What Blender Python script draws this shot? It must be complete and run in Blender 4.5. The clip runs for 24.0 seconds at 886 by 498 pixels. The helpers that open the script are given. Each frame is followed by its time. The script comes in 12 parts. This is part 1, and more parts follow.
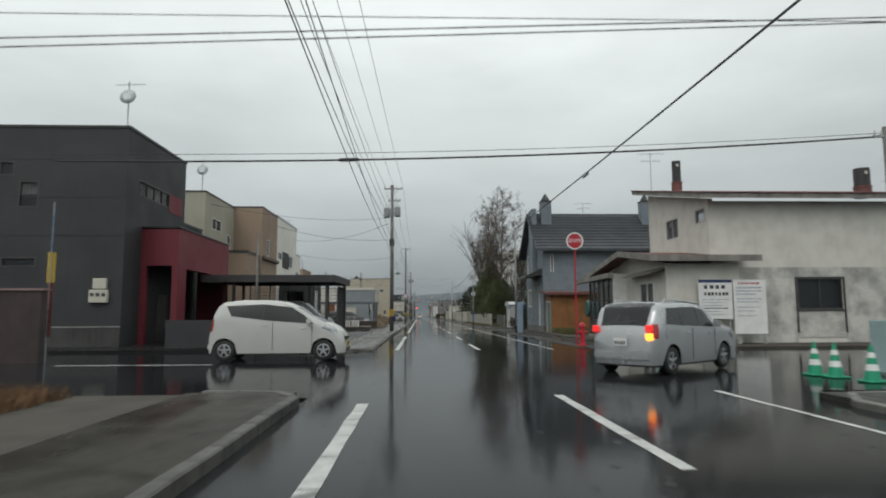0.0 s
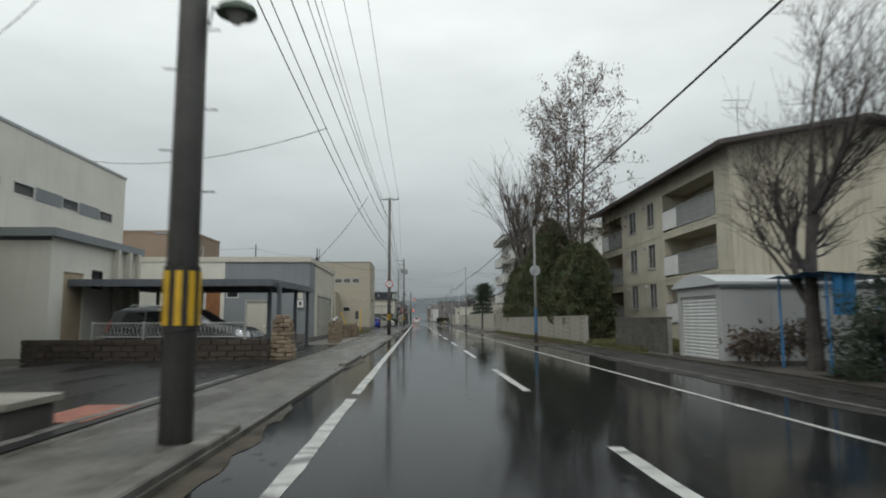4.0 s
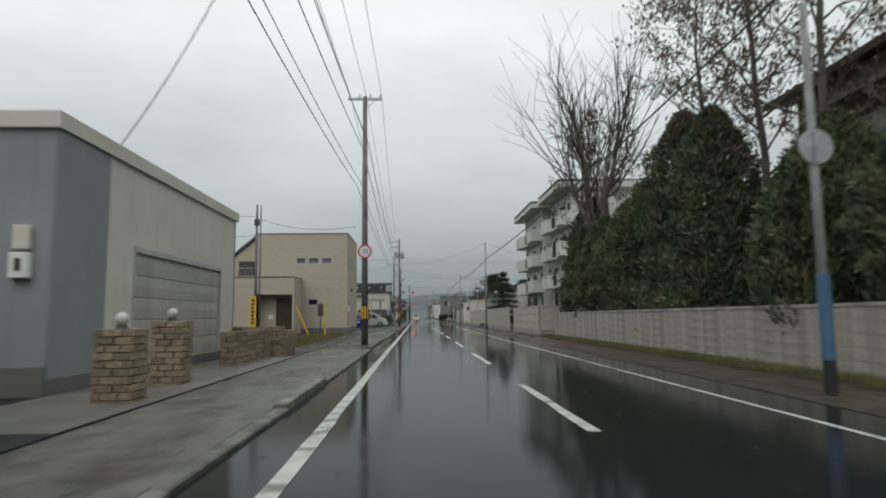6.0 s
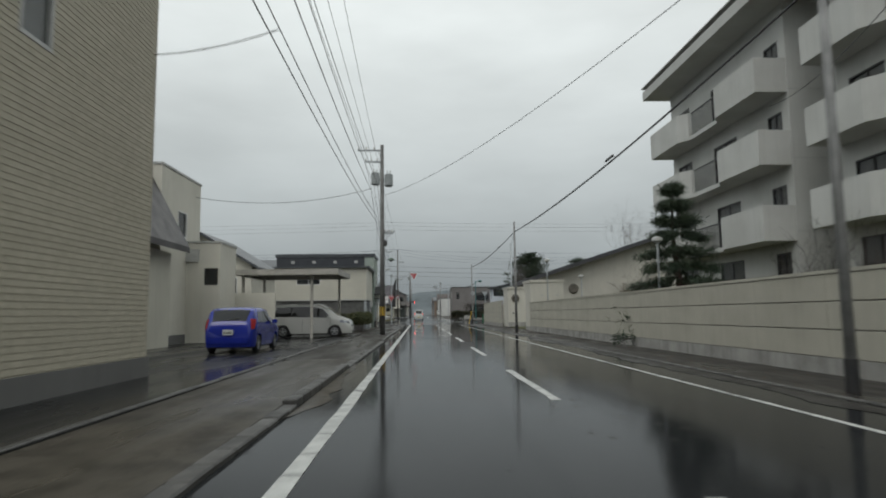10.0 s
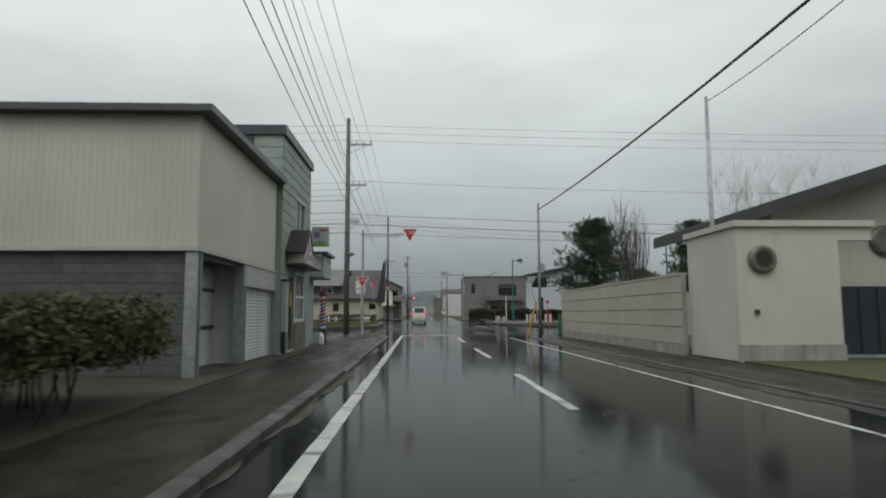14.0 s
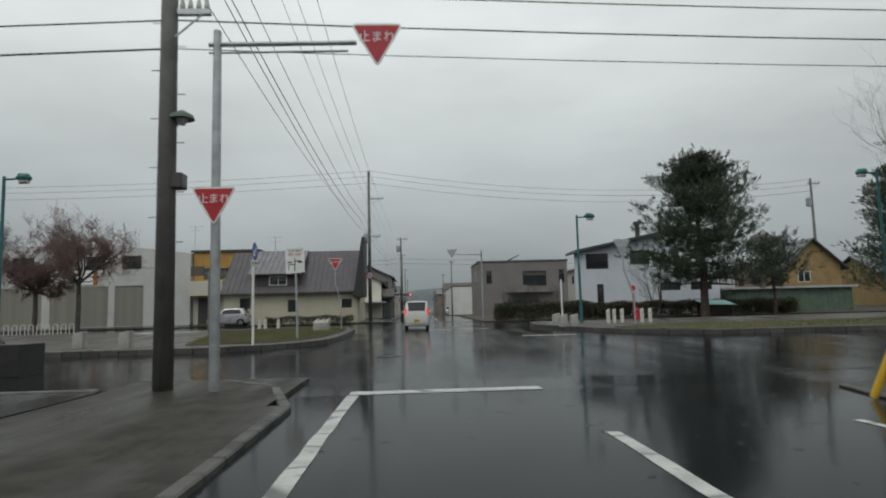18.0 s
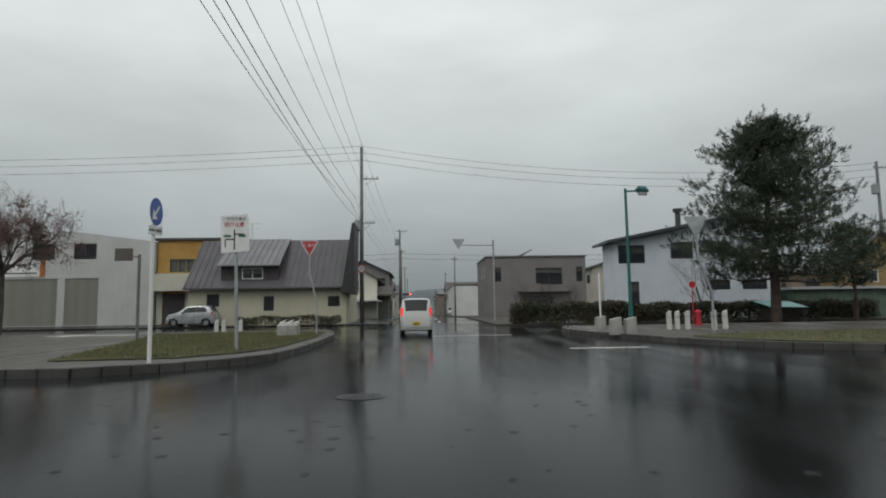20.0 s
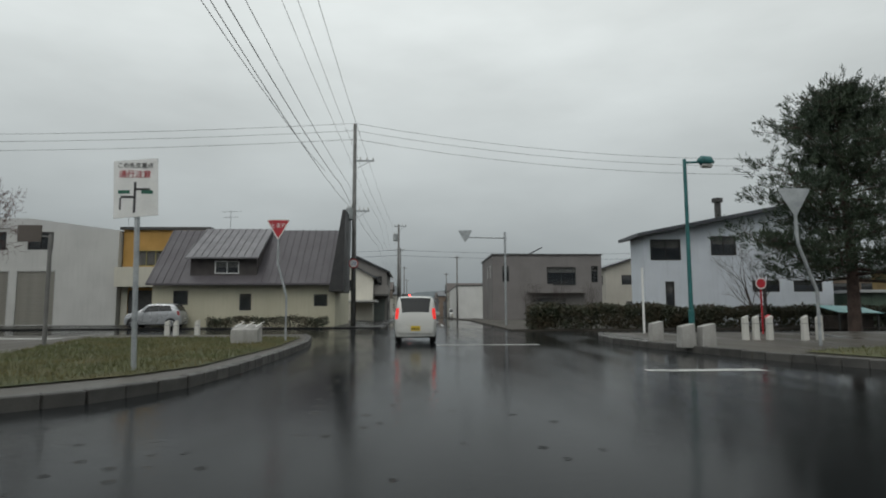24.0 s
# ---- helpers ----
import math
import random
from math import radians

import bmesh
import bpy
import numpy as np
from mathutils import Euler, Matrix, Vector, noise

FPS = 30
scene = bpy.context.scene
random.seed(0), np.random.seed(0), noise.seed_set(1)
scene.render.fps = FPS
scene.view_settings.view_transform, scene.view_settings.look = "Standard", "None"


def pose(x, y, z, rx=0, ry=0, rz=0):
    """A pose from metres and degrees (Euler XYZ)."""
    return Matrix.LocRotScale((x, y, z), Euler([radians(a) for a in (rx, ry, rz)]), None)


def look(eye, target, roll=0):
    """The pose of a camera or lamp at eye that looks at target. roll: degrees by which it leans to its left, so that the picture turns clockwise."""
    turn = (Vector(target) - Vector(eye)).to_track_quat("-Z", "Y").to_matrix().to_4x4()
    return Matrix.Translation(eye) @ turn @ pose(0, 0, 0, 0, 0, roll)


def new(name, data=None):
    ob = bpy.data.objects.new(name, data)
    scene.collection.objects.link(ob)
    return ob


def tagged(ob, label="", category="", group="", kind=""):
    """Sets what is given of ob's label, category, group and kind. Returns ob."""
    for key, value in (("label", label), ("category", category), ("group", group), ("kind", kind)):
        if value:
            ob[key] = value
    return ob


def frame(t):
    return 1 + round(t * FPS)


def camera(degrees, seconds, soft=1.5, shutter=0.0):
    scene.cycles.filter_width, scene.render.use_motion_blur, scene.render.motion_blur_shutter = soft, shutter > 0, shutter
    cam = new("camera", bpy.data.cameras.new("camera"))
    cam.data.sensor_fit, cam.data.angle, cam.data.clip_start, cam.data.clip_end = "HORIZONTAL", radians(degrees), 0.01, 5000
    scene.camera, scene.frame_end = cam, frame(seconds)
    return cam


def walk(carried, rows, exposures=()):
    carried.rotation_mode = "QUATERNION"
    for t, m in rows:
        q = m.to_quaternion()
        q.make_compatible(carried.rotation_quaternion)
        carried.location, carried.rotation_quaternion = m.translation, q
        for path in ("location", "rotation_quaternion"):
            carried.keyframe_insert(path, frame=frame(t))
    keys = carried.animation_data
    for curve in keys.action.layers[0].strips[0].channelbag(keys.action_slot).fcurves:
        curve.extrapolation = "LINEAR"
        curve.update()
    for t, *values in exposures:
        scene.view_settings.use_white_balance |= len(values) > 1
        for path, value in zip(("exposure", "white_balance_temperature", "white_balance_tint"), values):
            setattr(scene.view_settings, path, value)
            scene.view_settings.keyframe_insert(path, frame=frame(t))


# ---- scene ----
cam = camera(70.6, 24.0, soft=1.9, shutter=0.3)
# seconds, x, y, z, pitch, roll, yaw
ROWS = [
    (0.0, 0.000, 0.000, 1.288, 6.06, 0.23, -2.17),
    (0.5, 0.051, 4.814, 1.288, 6.18, 0.04, -2.22),
    (1.0, 0.103, 9.823, 1.288, 6.29, 0.02, -2.34),
    (1.5, 0.154, 14.917, 1.288, 6.33, 0.67, -2.39),
    (3.5, 0.252, 38.027, 1.288, 6.37, 0.40, -2.51),
    (4.0, 0.247, 43.866, 1.288, 6.45, 0.24, -2.38),
    (4.5, 0.280, 50.053, 1.288, 6.42, 0.03, -2.51),
    (5.0, 0.260, 56.200, 1.288, 6.29, 0.15, -2.37),
    (5.5, 0.266, 62.366, 1.288, 6.26, 0.67, -2.44),
    (6.0, 0.271, 68.244, 1.288, 6.18, 0.63, -2.42),
    (6.5, 0.271, 74.161, 1.288, 6.14, 0.99, -2.38),
    (7.0, 0.271, 79.944, 1.288, 6.04, 1.02, -2.31),
    (7.5, 0.264, 85.845, 1.288, 6.00, 0.76, -2.29),
    (8.0, 0.258, 91.650, 1.288, 5.85, 0.67, -2.21),
    (8.5, 0.231, 98.050, 1.288, 5.90, 0.57, -2.24),
    (9.0, 0.205, 104.220, 1.288, 6.05, 0.83, -2.26),
    (9.5, 0.221, 110.191, 1.288, 5.95, 0.82, -2.29),
    (10.0, 0.211, 115.921, 1.288, 5.94, 0.73, -2.20),
    (10.5, 0.201, 121.463, 1.288, 5.99, 0.90, -2.25),
    (12.5, 0.190, 142.330, 1.288, 5.99, 0.59, -2.34),
    (13.0, 0.161, 147.382, 1.288, 5.99, 0.52, -2.31),
    (13.5, 0.154, 152.195, 1.288, 5.88, 0.74, -2.30),
    (14.0, 0.148, 156.800, 1.288, 5.92, 0.21, -2.23),
    (14.5, 0.147, 160.965, 1.288, 5.82, 0.42, -2.28),
    (15.0, 0.129, 164.815, 1.288, 5.84, 0.58, -2.30),
    (15.5, 0.158, 168.551, 1.288, 5.87, 1.17, -2.21),
    (16.0, 0.186, 172.077, 1.288, 5.80, 1.50, -2.21),
    (16.5, 0.197, 175.121, 1.288, 5.64, 1.39, -2.22),
    (17.0, 0.192, 178.019, 1.288, 5.80, 1.69, -2.34),
    (17.5, 0.210, 180.894, 1.288, 5.83, 1.28, -2.34),
    (18.0, 0.228, 183.691, 1.288, 5.77, 1.48, -2.35),
    (18.5, 0.249, 186.260, 1.288, 5.84, 1.41, -2.26),
    (20.5, 0.259, 193.340, 1.288, 5.85, 0.67, -2.38),
    (21.0, 0.260, 194.071, 1.288, 5.84, 0.47, -2.38),
    (21.5, 0.258, 194.408, 1.288, 5.86, 0.38, -2.39),
    (22.0, 0.255, 194.615, 1.288, 5.77, 0.36, -2.41),
    (22.5, 0.249, 194.976, 1.288, 5.75, 0.39, -2.43),
    (23.0, 0.244, 195.757, 1.288, 5.89, 0.45, -2.43),
    (23.5, 0.243, 196.847, 1.288, 5.95, 0.28, -2.44),
    (24.0, 0.242, 198.277, 1.288, 6.06, 0.25, -2.39),
]
walk(cam, [(t, pose(x, y, z, 90 + pitch, roll, yaw)) for t, x, y, z, pitch, roll, yaw in ROWS],
     exposures=[(0.0, 0.1), (7.5, 0.1), (9.5, 0.0), (13.0, -0.12), (15.0, 0.0), (17.0, -0.1), (24.0, -0.12)])

# ---- light: an overcast, rainy morning ----
world = bpy.data.worlds.new("overcast_sky")
scene.world = world
world.use_nodes = True
wn, wl = world.node_tree.nodes, world.node_tree.links
wn.clear()
sky = wn.new("ShaderNodeTexSky")
sky.sky_type, sky.sun_disc = 'NISHITA', False
sky.sun_elevation, sky.sun_rotation = radians(42), radians(200)
sky.air_density, sky.dust_density, sky.ozone_density = 1.0, 6.0, 0.5
grey = wn.new("ShaderNodeHueSaturation")
grey.inputs["Saturation"].default_value = 0.06
grey.inputs["Value"].default_value = 0.10
wl.new(sky.outputs[0], grey.inputs["Color"])
tc = wn.new("ShaderNodeTexCoord")
sep = wn.new("ShaderNodeSeparateXYZ")
wl.new(tc.outputs["Generated"], sep.inputs[0])
ramp = wn.new("ShaderNodeValToRGB")
ramp.color_ramp.elements[0].position, ramp.color_ramp.elements[0].color = 0.0, (0.25, 0.285, 0.3, 1)
ramp.color_ramp.elements[1].position, ramp.color_ramp.elements[1].color = 0.5, (0.95, 1.01, 1.0, 1)
mid = ramp.color_ramp.elements.new(0.2)
mid.color = (0.52, 0.57, 0.577, 1)
wl.new(sep.outputs[2], ramp.inputs[0])
cmap = wn.new("ShaderNodeMapping")
cmap.inputs["Scale"].default_value = (1.0, 1.0, 3.0)
wl.new(tc.outputs["Generated"], cmap.inputs[0])
cloud = wn.new("ShaderNodeTexNoise")
cloud.inputs["Scale"].default_value, cloud.inputs["Detail"].default_value = 2.2, 6
wl.new(cmap.outputs[0], cloud.inputs[0])
cr = wn.new("ShaderNodeMapRange")
cr.inputs[1].default_value, cr.inputs[2].default_value = 0.3, 0.7
cr.inputs[3].default_value, cr.inputs[4].default_value = 0.88, 1.15
wl.new(cloud.outputs[0], cr.inputs[0])
mixs = wn.new("ShaderNodeMix")
mixs.data_type, mixs.inputs[0].default_value = 'RGBA', 0.86
wl.new(grey.outputs[0], mixs.inputs[6])
wl.new(ramp.outputs[0], mixs.inputs[7])
mulc = wn.new("ShaderNodeVectorMath")
mulc.operation = 'SCALE'
wl.new(mixs.outputs[2], mulc.inputs[0])
wl.new(cr.outputs[0], mulc.inputs[3])
bg = wn.new("ShaderNodeBackground")
bg.inputs[1].default_value = 1.0
wl.new(mulc.outputs[0], bg.inputs[0])
wo = wn.new("ShaderNodeOutputWorld")
wl.new(bg.outputs[0], wo.inputs[0])
sun_data = bpy.data.lights.new("sun", 'SUN')
sun_data.energy, sun_data.angle, sun_data.color = 0.5, radians(25), (1.0, 0.97, 0.93)
sun = new("sun", sun_data)
sun.matrix_world = look((0, 0, 60), (22, 40, 0))


# ---- materials ----
MATS = {}


def mat(name, c1, c2=None, rough=0.7, metal=0.0, scale=1.5, fine=40.0, bump=0.15, var=0.12, streak=0.0, spec=0.5, vary=0.0, rough2=None):
    """Two-scale mottled surface: broad stains from c1 to c2, fine grain, optional rain streaks and tint by piece."""
    if name in MATS:
        return MATS[name]
    m = MATS[name] = bpy.data.materials.new(name)
    m.use_nodes = True
    n, l = m.node_tree.nodes, m.node_tree.links
    b = n["Principled BSDF"]
    c2 = c2 or tuple(v * 0.88 for v in c1)
    t = n.new("ShaderNodeTexCoord")
    place = t.outputs["Object"]
    if vary > 0.025:
        info = n.new("ShaderNodeObjectInfo")
        shift = n.new("ShaderNodeVectorMath")
        shift.operation = 'MULTIPLY_ADD'
        shift.inputs[1].default_value = (71.3, 43.7, 57.1)
        l.new(info.outputs["Random"], shift.inputs[0])
        l.new(place, shift.inputs[2])
        place = shift.outputs[0]
    n1 = n.new("ShaderNodeTexNoise")
    n1.inputs["Scale"].default_value, n1.inputs["Detail"].default_value = scale, 5
    l.new(place, n1.inputs[0])
    r1 = n.new("ShaderNodeMapRange")
    r1.inputs[1].default_value, r1.inputs[2].default_value = 0.38, 0.66
    l.new(n1.outputs[0], r1.inputs[0])
    mx = n.new("ShaderNodeMix")
    mx.data_type = 'RGBA'
    mx.inputs[6].default_value, mx.inputs[7].default_value = (*c1, 1), (*c2, 1)
    l.new(r1.outputs[0], mx.inputs[0])
    col = mx.outputs[2]
    n2 = n.new("ShaderNodeTexNoise")
    n2.inputs["Scale"].default_value, n2.inputs["Detail"].default_value = fine, 4
    l.new(place, n2.inputs[0])
    r2 = n.new("ShaderNodeMapRange")
    r2.inputs[1].default_value, r2.inputs[2].default_value = 0.3, 0.7
    r2.inputs[3].default_value, r2.inputs[4].default_value = 1 - var, 1 + var
    l.new(n2.outputs[0], r2.inputs[0])
    sc = n.new("ShaderNodeVectorMath")
    sc.operation = 'SCALE'
    l.new(col, sc.inputs[0])
    l.new(r2.outputs[0], sc.inputs[3])
    col = sc.outputs[0]
    if streak:
        mp = n.new("ShaderNodeMapping")
        mp.inputs["Scale"].default_value = (3.0, 3.0, 0.22)
        l.new(place, mp.inputs[0])
        n3 = n.new("ShaderNodeTexNoise")
        n3.inputs["Scale"].default_value, n3.inputs["Detail"].default_value = 2.0, 5
        l.new(mp.outputs[0], n3.inputs[0])
        r3 = n.new("ShaderNodeMapRange")
        r3.inputs[1].default_value, r3.inputs[2].default_value = 0.5, 0.75
        r3.inputs[3].default_value, r3.inputs[4].default_value = 1.0, 1 - streak
        l.new(n3.outputs[0], r3.inputs[0])
        s3 = n.new("ShaderNodeVectorMath")
        s3.operation = 'SCALE'
        l.new(col, s3.inputs[0])
        l.new(r3.outputs[0], s3.inputs[3])
        col = s3.outputs[0]
    if vary:
        oi = n.new("ShaderNodeObjectInfo")
        rv = n.new("ShaderNodeMapRange")
        rv.inputs[3].default_value, rv.inputs[4].default_value = 1 - vary, 1 + vary
        l.new(oi.outputs["Random"], rv.inputs[0])
        sv = n.new("ShaderNodeVectorMath")
        sv.operation = 'SCALE'
        l.new(col, sv.inputs[0])
        l.new(rv.outputs[0], sv.inputs[3])
        col = sv.outputs[0]
    l.new(col, b.inputs["Base Color"])
    rr = n.new("ShaderNodeMapRange")
    rr.inputs[1].default_value, rr.inputs[2].default_value = 0.35, 0.65
    rr.inputs[3].default_value = rough
    rr.inputs[4].default_value = min(1, rough * 1.25) if rough2 is None else rough2
    l.new(n1.outputs[0], rr.inputs[0])
    l.new(rr.outputs[0], b.inputs["Roughness"])
    b.inputs["Metallic"].default_value = metal
    b.inputs["Specular IOR Level"].default_value = spec
    if bump:
        bp = n.new("ShaderNodeBump")
        bp.inputs["Strength"].default_value, bp.inputs["Distance"].default_value = bump, 0.01
        l.new(n2.outputs[0], bp.inputs["Height"])
        l.new(bp.outputs[0], b.inputs["Normal"])
    return m


def wet_road(name, c1, c2, r_lo, r_hi, scale, bump=0.25, spec=0.2, ripple=0.0, blotch=0.0):
    """Rain-soaked paving: water films with low roughness between rougher, drier patches, worn along the lane."""
    if name in MATS:
        return MATS[name]
    m = MATS[name] = bpy.data.materials.new(name)
    m.use_nodes = True
    n, l = m.node_tree.nodes, m.node_tree.links
    b = n["Principled BSDF"]
    t = n.new("ShaderNodeTexCoord")
    mp = n.new("ShaderNodeMapping")
    mp.inputs["Scale"].default_value = (1.0, 0.16, 1.0)
    l.new(t.outputs["Object"], mp.inputs[0])
    n1 = n.new("ShaderNodeTexNoise")
    n1.inputs["Scale"].default_value, n1.inputs["Detail"].default_value = scale, 6
    l.new(mp.outputs[0], n1.inputs[0])
    ra = n.new("ShaderNodeMapRange")
    ra.inputs[1].default_value, ra.inputs[2].default_value = 0.36, 0.64
    ra.inputs[3].default_value, ra.inputs[4].default_value = r_lo, r_hi
    l.new(n1.outputs[0], ra.inputs[0])
    l.new(ra.outputs[0], b.inputs["Roughness"])
    n2 = n.new("ShaderNodeTexNoise")
    n2.inputs["Scale"].default_value, n2.inputs["Detail"].default_value = 90, 3
    l.new(t.outputs["Object"], n2.inputs[0])
    mx = n.new("ShaderNodeMix")
    mx.data_type = 'RGBA'
    mx.inputs[6].default_value, mx.inputs[7].default_value = (*c1, 1), (*c2, 1)
    l.new(n1.outputs[0], mx.inputs[0])
    rv = n.new("ShaderNodeMapRange")
    rv.inputs[1].default_value, rv.inputs[2].default_value = 0.3, 0.7
    rv.inputs[3].default_value, rv.inputs[4].default_value = 0.75, 1.3
    l.new(n2.outputs[0], rv.inputs[0])
    sv = n.new("ShaderNodeVectorMath")
    sv.operation = 'SCALE'
    l.new(mx.outputs[2], sv.inputs[0])
    l.new(rv.outputs[0], sv.inputs[3])
    col = sv.outputs[0]
    if blotch:
        # standing damp and dirt: broad uneven patches and small dark spots
        for size, lo, hi, depth in ((1.7, 0.42, 0.62, blotch), (6.5, 0.55, 0.68, blotch * 0.8)):
            nb = n.new("ShaderNodeTexNoise")
            nb.inputs["Scale"].default_value, nb.inputs["Detail"].default_value, nb.inputs["Distortion"].default_value = size, 7, 0.6
            l.new(t.outputs["Object"], nb.inputs[0])
            rb = n.new("ShaderNodeMapRange")
            rb.inputs[1].default_value, rb.inputs[2].default_value = lo, hi
            rb.inputs[3].default_value, rb.inputs[4].default_value = 1.0 + blotch * 0.25, 1.0 - depth
            l.new(nb.outputs[0], rb.inputs[0])
            sb = n.new("ShaderNodeVectorMath")
            sb.operation = 'SCALE'
            l.new(col, sb.inputs[0])
            l.new(rb.outputs[0], sb.inputs[3])
            col = sb.outputs[0]
    l.new(col, b.inputs["Base Color"])
    n3 = n.new("ShaderNodeTexNoise")
    n3.inputs["Scale"].default_value, n3.inputs["Detail"].default_value = 7, 3
    l.new(t.outputs["Object"], n3.inputs[0])
    ad = n.new("ShaderNodeMath")
    ad.operation = 'MULTIPLY_ADD'
    ad.inputs[1].default_value = 0.3
    l.new(n2.outputs[0], ad.inputs[0])
    l.new(n3.outputs[0], ad.inputs[2])
    height = ad.outputs[0]
    if ripple:
        vo = n.new("ShaderNodeTexVoronoi")
        vo.inputs["Scale"].default_value = 2.6
        l.new(t.outputs["Object"], vo.inputs["Vector"])
        wv = n.new("ShaderNodeMath")
        wv.operation = 'MULTIPLY'
        wv.inputs[1].default_value = 55.0
        l.new(vo.outputs["Distance"], wv.inputs[0])
        sn = n.new("ShaderNodeMath")
        sn.operation = 'SINE'
        l.new(wv.outputs[0], sn.inputs[0])
        fall = n.new("ShaderNodeMapRange")
        fall.inputs[1].default_value, fall.inputs[2].default_value = 0.04, 0.2
        fall.inputs[3].default_value, fall.inputs[4].default_value = ripple, 0.0
        l.new(vo.outputs["Distance"], fall.inputs[0])
        rp = n.new("ShaderNodeMath")
        rp.operation = 'MULTIPLY_ADD'
        l.new(sn.outputs[0], rp.inputs[0])
        l.new(fall.outputs[0], rp.inputs[1])
        l.new(height, rp.inputs[2])
        height = rp.outputs[0]
    bp = n.new("ShaderNodeBump")
    bp.inputs["Strength"].default_value, bp.inputs["Distance"].default_value = bump, 0.004
    l.new(height, bp.inputs["Height"])
    l.new(bp.outputs[0], b.inputs["Normal"])
    b.inputs["IOR"].default_value = 1.3
    b.inputs["Specular IOR Level"].default_value = spec
    return m


def glass_mat(name, tint=(0.035, 0.04, 0.045), clear=0.6):
    """Window glass: see-through in part, with a real reflection over it."""
    if name in MATS:
        return MATS[name]
    m = MATS[name] = bpy.data.materials.new(name)
    m.use_nodes = True
    n, l = m.node_tree.nodes, m.node_tree.links
    b = n["Principled BSDF"]
    b.inputs["Base Color"].default_value = (*tint, 1)
    b.inputs["Roughness"].default_value = 0.04
    b.inputs["Alpha"].default_value = 1 - clear
    b.inputs["IOR"].default_value = 1.5
    return m


def glow(name, c, s):
    m = MATS[name] = bpy.data.materials.new(name)
    m.use_nodes = True
    b = m.node_tree.nodes["Principled BSDF"]
    b.inputs["Base Color"].default_value = (*c, 1)
    b.inputs["Emission Color"].default_value = (*c, 1)
    b.inputs["Emission Strength"].default_value = s
    b.inputs["Roughness"].default_value = 0.2
    return m


ASPHALT = wet_road("wet_asphalt", (0.013, 0.0142, 0.0152), (0.021, 0.0222, 0.0236), 0.015, 0.11, 0.9, 0.2, 0.1, 1.4)
AVENUE = wet_road("wet_avenue_asphalt", (0.0095, 0.0105, 0.011), (0.017, 0.018, 0.019), 0.03, 0.2, 0.8, 0.4, 0.1, 1.8)
SIDE = wet_road("wet_side_asphalt", (0.017, 0.0175, 0.0178), (0.026, 0.026, 0.0255), 0.12, 0.42, 0.7, 0.5)
WALKM = wet_road("wet_pavement", (0.066, 0.064, 0.058), (0.165, 0.16, 0.145), 0.2, 0.6, 1.1, 0.4, 0.2, 0.0, 0.35)
WALKT = wet_road("wet_tan_pavement", (0.037, 0.033, 0.027), (0.074, 0.066, 0.053), 0.2, 0.6, 1.0, 0.4, 0.2, 0.0, 0.35)
WALKD = wet_road("wet_dark_pavement", (0.03, 0.028, 0.024), (0.05, 0.046, 0.039), 0.2, 0.6, 0.8, 0.5, 0.15, 0.0, 0.35)
MUD = wet_road("wet_mud_verge", (0.045, 0.04, 0.033), (0.085, 0.074, 0.058), 0.3, 0.75, 1.2, 0.9, 0.2, 0.0, 0.4)
RPAVE = wet_road("wet_gritty_asphalt_pavement", (0.03, 0.029, 0.027), (0.06, 0.057, 0.052), 0.25, 0.65, 1.0, 0.6, 0.15, 0.0, 0.35)
TANPAVE = wet_road("wet_tan_paving", (0.062, 0.057, 0.05), (0.1, 0.092, 0.08), 0.25, 0.55, 0.6, 0.5)
EARTH = mat("damp_earth", (0.055, 0.047, 0.036), (0.032, 0.028, 0.022), 0.75, scale=0.6, fine=25, bump=0.6, var=0.35)
GRASSG = mat("turf", (0.052, 0.062, 0.02), (0.08, 0.07, 0.028), 0.85, scale=0.7, fine=30, bump=0.6, var=0.3)
BLADE = mat("grass_blade", (0.08, 0.09, 0.03), (0.135, 0.116, 0.046), 0.6, scale=0.8, fine=4, bump=0, var=0.3)
LITTER = mat("leaf_litter", (0.16, 0.085, 0.035), (0.09, 0.05, 0.025), 0.7, scale=3, fine=20, bump=0.2, var=0.4)
KERB = mat("kerb_concrete", (0.165, 0.16, 0.145), (0.08, 0.077, 0.068), 0.55, scale=2.5, fine=50, bump=0.4, vary=0.25)
KERBD = mat("dark_wet_kerb", (0.075, 0.072, 0.066), (0.045, 0.043, 0.04), 0.5, scale=2.5, fine=50, bump=0.4, vary=0.25)


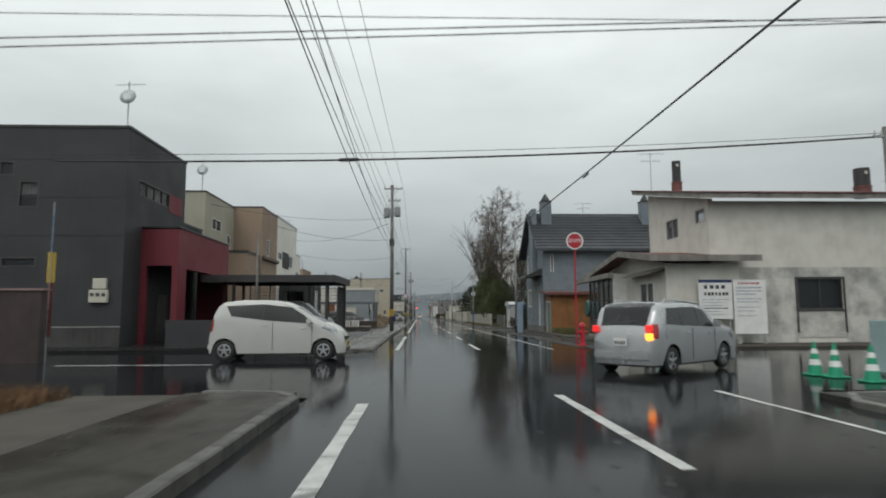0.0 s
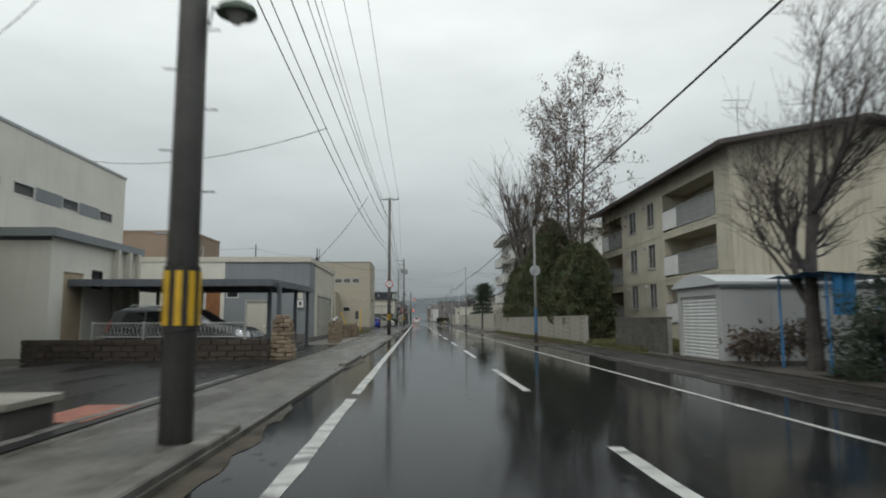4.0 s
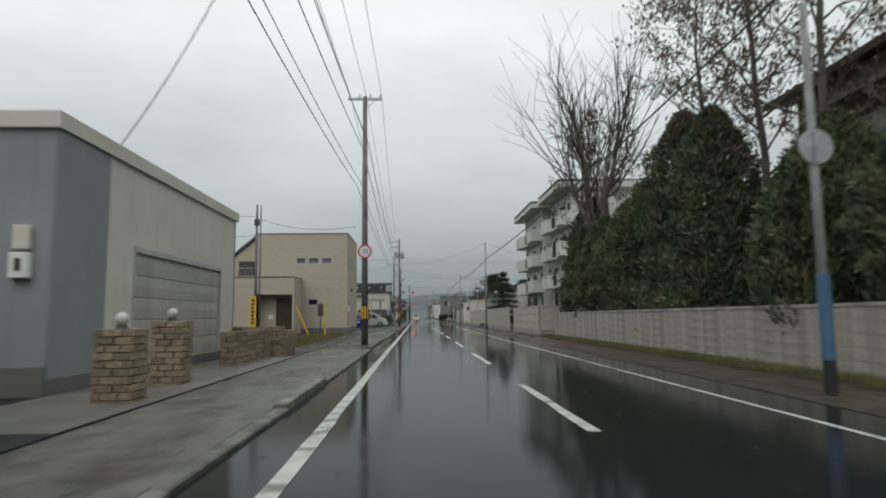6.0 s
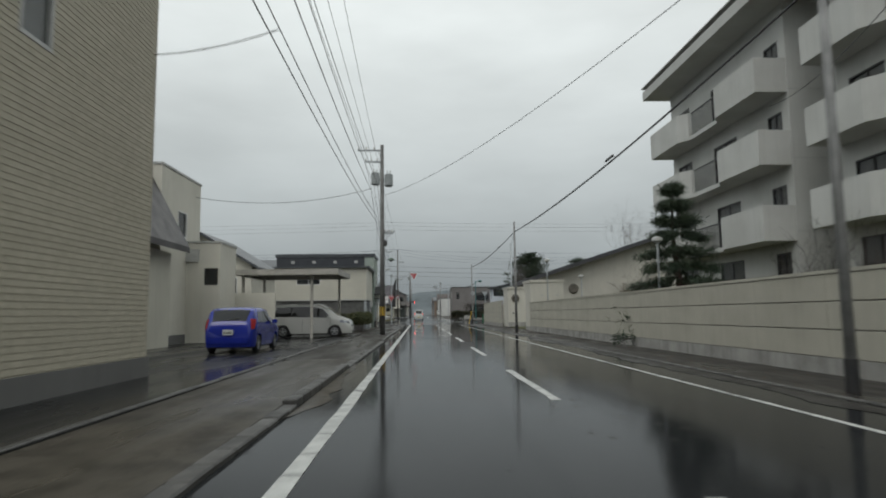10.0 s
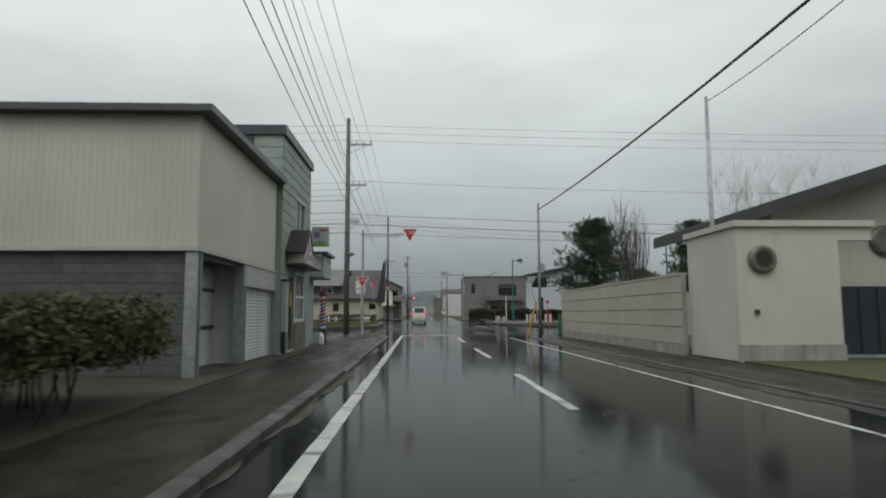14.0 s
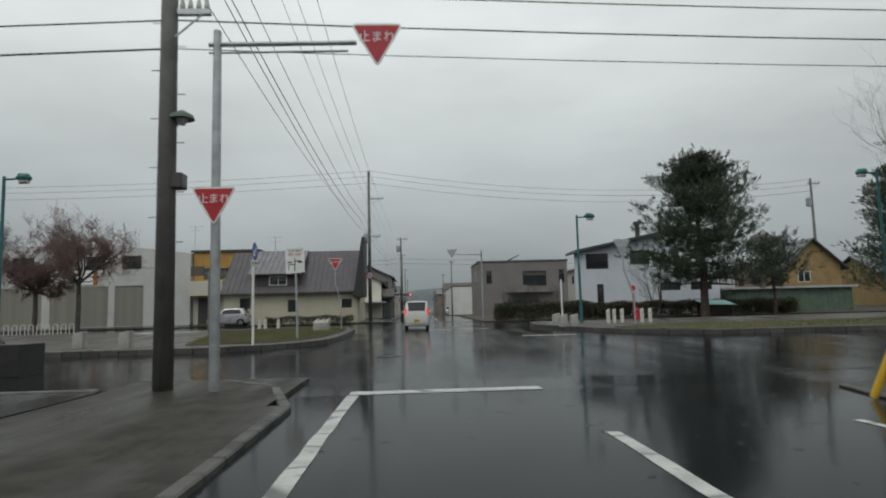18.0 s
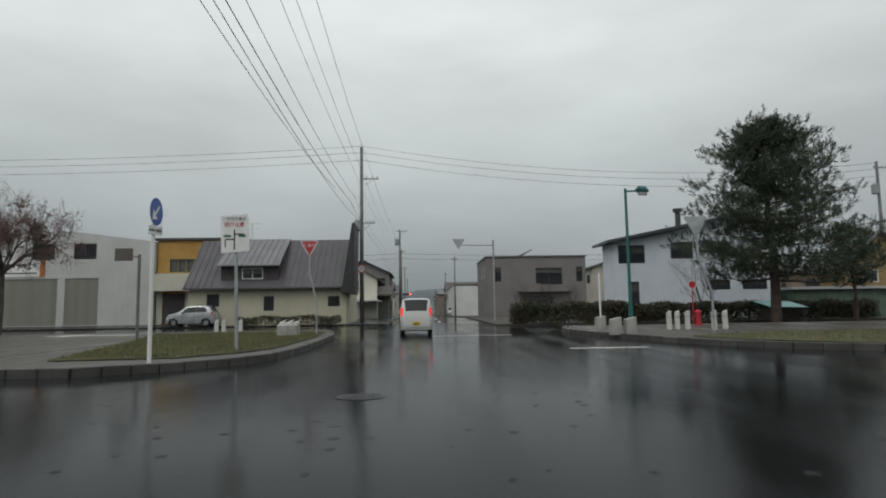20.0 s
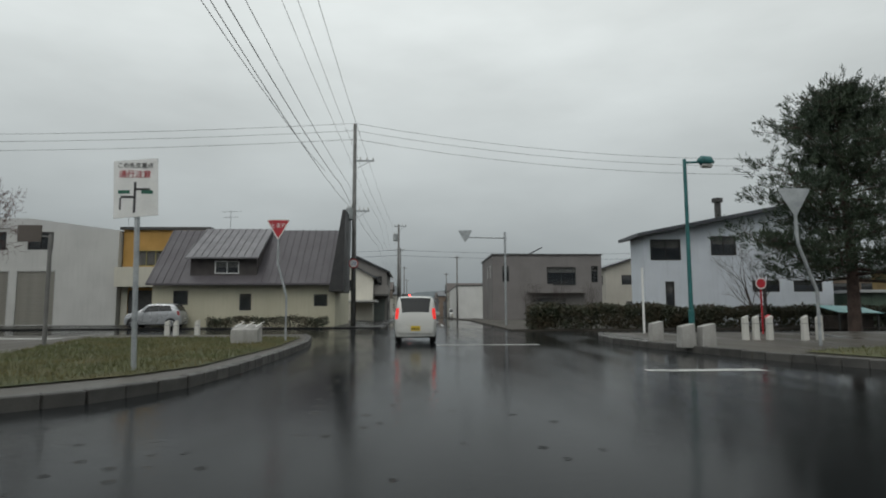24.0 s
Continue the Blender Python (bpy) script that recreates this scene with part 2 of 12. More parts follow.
def worn_paint(name):
    """Thick road paint, greyed by tyres, chipped through to the asphalt in places and cracked across."""
    m = mat(name, (0.5, 0.505, 0.48), (0.36, 0.365, 0.35), 0.4, scale=3, fine=34, bump=0.25, var=0.18)
    n, l = m.node_tree.nodes, m.node_tree.links
    b = n["Principled BSDF"]
    col = b.inputs["Base Color"].links[0].from_socket
    t = n.new("ShaderNodeTexCoord")
    chip = n.new("ShaderNodeTexNoise")
    chip.inputs["Scale"].default_value, chip.inputs["Detail"].default_value, chip.inputs["Roughness"].default_value = 4.5, 9, 0.68
    l.new(t.outputs["Object"], chip.inputs[0])
    edge = n.new("ShaderNodeMapRange")
    edge.inputs[1].default_value, edge.inputs[2].default_value = 0.6, 0.655
    edge.inputs[4].default_value = 0.85
    l.new(chip.outputs[0], edge.inputs[0])
    squeeze = n.new("ShaderNodeMapping")
    squeeze.inputs["Scale"].default_value = (0.25, 1.1, 1.0)
    l.new(t.outputs["Object"], squeeze.inputs[0])
    crack = n.new("ShaderNodeTexVoronoi")
    crack.feature = 'DISTANCE_TO_EDGE'
    crack.inputs["Scale"].default_value = 0.9
    l.new(squeeze.outputs[0], crack.inputs["Vector"])
    thin = n.new("ShaderNodeMapRange")
    thin.inputs[1].default_value, thin.inputs[2].default_value = 0.012, 0.03
    thin.inputs[3].default_value, thin.inputs[4].default_value = 0.8, 0.0
    l.new(crack.outputs["Distance"], thin.inputs[0])
    top = n.new("ShaderNodeMath")
    top.operation = 'MAXIMUM'
    l.new(edge.outputs[0], top.inputs[0])
    l.new(thin.outputs[0], top.inputs[1])
    mx = n.new("ShaderNodeMix")
    mx.data_type = 'RGBA'
    mx.inputs[7].default_value = (0.03, 0.031, 0.032, 1)
    l.new(top.outputs[0], mx.inputs[0])
    l.new(col, mx.inputs[6])
    l.new(mx.outputs[2], b.inputs["Base Color"])
    return m


PAINT = worn_paint("road_paint")
CONC = mat("concrete", (0.36, 0.35, 0.33), (0.24, 0.235, 0.22), 0.7, scale=1.2, fine=45, bump=0.3, streak=0.35)
POLEC = mat("dark_pole", (0.16, 0.157, 0.15), (0.11, 0.108, 0.103), 0.55, scale=2, fine=50, bump=0.2, streak=0.3)
SLIMP = mat("slim_pole_steel", (0.27, 0.27, 0.265), (0.19, 0.19, 0.188), 0.5, metal=0.2, scale=3, fine=40, bump=0.05, streak=0.25)
GALV = mat("galvanised_steel", (0.42, 0.44, 0.45), (0.3, 0.32, 0.33), 0.42, metal=0.6, scale=4, fine=40, bump=0.05)
BLACKM = mat("black_metal", (0.022, 0.022, 0.024), (0.035, 0.034, 0.033), 0.4, scale=4, fine=60, bump=0.1)
CABLE = mat("cable_sheath", (0.02, 0.02, 0.022), (0.03, 0.03, 0.03), 0.5, bump=0)
WHITEP = mat("white_enamel", (0.75, 0.75, 0.73), (0.66, 0.66, 0.64), 0.35, scale=3, fine=30, bump=0.03, var=0.04)
YELLOW = mat("yellow_plastic", (0.72, 0.45, 0.03), (0.6, 0.36, 0.03), 0.4, scale=5, fine=40, bump=0.05, var=0.08)
REDS = mat("sign_red", (0.45, 0.02, 0.032), (0.37, 0.02, 0.03), 0.35, scale=4, fine=30, bump=0.02, var=0.06)
BLUES = mat("sign_blue", (0.02, 0.08, 0.36), (0.02, 0.07, 0.3), 0.35, scale=4, fine=30, bump=0.02, var=0.06)
GREENP = mat("green_paint", (0.015, 0.12, 0.075), (0.012, 0.09, 0.06), 0.4, scale=4, fine=40, bump=0.05)
TEALP = mat("teal_paint", (0.02, 0.13, 0.13), (0.015, 0.1, 0.1), 0.4, scale=4, fine=40, bump=0.05)
GLASS = glass_mat("window_glass")
CARGLASS = glass_mat("car_glass", (0.006, 0.007, 0.008), 0.08)
RUBBER = mat("tyre_rubber", (0.018, 0.018, 0.018), (0.028, 0.028, 0.028), 0.7, scale=8, fine=60, bump=0.2)
ALLOY = mat("alloy_wheel", (0.55, 0.56, 0.57), (0.45, 0.46, 0.47), 0.3, metal=0.8, scale=6, fine=50, bump=0)
CHROME = mat("chrome", (0.7, 0.7, 0.72), (0.6, 0.6, 0.62), 0.12, metal=1.0, bump=0, var=0.03)
DARKPL = mat("dark_plastic", (0.025, 0.025, 0.027), (0.035, 0.035, 0.036), 0.55, scale=6, fine=60, bump=0.1)
CURTAIN = mat("curtain_cloth", (0.55, 0.53, 0.49), (0.45, 0.43, 0.4), 0.9, scale=6, fine=30, bump=0.2)
ROOFD = mat("dark_metal_roof", (0.045, 0.05, 0.058), (0.07, 0.075, 0.082), 0.35, scale=1, fine=30, bump=0.1, streak=0.2)
FRAMEW = mat("white_window_frame", (0.72, 0.72, 0.70), (0.62, 0.62, 0.6), 0.4, scale=4, fine=30, bump=0.02, var=0.05)
FRAMED = mat("dark_window_frame", (0.06, 0.058, 0.055), (0.045, 0.044, 0.042), 0.4, scale=4, fine=30, bump=0.02, var=0.05)
FRAMEA = mat("aluminium_frame", (0.46, 0.46, 0.44), (0.4, 0.4, 0.385), 0.45, metal=0.15, scale=4, fine=30, bump=0.02, var=0.05)


# ---- building helpers ----
def gz(y):
    """The street is level, then climbs gently past the stop line."""
    return min(max(0.0125 * (y - 194), 0.0), 0.75)


def bmn():
    return bmesh.new()


def box(bm, x0, x1, y0, y1, z0, z1):
    v = [bm.verts.new((x, y, z)) for z in (z0, z1) for x, y in ((x0, y0), (x1, y0), (x1, y1), (x0, y1))]
    for f in ((3, 2, 1, 0), (4, 5, 6, 7), (0, 1, 5, 4), (1, 2, 6, 5), (2, 3, 7, 6), (3, 0, 4, 7)):
        bm.faces.new([v[i] for i in f])
    return v


def hexa(bm, low, high):
    """A solid from four low corners and the four corners over them, anticlockwise from above."""
    v = [bm.verts.new(p) for p in (*low, *high)]
    for f in ((3, 2, 1, 0), (4, 5, 6, 7), (0, 1, 5, 4), (1, 2, 6, 5), (2, 3, 7, 6), (3, 0, 4, 7)):
        bm.faces.new([v[i] for i in f])


def tube(bm, pts, radii, n=8, cap=True):
    """A round bar along a line of points."""
    pts = [Vector(p) for p in pts]
    if not isinstance(radii, (list, tuple)):
        radii = [radii] * len(pts)
    rings = []
    for i, p in enumerate(pts):
        d = (pts[min(i + 1, len(pts) - 1)] - pts[max(i - 1, 0)]).normalized()
        a = d.cross(Vector((0.0, 0.0, 1.0) if abs(d.z) < 0.9 else (1.0, 0.0, 0.0))).normalized()
        b = d.cross(a)
        rings.append([bm.verts.new(p + radii[i] * (math.cos(k * 2 * math.pi / n) * a + math.sin(k * 2 * math.pi / n) * b)) for k in range(n)])
    for r0, r1 in zip(rings, rings[1:]):
        for k in range(n):
            bm.faces.new((r0[k], r1[k], r1[(k + 1) % n], r0[(k + 1) % n]))
    if cap:
        bm.faces.new(rings[0])
        bm.faces.new(list(reversed(rings[-1])))


def prism(bm, poly, d):
    """A flat outline of points, thickened along the vector d."""
    d = Vector(d)
    a = [bm.verts.new(p) for p in poly]
    b = [bm.verts.new(Vector(p) + d) for p in poly]
    bm.faces.new(list(reversed(a)))
    bm.faces.new(b)
    for i in range(len(a)):
        j = (i + 1) % len(a)
        bm.faces.new((a[i], a[j], b[j], b[i]))


def finish(bm, name, material, smooth=False):
    bmesh.ops.recalc_face_normals(bm, faces=bm.faces)
    me = bpy.data.meshes.new(name)
    bm.to_mesh(me)
    bm.free()
    me.materials.append(material)
    if smooth:
        me.polygons.foreach_set("use_smooth", [True] * len(me.polygons))
    return me


def thing(name, at, label, category, group="", kind="", turn=0.0):
    ob = new(name)
    ob.empty_display_size = 0.2
    ob.location = at
    ob.rotation_euler = (0, 0, radians(turn))
    return tagged(ob, label, category, group, kind)


def root_place(ob):
    p = Vector((0, 0, 0))
    while ob:
        p += ob.location
        ob = ob.parent
    return p


def part(name, bm, material, parent, label="", world=True, smooth=False):
    """Links a bmesh as one mesh under a thing or a part; world: its points are places in the world."""
    if world:
        bmesh.ops.translate(bm, verts=bm.verts, vec=-root_place(parent))
    ob = new(name, finish(bm, name, material, smooth))
    ob.parent = parent
    return tagged(ob, label) if label else ob


def solo(name, bm, material, label, category, group="", kind="", at=None, smooth=False):
    """A thing that is one mesh."""
    at = at or (0, 0, 0)
    bmesh.ops.translate(bm, verts=bm.verts, vec=-Vector(at))
    ob = new(name, finish(bm, name, material, smooth))
    ob.location = at
    return tagged(ob, label, category, group, kind)


def bevelled(bm, w=0.01, seg=1):
    bmesh.ops.recalc_face_normals(bm, faces=bm.faces)
    bmesh.ops.bevel(bm, geom=[e for e in bm.edges if len(e.link_faces) == 2 and e.calc_face_angle(0) > 0.5], offset=w, segments=seg, affect='EDGES')
    return bm


# a place on a facade: along it, up, and outward from it
def on(face, plane, s, z, d=0.0):
    if face == 'S':
        return (s, plane - d, z)
    if face == 'N':
        return (s, plane + d, z)
    if face == 'E':
        return (plane + d, s, z)
    return (plane - d, s, z)


def fbox(bm, face, plane, s0, s1, z0, z1, d0, d1):
    p, q = on(face, plane, s0, z0, d0), on(face, plane, s1, z1, d1)
    box(bm, min(p[0], q[0]), max(p[0], q[0]), min(p[1], q[1]), max(p[1], q[1]), min(p[2], q[2]), max(p[2], q[2]))


def wall_panel(bm, face, plane, s0, s1, z0, z1, thick, holes):
    """A wall of real thickness, with its openings cut through."""
    ss = sorted({s0, s1, *[v for h in holes for v in h[:2] if s0 < v < s1]})
    zs = sorted({z0, z1, *[v for h in holes for v in h[2:4] if z0 < v < z1]})
    ns, nz = len(ss) - 1, len(zs) - 1

    def solid(i, j):
        if not (0 <= i < ns and 0 <= j < nz):
            return False
        return not any(h[0] <= ss[i] and ss[i + 1] <= h[1] and h[2] <= zs[j] and zs[j + 1] <= h[3] for h in holes)
    vs = {}

    def v(i, j, k):
        if (i, j, k) not in vs:
            vs[i, j, k] = bm.verts.new(on(face, plane, ss[i], zs[j], -thick * k))
        return vs[i, j, k]
    for i in range(ns):
        for j in range(nz):
            if not solid(i, j):
                continue
            for k in (0, 1):
                bm.faces.new((v(i, j, k), v(i + 1, j, k), v(i + 1, j + 1, k), v(i, j + 1, k)))
            for (di, dj), (a, b) in (((-1, 0), ((0, 0), (0, 1))), ((1, 0), ((1, 0), (1, 1))), ((0, -1), ((0, 0), (1, 0))), ((0, 1), ((0, 1), (1, 1)))):
                if not solid(i + di, j + dj):
                    bm.faces.new((v(i + a[0], j + a[1], 0), v(i + b[0], j + b[1], 0), v(i + b[0], j + b[1], 1), v(i + a[0], j + a[1], 1)))


def window(parent, face, plane, s0, s1, z0, z1, frame=None, cols=2, rows=1, curtain=0.0, bar=0.05, inset=0.03, label="", sill=False):
    """A glazed window: frame with bars, one pane in each light, a curtain behind where one hangs."""
    frame = frame or FRAMEW
    bm = bmn()
    o, i = 0.015, -inset - 0.05
    for a, b, c, d in ((s0, s1, z0, z0 + bar), (s0, s1, z1 - bar, z1), (s0, s0 + bar, z0 + bar, z1 - bar), (s1 - bar, s1, z0 + bar, z1 - bar)):
        fbox(bm, face, plane, a, b, c, d, i, o)
    wid, hei = (s1 - s0 - 2 * bar) / cols, (z1 - z0 - 2 * bar) / rows
    for k in range(1, cols):
        c = s0 + bar + k * wid
        fbox(bm, face, plane, c - bar * 0.4, c + bar * 0.4, z0 + bar, z1 - bar, i, -inset + 0.02)
    for k in range(1, rows):
        c = z0 + bar + k * hei
        fbox(bm, face, plane, s0 + bar, s1 - bar, c - bar * 0.4, c + bar * 0.4, i + 0.002, -inset + 0.018)
    w = part("window", bm, frame, parent, label)
    for k in range(cols):
        for r in range(rows):
            bm = bmn()
            fbox(bm, face, plane, s0 + bar + k * wid, s0 + bar + (k + 1) * wid, z0 + bar + r * hei, z0 + bar + (r + 1) * hei, -inset - 0.03, -inset - 0.02)
            part("pane", bm, GLASS, w).visible_shadow = False
    if curtain:
        bm = bmn()
        n = max(6, int((s1 - s0) / 0.07))
        pts = [(s0 + (s1 - s0) * k / n, -inset - 0.11 - 0.025 * (k % 2)) for k in range(n + 1)]
        zt, zb = z1, z1 - (z1 - z0) * curtain
        for (a, da), (b, db) in zip(pts, pts[1:]):
            bm.faces.new([bm.verts.new(on(face, plane, s, z, d)) for s, z, d in ((a, zb, da), (b, zb, db), (b, zt, db), (a, zt, da))])
        part("curtain", bm, CURTAIN, w)
    if sill:
        bm = bmn()
        fbox(bm, face, plane, s0 - 0.05, s1 + 0.05, z0 - 0.05, z0, -0.05, 0.06)
        part("sill", bm, frame, w)
    return w


def shutter(parent, face, plane, s0, s1, z0, z1, material, pitch=0.12, name="roller_shutter", label=""):
    """A roller shutter of many curved slats under a box."""
    holder = bmn()
    fbox(holder, face, plane, s0, s0 + 0.06, z0, z1, -0.1, 0.02)
    fbox(holder, face, plane, s1 - 0.06, s1, z0, z1, -0.1, 0.02)
    fbox(holder, face, plane, s0 + 0.06, s1 - 0.06, z1 - 0.12, z1, -0.1, 0.03)
    sh = part(name, holder, FRAMEA, parent, label)
    n = max(3, int((z1 - 0.12 - z0) / pitch))
    h = (z1 - 0.12 - z0) / n
    me = None
    for k in range(n):
        z = z0 + k * h
        if me is None:
            bm = bmn()
            a, b = s0 + 0.06, s1 - 0.06
            prof = ((0.0, -0.07), (0.012, -0.045), (h * 0.5, -0.035), (h - 0.012, -0.045), (h, -0.07))
            cen = on(face, plane, 0, 0, 0)
            for (za, da), (zb, db) in zip(prof, prof[1:]):
                bm.faces.new([bm.verts.new(on(face, plane, s, z0 + zz, d)) for s, zz, d in ((a, za, da), (b, za, da), (b, zb, db), (a, zb, db))])
            first = part("slat", bm, material, sh)
            me = first.data
        else:
            ob = new("slat", me)
            ob.parent = sh
            ob.location = (0, 0, k * h)
    return sh


BOARDS = {}


def boards(wall, face, plane, s0, s1, z0, z1, pitch, material, holes=(), lip=0.018, name="siding_board", longest=99.0):
    """Lapped siding, board by board, broken at the openings."""
    base = root_place(wall)
    n = max(1, round((z1 - z0) / pitch))
    h = (z1 - z0) / n
    for k in range(n):
        c, d = z0 + k * h, z0 + (k + 1) * h
        runs = [(s0, s1)]
        for hole in holes:
            if hole[2] < d - 0.02 and hole[3] > c + 0.02:
                nxt = []
                for a, b in runs:
                    if hole[1] <= a or hole[0] >= b:
                        nxt.append((a, b))
                    else:
                        if hole[0] - a > 0.03:
                            nxt.append((a, hole[0]))
                        if b - hole[1] > 0.03:
                            nxt.append((hole[1], b))
                runs = nxt
        cut = []
        for a, b in runs:
            m = max(1, math.ceil((b - a) / longest))
            cut += [(a + (b - a) * i / m, a + (b - a) * (i + 1) / m) for i in range(m)]
        for a, b in cut:
            key = (name, face, round(b - a, 2), round(h, 4), material.name, lip)
            if key not in BOARDS:
                bm = bmn()
                L = b - a - 0.004
                prof = ((0.003, 0.003), (lip, 0.003), (lip, h * 0.12), (lip * 0.35, h - 0.004), (0.003, h - 0.004))
                lo = [on(face, 0, 0.004, z, dd) for dd, z in prof]
                hi = [on(face, 0, L, z, dd) for dd, z in prof]
                va, vb = [bm.verts.new(p) for p in lo], [bm.verts.new(p) for p in hi]
                for i in range(4):
                    bm.faces.new((va[i], vb[i], vb[i + 1], va[i + 1]))
                bm.faces.new(va)
                bm.faces.new(list(reversed(vb)))
                BOARDS[key] = finish(bm, name, material)
            ob = new(name, BOARDS[key])
            ob.parent = wall
            ob.location = Vector(on(face, plane, a, c, 0)) - base


def block(name, label, category, x0, x1, y0, y1, h, material, holes=None, base=None, thick=0.16, z_low=None, group=""):
    """An upright building body: four walls with openings. Returns the thing and its walls by face."""
    z0 = (gz(y0) + 0.06) if base is None else base
    th = thing(name, ((x0 + x1) / 2, (y0 + y1) / 2, z0), label, category, group)
    walls = add_walls(th, x0, x1, y0, y1, z0 if z_low is None else z_low, h, material, holes, thick)
    return th, walls


def add_walls(th, x0, x1, y0, y1, z0, z1, material, holes=None, thick=0.16, faces="SENW"):
    holes = holes or {}
    walls = {}
    for face, plane, s0, s1 in (('S', y0, x0, x1), ('N', y1, x0, x1), ('E', x1, y0 + thick, y1 - thick), ('W', x0, y0 + thick, y1 - thick)):
        if face not in faces:
            continue
        bm = bmn()
        wall_panel(bm, face, plane, s0, s1, z0, z1, thick, holes.get(face, ()))
        walls[face] = part("wall", bm, material if not isinstance(material, dict) else material[face], th)
    return walls


def flat_roof(th, x0, x1, y0, y1, z, cap_mat, roof_mat, cap_h=0.12, over=0.04):
    """A flat roof behind a capped edge."""
    bm = bmn()
    w = 0.25
    box(bm, x0 - over, x1 + over, y0 - over, y0 + w, z, z + cap_h)
    box(bm, x0 - over, x1 + over, y1 - w, y1 + over, z, z + cap_h)
    box(bm, x0 - over, x0 + w, y0 + w, y1 - w, z, z + cap_h)
    box(bm, x1 - w, x1 + over, y0 + w, y1 - w, z, z + cap_h)
    part("roof_edge", bm, cap_mat, th)
    bm = bmn()
    box(bm, x0 + 0.17, x1 - 0.17, y0 + 0.17, y1 - 0.17, z - 0.12, z + 0.03)
    part("roof", bm, roof_mat, th)


def gable_roof(th, x0, x1, y0, y1, z, rise, axis, over, material, wall_mat, thick=0.16, fascia=None, ridge=None, gables=True):
    """A ridged roof; axis is the way the ridge runs. ridge: its place across, the middle if not given."""
    if axis == 'x':
        m = (y0 + y1) / 2 if ridge is None else ridge
        def P(a, c, zz): return (a, c, zz)
        a0, a1, c0, c1 = x0, x1, y0, y1
    else:
        m = (x0 + x1) / 2 if ridge is None else ridge
        def P(a, c, zz): return (c, a, zz)
        a0, a1, c0, c1 = y0, y1, x0, x1
    for side in (0, 1):
        c = c0 if side == 0 else c1
        k = rise / abs(m - c)
        ce = c - over if side == 0 else c + over
        ze = z - over * k
        bm = bmn()
        q = [P(a0 - over, ce, ze), P(a1 + over, ce, ze), P(a1 + over, m, z + rise), P(a0 - over, m, z + rise)]
        hexa(bm, q, [(p[0], p[1], p[2] + thick) for p in q])
        part("roof", bm, material, th)
        if fascia:
            bm = bmn()
            d = 0.03 if side else -0.03
            f0, f1 = P(a0 - over, ce, ze - 0.06), P(a1 + over, ce + d, ze + thick * 0.8)
            box(bm, min(f0[0], f1[0]), max(f0[0], f1[0]), min(f0[1], f1[1]), max(f0[1], f1[1]), f0[2], f1[2])
            part("fascia", bm, fascia, th)
    if gables:
        for a, d in ((a0, 0.15), (a1, -0.15)):
            bm = bmn()
            dv = P(d, 0, 0)
            prism(bm, [P(a, c0, z), P(a, c1, z), P(a, m, z + rise)], dv)
            part("gable", bm, wall_mat, th)


def lettering(text, size, place, facing, material, parent, name="lettering", align='CENTER', flip=False):
    """Words as raised flat letters; facing: the way they look, as a turn about z in degrees."""
    cu = bpy.data.curves.new(name, 'FONT')
    cu.body, cu.size, cu.align_x, cu.align_y, cu.extrude = text, size, align, 'CENTER', 0.002
    tmp = bpy.data.objects.new(name, cu)
    scene.collection.objects.link(tmp)
    dg = bpy.context.evaluated_depsgraph_get()
    me = bpy.data.meshes.new_from_object(tmp.evaluated_get(dg))
    bpy.data.objects.remove(tmp)
    me.transform(pose(*place, 90, 0, facing))
    me.transform(Matrix.Translation(-root_place(parent)))
    me.materials.clear()
    me.materials.append(material)
    ob = new(name, me)
    ob.parent = parent
    return ob


def bars(parent, face, plane, rows, d, material, name="text_bar"):
    """Unreadable writing as plain bars."""
    bm = bmn()
    for s0, s1, z0, z1 in rows:
        fbox(bm, face, plane, s0, s1, z0, z1, d, d + 0.004)
    return part(name, bm, material, parent)


# ---- ground, road, pavements ----
def sheet(name, x0, x1, y0, y1, top, depth, material, label, category, nx=1):
    """A slab that follows the street's rise."""
    ys = [y0] + [v for v in (194, 200, 210, 220, 230, 240, 254) if y0 < v < y1] + [y1]
    bm = bmn()
    for a, b in zip(ys, ys[1:]):
        za, zb = gz(a) + top, gz(b) + top
        hexa(bm, [(x0, a, za - depth), (x1, a, za - depth), (x1, b, zb - depth), (x0, b, zb - depth)],
             [(x0, a, za), (x1, a, za), (x1, b, zb), (x0, b, zb)])
    bmesh.ops.remove_doubles(bm, verts=bm.verts, dist=1e-5)
    seen = {}
    for f in list(bm.faces):
        c = f.calc_center_median()
        k = (round(c.x, 3), round(c.y, 3), round(c.z, 3))
        if k in seen:
            bmesh.ops.delete(bm, geom=[f, seen[k]], context='FACES_ONLY')
        else:
            seen[k] = f
    return solo(name, bm, material, label, category, kind="structure")


bm = bmn()
gy = [-1500, -60, 100, 194, 200, 210, 220, 230, 240, 254, 600, 2500]
gx = [-2000, -60, -3.6, 8.3, 60, 2000]
grid = [[bm.verts.new((x, y, gz(y) - 0.06)) for x in gx] for y in gy]
for r0, r1 in zip(grid, grid[1:]):
    for k in range(len(gx) - 1):
        bm.faces.new((r0[k], r0[k + 1], r1[k + 1], r1[k]))
solo("ground", bm, SIDE, "dark wet asphalt and gravel ground around the street", "ground", kind="structure")

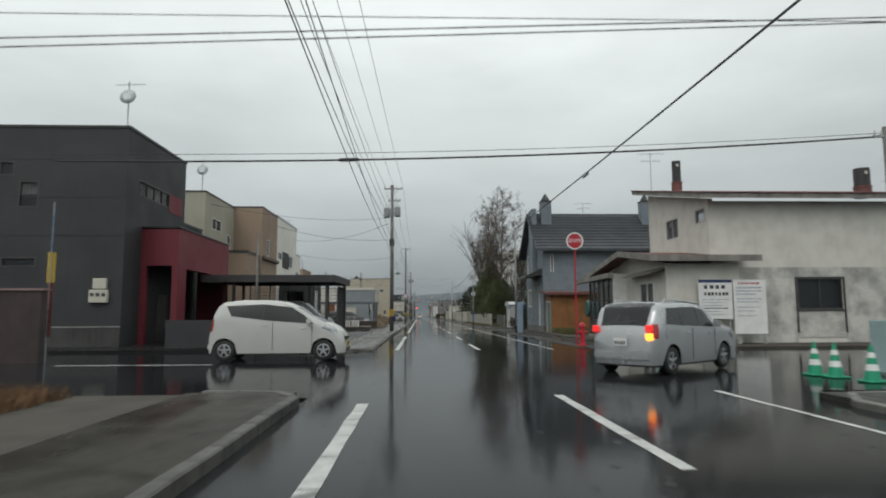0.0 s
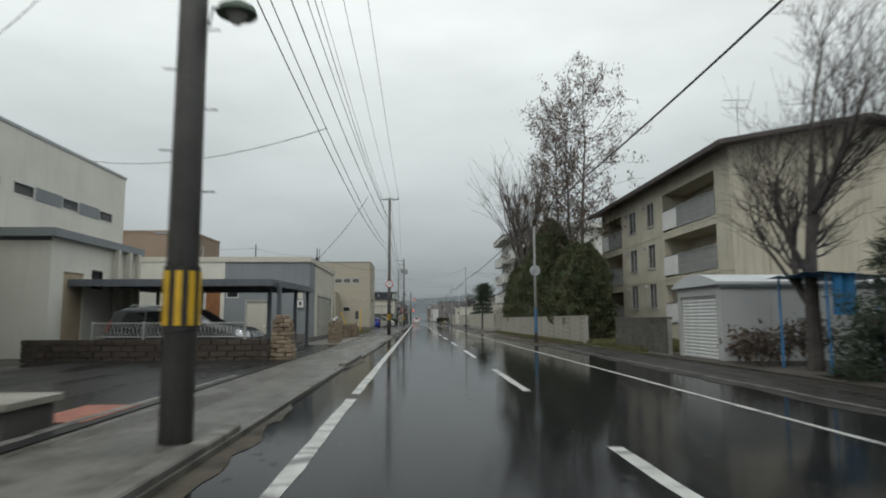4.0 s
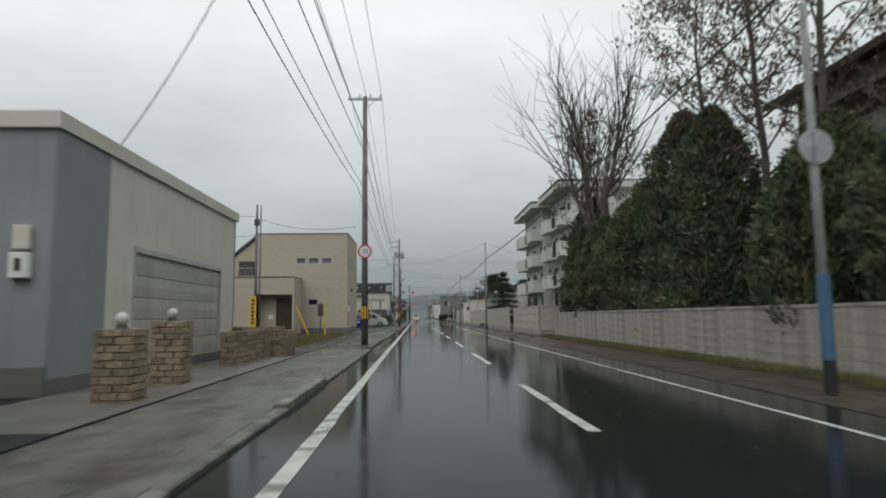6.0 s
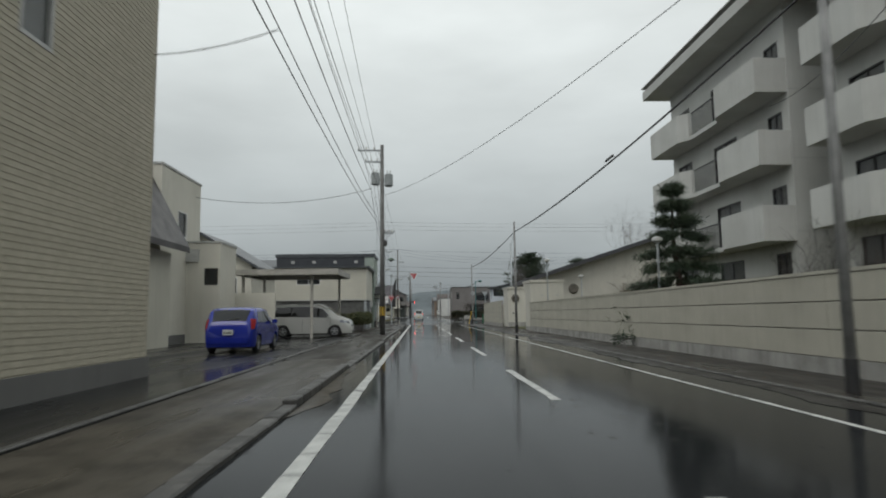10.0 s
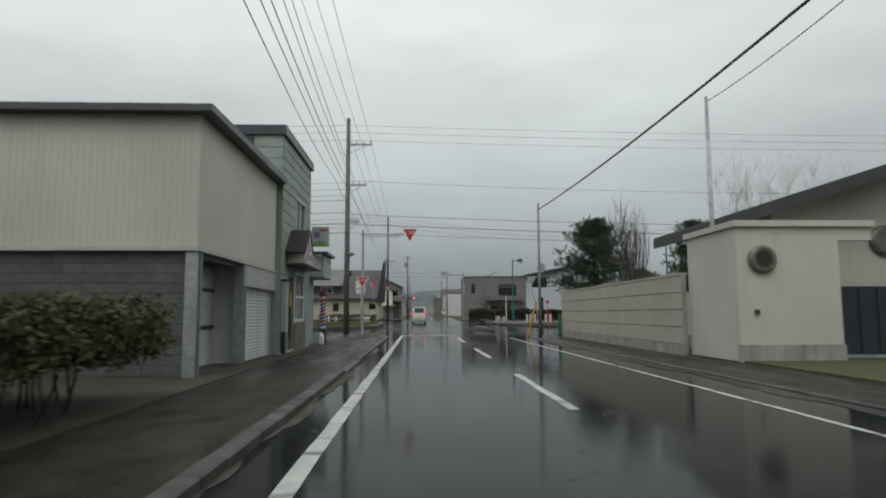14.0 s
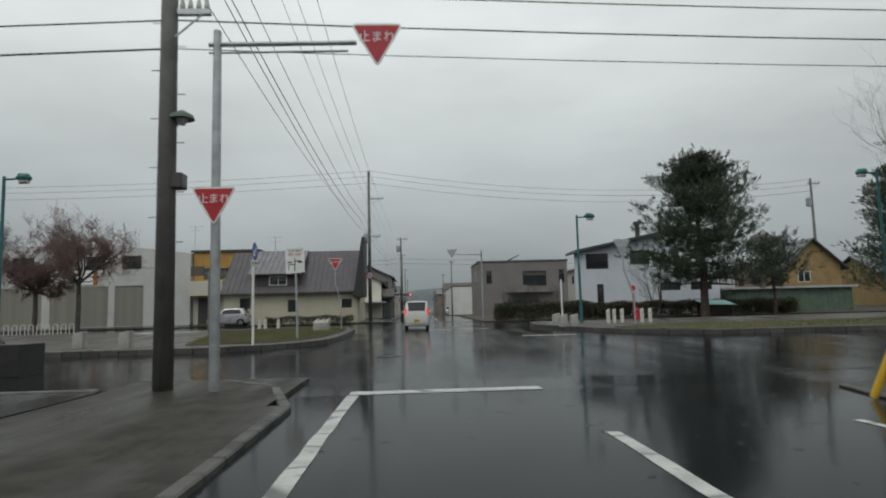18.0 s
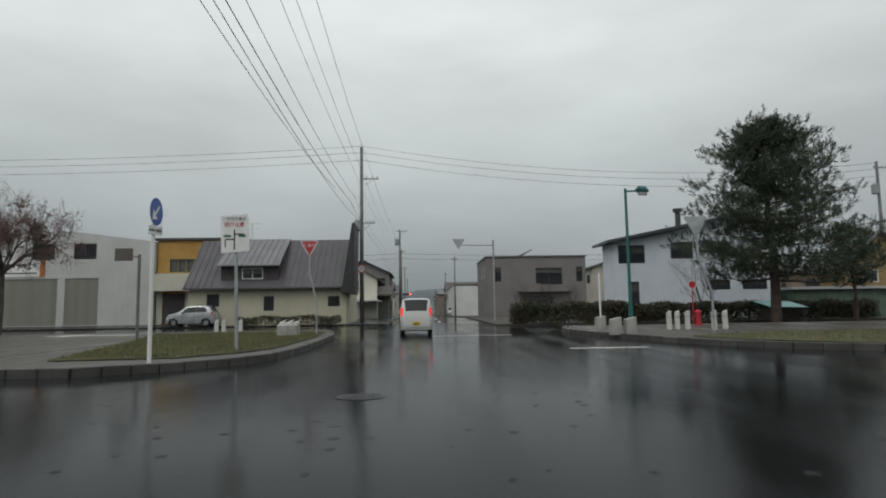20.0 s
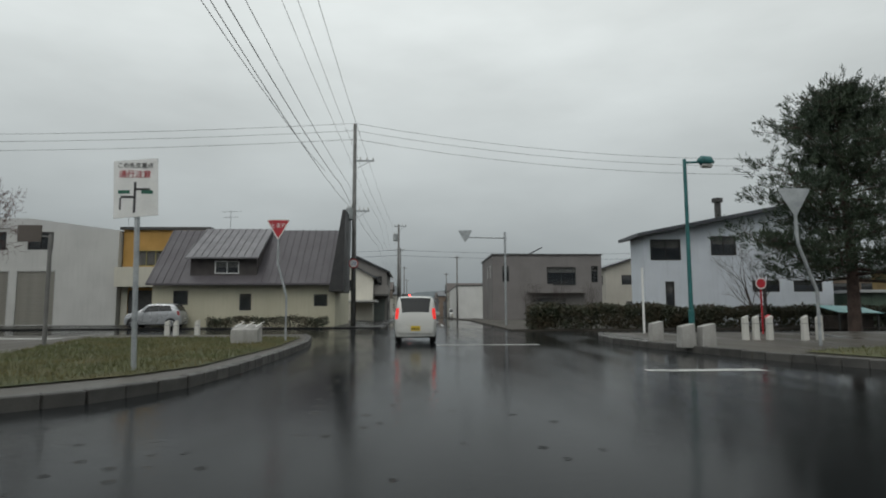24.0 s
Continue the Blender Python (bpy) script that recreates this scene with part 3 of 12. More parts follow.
sheet("road", -1.75, 6.75, -60, 195.5, 0.0, 0.04, ASPHALT, "dark rain-soaked asphalt street full of reflections", "road")
sheet("road_side", -60, -1.75, 10.2, 22.8, -0.004, 0.04, ASPHALT, "wet asphalt side street", "road")
sheet("road_side", 6.75, 60, 10.6, 22.6, -0.004, 0.04, ASPHALT, "wet asphalt side street", "road")
sheet("road_avenue", -90, 90, 195.5, 236, 0.0, 0.04, AVENUE, "broad wet asphalt avenue crossing the street", "road")
sheet("road_avenue", 6.75, 8.3, 190.9, 193.3, -0.004, 0.04, AVENUE, "wet asphalt at the rounded corner", "road")
sheet("road_avenue", 6.75, 90, 193.3, 195.5, -0.004, 0.04, AVENUE, "wet asphalt margin of the avenue", "road")
sheet("road_avenue", -90, -1.75, 193.3, 195.5, -0.004, 0.04, AVENUE, "wet asphalt margin of the avenue", "road")
sheet("road_far", -1.9, 5.2, 236, 700, 0.0, 0.04, ASPHALT, "wet asphalt street going on into the distance", "road")

# pavements and lots beside the street
sheet("pavement", -3.6, -1.9, -60, 10.0, 0.11, 0.2, WALKD, "wet worn concrete pavement", "pavement")
sheet("pavement", -3.6, -1.7, 23.2, 93, 0.06, 0.2, WALKM, "wet patchy grey concrete pavement", "pavement")
sheet("pavement", -3.6, -1.7, 93, 134, 0.06, 0.2, WALKT, "wet brownish worn pavement", "pavement")
sheet("pavement", -3.6, -1.6, 134, 188, 0.06, 0.2, WALKD, "wet dark worn asphalt pavement", "pavement")
sheet("pavement", -5.2, -1.9, 188, 196.2, 0.062, 0.2, WALKD, "wet worn concrete pavement at the corner", "pavement")
sheet("pavement", -1.9, -1.6, 188, 192.6, 0.062, 0.2, WALKD, "wet worn concrete pavement at the corner", "pavement")
sheet("pavement", 6.15, 8.35, -60, 9.6, 0.09, 0.2, RPAVE, "wet worn pavement", "pavement")
sheet("pavement", 6.72, 8.35, 23.4, 74, 0.03, 0.2, RPAVE, "wet dark asphalt pavement flush with the road", "pavement")
sheet("pavement", 6.02, 8.35, 74, 110, 0.012, 0.2, MUD, "muddy brown verge with leaf litter", "pavement")
sheet("pavement", 6.3, 8.35, 110, 191, 0.03, 0.2, RPAVE, "wet dark asphalt pavement with leaf litter", "pavement")
bm = bmn()
prism(bm, [(6.15, 191, -0.1), (6.64, 193.15, -0.1), (8.35, 193.75, -0.1), (8.35, 191, -0.1)], (0, 0, 0.13))
solo("pavement", bm, RPAVE, "wet asphalt pavement rounding the corner", "pavement", kind="structure")
lots = [(-60, -3.6, -60, 10.0, EARTH, "bare lot with withered grass"), (-60, -3.6, 23.2, 44.8, SIDE, "wet asphalt forecourts"),
        (-60, -3.6, 44.8, 66, SIDE, "wet asphalt forecourts"), (-60, -3.6, 66, 88.8, SIDE, "wet asphalt forecourts"),
        (-60, -4.6, 88.8, 112.4, GRASSG, "rough grass lot"), (-60, -3.6, 112.4, 157, SIDE, "wet dark asphalt parking lots"),
        (-60, -3.6, 157, 188, EARTH, "planted bed and yard"), (-60, -5.2, 188, 194.8, SIDE, "wet asphalt corner lot"),
        (8.35, 60, -60, 9.6, SIDE, "wet asphalt lot"), (8.35, 60, 23.4, 66, EARTH, "yard with weeds"),
        (8.35, 60, 66, 106, GRASSG, "grassy yard with fallen leaves"), (8.35, 60, 106, 109.3, MUD, "muddy drive between two walls"), (8.35, 60, 109.3, 194.5, GRASSG, "walled garden"),
        (-90, -1.9, 236, 700, SIDE, "wet asphalt forecourts"), (5.2, 90, 231, 700, EARTH, "gardens")]
for x0, x1, y0, y1, m, lab in lots:
    sheet("lot", x0, x1, y0, y1, 0.08, 0.16, m, lab, "lot")
sheet("lot", -4.6, -3.6, 88.8, 112.4, 0.07, 0.16, WALKD, "wet paved strip beside the grass", "lot")

sheet("driveway", -5.65, -3.62, 75.3, 88.6, 0.09, 0.17, mat("damp_concrete_apron", (0.17, 0.162, 0.145), (0.12, 0.115, 0.1), 0.4, scale=1.2, fine=40, bump=0.3, var=0.12), "pale damp concrete apron before the garage", "driveway")


def line(x0, x1, y0, y1, worn=PAINT):
    """One stroke of road paint with ragged ends and nicked edges."""
    bm = bmn()
    rnd = random.Random(int(x0 * 97 + y0 * 13))
    n = max(2, int((y1 - y0) / 0.7))
    prev = None
    for k in range(n + 1):
        y = y0 + (y1 - y0) * k / n
        a, b = x0 + rnd.uniform(-0.012, 0.012), x1 + rnd.uniform(-0.012, 0.012)
        cur = [bm.verts.new((a, y + rnd.uniform(-.02, .02), gz(y) + 0.005)), bm.verts.new((b, y + rnd.uniform(-.02, .02), gz(y) + 0.005))]
        if prev:
            bm.faces.new((prev[0], prev[1], cur[1], cur[0]))
        prev = cur
    return bm


def road_lines(segments, label, group, w=0.15):
    for x, y0, y1 in segments:
        solo("road_marking", line(x - w / 2, x + w / 2, y0, y1), PAINT, label, "road marking", group, kind="structure")


road_lines([(2.24, 5.3, 10.2), (2.24, 23.7, 28.3), (2.24, 33.6, 38.2)] + [(2.24, 45.3 + 10 * k, 50.3 + 10 * k) for k in range(15)]
           + [(2.0, 240 + 10 * k, 245 + 10 * k) for k in range(8)], "worn white dashed centre line on wet asphalt", "centre line dashes")
road_lines([(-0.825, -40, 9.4), (-0.825, 23.7, 33.2), (-0.825, 34, 38.5), (-0.825, 47.4, 54.4), (-0.825, 55.1, 193.9)],
           "white edge line on wet asphalt", "edge lines", 0.17)
road_lines([(5.02, -40, 10.6), (5.02, 23.6, 100)] + [(5.02, 100.2, 151.5), (5.02, 151.8, 172), (5.02, 172.3, 190.5)], "worn white edge line on wet asphalt", "edge lines", 0.11)
for x0, x1, y0, y1, lab in ((-0.9, 2.25, 193.95, 194.35, "white stop line across the lane"), (4.7, 7.0, 210.2, 210.6, "white stop line on the avenue"),
                            (0.9, 4.3, 218.9, 219.2, "faded white line across the lane"), (-9.6, -5.5, 17.0, 17.2, "thin white line at the side street")):
    bm = bmn()
    n = 8
    for k in range(n):
        a, b = x0 + (x1 - x0) * k / n, x0 + (x1 - x0) * (k + 1) / n - 0.006
        bm.faces.new([bm.verts.new((x, y, gz(y) + 0.006)) for x, y in ((a, y0), (b, y0), (b, y1), (a, y1))])
    solo("road_marking", bm, PAINT, lab, "road marking", kind="structure")


# ---- wall materials ----
def plaster(name, c, streak=0.08, rough=0.75, fine=60, k=0.9, bump=0.2):
    return mat(name, c, tuple(v * k for v in c), rough, scale=0.5, fine=fine, bump=bump, var=0.06, streak=streak)


DARKWALL = plaster("charcoal_siding", (0.036, 0.037, 0.0395), 0.1, 0.6)
REDWALL = plaster("dark_red_siding", (0.16, 0.018, 0.028), 0.1, 0.55)
BEIGEW = plaster("greige_siding", (0.38, 0.36, 0.29))
BROWNW = plaster("brown_tile_siding", (0.31, 0.23, 0.168))
CREAMW = plaster("cream_siding", (0.55, 0.53, 0.45))
PALEW = plaster("pale_cream_siding", (0.75, 0.735, 0.665))
GREYW = plaster("grey_siding", (0.25, 0.27, 0.285))
LTGREYW = plaster("pale_grey_siding", (0.62, 0.595, 0.52))
OCHREW = mat("ochre_siding", (0.435, 0.398, 0.313), (0.39, 0.357, 0.281), 0.7, scale=5, fine=60, bump=0.3, var=0.12, streak=0.03, vary=0.03)
SHEDW = plaster("cream_ribbed_steel", (0.55, 0.53, 0.457), 0.05, 0.5)
DKSTEEL = plaster("grey_ribbed_steel", (0.15, 0.15, 0.145), 0.2, 0.5)
GREENB = mat("grey_green_board", (0.31, 0.36, 0.32), (0.265, 0.305, 0.27), 0.6, scale=1.2, fine=50, bump=0.25, var=0.08, streak=0.2, vary=0.06)
BLUEB = mat("blue_grey_board", (0.17, 0.2, 0.225), (0.145, 0.172, 0.196), 0.55, scale=1.2, fine=50, bump=0.25, var=0.06, streak=0.15, vary=0.05)
STONE = mat("tan_stone", (0.30, 0.235, 0.16), (0.17, 0.13, 0.095), 0.7, scale=3, fine=30, bump=0.6, var=0.2, vary=0.3)
BLOCKB = mat("brown_block", (0.075, 0.058, 0.046), (0.05, 0.04, 0.033), 0.7, scale=2, fine=40, bump=0.5, var=0.2, vary=0.2)
MORTAR = mat("mortar", (0.16, 0.15, 0.135), (0.11, 0.10, 0.09), 0.85, scale=4, fine=40, bump=0.4)
SHUTW = mat("white_shutter_slat", (0.62, 0.63, 0.62), (0.52, 0.53, 0.52), 0.4, scale=2, fine=40, bump=0.05, var=0.05)
SHUTG = mat("cream_shutter_slat", (0.42, 0.41, 0.36), (0.34, 0.33, 0.29), 0.4, scale=2, fine=40, bump=0.05, var=0.05)
FOOT = plaster("concrete_footing", (0.15, 0.148, 0.143))


def footing(th, x0, x1, y0, y1, z0, z1, out=0.03, material=None):
    for q in ((x0 - out, x1 + out, y0 - out, y0), (x0 - out, x1 + out, y1, y1 + out), (x0 - out, x0, y0, y1), (x1, x1 + out, y0, y1)):
        bm = bmn()
        box(bm, *q, z0, z1)
        part("footing", bm, material or FOOT, th)


def drum_dish(at, label):
    """A dish aerial and a rod aerial on one mast."""
    x, y, z = at
    th = thing("satellite_aerial", at, label, "aerial")
    bm = bmn()
    tube(bm, [(x, y, z), (x, y, z + 2.1)], 0.025, 6)
    part("mast", bm, GALV, th)
    bm = bmn()
    tube(bm, [(x + 0.02, y - 0.12, z + 1.4), (x + 0.02, y - 0.16, z + 1.41), (x + 0.02, y - 0.2, z + 1.42)], [0.34, 0.3, 0.2], 16)
    part("dish", bm, GALV, th, "grey round dish")
    bm = bmn()
    tube(bm, [(x - 0.6, y, z + 1.95), (x + 0.7, y, z + 2.0)], 0.012, 5)
    for k in range(9):
        d = -0.55 + k * 0.14
        tube(bm, [(x + d, y - 0.12, z + 1.96 + d * 0.04), (x + d, y + 0.12, z + 1.96 + d * 0.04)], 0.007, 4)
    part("yagi_rods", bm, GALV, th)
    return th


def yagi(at, label, h=1.8):
    x, y, z = at
    th = thing("roof_aerial", at, label, "aerial", group="roof aerials")
    bm = bmn()
    tube(bm, [(x, y, z), (x, y, z + h)], 0.02, 6)
    part("mast", bm, GALV, th)
    for lvl, L in ((h - 0.1, 0.7), (h - 0.5, 0.5)):
        bm = bmn()
        tube(bm, [(x - L, y, z + lvl), (x + L, y, z + lvl + 0.05)], 0.012, 5)
        for k in range(6):
            d = -L + 2 * L * k / 5
            tube(bm, [(x + d, y - 0.2, z + lvl), (x + d, y + 0.2, z + lvl)], 0.008, 4)
        part("yagi_rods", bm, GALV, th)


# ---- charcoal house with a red porch ----
d1 = {'S': [(-16.46, -15.66, 5.78, 6.88), (-17.3, -16.7, 7.12, 7.71), (-17.0, -15.6, 3.33, 3.72)], 'E': [(27.16, 30.4, 6.5, 7.2)]}
dark, w = block("modern_house", "charcoal two-storey cube house with a dark red porch", "house", -21, -12.1, 26, 32.4, 9.15, DARKWALL, d1)
flat_roof(dark, -21, -12.1, 26, 32.4, 9.15, BLACKM, ROOFD, 0.1)
window(dark, 'S', 26, -16.46, -15.66, 5.78, 6.88, FRAMED, 1, 2, 0.5)
window(dark, 'S', 26, -17.3, -16.7, 7.12, 7.71, FRAMED, 1, 1)
window(dark, 'S', 26, -17.0, -15.6, 3.33, 3.72, FRAMED, 1, 1)
window(dark, 'E', -12.1, 27.16, 30.4, 6.5, 7.2, FRAMED, 4, 1, 0.9)
bm = bmn()
fbox(bm, 'E', -12.1, 30.4, 32.0, 6.3, 7.2, 0.003, 0.02)
part("red_panel", bm, REDWALL, dark, "dark red facade panel")
bm = bmn()
fbox(bm, 'S', 26, -21, -12.1, 0.06, 0.86, 0.003, 0.05)
part("footing", bm, mat("dark_damp_footing", (0.06, 0.058, 0.056), (0.045, 0.044, 0.043), 0.7, scale=1, fine=40, streak=0.3), dark, "dark damp footing")
bm = bmn()
fbox(bm, 'S', 26, -21, -12.1, 0.862, 0.9, 0.003, 0.07)
part("footing_cap", bm, CONC, dark, "pale drip strip over the footing")
for z in (2.9, 4.6, 6.2, 7.8):
    bm = bmn()
    fbox(bm, 'S', 26, -21, -12.1, z, z + 0.02, 0.003, 0.012)
    part("panel_joint", bm, BLACKM, dark)
add_walls(dark, -20, -12.25, 32.4, 35.5, 0.06, 6.05, DARKWALL, thick=0.15)
flat_roof(dark, -20, -12.25, 32.4, 35.5, 6.05, BLACKM, ROOFD, 0.1)
porch = bmn()
wall_panel(porch, 'S', 27.6, -12.1, -10.5, 0.06, 5.1, 0.25, [(-11.85, -10.75, 0.06, 3.5)])
part("porch_wall", porch, REDWALL, dark, "dark red porch front")
porch = bmn()
wall_panel(porch, 'E', -10.5, 27.85, 34.8, 0.06, 5.15, 0.25, [(28.6, 33.9, 0.06, 3.4)])
part("porch_wall", porch, REDWALL, dark, "dark red porch side")
porch = bmn()
wall_panel(porch, 'N', 34.8, -12.1, -10.75, 0.06, 5.15, 0.2, [])
part("porch_wall", porch, REDWALL, dark)
bm = bmn()
box(bm, -12.1, -10.75, 27.85, 34.6, 4.6, 4.8)
part("porch_ceiling", bm, DARKWALL, dark)
bm = bmn()
box(bm, -12.1, -10.46, 27.56, 34.84, 5.15, 5.21)
part("porch_cap", bm, BLACKM, dark)
bm = bmn()
fbox(bm, 'E', -12.1, 29.4, 30.5, 0.1, 2.3, 0.0, 0.05)
dd = part("front_door", bm, FRAMED, dark, "dark front door")
bm = bmn()
tube(bm, [(-12.02, 30.35, 0.9), (-12.02, 30.35, 1.5)], 0.015, 6)
part("door_handle", bm, CHROME, dd)
meter = thing("meter_box", (-12.95, 25.95, 1.9), "cream electric meter cabinet on the charcoal wall", "meter box")
bm = bmn()
fbox(bm, 'S', 26, -13.34, -12.6, 1.86, 2.38, 0.0, 0.18)
part("lower_box", bevelled(bm, 0.015), CREAMW, meter)
bm = bmn()
fbox(bm, 'S', 26, -13.22, -12.68, 2.42, 2.84, 0.0, 0.14)
part("upper_box", bevelled(bm, 0.015), CREAMW, meter)
for k in range(3):
    bm = bmn()
    tube(bm, [on('S', 26, -13.2 + k * 0.23, 2.18, 0.18), on('S', 26, -13.2 + k * 0.23, 2.18, 0.2)], 0.08, 12)
    part("dial", bm, FRAMED, meter)
fence = thing("ribbed_fence", (-10.35, 29.5, 0.06), "charcoal ribbed metal fence before the red porch", "fence")
for k in range(22):
    bm = bmn()
    fbox(bm, 'E', -10.35, 26.2 + k * 0.3, 26.2 + k * 0.3 + 0.22, 0.06, 1.08, 0.0, 0.04)
    part("slat", bm, DARKWALL, fence)
bm = bmn()
fbox(bm, 'E', -10.35, 26.1, 32.8, 0.9, 0.98, -0.05, -0.002)
part("rail", bm, BLACKM, fence)
drum_dish((-12.4, 26.4, 9.2), "dish and rod aerial on a mast at the dark roof's corner")
drum_dish((-13.4, 38.6, 8.9), "dish and rod aerial on a mast over the greige house")

# ---- greige house with a brown wing ----
h2 = {'E': [(39.44, 41.25, 6.75, 7.47), (42.6, 43.3, 5.9, 6.77)]}
beige, w = block("greige_house", "greige two-storey house with a brown tiled wing", "house", -21, -13, 38.1, 44.1, 8.85, BEIGEW, h2)
flat_roof(beige, -21, -13, 38.1, 44.1, 8.85, FRAMED, ROOFD, 0.08)
window(beige, 'E', -13, 39.44, 41.25, 6.75, 7.47, FRAMEW, 2, 1, 0.6)
window(beige, 'E', -13, 42.6, 43.3, 5.9, 6.77, FRAMEW, 1, 1, 0.6)
add_walls(beige, -18, -11, 44.0, 48.6, 0.06, 8.9, BROWNW, {'E': [(45.44, 46.13, 5.6, 6.8)]})
flat_roof(beige, -18, -11, 44.0, 48.6, 8.9, FRAMED, ROOFD, 0.08)
window(beige, 'E', -11, 45.44, 46.13, 5.6, 6.8, FRAMEW, 1, 1, 0.6)
add_walls(beige, -13.0, -11.2, 41.1, 44.0, 0.06, 5.4, BROWNW, faces="SE")
flat_roof(beige, -13.0, -11.2, 41.1, 44.0, 5.4, FRAMED, ROOFD, 0.18)
bm = bmn()
fbox(bm, 'E', -11, 44.0, 48.6, 5.3, 5.5, 0.003, 0.2)
part("ledge", bm, mat("dull_brown_ledge", (0.14, 0.12, 0.105)), beige)
for z in (1.8, 3.4, 5.0, 6.6):
    bm = bmn()
    fbox(bm, 'E', -11, 44.0, 48.6, z, z + 0.02, 0.003, 0.01)
    part("panel_joint", bm, FRAMED, beige)

# ---- cream house ----
h3 = {'E': [(57.79, 59.53, 5.71, 6.8), (53.5, 55.0, 6.1, 6.75)]}
cream, w = block("cream_house", "cream two-storey house with a dark boxed entrance", "house", -22, -12, 52.6, 61.3, 9.65, PALEW, h3)
flat_roof(cream, -22, -12, 52.6, 61.3, 9.65, GALV, ROOFD, 0.14)
window(cream, 'E', -12, 57.79, 59.53, 5.71, 6.8, FRAMEW, 2, 1, 0.95)
window(cream, 'E', -12, 53.5, 55.0, 6.1, 6.75, FRAMEW, 2, 1, 0.95)
bm = bmn()
fbox(bm, 'E', -12, 55.2, 57.79, 5.5, 6.93, 0.003, 0.03)
part("dark_band", bm, DARKWALL, cream, "charcoal panel between the windows")
add_walls(cream, -12, -9, 54.2, 57.8, 0.06, 4.3, DARKWALL, {'S': [(-11.6, -9.9, 0.06, 3.4)], 'E': [(54.5, 56.3, 0.5, 3.5)]}, faces="SEN")
flat_roof(cream, -12, -9, 54.2, 57.8, 4.3, GALV, ROOFD, 0.16)
for k in range(4):
    bm = bmn()
    fbox(bm, 'E', -9, 54.62 + k * 0.42, 54.82 + k * 0.42, 0.3, 3.5, -0.14, -0.02)
    part("screen_slat", bm, WHITEP, cream, "white upright screen slat")
yagi((-12.6, 60.4, 9.75), "small loop aerial on the cream roof", 0.8)

# ---- pale house with a slot-window band and an entrance porch ----
h4 = {'E': [(66.5, 67.8, 5.85, 6.35), (69.6, 70.9, 5.85, 6.35), (72.6, 73.9, 5.85, 6.35)]}
pale, w = block("pale_house", "pale two-storey house with a band of slot windows", "house", -24, -14.2, 62.3, 75.0, 8.25, PALEW, h4)
flat_roof(pale, -24, -14.2, 62.3, 75.0, 8.25, GALV, ROOFD, 0.12)
for a, b in ((66.5, 67.8), (69.6, 70.9), (72.6, 73.9)):
    window(pale, 'E', -14.2, a, b, 5.85, 6.35, FRAMEW, 1, 1, 0.8)
for a, b in ((67.8, 69.6), (70.9, 72.6)):
    bm = bmn()
    fbox(bm, 'E', -14.2, a, b, 5.85, 6.35, 0.003, 0.02)
    part("grey_band", bm, GREYW, pale, "grey panel between slot windows")
add_walls(pale, -14.2, -11.9, 65.1, 71.3, 0.06, 4.1, PALEW, {'E': [(65.9, 67.2, 0.06, 3.0), (67.75, 68.55, 2.5, 3.2)]}, faces="SEN")
flat_roof(pale, -14.2, -11.75, 64.9, 71.5, 4.1, GREYW, ROOFD, 0.28, 0.1)
window(pale, 'E', -11.9, 67.75, 68.55, 2.5, 3.2, FRAMED, 1, 1)
bm = bmn()
fbox(bm, 'E', -11.9, 65.9, 67.2, 0.1, 3.0, -0.12, -0.04)
part("front_door", bm, mat("tan_door", (0.42, 0.34, 0.24)), pale, "tan wooden front door")
for y in (69.2, 70.2, 71.0):
    bm = bmn()
    box(bm, -11.78, -11.6, y, y + 0.18, 0.06, 4.1)
    part("porch_post", bm, LTGREYW, pale)

# ---- brown house behind ----
bh, w = block("brown_house", "brown flat-roofed house standing behind the garages", "house", -26, -17, 92, 99, 8.0, BROWNW, {'E': [(93.2, 93.7, 6.5, 7.2), (94.4, 94.9, 6.5, 7.2)]})
flat_roof(bh, -26, -17, 92, 99, 8.0, BROWNW, ROOFD, 0.15)
window(bh, 'E', -17, 93.2, 93.7, 6.5, 7.2, FRAMEW, 1, 1)
window(bh, 'E', -17, 94.4, 94.9, 6.5, 7.2, FRAMEW, 1, 1)
bm = bmn()
for k in range(2):
    y = 93.0 + k * 0.5
    tube(bm, [(-17.3, y, 7.6), (-17.3, y, 9.4), (-17.5, y, 9.7), (-17.8, y, 9.7), (-18.0, y, 9.4)], 0.03, 6)
part("roof_ladder", bm, GALV, bh, "hooped roof ladder rails")

# ---- grey garage hall ----
h5 = {'S': [(-9.16, -7.82, 0.06, 2.4), (-10.19, -9.52, 2.52, 3.17)], 'E': [(81.71, 87.65, 0.35, 2.85)]}
gar, w = block("garage_hall", "low grey garage hall with a broad roller door", "garage", -20, -5.7, 78.7, 89.1, 4.5, {'S': GREYW, 'E': LTGREYW, 'N': GREYW, 'W': GREYW}, h5)
flat_roof(gar, -20, -5.7, 78.7, 89.1, 4.5, LTGREYW, ROOFD, 0.28, 0.08)
bm = bmn()
fbox(bm, 'E', -5.7, 78.72, 80.5, 0.06, 4.5, 0.003, 0.03)
part("corner_panel", bm, GREYW, gar, "grey corner cladding")
bm = bmn()
fbox(bm, 'S', 78.7, -20, -10.3, 0.55, 4.5, 0.003, 0.03)
part("pale_cladding", bm, PALEW, gar, "pale cream cladding on the deeper part")
bm = bmn()
fbox(bm, 'S', 78.7, -11.25, -10.5, 0.57, 2.95, 0.032, 0.07)
odr = part("side_door", bm, mat("orange_brown_door", (0.3, 0.13, 0.05), (0.24, 0.1, 0.04), 0.5, scale=3), gar, "orange-brown wooden side door")
bm = bmn()
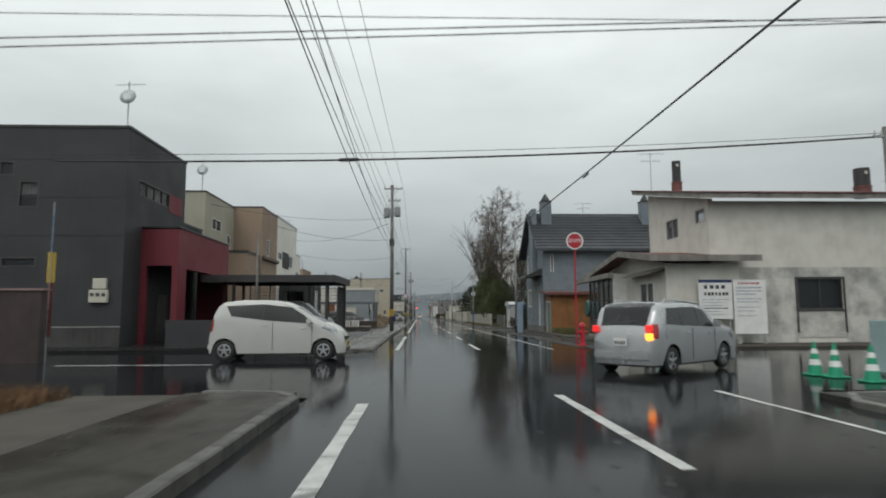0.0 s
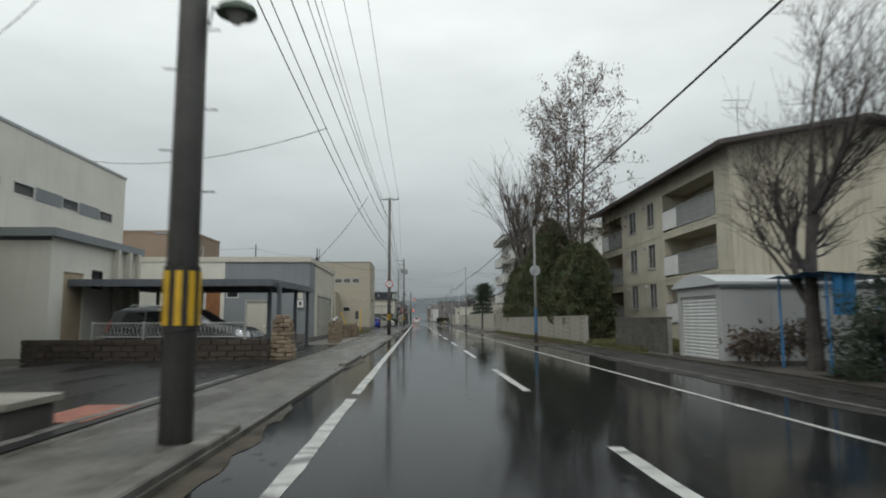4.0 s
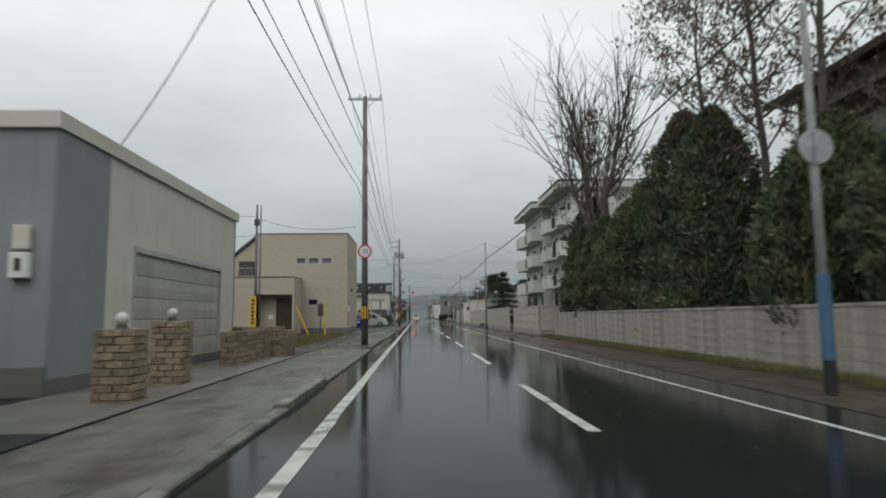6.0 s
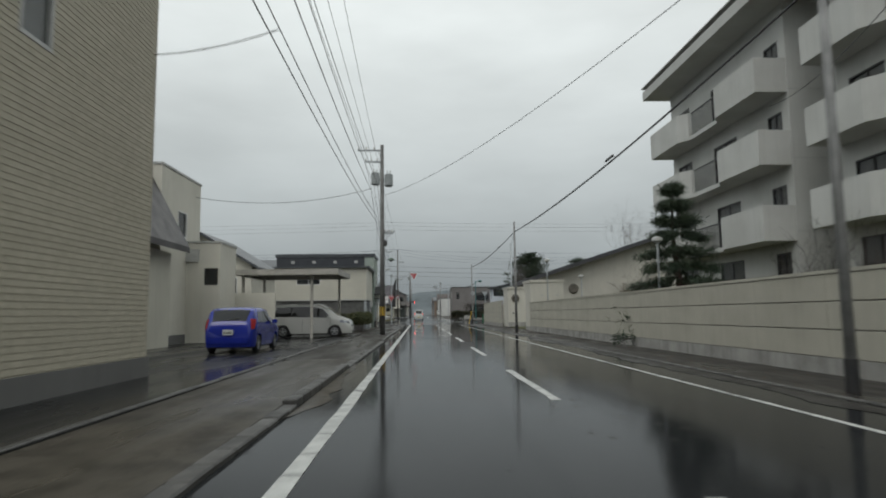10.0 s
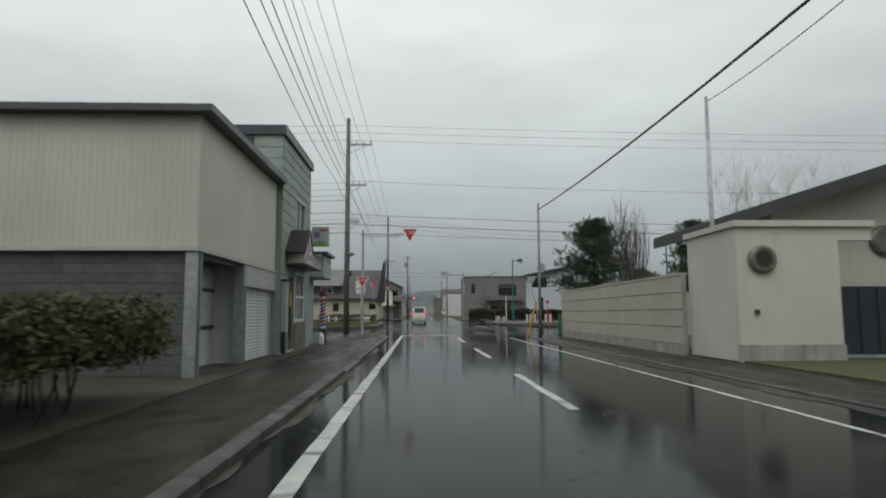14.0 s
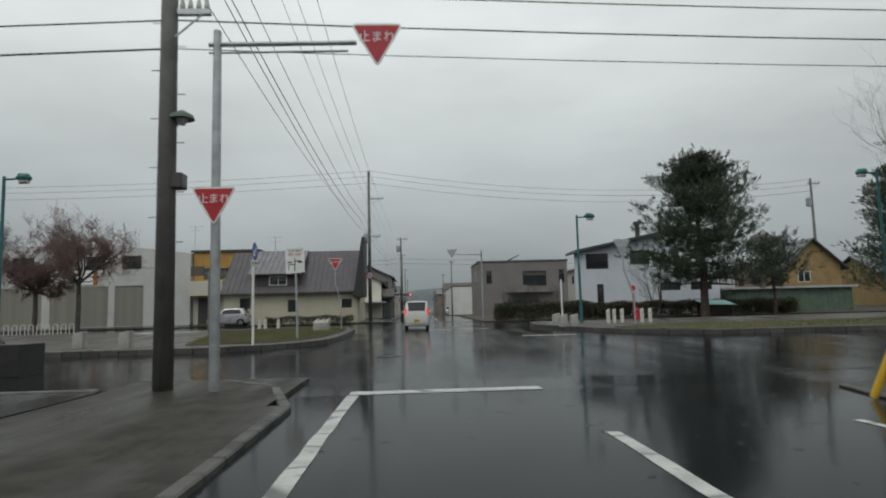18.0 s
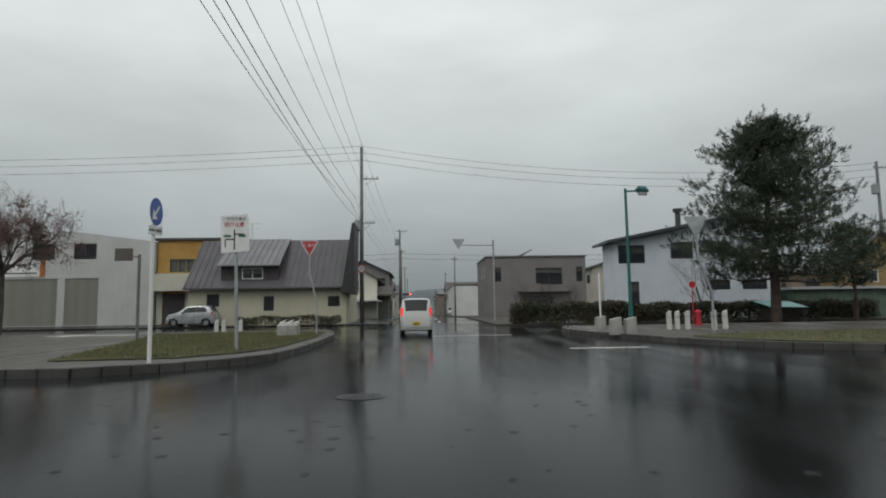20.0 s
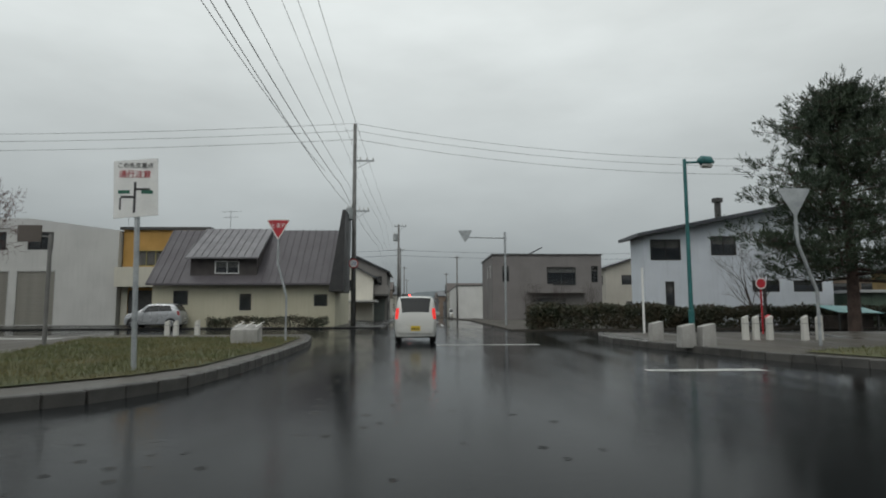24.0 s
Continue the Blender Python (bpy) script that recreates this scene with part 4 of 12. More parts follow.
fbox(bm, 'S', 78.7, -11.7, -11.35, 0.57, 2.95, 0.032, 0.06)
part("side_light", bm, SHUTW, odr, "pale louvred side light")
bm = bmn()
fbox(bm, 'S', 78.7, -9.16, -7.82, 0.06, 2.4, -0.1, -0.04)
gdr = part("side_door", bm, LTGREYW, gar, "plain pale steel side door")
bm = bmn()
for a, b, c, d in ((-9.16, -9.08, 0.06, 2.4), (-7.9, -7.82, 0.06, 2.4), (-9.08, -7.9, 2.32, 2.4)):
    fbox(bm, 'S', 78.7, a, b, c, d, -0.04, 0.02)
part("door_frame", bm, FRAMEA, gdr)
bm = bmn()
tube(bm, [(-8.0, 78.7, 1.0), (-8.0, 78.66, 1.0), (-8.12, 78.66, 1.0)], 0.014, 6)
part("door_handle", bm, CHROME, gdr)
shutter(gar, 'E', -5.7, 81.71, 87.65, 0.35, 2.85, SHUTG, 0.42, "garage_door", "cream sectional garage door")
window(gar, 'S', 78.7, -10.19, -9.52, 2.52, 3.17, FRAMEW, 1, 1, 0.5)
bm = bmn()
fbox(bm, 'S', 78.7, -20, -5.7, 0.06, 0.55, 0.003, 0.04)
part("footing", bm, FOOT, gar)
bm = bmn()
fbox(bm, 'E', -5.7, 78.7, 89.1, 0.06, 0.35, 0.003, 0.04)
part("footing", bm, FOOT, gar)
mb = thing("meter_box", (-6.14, 78.6, 1.9), "small white electric meter box on grey siding", "meter box")
bm = bmn()
fbox(bm, 'S', 78.7, -6.3, -5.98, 1.98, 2.4, 0.0, 0.14)
part("lower_box", bevelled(bm, 0.015), WHITEP, mb)
bm = bmn()
fbox(bm, 'S', 78.7, -6.27, -6.0, 2.45, 2.85, 0.0, 0.12)
part("upper_box", bevelled(bm, 0.015), LTGREYW, mb)
bm = bmn()
fbox(bm, 'S', 78.7, -6.19, -6.09, 2.1, 2.3, 0.14, 0.146)
part("dial", bm, FRAMED, mb)

def blind(win, face, plane, a, b, c, d):
    """A pale roller blind hanging right behind the glass."""
    bm = bmn()
    fbox(bm, face, plane, a + 0.03, b - 0.03, c + 0.02, d - 0.02, -0.085, -0.075)
    return part("blind", bm, mat("pale_blind", (0.66, 0.67, 0.64), (0.6, 0.61, 0.58), 0.8, scale=2, fine=30), win, "pale roller blind")


# ---- ochre house with fine grooved siding ----
h6s = [(-9.83, -8.91, 5.77, 6.4), (-8.79, -7.82, 5.77, 6.4), (-7.71, -6.75, 5.77, 6.4), (-8.78, -7.88, 2.32, 2.93)]
h6e = [(122.62, 123.58, 5.38, 6.65), (124.75, 125.58, 5.42, 6.5), (122.55, 123.52, 2.22, 2.95)]
och, w = block("ochre_house", "ochre two-storey house with fine horizontal siding", "house", -13.2, -5.5, 121, 129.4, 8.35, OCHREW, {'S': h6s, 'E': h6e})
boards(w['E'], 'E', -5.5, 121.02, 129.4, 0.5, 8.33, 0.105, OCHREW, h6e, 0.011)
boards(w['S'], 'S', 121, -13.2, -5.5, 0.5, 8.33, 0.105, OCHREW, h6s, 0.008)
flat_roof(och, -13.2, -5.5, 121, 129.4, 8.35, FRAMED, ROOFD, 0.07)
for a, b, c, d in h6s[:3]:
    blind(window(och, 'S', 121, a, b, c, d, FRAMEA, 1, 1, 0, 0.1), 'S', 121, a, b, c, d)
window(och, 'S', 121, *h6s[3], FRAMEA, 1, 1, 0.25, 0.09)
for a, b, c, d in h6e:
    blind(window(och, 'E', -5.5, a, b, c, d, FRAMEA, 1, 1, 0, 0.07), 'E', -5.5, a, b, c, d)
for x in (-8.05, -7.15, -6.32):
    bm = bmn()
    fbox(bm, 'S', 121, x - 0.09, x + 0.09, 3.68, 3.86, 0.0, 0.1)
    part("vent_hood", bevelled(bm, 0.02), FRAMEA, och)
bm = bmn()
fbox(bm, 'E', -5.5, 123.85, 124.1, 3.62, 3.84, 0.0, 0.16)
part("vent_hood", bm, FRAMED, och)
footing(och, -13.2, -5.5, 121, 129.4, 0.06, 0.48, 0.05)
bm = bmn()
fbox(bm, 'E', -5.5, 121.0 + 0.1, 121.5, 1.8, 2.35, 0.02, 0.2)
mm = part("meter_cabinet", bevelled(bm, 0.02), CREAMW, och, "cream meter cabinet")
bm = bmn()
tube(bm, [(-5.42, 121.95, 0.3), (-5.42, 121.95, 2.15), (-5.42, 121.5, 2.15)], 0.03, 6)
tube(bm, [(-5.42, 122.12, 1.6), (-5.42, 122.12, 2.3), (-5.42, 122.3, 2.3)], 0.03, 6)
part("conduit", bm, CREAMW, mm)
lowh = {'S': [(-12.2, -9.43, 0.28, 3.16)]}
w = add_walls(och, -16.6, -9.3, 117.8, 121, 0.06, 4.5, OCHREW, lowh)
flat_roof(och, -16.6, -9.3, 117.8, 121, 4.5, FRAMED, ROOFD, 0.07)
boards(w['S'], 'S', 117.8, -16.6, -9.3, 0.5, 4.48, 0.105, OCHREW, lowh['S'], 0.008)
boards(w['E'], 'E', -9.3, 117.82, 121, 0.5, 4.48, 0.105, OCHREW, (), 0.008)
bm = bmn()
box(bm, -12.2, -9.43, 118.9, 119.0, 0.1, 3.2)
part("recess_wall", bm, OCHREW, och)
bm = bmn()
fbox(bm, 'S', 118.9, -10.9, -9.6, 0.28, 2.9, 0.003, 0.06)
fd = part("front_door", bm, mat("dark_wood_door", (0.06, 0.035, 0.025), (0.04, 0.025, 0.018), 0.4), och, "dark wooden front door")
bm = bmn()
tube(bm, [(-10.75, 118.82, 1.1), (-10.75, 118.82, 1.6)], 0.018, 6)
part("door_handle", bm, CHROME, fd)
bm = bmn()
fbox(bm, 'S', 118.9, -11.5, -11.1, 1.25, 1.6, 0.003, 0.1)
part("mailbox", bevelled(bm, 0.02), WHITEP, och, "white letter box")
bm = bmn()
hexa(bm, [(-17, 121.2, 4.9), (-13.2, 121.2, 8.1), (-13.2, 129, 8.1), (-17, 129, 4.9)], [(-17, 121.2, 5.1), (-13.2, 121.2, 8.3), (-13.2, 129, 8.3), (-17, 129, 5.1)])
part("roof", bm, ROOFD, och, "dark sloping lean-to roof")
bm = bmn()
prism(bm, [(-16.6, 121.4, 4.5), (-13.2, 121.4, 4.5), (-13.2, 121.4, 8.0), (-16.6, 121.4, 5.1)], (0, 0.15, 0))
part("wall", bm, OCHREW, och)
bm = bmn()
fbox(bm, 'S', 121.4, -14.6, -13.25, 4.9, 6.1, 0.003, 0.05)
part("window", bm, GLASS, och)
bm = bmn()
for k in range(8):
    tube(bm, [(-14.9 + k * 0.22, 120.7, 4.55), (-14.9 + k * 0.22, 120.7, 5.5)], 0.012, 5)
tube(bm, [(-15, 120.7, 5.5), (-13.2, 120.7, 5.5)], 0.025, 6)
part("balcony_rail", bm, FRAMEA, och)

# ---- gabled white house with dark eaves, set back ----
gab, w = block("gabled_house", "white house with steep dark eaves and a dark garage", "house", -17.5, -10.2, 139, 142.6, 4.0, CREAMW, {'S': [(-12.4, -10.4, 0.1, 3.6)]})
bm = bmn()
prism(bm, [(-17.5, 139.0, 4.0), (-10.2, 139.0, 4.0), (-11.5, 139.0, 7.2), (-13.8, 139.0, 9.4), (-16.2, 139.0, 7.2)], (0, 0.15, 0))
part("gable", bm, CREAMW, gab)
for a, b in (((-9.5, 4.0), (-11.4, 7.5)), ((-11.4, 7.5), (-13.8, 9.8)), ((-18.1, 4.0), (-16.2, 7.5)), ((-16.2, 7.5), (-13.8, 9.8))):
    bm = bmn()
    (xa, za), (xb, zb) = a, b
    hexa(bm, [(xa, 138.4, za), (xb, 138.4, zb), (xb, 142.8, zb), (xa, 142.8, za)], [(xa, 138.4, za + 0.25), (xb, 138.4, zb + 0.25), (xb, 142.8, zb + 0.25), (xa, 142.8, za + 0.25)])
    part("roof", bm, mat("dark_brown_roof", (0.05, 0.042, 0.04), (0.035, 0.03, 0.03), 0.4), gab)
bm = bmn()
fbox(bm, 'S', 139, -12.4, -10.4, 0.1, 3.6, -0.3, -0.2)
part("garage_door", bm, DARKWALL, gab, "dark garage door")

# ---- pale boxy house ----
h7 = {'E': [(144.79, 145.89, 5.0, 6.2)]}
pb, w = block("pale_box_house", "pale grey boxy two-storey house", "house", -18, -10.8, 142.9, 147.7, 7.9, LTGREYW, h7)
flat_roof(pb, -18, -10.8, 142.9, 147.7, 7.9, FRAMEA, ROOFD, 0.1)
window(pb, 'E', -10.8, 144.79, 145.89, 5.0, 6.2, FRAMEW, 1, 1, 0.7)
add_walls(pb, -11.6, -9.2, 146, 148.5, 0.06, 4.8, LTGREYW, {'S': [(-9.94, -9.31, 2.8, 3.6)]}, faces="SEN")
flat_roof(pb, -11.6, -9.2, 146, 148.5, 4.8, FRAMEA, ROOFD, 0.1)
window(pb, 'S', 146, -9.94, -9.31, 2.8, 3.6, FRAMED, 1, 1)
bm = bmn()
fbox(bm, 'S', 142.9, -12.2, -11.6, 1.2, 1.75, 0.0, 0.15)
part("meter_cabinet", bevelled(bm, 0.02), WHITEP, pb, "white meter cabinet")
footing(pb, -18, -10.8, 142.9, 147.7, 0.06, 0.5)
bm = bmn()
fbox(bm, 'S', 146, -11.4, -10.2, 3.9, 4.5, 0.003, 0.12)
part("louvre", bm, FRAMEA, pb)

# ---- dark-roofed house and a low grey wall behind the carport ----
dh, w = block("gabled_house", "grey house with a dark ridged roof behind the carport", "house", -17, -10.5, 156.5, 163, 4.6, LTGREYW, {'S': [(-12.8, -11.4, 2.6, 3.8)]})
gable_roof(dh, -17, -10.5, 156.5, 163, 4.6, 2.0, 'y', 0.5, ROOFD, LTGREYW)
window(dh, 'S', 156.5, -12.8, -11.4, 2.6, 3.8, FRAMEW, 2, 1, 0.3)
bm = bmn()
box(bm, -11.5, -7.2, 148.6, 148.75, 0.06, 2.5)
solo("boundary_wall", bm, LTGREYW, "plain grey boundary wall between parking lots", "wall", kind="structure")

# ---- cream ribbed-steel workshop ----
h8s = [(-10.1, -8.1, 3.88, 4.93)]
ws, w = block("workshop", "cream ribbed-steel workshop over a dark lower storey", "workshop", -11.9, -4.2, 169.2, 175.9, 5.3, SHEDW, {'S': h8s}, z_low=2.6)


def ribs(th, face, plane, s0, s1, z0, z1, material, pitch=0.2, holes=()):
    """Ribbed steel sheeting."""
    bm = bmn()
    n = int((s1 - s0) / pitch)
    for k in range(n):
        s = s0 + (k + 0.5) * (s1 - s0) / n
        segs = [(z0, z1)]
        for a, b, c, d in holes:
            if a - 0.05 < s < b + 0.05:
                segs = [(z0, c - 0.03), (d + 0.03, z1)]
        for c, d in segs:
            fbox(bm, face, plane, s - 0.025, s + 0.025, c, d, 0.002, 0.007)
    return tagged(part("rib_pattern", bm, material, th), kind="stuff")


ribs(ws, 'S', 169.2, -11.9, -4.2, 2.62, 5.28, SHEDW, 0.13, h8s)
window(ws, 'S', 169.2, *h8s[0], FRAMEW, 2, 1, 0)
lw = add_walls(ws, -11.8, -4.3, 169.3, 175.9, 0.06, 2.56, DKSTEEL, {'E': [(169.5, 172.7, 0.06, 2.45), (172.85, 175.8, 0.06, 2.3)]}, faces="SEW")
# grey blocks laid in courses
bm = bmn()
box(bm, 0.006, 0.394, -0.012, 0.0, 0.006, 0.194)
block_me = finish(bevelled(bm, 0.006), "block", mat("grey_wall_block", (0.115, 0.115, 0.11), (0.09, 0.09, 0.087), 0.8, scale=2, fine=50, bump=0.5, var=0.12, streak=0.1, vary=0.05))
for r in range(12):
    for k in range(18):
        ob = new("block", block_me)
        ob.parent = lw['S']
        ob.location = Vector((-11.6 + k * 0.4 + (0.2 if r % 2 else 0.0), 169.298, 0.1 + r * 0.2)) - root_place(lw['S'])
bm = bmn()
box(bm, -11.95, -4.15, 169.15, 175.95, 2.54, 2.62)
part("floor_band", bm, FRAMEA, ws)
bm = bmn()
hexa(bm, [(-12.4, 168.9, 5.28), (-3.9, 168.9, 5.28), (-3.9, 176, 5.28), (-12.4, 176, 5.28)], [(-12.4, 168.9, 5.42), (-3.9, 168.9, 5.42), (-3.9, 176, 5.47), (-12.4, 176, 5.47)])
part("roof", bm, ROOFD, ws, "dark steel roof")
shutter(ws, 'E', -4.3, 172.85, 175.8, 0.08, 2.3, SHUTW, 0.085)
bm = bmn()
fbox(bm, 'E', -4.3, 172.6, 175.95, 2.0, 2.56, 0.003, 0.12)
part("shutter_box", bm, FRAMEA, ws)
for y in (169.22, 172.5):
    bm = bmn()
    box(bm, -4.42, -4.18, y, y + 0.05, 0.06, 2.54)
    box(bm, -4.42, -4.18, y + 0.23, y + 0.28, 0.06, 2.54)
    box(bm, -4.33, -4.28, y + 0.05, y + 0.23, 0.06, 2.54)
    part("post", bm, GALV, ws, "galvanised steel post")
BAYW = mat("pale_grey_steel_lining", (0.55, 0.555, 0.54), (0.46, 0.465, 0.455), 0.5, scale=1.5, fine=40, bump=0.1, streak=0.15)
bm = bmn()
box(bm, -5.1, -5.0, 169.35, 172.8, 0.06, 2.5)
box(bm, -5.0, -4.45, 172.72, 172.8, 0.06, 2.5)
part("bay_lining", bm, BAYW, ws, "pale grey steel lining of the open bay")
for z in (0.95, 1.85):
    bm = bmn()
    box(bm, -5.0, -4.95, 169.4, 172.7, z, z + 0.08)
    part("inner_rail", bm, BLACKM, ws)

bh, w = block("back_house", "white house with a dark roof and steel balcony behind the workshop", "house", -21.7, -14.5, 184, 190, 6.3, plaster("dull_white_render", (0.5, 0.5, 0.48)), {})
gable_roof(bh, -21.7, -14.5, 184, 190, 6.3, 1.15, 'x', 0.35, ROOFD, LTGREYW)
bm = bmn()
box(bm, -25, -20.3, 182.8, 184, 2.75, 2.9)
landing = part("balcony", bm, FRAMED, bh, "dark steel balcony")
for k in range(25):
    bm = bmn()
    tube(bm, [(-24.9 + k * 0.19, 182.85, 2.9), (-24.9 + k * 0.19, 182.85, 3.9)], 0.015, 4)
    part("baluster", bm, FRAMED, landing)
bm = bmn()
box(bm, -25, -20.3, 182.82, 182.88, 3.9, 3.96)
part("handrail", bm, FRAMED, landing)
for x in (-24.9, -20.4):
    bm = bmn()
    tube(bm, [(x, 182.9, 0.05), (x, 182.9, 2.75)], 0.05, 6)
    part("balcony_post", bm, FRAMED, bh)

PALEB = mat("pale_grey_board", (0.36, 0.395, 0.39), (0.31, 0.34, 0.335), 0.6, scale=1.2, fine=50, bump=0.25, var=0.08, streak=0.15, vary=0.04)
# ---- hairdresser's in grey-green boards ----
h9 = [(178.2, 180.0, 4.1, 5.3), (177.15, 177.95, 0.1, 2.5), (178.2, 179.9, 1.05, 2.74)]
bb, w = block("barber_shop", "grey-green boarded barber shop with a striped sign", "shop", -13.3, -4.05, 176.0, 180.95, 6.85, GREENB, {'E': h9})
boards(w['E'], 'E', -4.05, 176.02, 180.95, 0.2, 6.83, 0.34, GREENB, h9, 0.022)
boards(w['S'], 'S', 176.0, -4.95, -4.05, 5.4, 6.83, 0.34, GREENB, (), 0.022)
bm = bmn()
fbox(bm, 'S', 176.0, -13.3, -4.95, 5.4, 6.84, 0.003, 0.04)
dkf = part("dark_cladding", bm, mat("dark_blue_steel", (0.03, 0.034, 0.042), (0.024, 0.027, 0.034), 0.45, scale=1.5, streak=0.2), bb, "dark blue-grey steel front over the workshop roof")
for x in (-11.9, -9.9, -7.9, -5.9):
    bm = bmn()
    fbox(bm, 'S', 176.0, x, x + 0.3, 6.25, 6.5, 0.041, 0.06)
    part("vent", bm, FRAMEA, dkf, "small pale square vent")
flat_roof(bb, -13.3, -4.05, 176.0, 180.95, 6.85, ROOFD, ROOFD, 0.3, 0.1)
window(bb, 'E', -4.05, 178.2, 180.0, 4.1, 5.3, FRAMEW, 2, 1, 1.0, 0.06)
window(bb, 'E', -4.05, 178.2, 179.9, 1.05, 2.74, FRAMEW, 3, 2, 0.98, 0.09)
bm = bmn()
fbox(bm, 'E', -4.05, 177.15, 177.95, 0.1, 2.5, -0.12, -0.05)
door = part("shop_door", bm, FRAMED, bb, "dark glazed shop door")
bm = bmn()
fbox(bm, 'E', -4.05, 177.25, 177.85, 0.5, 2.0, -0.05, -0.04)
part("pane", bm, GLASS, door)
bm = bmn()
tube(bm, [(-4.02, 177.82, 0.9), (-4.02, 177.82, 1.3)], 0.015, 6)
part("door_handle", bm, CHROME, door)
bm = bmn()
fbox(bm, 'E', -4.05, 178.02, 180.05, 0.1, 1.0, 0.023, 0.06)
part("base_panel", bm, mat("brown_panel", (0.17, 0.14, 0.12), (0.13, 0.11, 0.095), 0.7, scale=2, fine=40), bb, "brown panel under the shop window")
bm = bmn()
fbox(bm, 'E', -4.05, 176.0, 180.95, 0.08, 0.16, 0.003, 0.04)
part("base_strip", bm, FRAMEA, bb, "pale strip along the foot of the wall")
bm = bmn()
fbox(bm, 'E', -4.05, 177.6, 177.84, 1.55, 2.0, -0.038, -0.03)
part("notice", bm, YELLOW, door, "yellow notice on the door")
# raked sign box over the shop front: closed end, small gable, striped fascia
SIGNP = mat("aged_sign_white", (0.6, 0.59, 0.55), (0.5, 0.49, 0.455), 0.5, scale=3, fine=30, bump=0.05, var=0.06, streak=0.15)
bm = bmn()
prism(bm, [(-4.03, 176.85, 2.9), (-3.45, 176.6, 2.9), (-3.45, 176.6, 3.3), (-4.03, 176.85, 3.6)], (0, 3.32, 0))
sg = part("fascia_sign", bm, SIGNP, bb, "white raked fascia sign with red and blue stripes")
bm = bmn()
prism(bm, [(-3.447, 176.58, 2.92), (-3.447, 177.95, 2.92), (-3.447, 177.95, 3.27), (-3.447, 177.36, 3.94), (-3.447, 176.58, 3.2)], (0.03, 0, 0))
prism(bm, [(-4.03, 176.7, 3.45), (-4.03, 177.36, 3.94), (-4.03, 177.95, 3.45)], (0.58, 0, 0))
gb_ = part("gable_panel", bm, SIGNP, sg, "small pointed gable on the sign")
bm = bmn()
prism(bm, [(-4.03, 177.36, 3.95), (-4.03, 177.98, 3.28), (-4.03, 177.98, 3.36), (-4.03, 177.36, 4.04)], (0.64, 0, 0))
prism(bm, [(-4.03, 176.52, 3.2), (-4.03, 177.36, 3.95), (-4.03, 177.36, 4.04), (-4.03, 176.46, 3.24)], (0.64, 0, 0))
hexa(bm, [(-4.03, 177.98, 3.61), (-3.4, 177.98, 3.29), (-3.4, 179.98, 3.29), (-4.03, 179.98, 3.61)], [(-4.03, 177.98, 3.66), (-3.4, 177.98, 3.35), (-3.4, 179.98, 3.35), (-4.03, 179.98, 3.66)])
box(bm, -4.03, -3.42, 176.62, 179.98, 2.86, 2.9)
part("sign_roof", bm, BLACKM, sg)
for k in range(8):
    bm = bmn()
    y = 178.05 + k * 0.235
    prism(bm, [(-3.447, y, 2.95), (-3.447, y + 0.11, 2.95), (-3.447, y + 0.2, 3.26), (-3.447, y + 0.09, 3.26)], (0.006, 0, 0))
    part("stripe", bm, REDS if k % 2 == 0 else mat("faded_sign_blue", (0.1, 0.16, 0.34), (0.08, 0.13, 0.28), 0.4), sg)
bm = bmn()
prism(bm, [(-3.414, 176.66, 2.96), (-3.414, 176.84, 2.96), (-3.414, 177.36, 3.6), (-3.414, 177.27, 3.72)], (0.006, 0, 0))
part("stripe", bm, REDS, gb_)
for k in range(3):
    bm = bmn()
    fbox(bm, 'E', -3.417, 177.05 + k * 0.28, 177.26 + k * 0.28, 3.04, 3.22, 0.0, 0.006)
    part("text_bar", bm, mat("pale_blue_letter", (0.25, 0.36, 0.42)), gb_)
bm = bmn()
fbox(bm, 'E', -3.417, 177.22, 177.62, 3.36, 3.42, 0.0, 0.006)
part("text_bar", bm, mat("pale_blue_letter", (0.25, 0.36, 0.42)), gb_)
# grey service cabinet at the joint of workshop and shop
cab = thing("service_cabinet", (-4.0, 176.2, 0.1), "tall narrow grey service cabinet between workshop and shop", "cabinet")
bm = bmn()
box(bm, -4.02, -3.86, 176.05, 176.35, 0.75, 2.3)
part("body", bevelled(bm, 0.01), PALEB, cab)
bm = bmn()
box(bm, -4.04, -3.82, 176.02, 176.38, 2.3, 2.36)
part("cap", bm, DARKPL, cab)
bm = bmn()
box(bm, -4.02, -3.9, 176.08, 176.32, 0.1, 0.75)
part("stand", bm, DARKPL, cab)
add_walls(bb, -10, -4.2, 180.95, 183.0, 0.06, 2.8, PALEB, faces="SEN")
bm = bmn()
hexa(bm, [(-10, 180.96, 2.7), (-3.5, 180.96, 2.7), (-3.5, 183.0, 2.7), (-10, 183.0, 2.7)], [(-10, 180.96, 3.6), (-3.56, 180.96, 3.6), (-3.56, 183.0, 3.6), (-10, 183.0, 3.6)])
hood = part("canopy", bm, PALEB, bb, "blue-grey boarded canopy")
boards(hood, 'E', -3.52, 181.0, 183.0, 2.73, 3.58, 0.21, PALEB, (), 0.03)
bm = bmn()
box(bm, -10, -3.36, 180.97, 183.2, 3.6, 3.7)
part("canopy_roof", bm, ROOFD, hood)
bm = bmn()
box(bm, -4.75, -4.2, 182.4, 183.0, 0.06, 0.1)
part("step", bm, FOOT, bb)

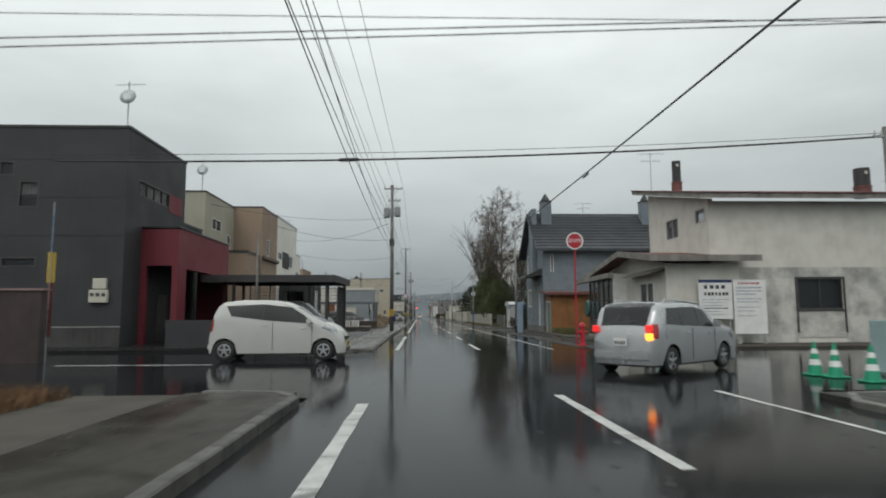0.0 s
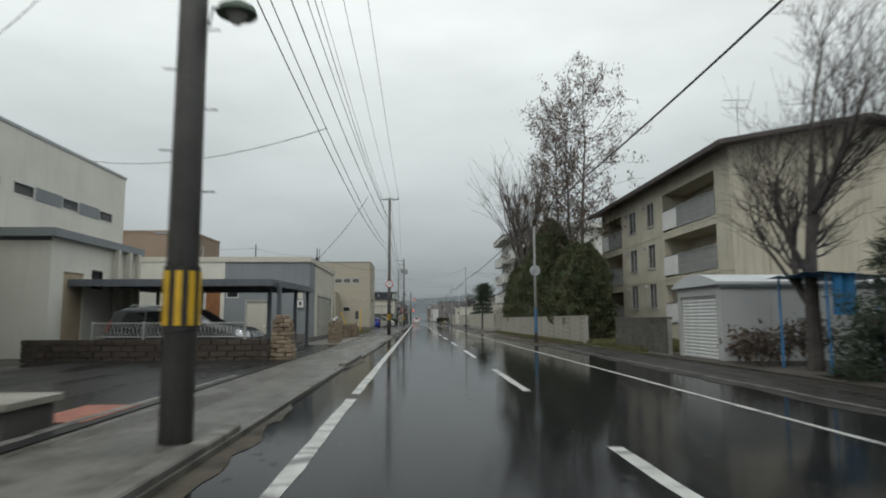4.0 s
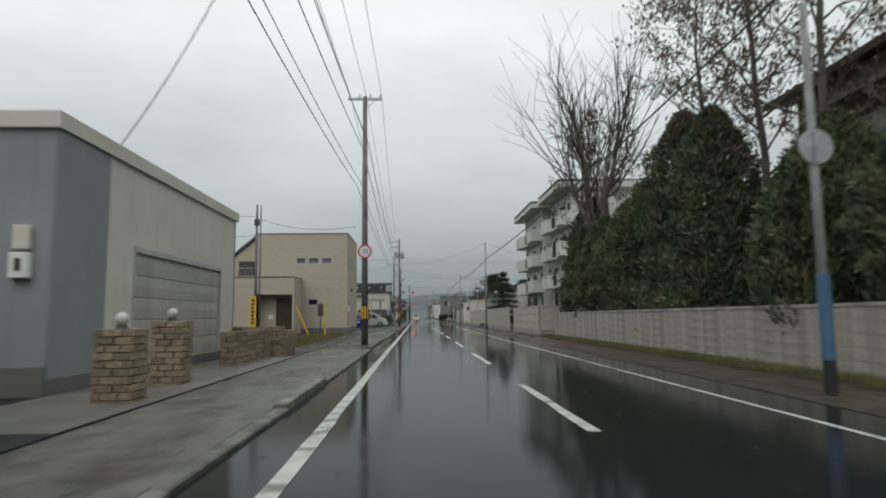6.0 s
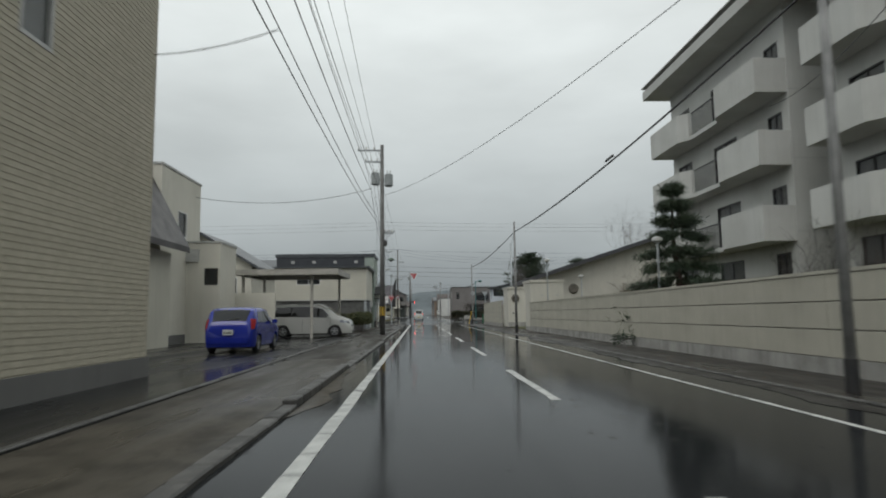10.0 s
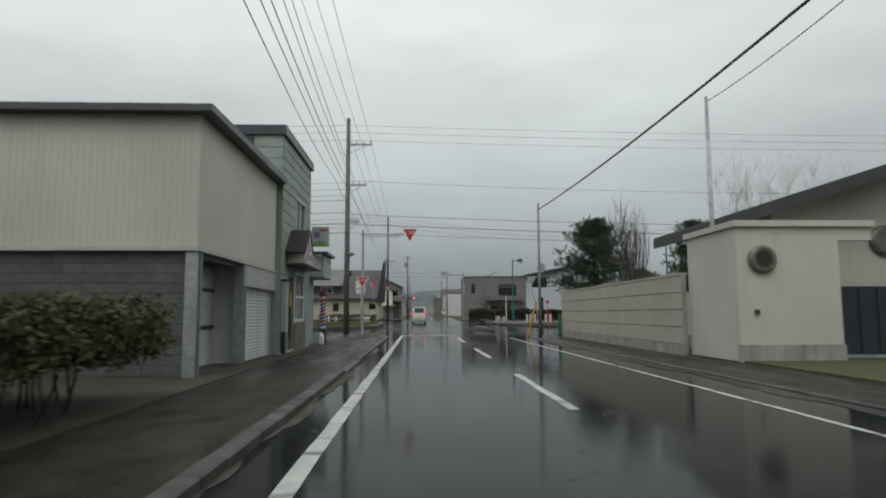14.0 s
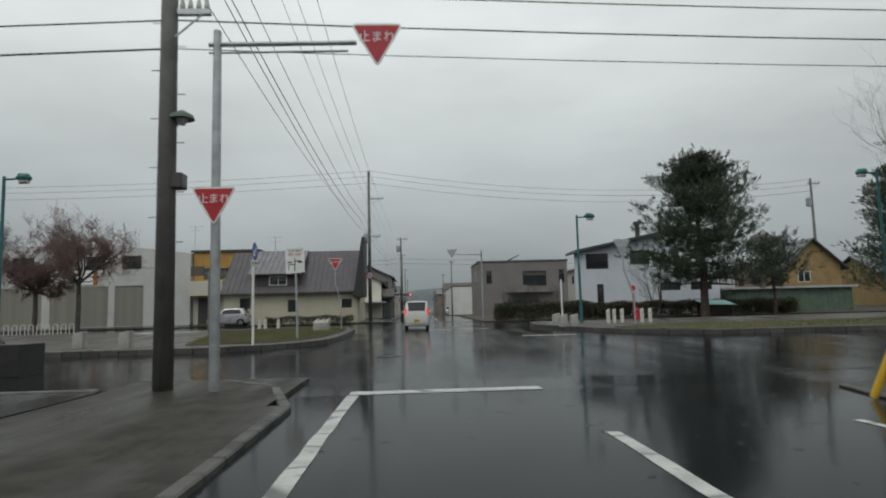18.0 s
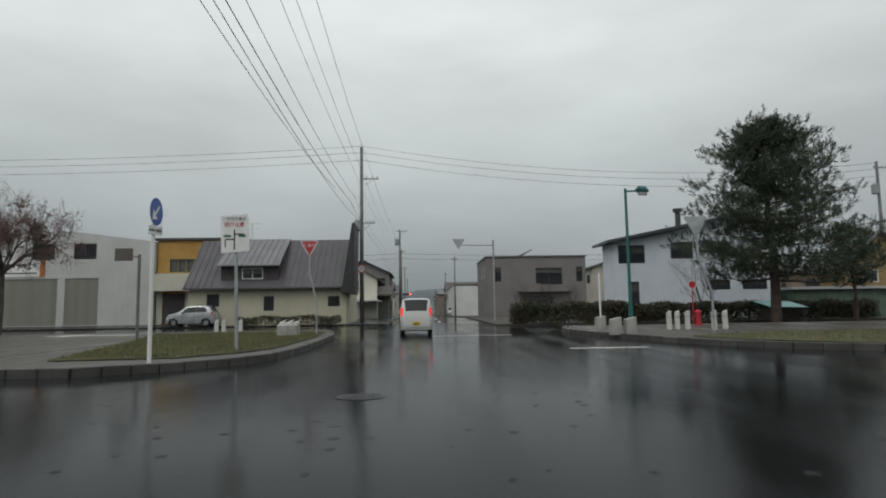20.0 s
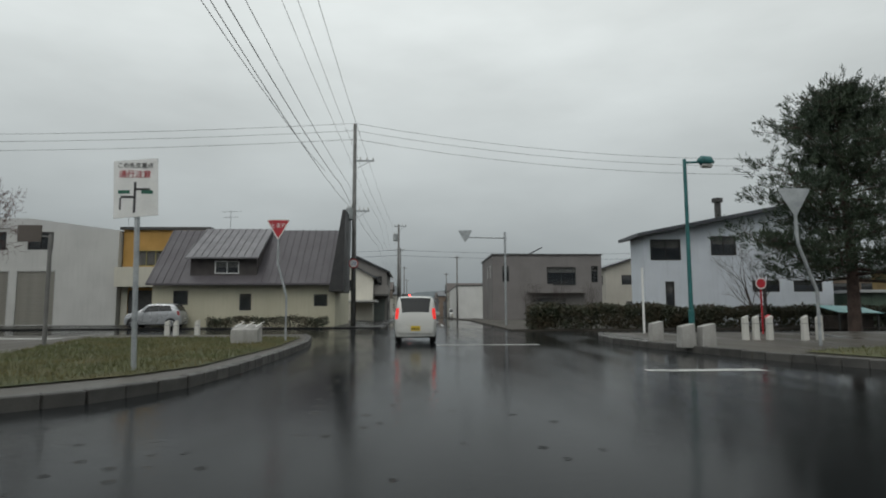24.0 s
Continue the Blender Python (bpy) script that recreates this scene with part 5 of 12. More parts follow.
ps = thing("projecting_sign", (-3.7, 180.6, 3.8), "white hanging shop sign with green and violet shapes", "sign")
bm = bmn()
box(bm, -3.9, -3.25, 180.5, 180.68, 3.85, 4.6)
part("panel", bevelled(bm, 0.02), mat("faded_sign_panel", (0.45, 0.47, 0.44), (0.38, 0.4, 0.38), 0.5, scale=3), ps)
bm = bmn()
tube(bm, [(-3.7, 180.495, 4.28), (-3.7, 180.485, 4.28)], 0.13, 16)
part("violet_disc", bm, mat("sign_violet", (0.2, 0.17, 0.3)), ps)
bm = bmn()
prism(bm, [(-3.85, 180.498, 3.98), (-3.6, 180.498, 4.08), (-3.35, 180.498, 4.0), (-3.35, 180.498, 3.85), (-3.85, 180.498, 3.85)], (0, -0.006, 0))
part("green_patch", bm, mat("sign_green", (0.22, 0.38, 0.13)), ps)
bars(ps, 'S', 180.5, [(-3.6, -3.3, 4.42, 4.5)], 0.002, REDS)
bars(ps, 'S', 180.5, [(-3.8, -3.35, 3.88, 3.93)], 0.002, BLACKM)
bm = bmn()
tube(bm, [(-4.05, 180.6, 4.3), (-3.9, 180.6, 4.3)], 0.03, 6)
part("bracket", bm, BLACKM, ps)

pole = thing("barber_pole", (-3.85, 183.3, 0.1), "red, white and blue striped barber pole on a black base", "barber pole")
bm = bmn()
tube(bm, [(-3.85, 183.3, 0.1), (-3.85, 183.3, 0.7)], [0.17, 0.15], 14)
part("base", bm, BLACKM, pole)
bm = bmn()
tube(bm, [(-3.85, 183.3, 0.7), (-3.85, 183.3, 2.05)], 0.105, 16)
part("cylinder", bm, WHITEP, pole)
for k, m in enumerate((REDS, BLUES)):
    bm = bmn()
    prev = None
    for i in range(97):
        a = i / 96 * 4 * 2 * math.pi + k * math.pi
        z = 0.72 + i / 96 * 1.15
        cur = [bm.verts.new((-3.85 + 0.108 * math.cos(a), 183.3 + 0.108 * math.sin(a), z + dz)) for dz in (0, 0.1)]
        if prev:
            bm.faces.new((prev[0], cur[0], cur[1], prev[1]))
        prev = cur
    part("stripe", bm, m, pole)
bm = bmn()
tube(bm, [(-3.85, 183.3, 2.05), (-3.85, 183.3, 2.12), (-3.85, 183.3, 2.2), (-3.85, 183.3, 2.3)], [0.17, 0.17, 0.12, 0.02], 14)
part("cap", bm, mat("dark_red_cap", (0.12, 0.02, 0.02)), pole)

# ---- across the avenue: white warehouse, orange shop, mansard-roofed house ----
h10 = {'S': [(-30.9, -29.1, 6.1, 7.38), (-27.6, -25.8, 6.1, 7.38), (-34.2, -28.75, 0.75, 4.65), (-28.25, -25.5, 0.75, 4.65), (-40, -34.85, 0.75, 4.65), (-37.5, -35.7, 6.1, 7.4)]}
wh, w = block("warehouse", "white two-storey workshop with broad grey shutters", "workshop", -48, -21.2, 244, 256, 7.5, plaster("white_render", (0.5, 0.5, 0.48)), h10)
bm = bmn()
prism(bm, [(-48, 244, 7.5), (-21.2, 244, 7.5), (-27.5, 244, 8.35), (-48, 244, 8.5)], (0, 12, 0))
part("roof", bm, plaster("pale_roof_edge", (0.5, 0.5, 0.49)), wh)
for a, b, c, d in h10['S']:
    if c > 5:
        window(wh, 'S', 244, a, b, c, d, FRAMED, 2, 1)
    else:
        shutter(wh, 'S', 244, a, b, c, d, mat("taupe_shutter_slat", (0.235, 0.225, 0.195), (0.2, 0.19, 0.165), 0.5), 0.18)
bm = bmn()
fbox(bm, 'S', 244, -34.05, -30.22, 4.72, 6.0, 0.005, 0.08)
sb = part("sign_board", bm, WHITEP, wh, "white company sign board")
bm = bmn()
fbox(bm, 'S', 244, -30.2, -29.83, 4.7, 6.05, 0.005, 0.09)
part("orange_edge", bm, mat("rust_orange", (0.45, 0.16, 0.05)), sb)
lettering("電気工事", 0.42, (-31.2, 243.91, 5.6), 0, BLACKM, sb)
bars(sb, 'S', 243.92, [(-33.9, -30.4, 4.95, 5.05)] + [(-33.9 + k * 0.36, -33.62 + k * 0.36, 5.46, 5.76) for k in range(5)], 0.002, BLACKM)
bm = bmn()
fbox(bm, 'S', 244, -36.0, -34.1, 4.72, 6.05, 0.005, 0.06)
part("blue_board", bm, mat("sky_blue_board", (0.2, 0.42, 0.62)), wh, "light blue sign board")

osx, w = block("orange_shop", "orange flat-roofed shop with a cream entrance", "shop", -21.1, -15.0, 244.5, 252, 7.6, mat("orange_render", (0.45, 0.26, 0.07), (0.38, 0.22, 0.06), 0.7, scale=1, streak=0.15), {'S': [(-20.15, -17.4, 4.95, 6.1), (-20.6, -18.8, 0.75, 3.2)]})
flat_roof(osx, -21.1, -15.0, 244.5, 252, 7.6, FRAMED, ROOFD, 0.2, 0.2)
window(osx, 'S', 244.5, -20.15, -17.4, 4.95, 6.1, mat("olive_frame", (0.35, 0.3, 0.12)), 4, 1, 0.9)
bm = bmn()
fbox(bm, 'S', 244.5, -21.1, -18.0, 3.4, 4.8, 0.0, 1.2)
part("canopy", bm, CREAMW, osx)
bm = bmn()
fbox(bm, 'S', 244.5, -20.6, -18.8, 0.75, 3.2, -0.14, -0.05)
part("shop_door", bm, FRAMED, osx)
bm = bmn()
fbox(bm, 'S', 244.5, -21.1, -20.62, 0.7, 3.4, 0.003, 0.05)
fbox(bm, 'S', 244.5, -18.78, -15.0, 0.7, 3.4, 0.003, 0.05)
part("lower_wall", bm, CREAMW, osx, "cream lower wall")
yagi((-21.5, 246, 8.0), "thin roof aerial over the orange shop", 2.4)

PLUM = mat("plum_grey_roof", (0.088, 0.08, 0.088), (0.07, 0.063, 0.07), 0.4, scale=1, fine=30, bump=0.1, streak=0.15)
hh = {'S': [(-6.22, -5.37, 1.9, 2.65), (-14.9, -14.0, 2.0, 2.9), (-10.83, -10.1, 1.65, 2.7)]}
mh, w = block("mansard_house", "cream house under a steep plum-grey roof", "house", -16.2, -4.9, 238, 246, 3.3, plaster("pale_yellow_render", (0.46, 0.435, 0.33)), hh)
for a, b, c, d in hh['S']:
    window(mh, 'S', 238, a, b, c, d, FRAMED, 1, 1)


def slope_piece(th, x0, x1, y0, z0, y1, z1, material, thick=0.12, label=""):
    bm = bmn()
    hexa(bm, [(x0, y0, z0), (x1, y0, z0), (x1, y1, z1), (x0, y1, z1)], [(x0, y0, z0 + thick), (x1, y0, z0 + thick), (x1, y1, z1 + thick), (x0, y1, z1 + thick)])
    return part("roof", bm, material, th, label)


slope_piece(mh, -16.4, -4.8, 237.4, 3.2, 241.5, 7.05, PLUM)
slope_piece(mh, -16.4, -4.8, 245.6, 3.2, 241.5, 7.05, PLUM)
bm = bmn()
prism(bm, [(-4.95, 237.9, 3.3), (-4.95, 245.4, 3.3), (-4.95, 241.5, 7.0)], (-0.15, 0, 0))
prism(bm, [(-16.1, 237.9, 3.3), (-16.1, 245.4, 3.3), (-16.1, 241.5, 7.0)], (0.15, 0, 0))
part("gable", bm, PLUM, mh)
# broad shed dormer, dark boarded front, ribbed sheet roof
DARKB = mat("dark_brown_boarding", (0.05, 0.042, 0.04), (0.035, 0.03, 0.03), 0.6, scale=2)
RIBR = mat("grey_ribbed_roof", (0.17, 0.165, 0.175), (0.13, 0.125, 0.135), 0.4, scale=1, fine=30, bump=0.1, streak=0.2)
bm = bmn()
wall_panel(bm, 'S', 237.95, -13.9, -9.8, 3.55, 4.95, 0.12, [(-12.4, -10.9, 3.95, 4.75)])
prism(bm, [(-13.9, 238.07, 3.6), (-13.9, 238.07, 4.95), (-13.9, 241.3, 6.9)], (0.12, 0, 0))
prism(bm, [(-9.92, 238.07, 3.6), (-9.92, 238.07, 4.95), (-9.92, 241.3, 6.9)], (0.12, 0, 0))
dm = part("dormer", bm, DARKB, mh, "dark brown boarded dormer")
window(dm, 'S', 237.95, -12.4, -10.9, 3.95, 4.75, FRAMEW, 2, 1, 0.5)
bm = bmn()
hexa(bm, [(-14.15, 237.5, 4.86), (-9.6, 237.5, 4.86), (-9.6, 241.5, 7.17), (-14.15, 241.5, 7.17)], [(-14.15, 237.5, 4.95), (-9.6, 237.5, 4.95), (-9.6, 241.5, 7.26), (-14.15, 241.5, 7.26)])
dr = part("dormer_roof", bm, RIBR, mh, "lighter grey ribbed sheet roof")
bm = bmn()
hexa(bm, [(-0.02, 237.5, 4.95), (0.02, 237.5, 4.95), (0.02, 241.5, 7.26), (-0.02, 241.5, 7.26)], [(-0.02, 237.5, 5.0), (0.02, 237.5, 5.0), (0.02, 241.5, 7.31), (-0.02, 241.5, 7.31)])
rib = finish(bm, "seam", RIBR)
for k in range(11):
    ob = new("seam", rib)
    ob.parent = dr
    ob.location = Vector((-14.1 + k * 0.446, 0, 0)) - root_place(mh)
bm = bmn()
hexa(bm, [(-0.02, 237.4, 3.32), (0.02, 237.4, 3.32), (0.02, 241.5, 7.17), (-0.02, 241.5, 7.17)], [(-0.02, 237.4, 3.37), (0.02, 237.4, 3.37), (0.02, 241.5, 7.22), (-0.02, 241.5, 7.22)])
rib = finish(bm, "seam", PLUM)
for k in range(16):
    x = -16.3 + k * 0.45 if k < 5 else -9.4 + (k - 5) * 0.45
    ob = new("seam", rib)
    ob.parent = mh
    ob.location = Vector((x, 0, 0)) - root_place(mh)
yagi((-13, 243, 7.2), "thin roof aerial over the plum roof", 1.6)
bm = bmn()
prism(bm, [(-5.2, 237.2, 2.8), (-4.4, 237.2, 7.9), (-4.2, 237.2, 7.9), (-4.3, 237.2, 2.8)], (0, 3.5, 0))
part("end_wall", bm, BLACKM, mh, "dark raked end wall")

fh, w = block("far_house", "grey gabled house along the far street", "house", -12, -4.2, 262, 272, 5.2, LTGREYW, {'S': [(-7.5, -6.2, 3.8, 4.9)], 'E': [(263.5, 264.8, 3.9, 4.9)]})
gable_roof(fh, -12, -4.2, 262, 272, 5.2, 2.1, 'y', 0.4, ROOFD, LTGREYW)
window(fh, 'S', 262, -7.5, -6.2, 3.8, 4.9, FRAMED, 2, 1)
window(fh, 'E', -4.2, 263.5, 264.8, 3.9, 4.9, FRAMED, 2, 1)
bm = bmn()
box(bm, -6.5, -3.6, 257, 262, 2.6, 2.75)
part("carport_roof", bm, FRAMEA, fh)


# ---- old cream house with a glazed porch ----
OLDW = mat("old_cream_render", (0.64, 0.62, 0.56), (0.56, 0.54, 0.485), 0.8, scale=1.6, fine=40, bump=0.35, var=0.1, streak=0.05)
PEEL = mat("peeling_render", (0.58, 0.565, 0.52), (0.3, 0.295, 0.275), 0.85, scale=1.3, fine=25, bump=0.7, var=0.2, streak=0.08)
RUSTR = mat("rusty_red_roof", (0.17, 0.06, 0.05), (0.11, 0.05, 0.045), 0.5, scale=2, fine=30, bump=0.2, streak=0.3)
FASC = mat("weathered_fascia", (0.24, 0.228, 0.205), (0.17, 0.16, 0.145), 0.7, scale=1.5, streak=0.3)
o1 = {'W': [(29.6, 31.04, 5.0, 5.99), (26.75, 27.7, 5.35, 6.0)], 'S': [(16.29, 18.25, 1.5, 2.8)]}
old, w = block("old_house", "stained cream two-storey house with a low-pitched red-edged roof", "house", 12.55, 23.5, 26.4, 33.4, 6.2, OLDW, o1)
window(old, 'W', 12.55, *o1['W'][0], FRAMEA, 2, 1, 0.3)
window(old, 'W', 12.55, *o1['W'][1], FRAMEA, 1, 1, 0.3)
window(old, 'S', 26.4, 16.29, 18.25, 1.5, 2.8, FRAMED, 2, 1, 0.0)
bm = bmn()
prism(bm, [(12.55, 26.4, 6.2), (12.55, 33.4, 6.2), (12.55, 33.4, 7.75), (12.55, 26.4, 6.3)], (0.2, 0, 0))
part("side_gable", bm, OLDW, old)
bm = bmn()
hexa(bm, [(11.9, 25.7, 6.2), (24.2, 25.7, 6.2), (24.2, 34.1, 7.95), (11.9, 34.1, 7.95)], [(11.9, 25.7, 6.42), (24.2, 25.7, 6.42), (24.2, 34.1, 8.17), (11.9, 34.1, 8.17)])
part("roof_edge", bm, FASC, old)
bm = bmn()
hexa(bm, [(11.85, 25.65, 6.424), (24.25, 25.65, 6.424), (24.25, 34.15, 8.174), (11.85, 34.15, 8.174)], [(11.85, 25.65, 6.47), (24.25, 25.65, 6.47), (24.25, 34.15, 8.22), (11.85, 34.15, 8.22)])
part("roof", bm, RUSTR, old)
bm = bmn()
wall_panel(bm, 'S', 26.38, 13.3, 23.5, 0.06, 3.3, 0.016, [(16.2, 18.34, 0.06, 2.9)])
part("peeling_patch", bm, PEEL, old, "lower wall with flaking damp paint")
bm = bmn()
fbox(bm, 'S', 26.4, 16.2, 18.34, 0.3, 1.42, 0.001, 0.03)
part("boarded_panel", bm, PEEL, old, "weathered panel under the window")
bm = bmn()
for q0, q1, q2, q3 in ((16.18, 16.25, 0.5, 2.88), (18.29, 18.36, 0.5, 2.88), (16.25, 18.29, 2.8, 2.88), (16.25, 18.29, 1.42, 1.5)):
    fbox(bm, 'S', 26.4, q0, q1, q2, q3, 0.022, 0.07)
part("window_surround", bm, FRAMED, old)
for (x, y, z, h) in ((13.85, 32.6, 7.8, 1.7), (21.8, 29.5, 6.95, 1.45)):
    bm = bmn()
    tube(bm, [(x, y, z), (x, y, z + h)], 0.23 if x < 20 else 0.36, 14)
    ch = part("chimney", bm, BLACKM, old, "black round chimney")
    bm = bmn()
    w0 = 0.04 if x < 20 else 0.16
    tube(bm, [(x, y, z), (x, y, z + 0.5)], 0.23 + w0, 14)
    tube(bm, [(x, y, z + 0.5), (x, y, z + 0.56)], 0.26 + w0, 14)
    part("collar", bm, RUSTR, ch)
    bm = bmn()
    q = 0.235 if x < 20 else 0.362
    tube(bm, [(x - 0.03, y - q, z + h - 0.25), (x - 0.03, y - q - 0.006, z + h - 0.25)], 0.08, 10)
    part("vent_hole", bm, LTGREYW, ch)
yagi((12.6, 33.0, 7.9), "tall thin roof aerial", 2.2)
# low wing with its own ridge, and a glazed porch
ow = {'W': [(26.9, 28.6, 0.85, 2.65)]}
add_walls(old, 10.2, 13.3, 25.5, 35.2, 0.06, 3.4, OLDW, ow, faces="SWNE")
window(old, 'W', 10.2, 26.9, 28.6, 0.85, 2.75, FRAMEW, 2, 2, 0.99, 0.06, sill=True)
bm = bmn()
hexa(bm, [(9.45, 24.9, 3.55), (13.9, 24.9, 3.55), (13.9, 29.2, 4.1), (9.45, 29.2, 4.1)], [(9.45, 24.9, 3.66), (13.9, 24.9, 3.66), (13.9, 29.2, 4.22), (9.45, 29.2, 4.22)])
hexa(bm, [(9.45, 29.2, 4.1), (13.1, 29.2, 4.1), (13.1, 36.0, 3.2), (9.45, 36.0, 3.2)], [(9.45, 29.2, 4.22), (13.1, 29.2, 4.22), (13.1, 36.0, 3.34), (9.45, 36.0, 3.34)])
part("porch_roof", bm, RUSTR, old, "low red porch roof")
bm = bmn()
prism(bm, [(9.38, 24.85, 3.45), (9.38, 24.85, 3.7), (9.38, 29.2, 4.28), (9.38, 36.0, 3.4), (9.38, 36.0, 3.14), (9.38, 29.2, 4.02)], (0.07, 0, 0))
box(bm, 9.45, 13.95, 24.84, 24.9, 3.45, 3.7)
box(bm, 9.1, 9.38, 29.8, 36.0, 3.06, 3.3)
part("fascia", bm, FASC, old)
bm = bmn()
prism(bm, [(10.2, 25.5, 3.4), (10.2, 35.2, 3.3), (10.2, 29.2, 4.1)], (0.12, 0, 0))
part("gable", bm, OLDW, old)
bm = bmn()
hexa(bm, [(9.7, 25.6, 3.0), (10.2, 25.6, 3.2), (10.2, 29.5, 3.2), (9.7, 29.5, 3.0)], [(9.7, 25.6, 3.06), (10.2, 25.6, 3.26), (10.2, 29.5, 3.26), (9.7, 29.5, 3.06)])
part("window_hood", bm, FASC, old, "narrow weathered window hood")
gp = thing("glazed_porch", (9.9, 33, 0.06), "weathered glazed timber entrance porch", "porch")
for k in range(6):
    y = 30.6 + k * 0.86
    bm = bmn()
    box(bm, 9.58, 9.68, y, y + 0.09, 0.25, 3.25)
    part("post", bm, BLACKM, gp)
    if k < 5:
        bm = bmn()
        box(bm, 9.6, 9.62, y + 0.09, y + 0.86, 1.0, 3.1)
        part("pane", bm, GLASS, gp)
        bm = bmn()
        box(bm, 9.59, 9.64, y + 0.09, y + 0.86, 0.3, 1.0)
        part("door_panel", bm, DARKPL, gp)
bm = bmn()
box(bm, 9.5, 9.75, 30.5, 35.1, 0.06, 0.25)
part("plinth", bm, FASC, gp)
bm = bmn()
box(bm, 9.55, 10.2, 30.45, 30.6, 0.06, 3.3)
part("post", bm, WHITEP, gp, "white corner post")
bm = bmn()
for z in (1.0, 2.0, 3.1):
    box(bm, 9.58, 9.66, 30.6, 35.0, z, z + 0.06)
part("rail", bm, BLACKM, gp)

for x0, x1, a in ((11.4, 12.78, 0), (12.84, 14.2, 1)):
    nb = thing("notice_board", ((x0 + x1) / 2, 25.2, 0.06), "white notice board with printed lines on posts", "sign", group="notice boards")
    bm = bmn()
    box(bm, x0, x1, 25.15, 25.2, 0.5 if a else 1.1, 2.7)
    part("board", bm, WHITEP, nb)
    for x in (x0 + 0.1, x1 - 0.1):
        bm = bmn()
        box(bm, x - 0.03, x + 0.03, 25.2, 25.25, 0.06, 2.6)
        part("post", bm, GALV, nb)
    rnd = random.Random(31 + a)
    for z0, hz, gap, m in ((2.32, 0.15, 0.24, 0), (2.05, 0.13, 0.15, 0), (1.86, 0.035, 0.0, 1), (1.74, 0.04, 0.06, 1), (1.62, 0.04, 0.05, 1), (1.5, 0.06, 0.09, 0), (1.38, 0.04, 0.05, 1), (1.26, 0.04, 0.05, 1)) if not a else \
            ((2.5, 0.08, 0.13, 2), (2.33, 0.07, 0.09, 1), (2.2, 0.06, 0.08, 1), (2.07, 0.06, 0.08, 1), (1.88, 0.05, 0.07, 1), (1.76, 0.05, 0.07, 1), (1.55, 0.04, 0.06, 1), (1.4, 0.04, 0.06, 1), (1.2, 0.04, 0.06, 1)):
        bm = bmn()
        x = x0 + 0.12 + (0.1 if m != 1 else 0.0)
        while x < x1 - 0.14 - (rnd.uniform(0, 0.35) if m == 1 else 0.1):
            g = gap if gap else 0.3
            fbox(bm, 'S', 25.15, x, min(x1 - 0.1, x + g * rnd.uniform(0.55, 0.8)), z0 + rnd.uniform(0, 0.012), z0 + hz, 0.001, 0.004)
            x += g
        part("text_bar", bm, (BLACKM, mat("faded_print", (0.3, 0.32, 0.37)), REDS)[m], nb)
    if not a:
        bm = bmn()
        box(bm, x0, x1, 25.14, 25.149, 2.58, 2.7)
        part("head_strip", bm, mat("navy_strip", (0.03, 0.05, 0.12)), nb)

# ---- blue-grey boarded house ----
r1 = {'W': [(51.1, 52.6, 4.3, 6.2), (50.96, 52.5, 1.94, 3.38), (47.3, 48.0, 0.3, 2.9)], 'S': [(13.78, 14.6, 4.3, 5.32), (9.75, 9.98, 4.5, 5.8)]}
bl, w = block("blue_house", "blue-grey boarded house with a dark ridged roof and two chimneys", "house", 9.2, 19.2, 46, 53.2, 6.5, BLUEB, r1)
boards(w['W'], 'W', 9.2, 46.02, 53.2, 0.5, 6.48, 0.33, BLUEB, r1['W'], 0.02)
boards(w['S'], 'S', 46, 9.2, 19.2, 0.5, 6.48, 0.33, BLUEB, r1['S'], 0.02)
gable_roof(bl, 9.2, 19.2, 46, 53.2, 6.5, 2.7, 'x', 0.6, ROOFD, BLUEB, 0.14, ROOFD)
for k in range(12):
    f = (k + 0.5) / 12
    bm = bmn()
    y, z = 45.45 + f * 4.15, 6.12 + f * 3.2
    hexa(bm, [(8.6, y, z + 0.1), (19.8, y, z + 0.1), (19.8, y + 0.08, z + 0.16), (8.6, y + 0.08, z + 0.16)], [(8.6, y, z + 0.2), (19.8, y, z + 0.2), (19.8, y + 0.08, z + 0.22), (8.6, y + 0.08, z + 0.22)])
    part("roof_seam", bm, ROOFD, bl)
for n in (0, 1):
    a = r1['W'][n]
    window(bl, 'W', 9.2, *a, FRAMEW, 2, 1, 0.95, 0.1)
window(bl, 'W', 9.2, 47.3, 48.0, 0.3, 2.9, FRAMEW, 2, 2, 0)
window(bl, 'S', 46, 13.78, 14.6, 4.3, 5.32, FRAMEW, 1, 1, 0.2, 0.09)
window(bl, 'S', 46, 9.75, 9.98, 4.5, 5.8, FRAMEW, 1, 1, 0, 0.05)
footing(bl, 9.2, 19.2, 46, 53.2, 0.06, 0.5)
bm = bmn()
box(bm, 8.85, 9.2, 48.3, 49.9, 4.2, 9.6)
part("chimney_breast", bm, BLUEB, bl)
for x in (10.0, 18.0):
    bm = bmn()
    box(bm, x - 0.4, x + 0.4, 48.3, 49.1, 8.2, 10.2)
    cst = part("chimney", bm, BLUEB, bl, "blue-grey square chimney")
    bm = bmn()
    tube(bm, [(x, 48.7, 10.25), (x, 48.7, 10.35), (x, 48.7, 10.9)], [0.36, 0.36, 0.02], 4)
    part("cowl", bm, BLACKM, cst, "black pointed cowl")
    bm = bmn()
    box(bm, x - 0.44, x + 0.44, 48.26, 49.14, 10.16, 10.26)
    part("cap", bm, BLACKM, cst)
bm = bmn()
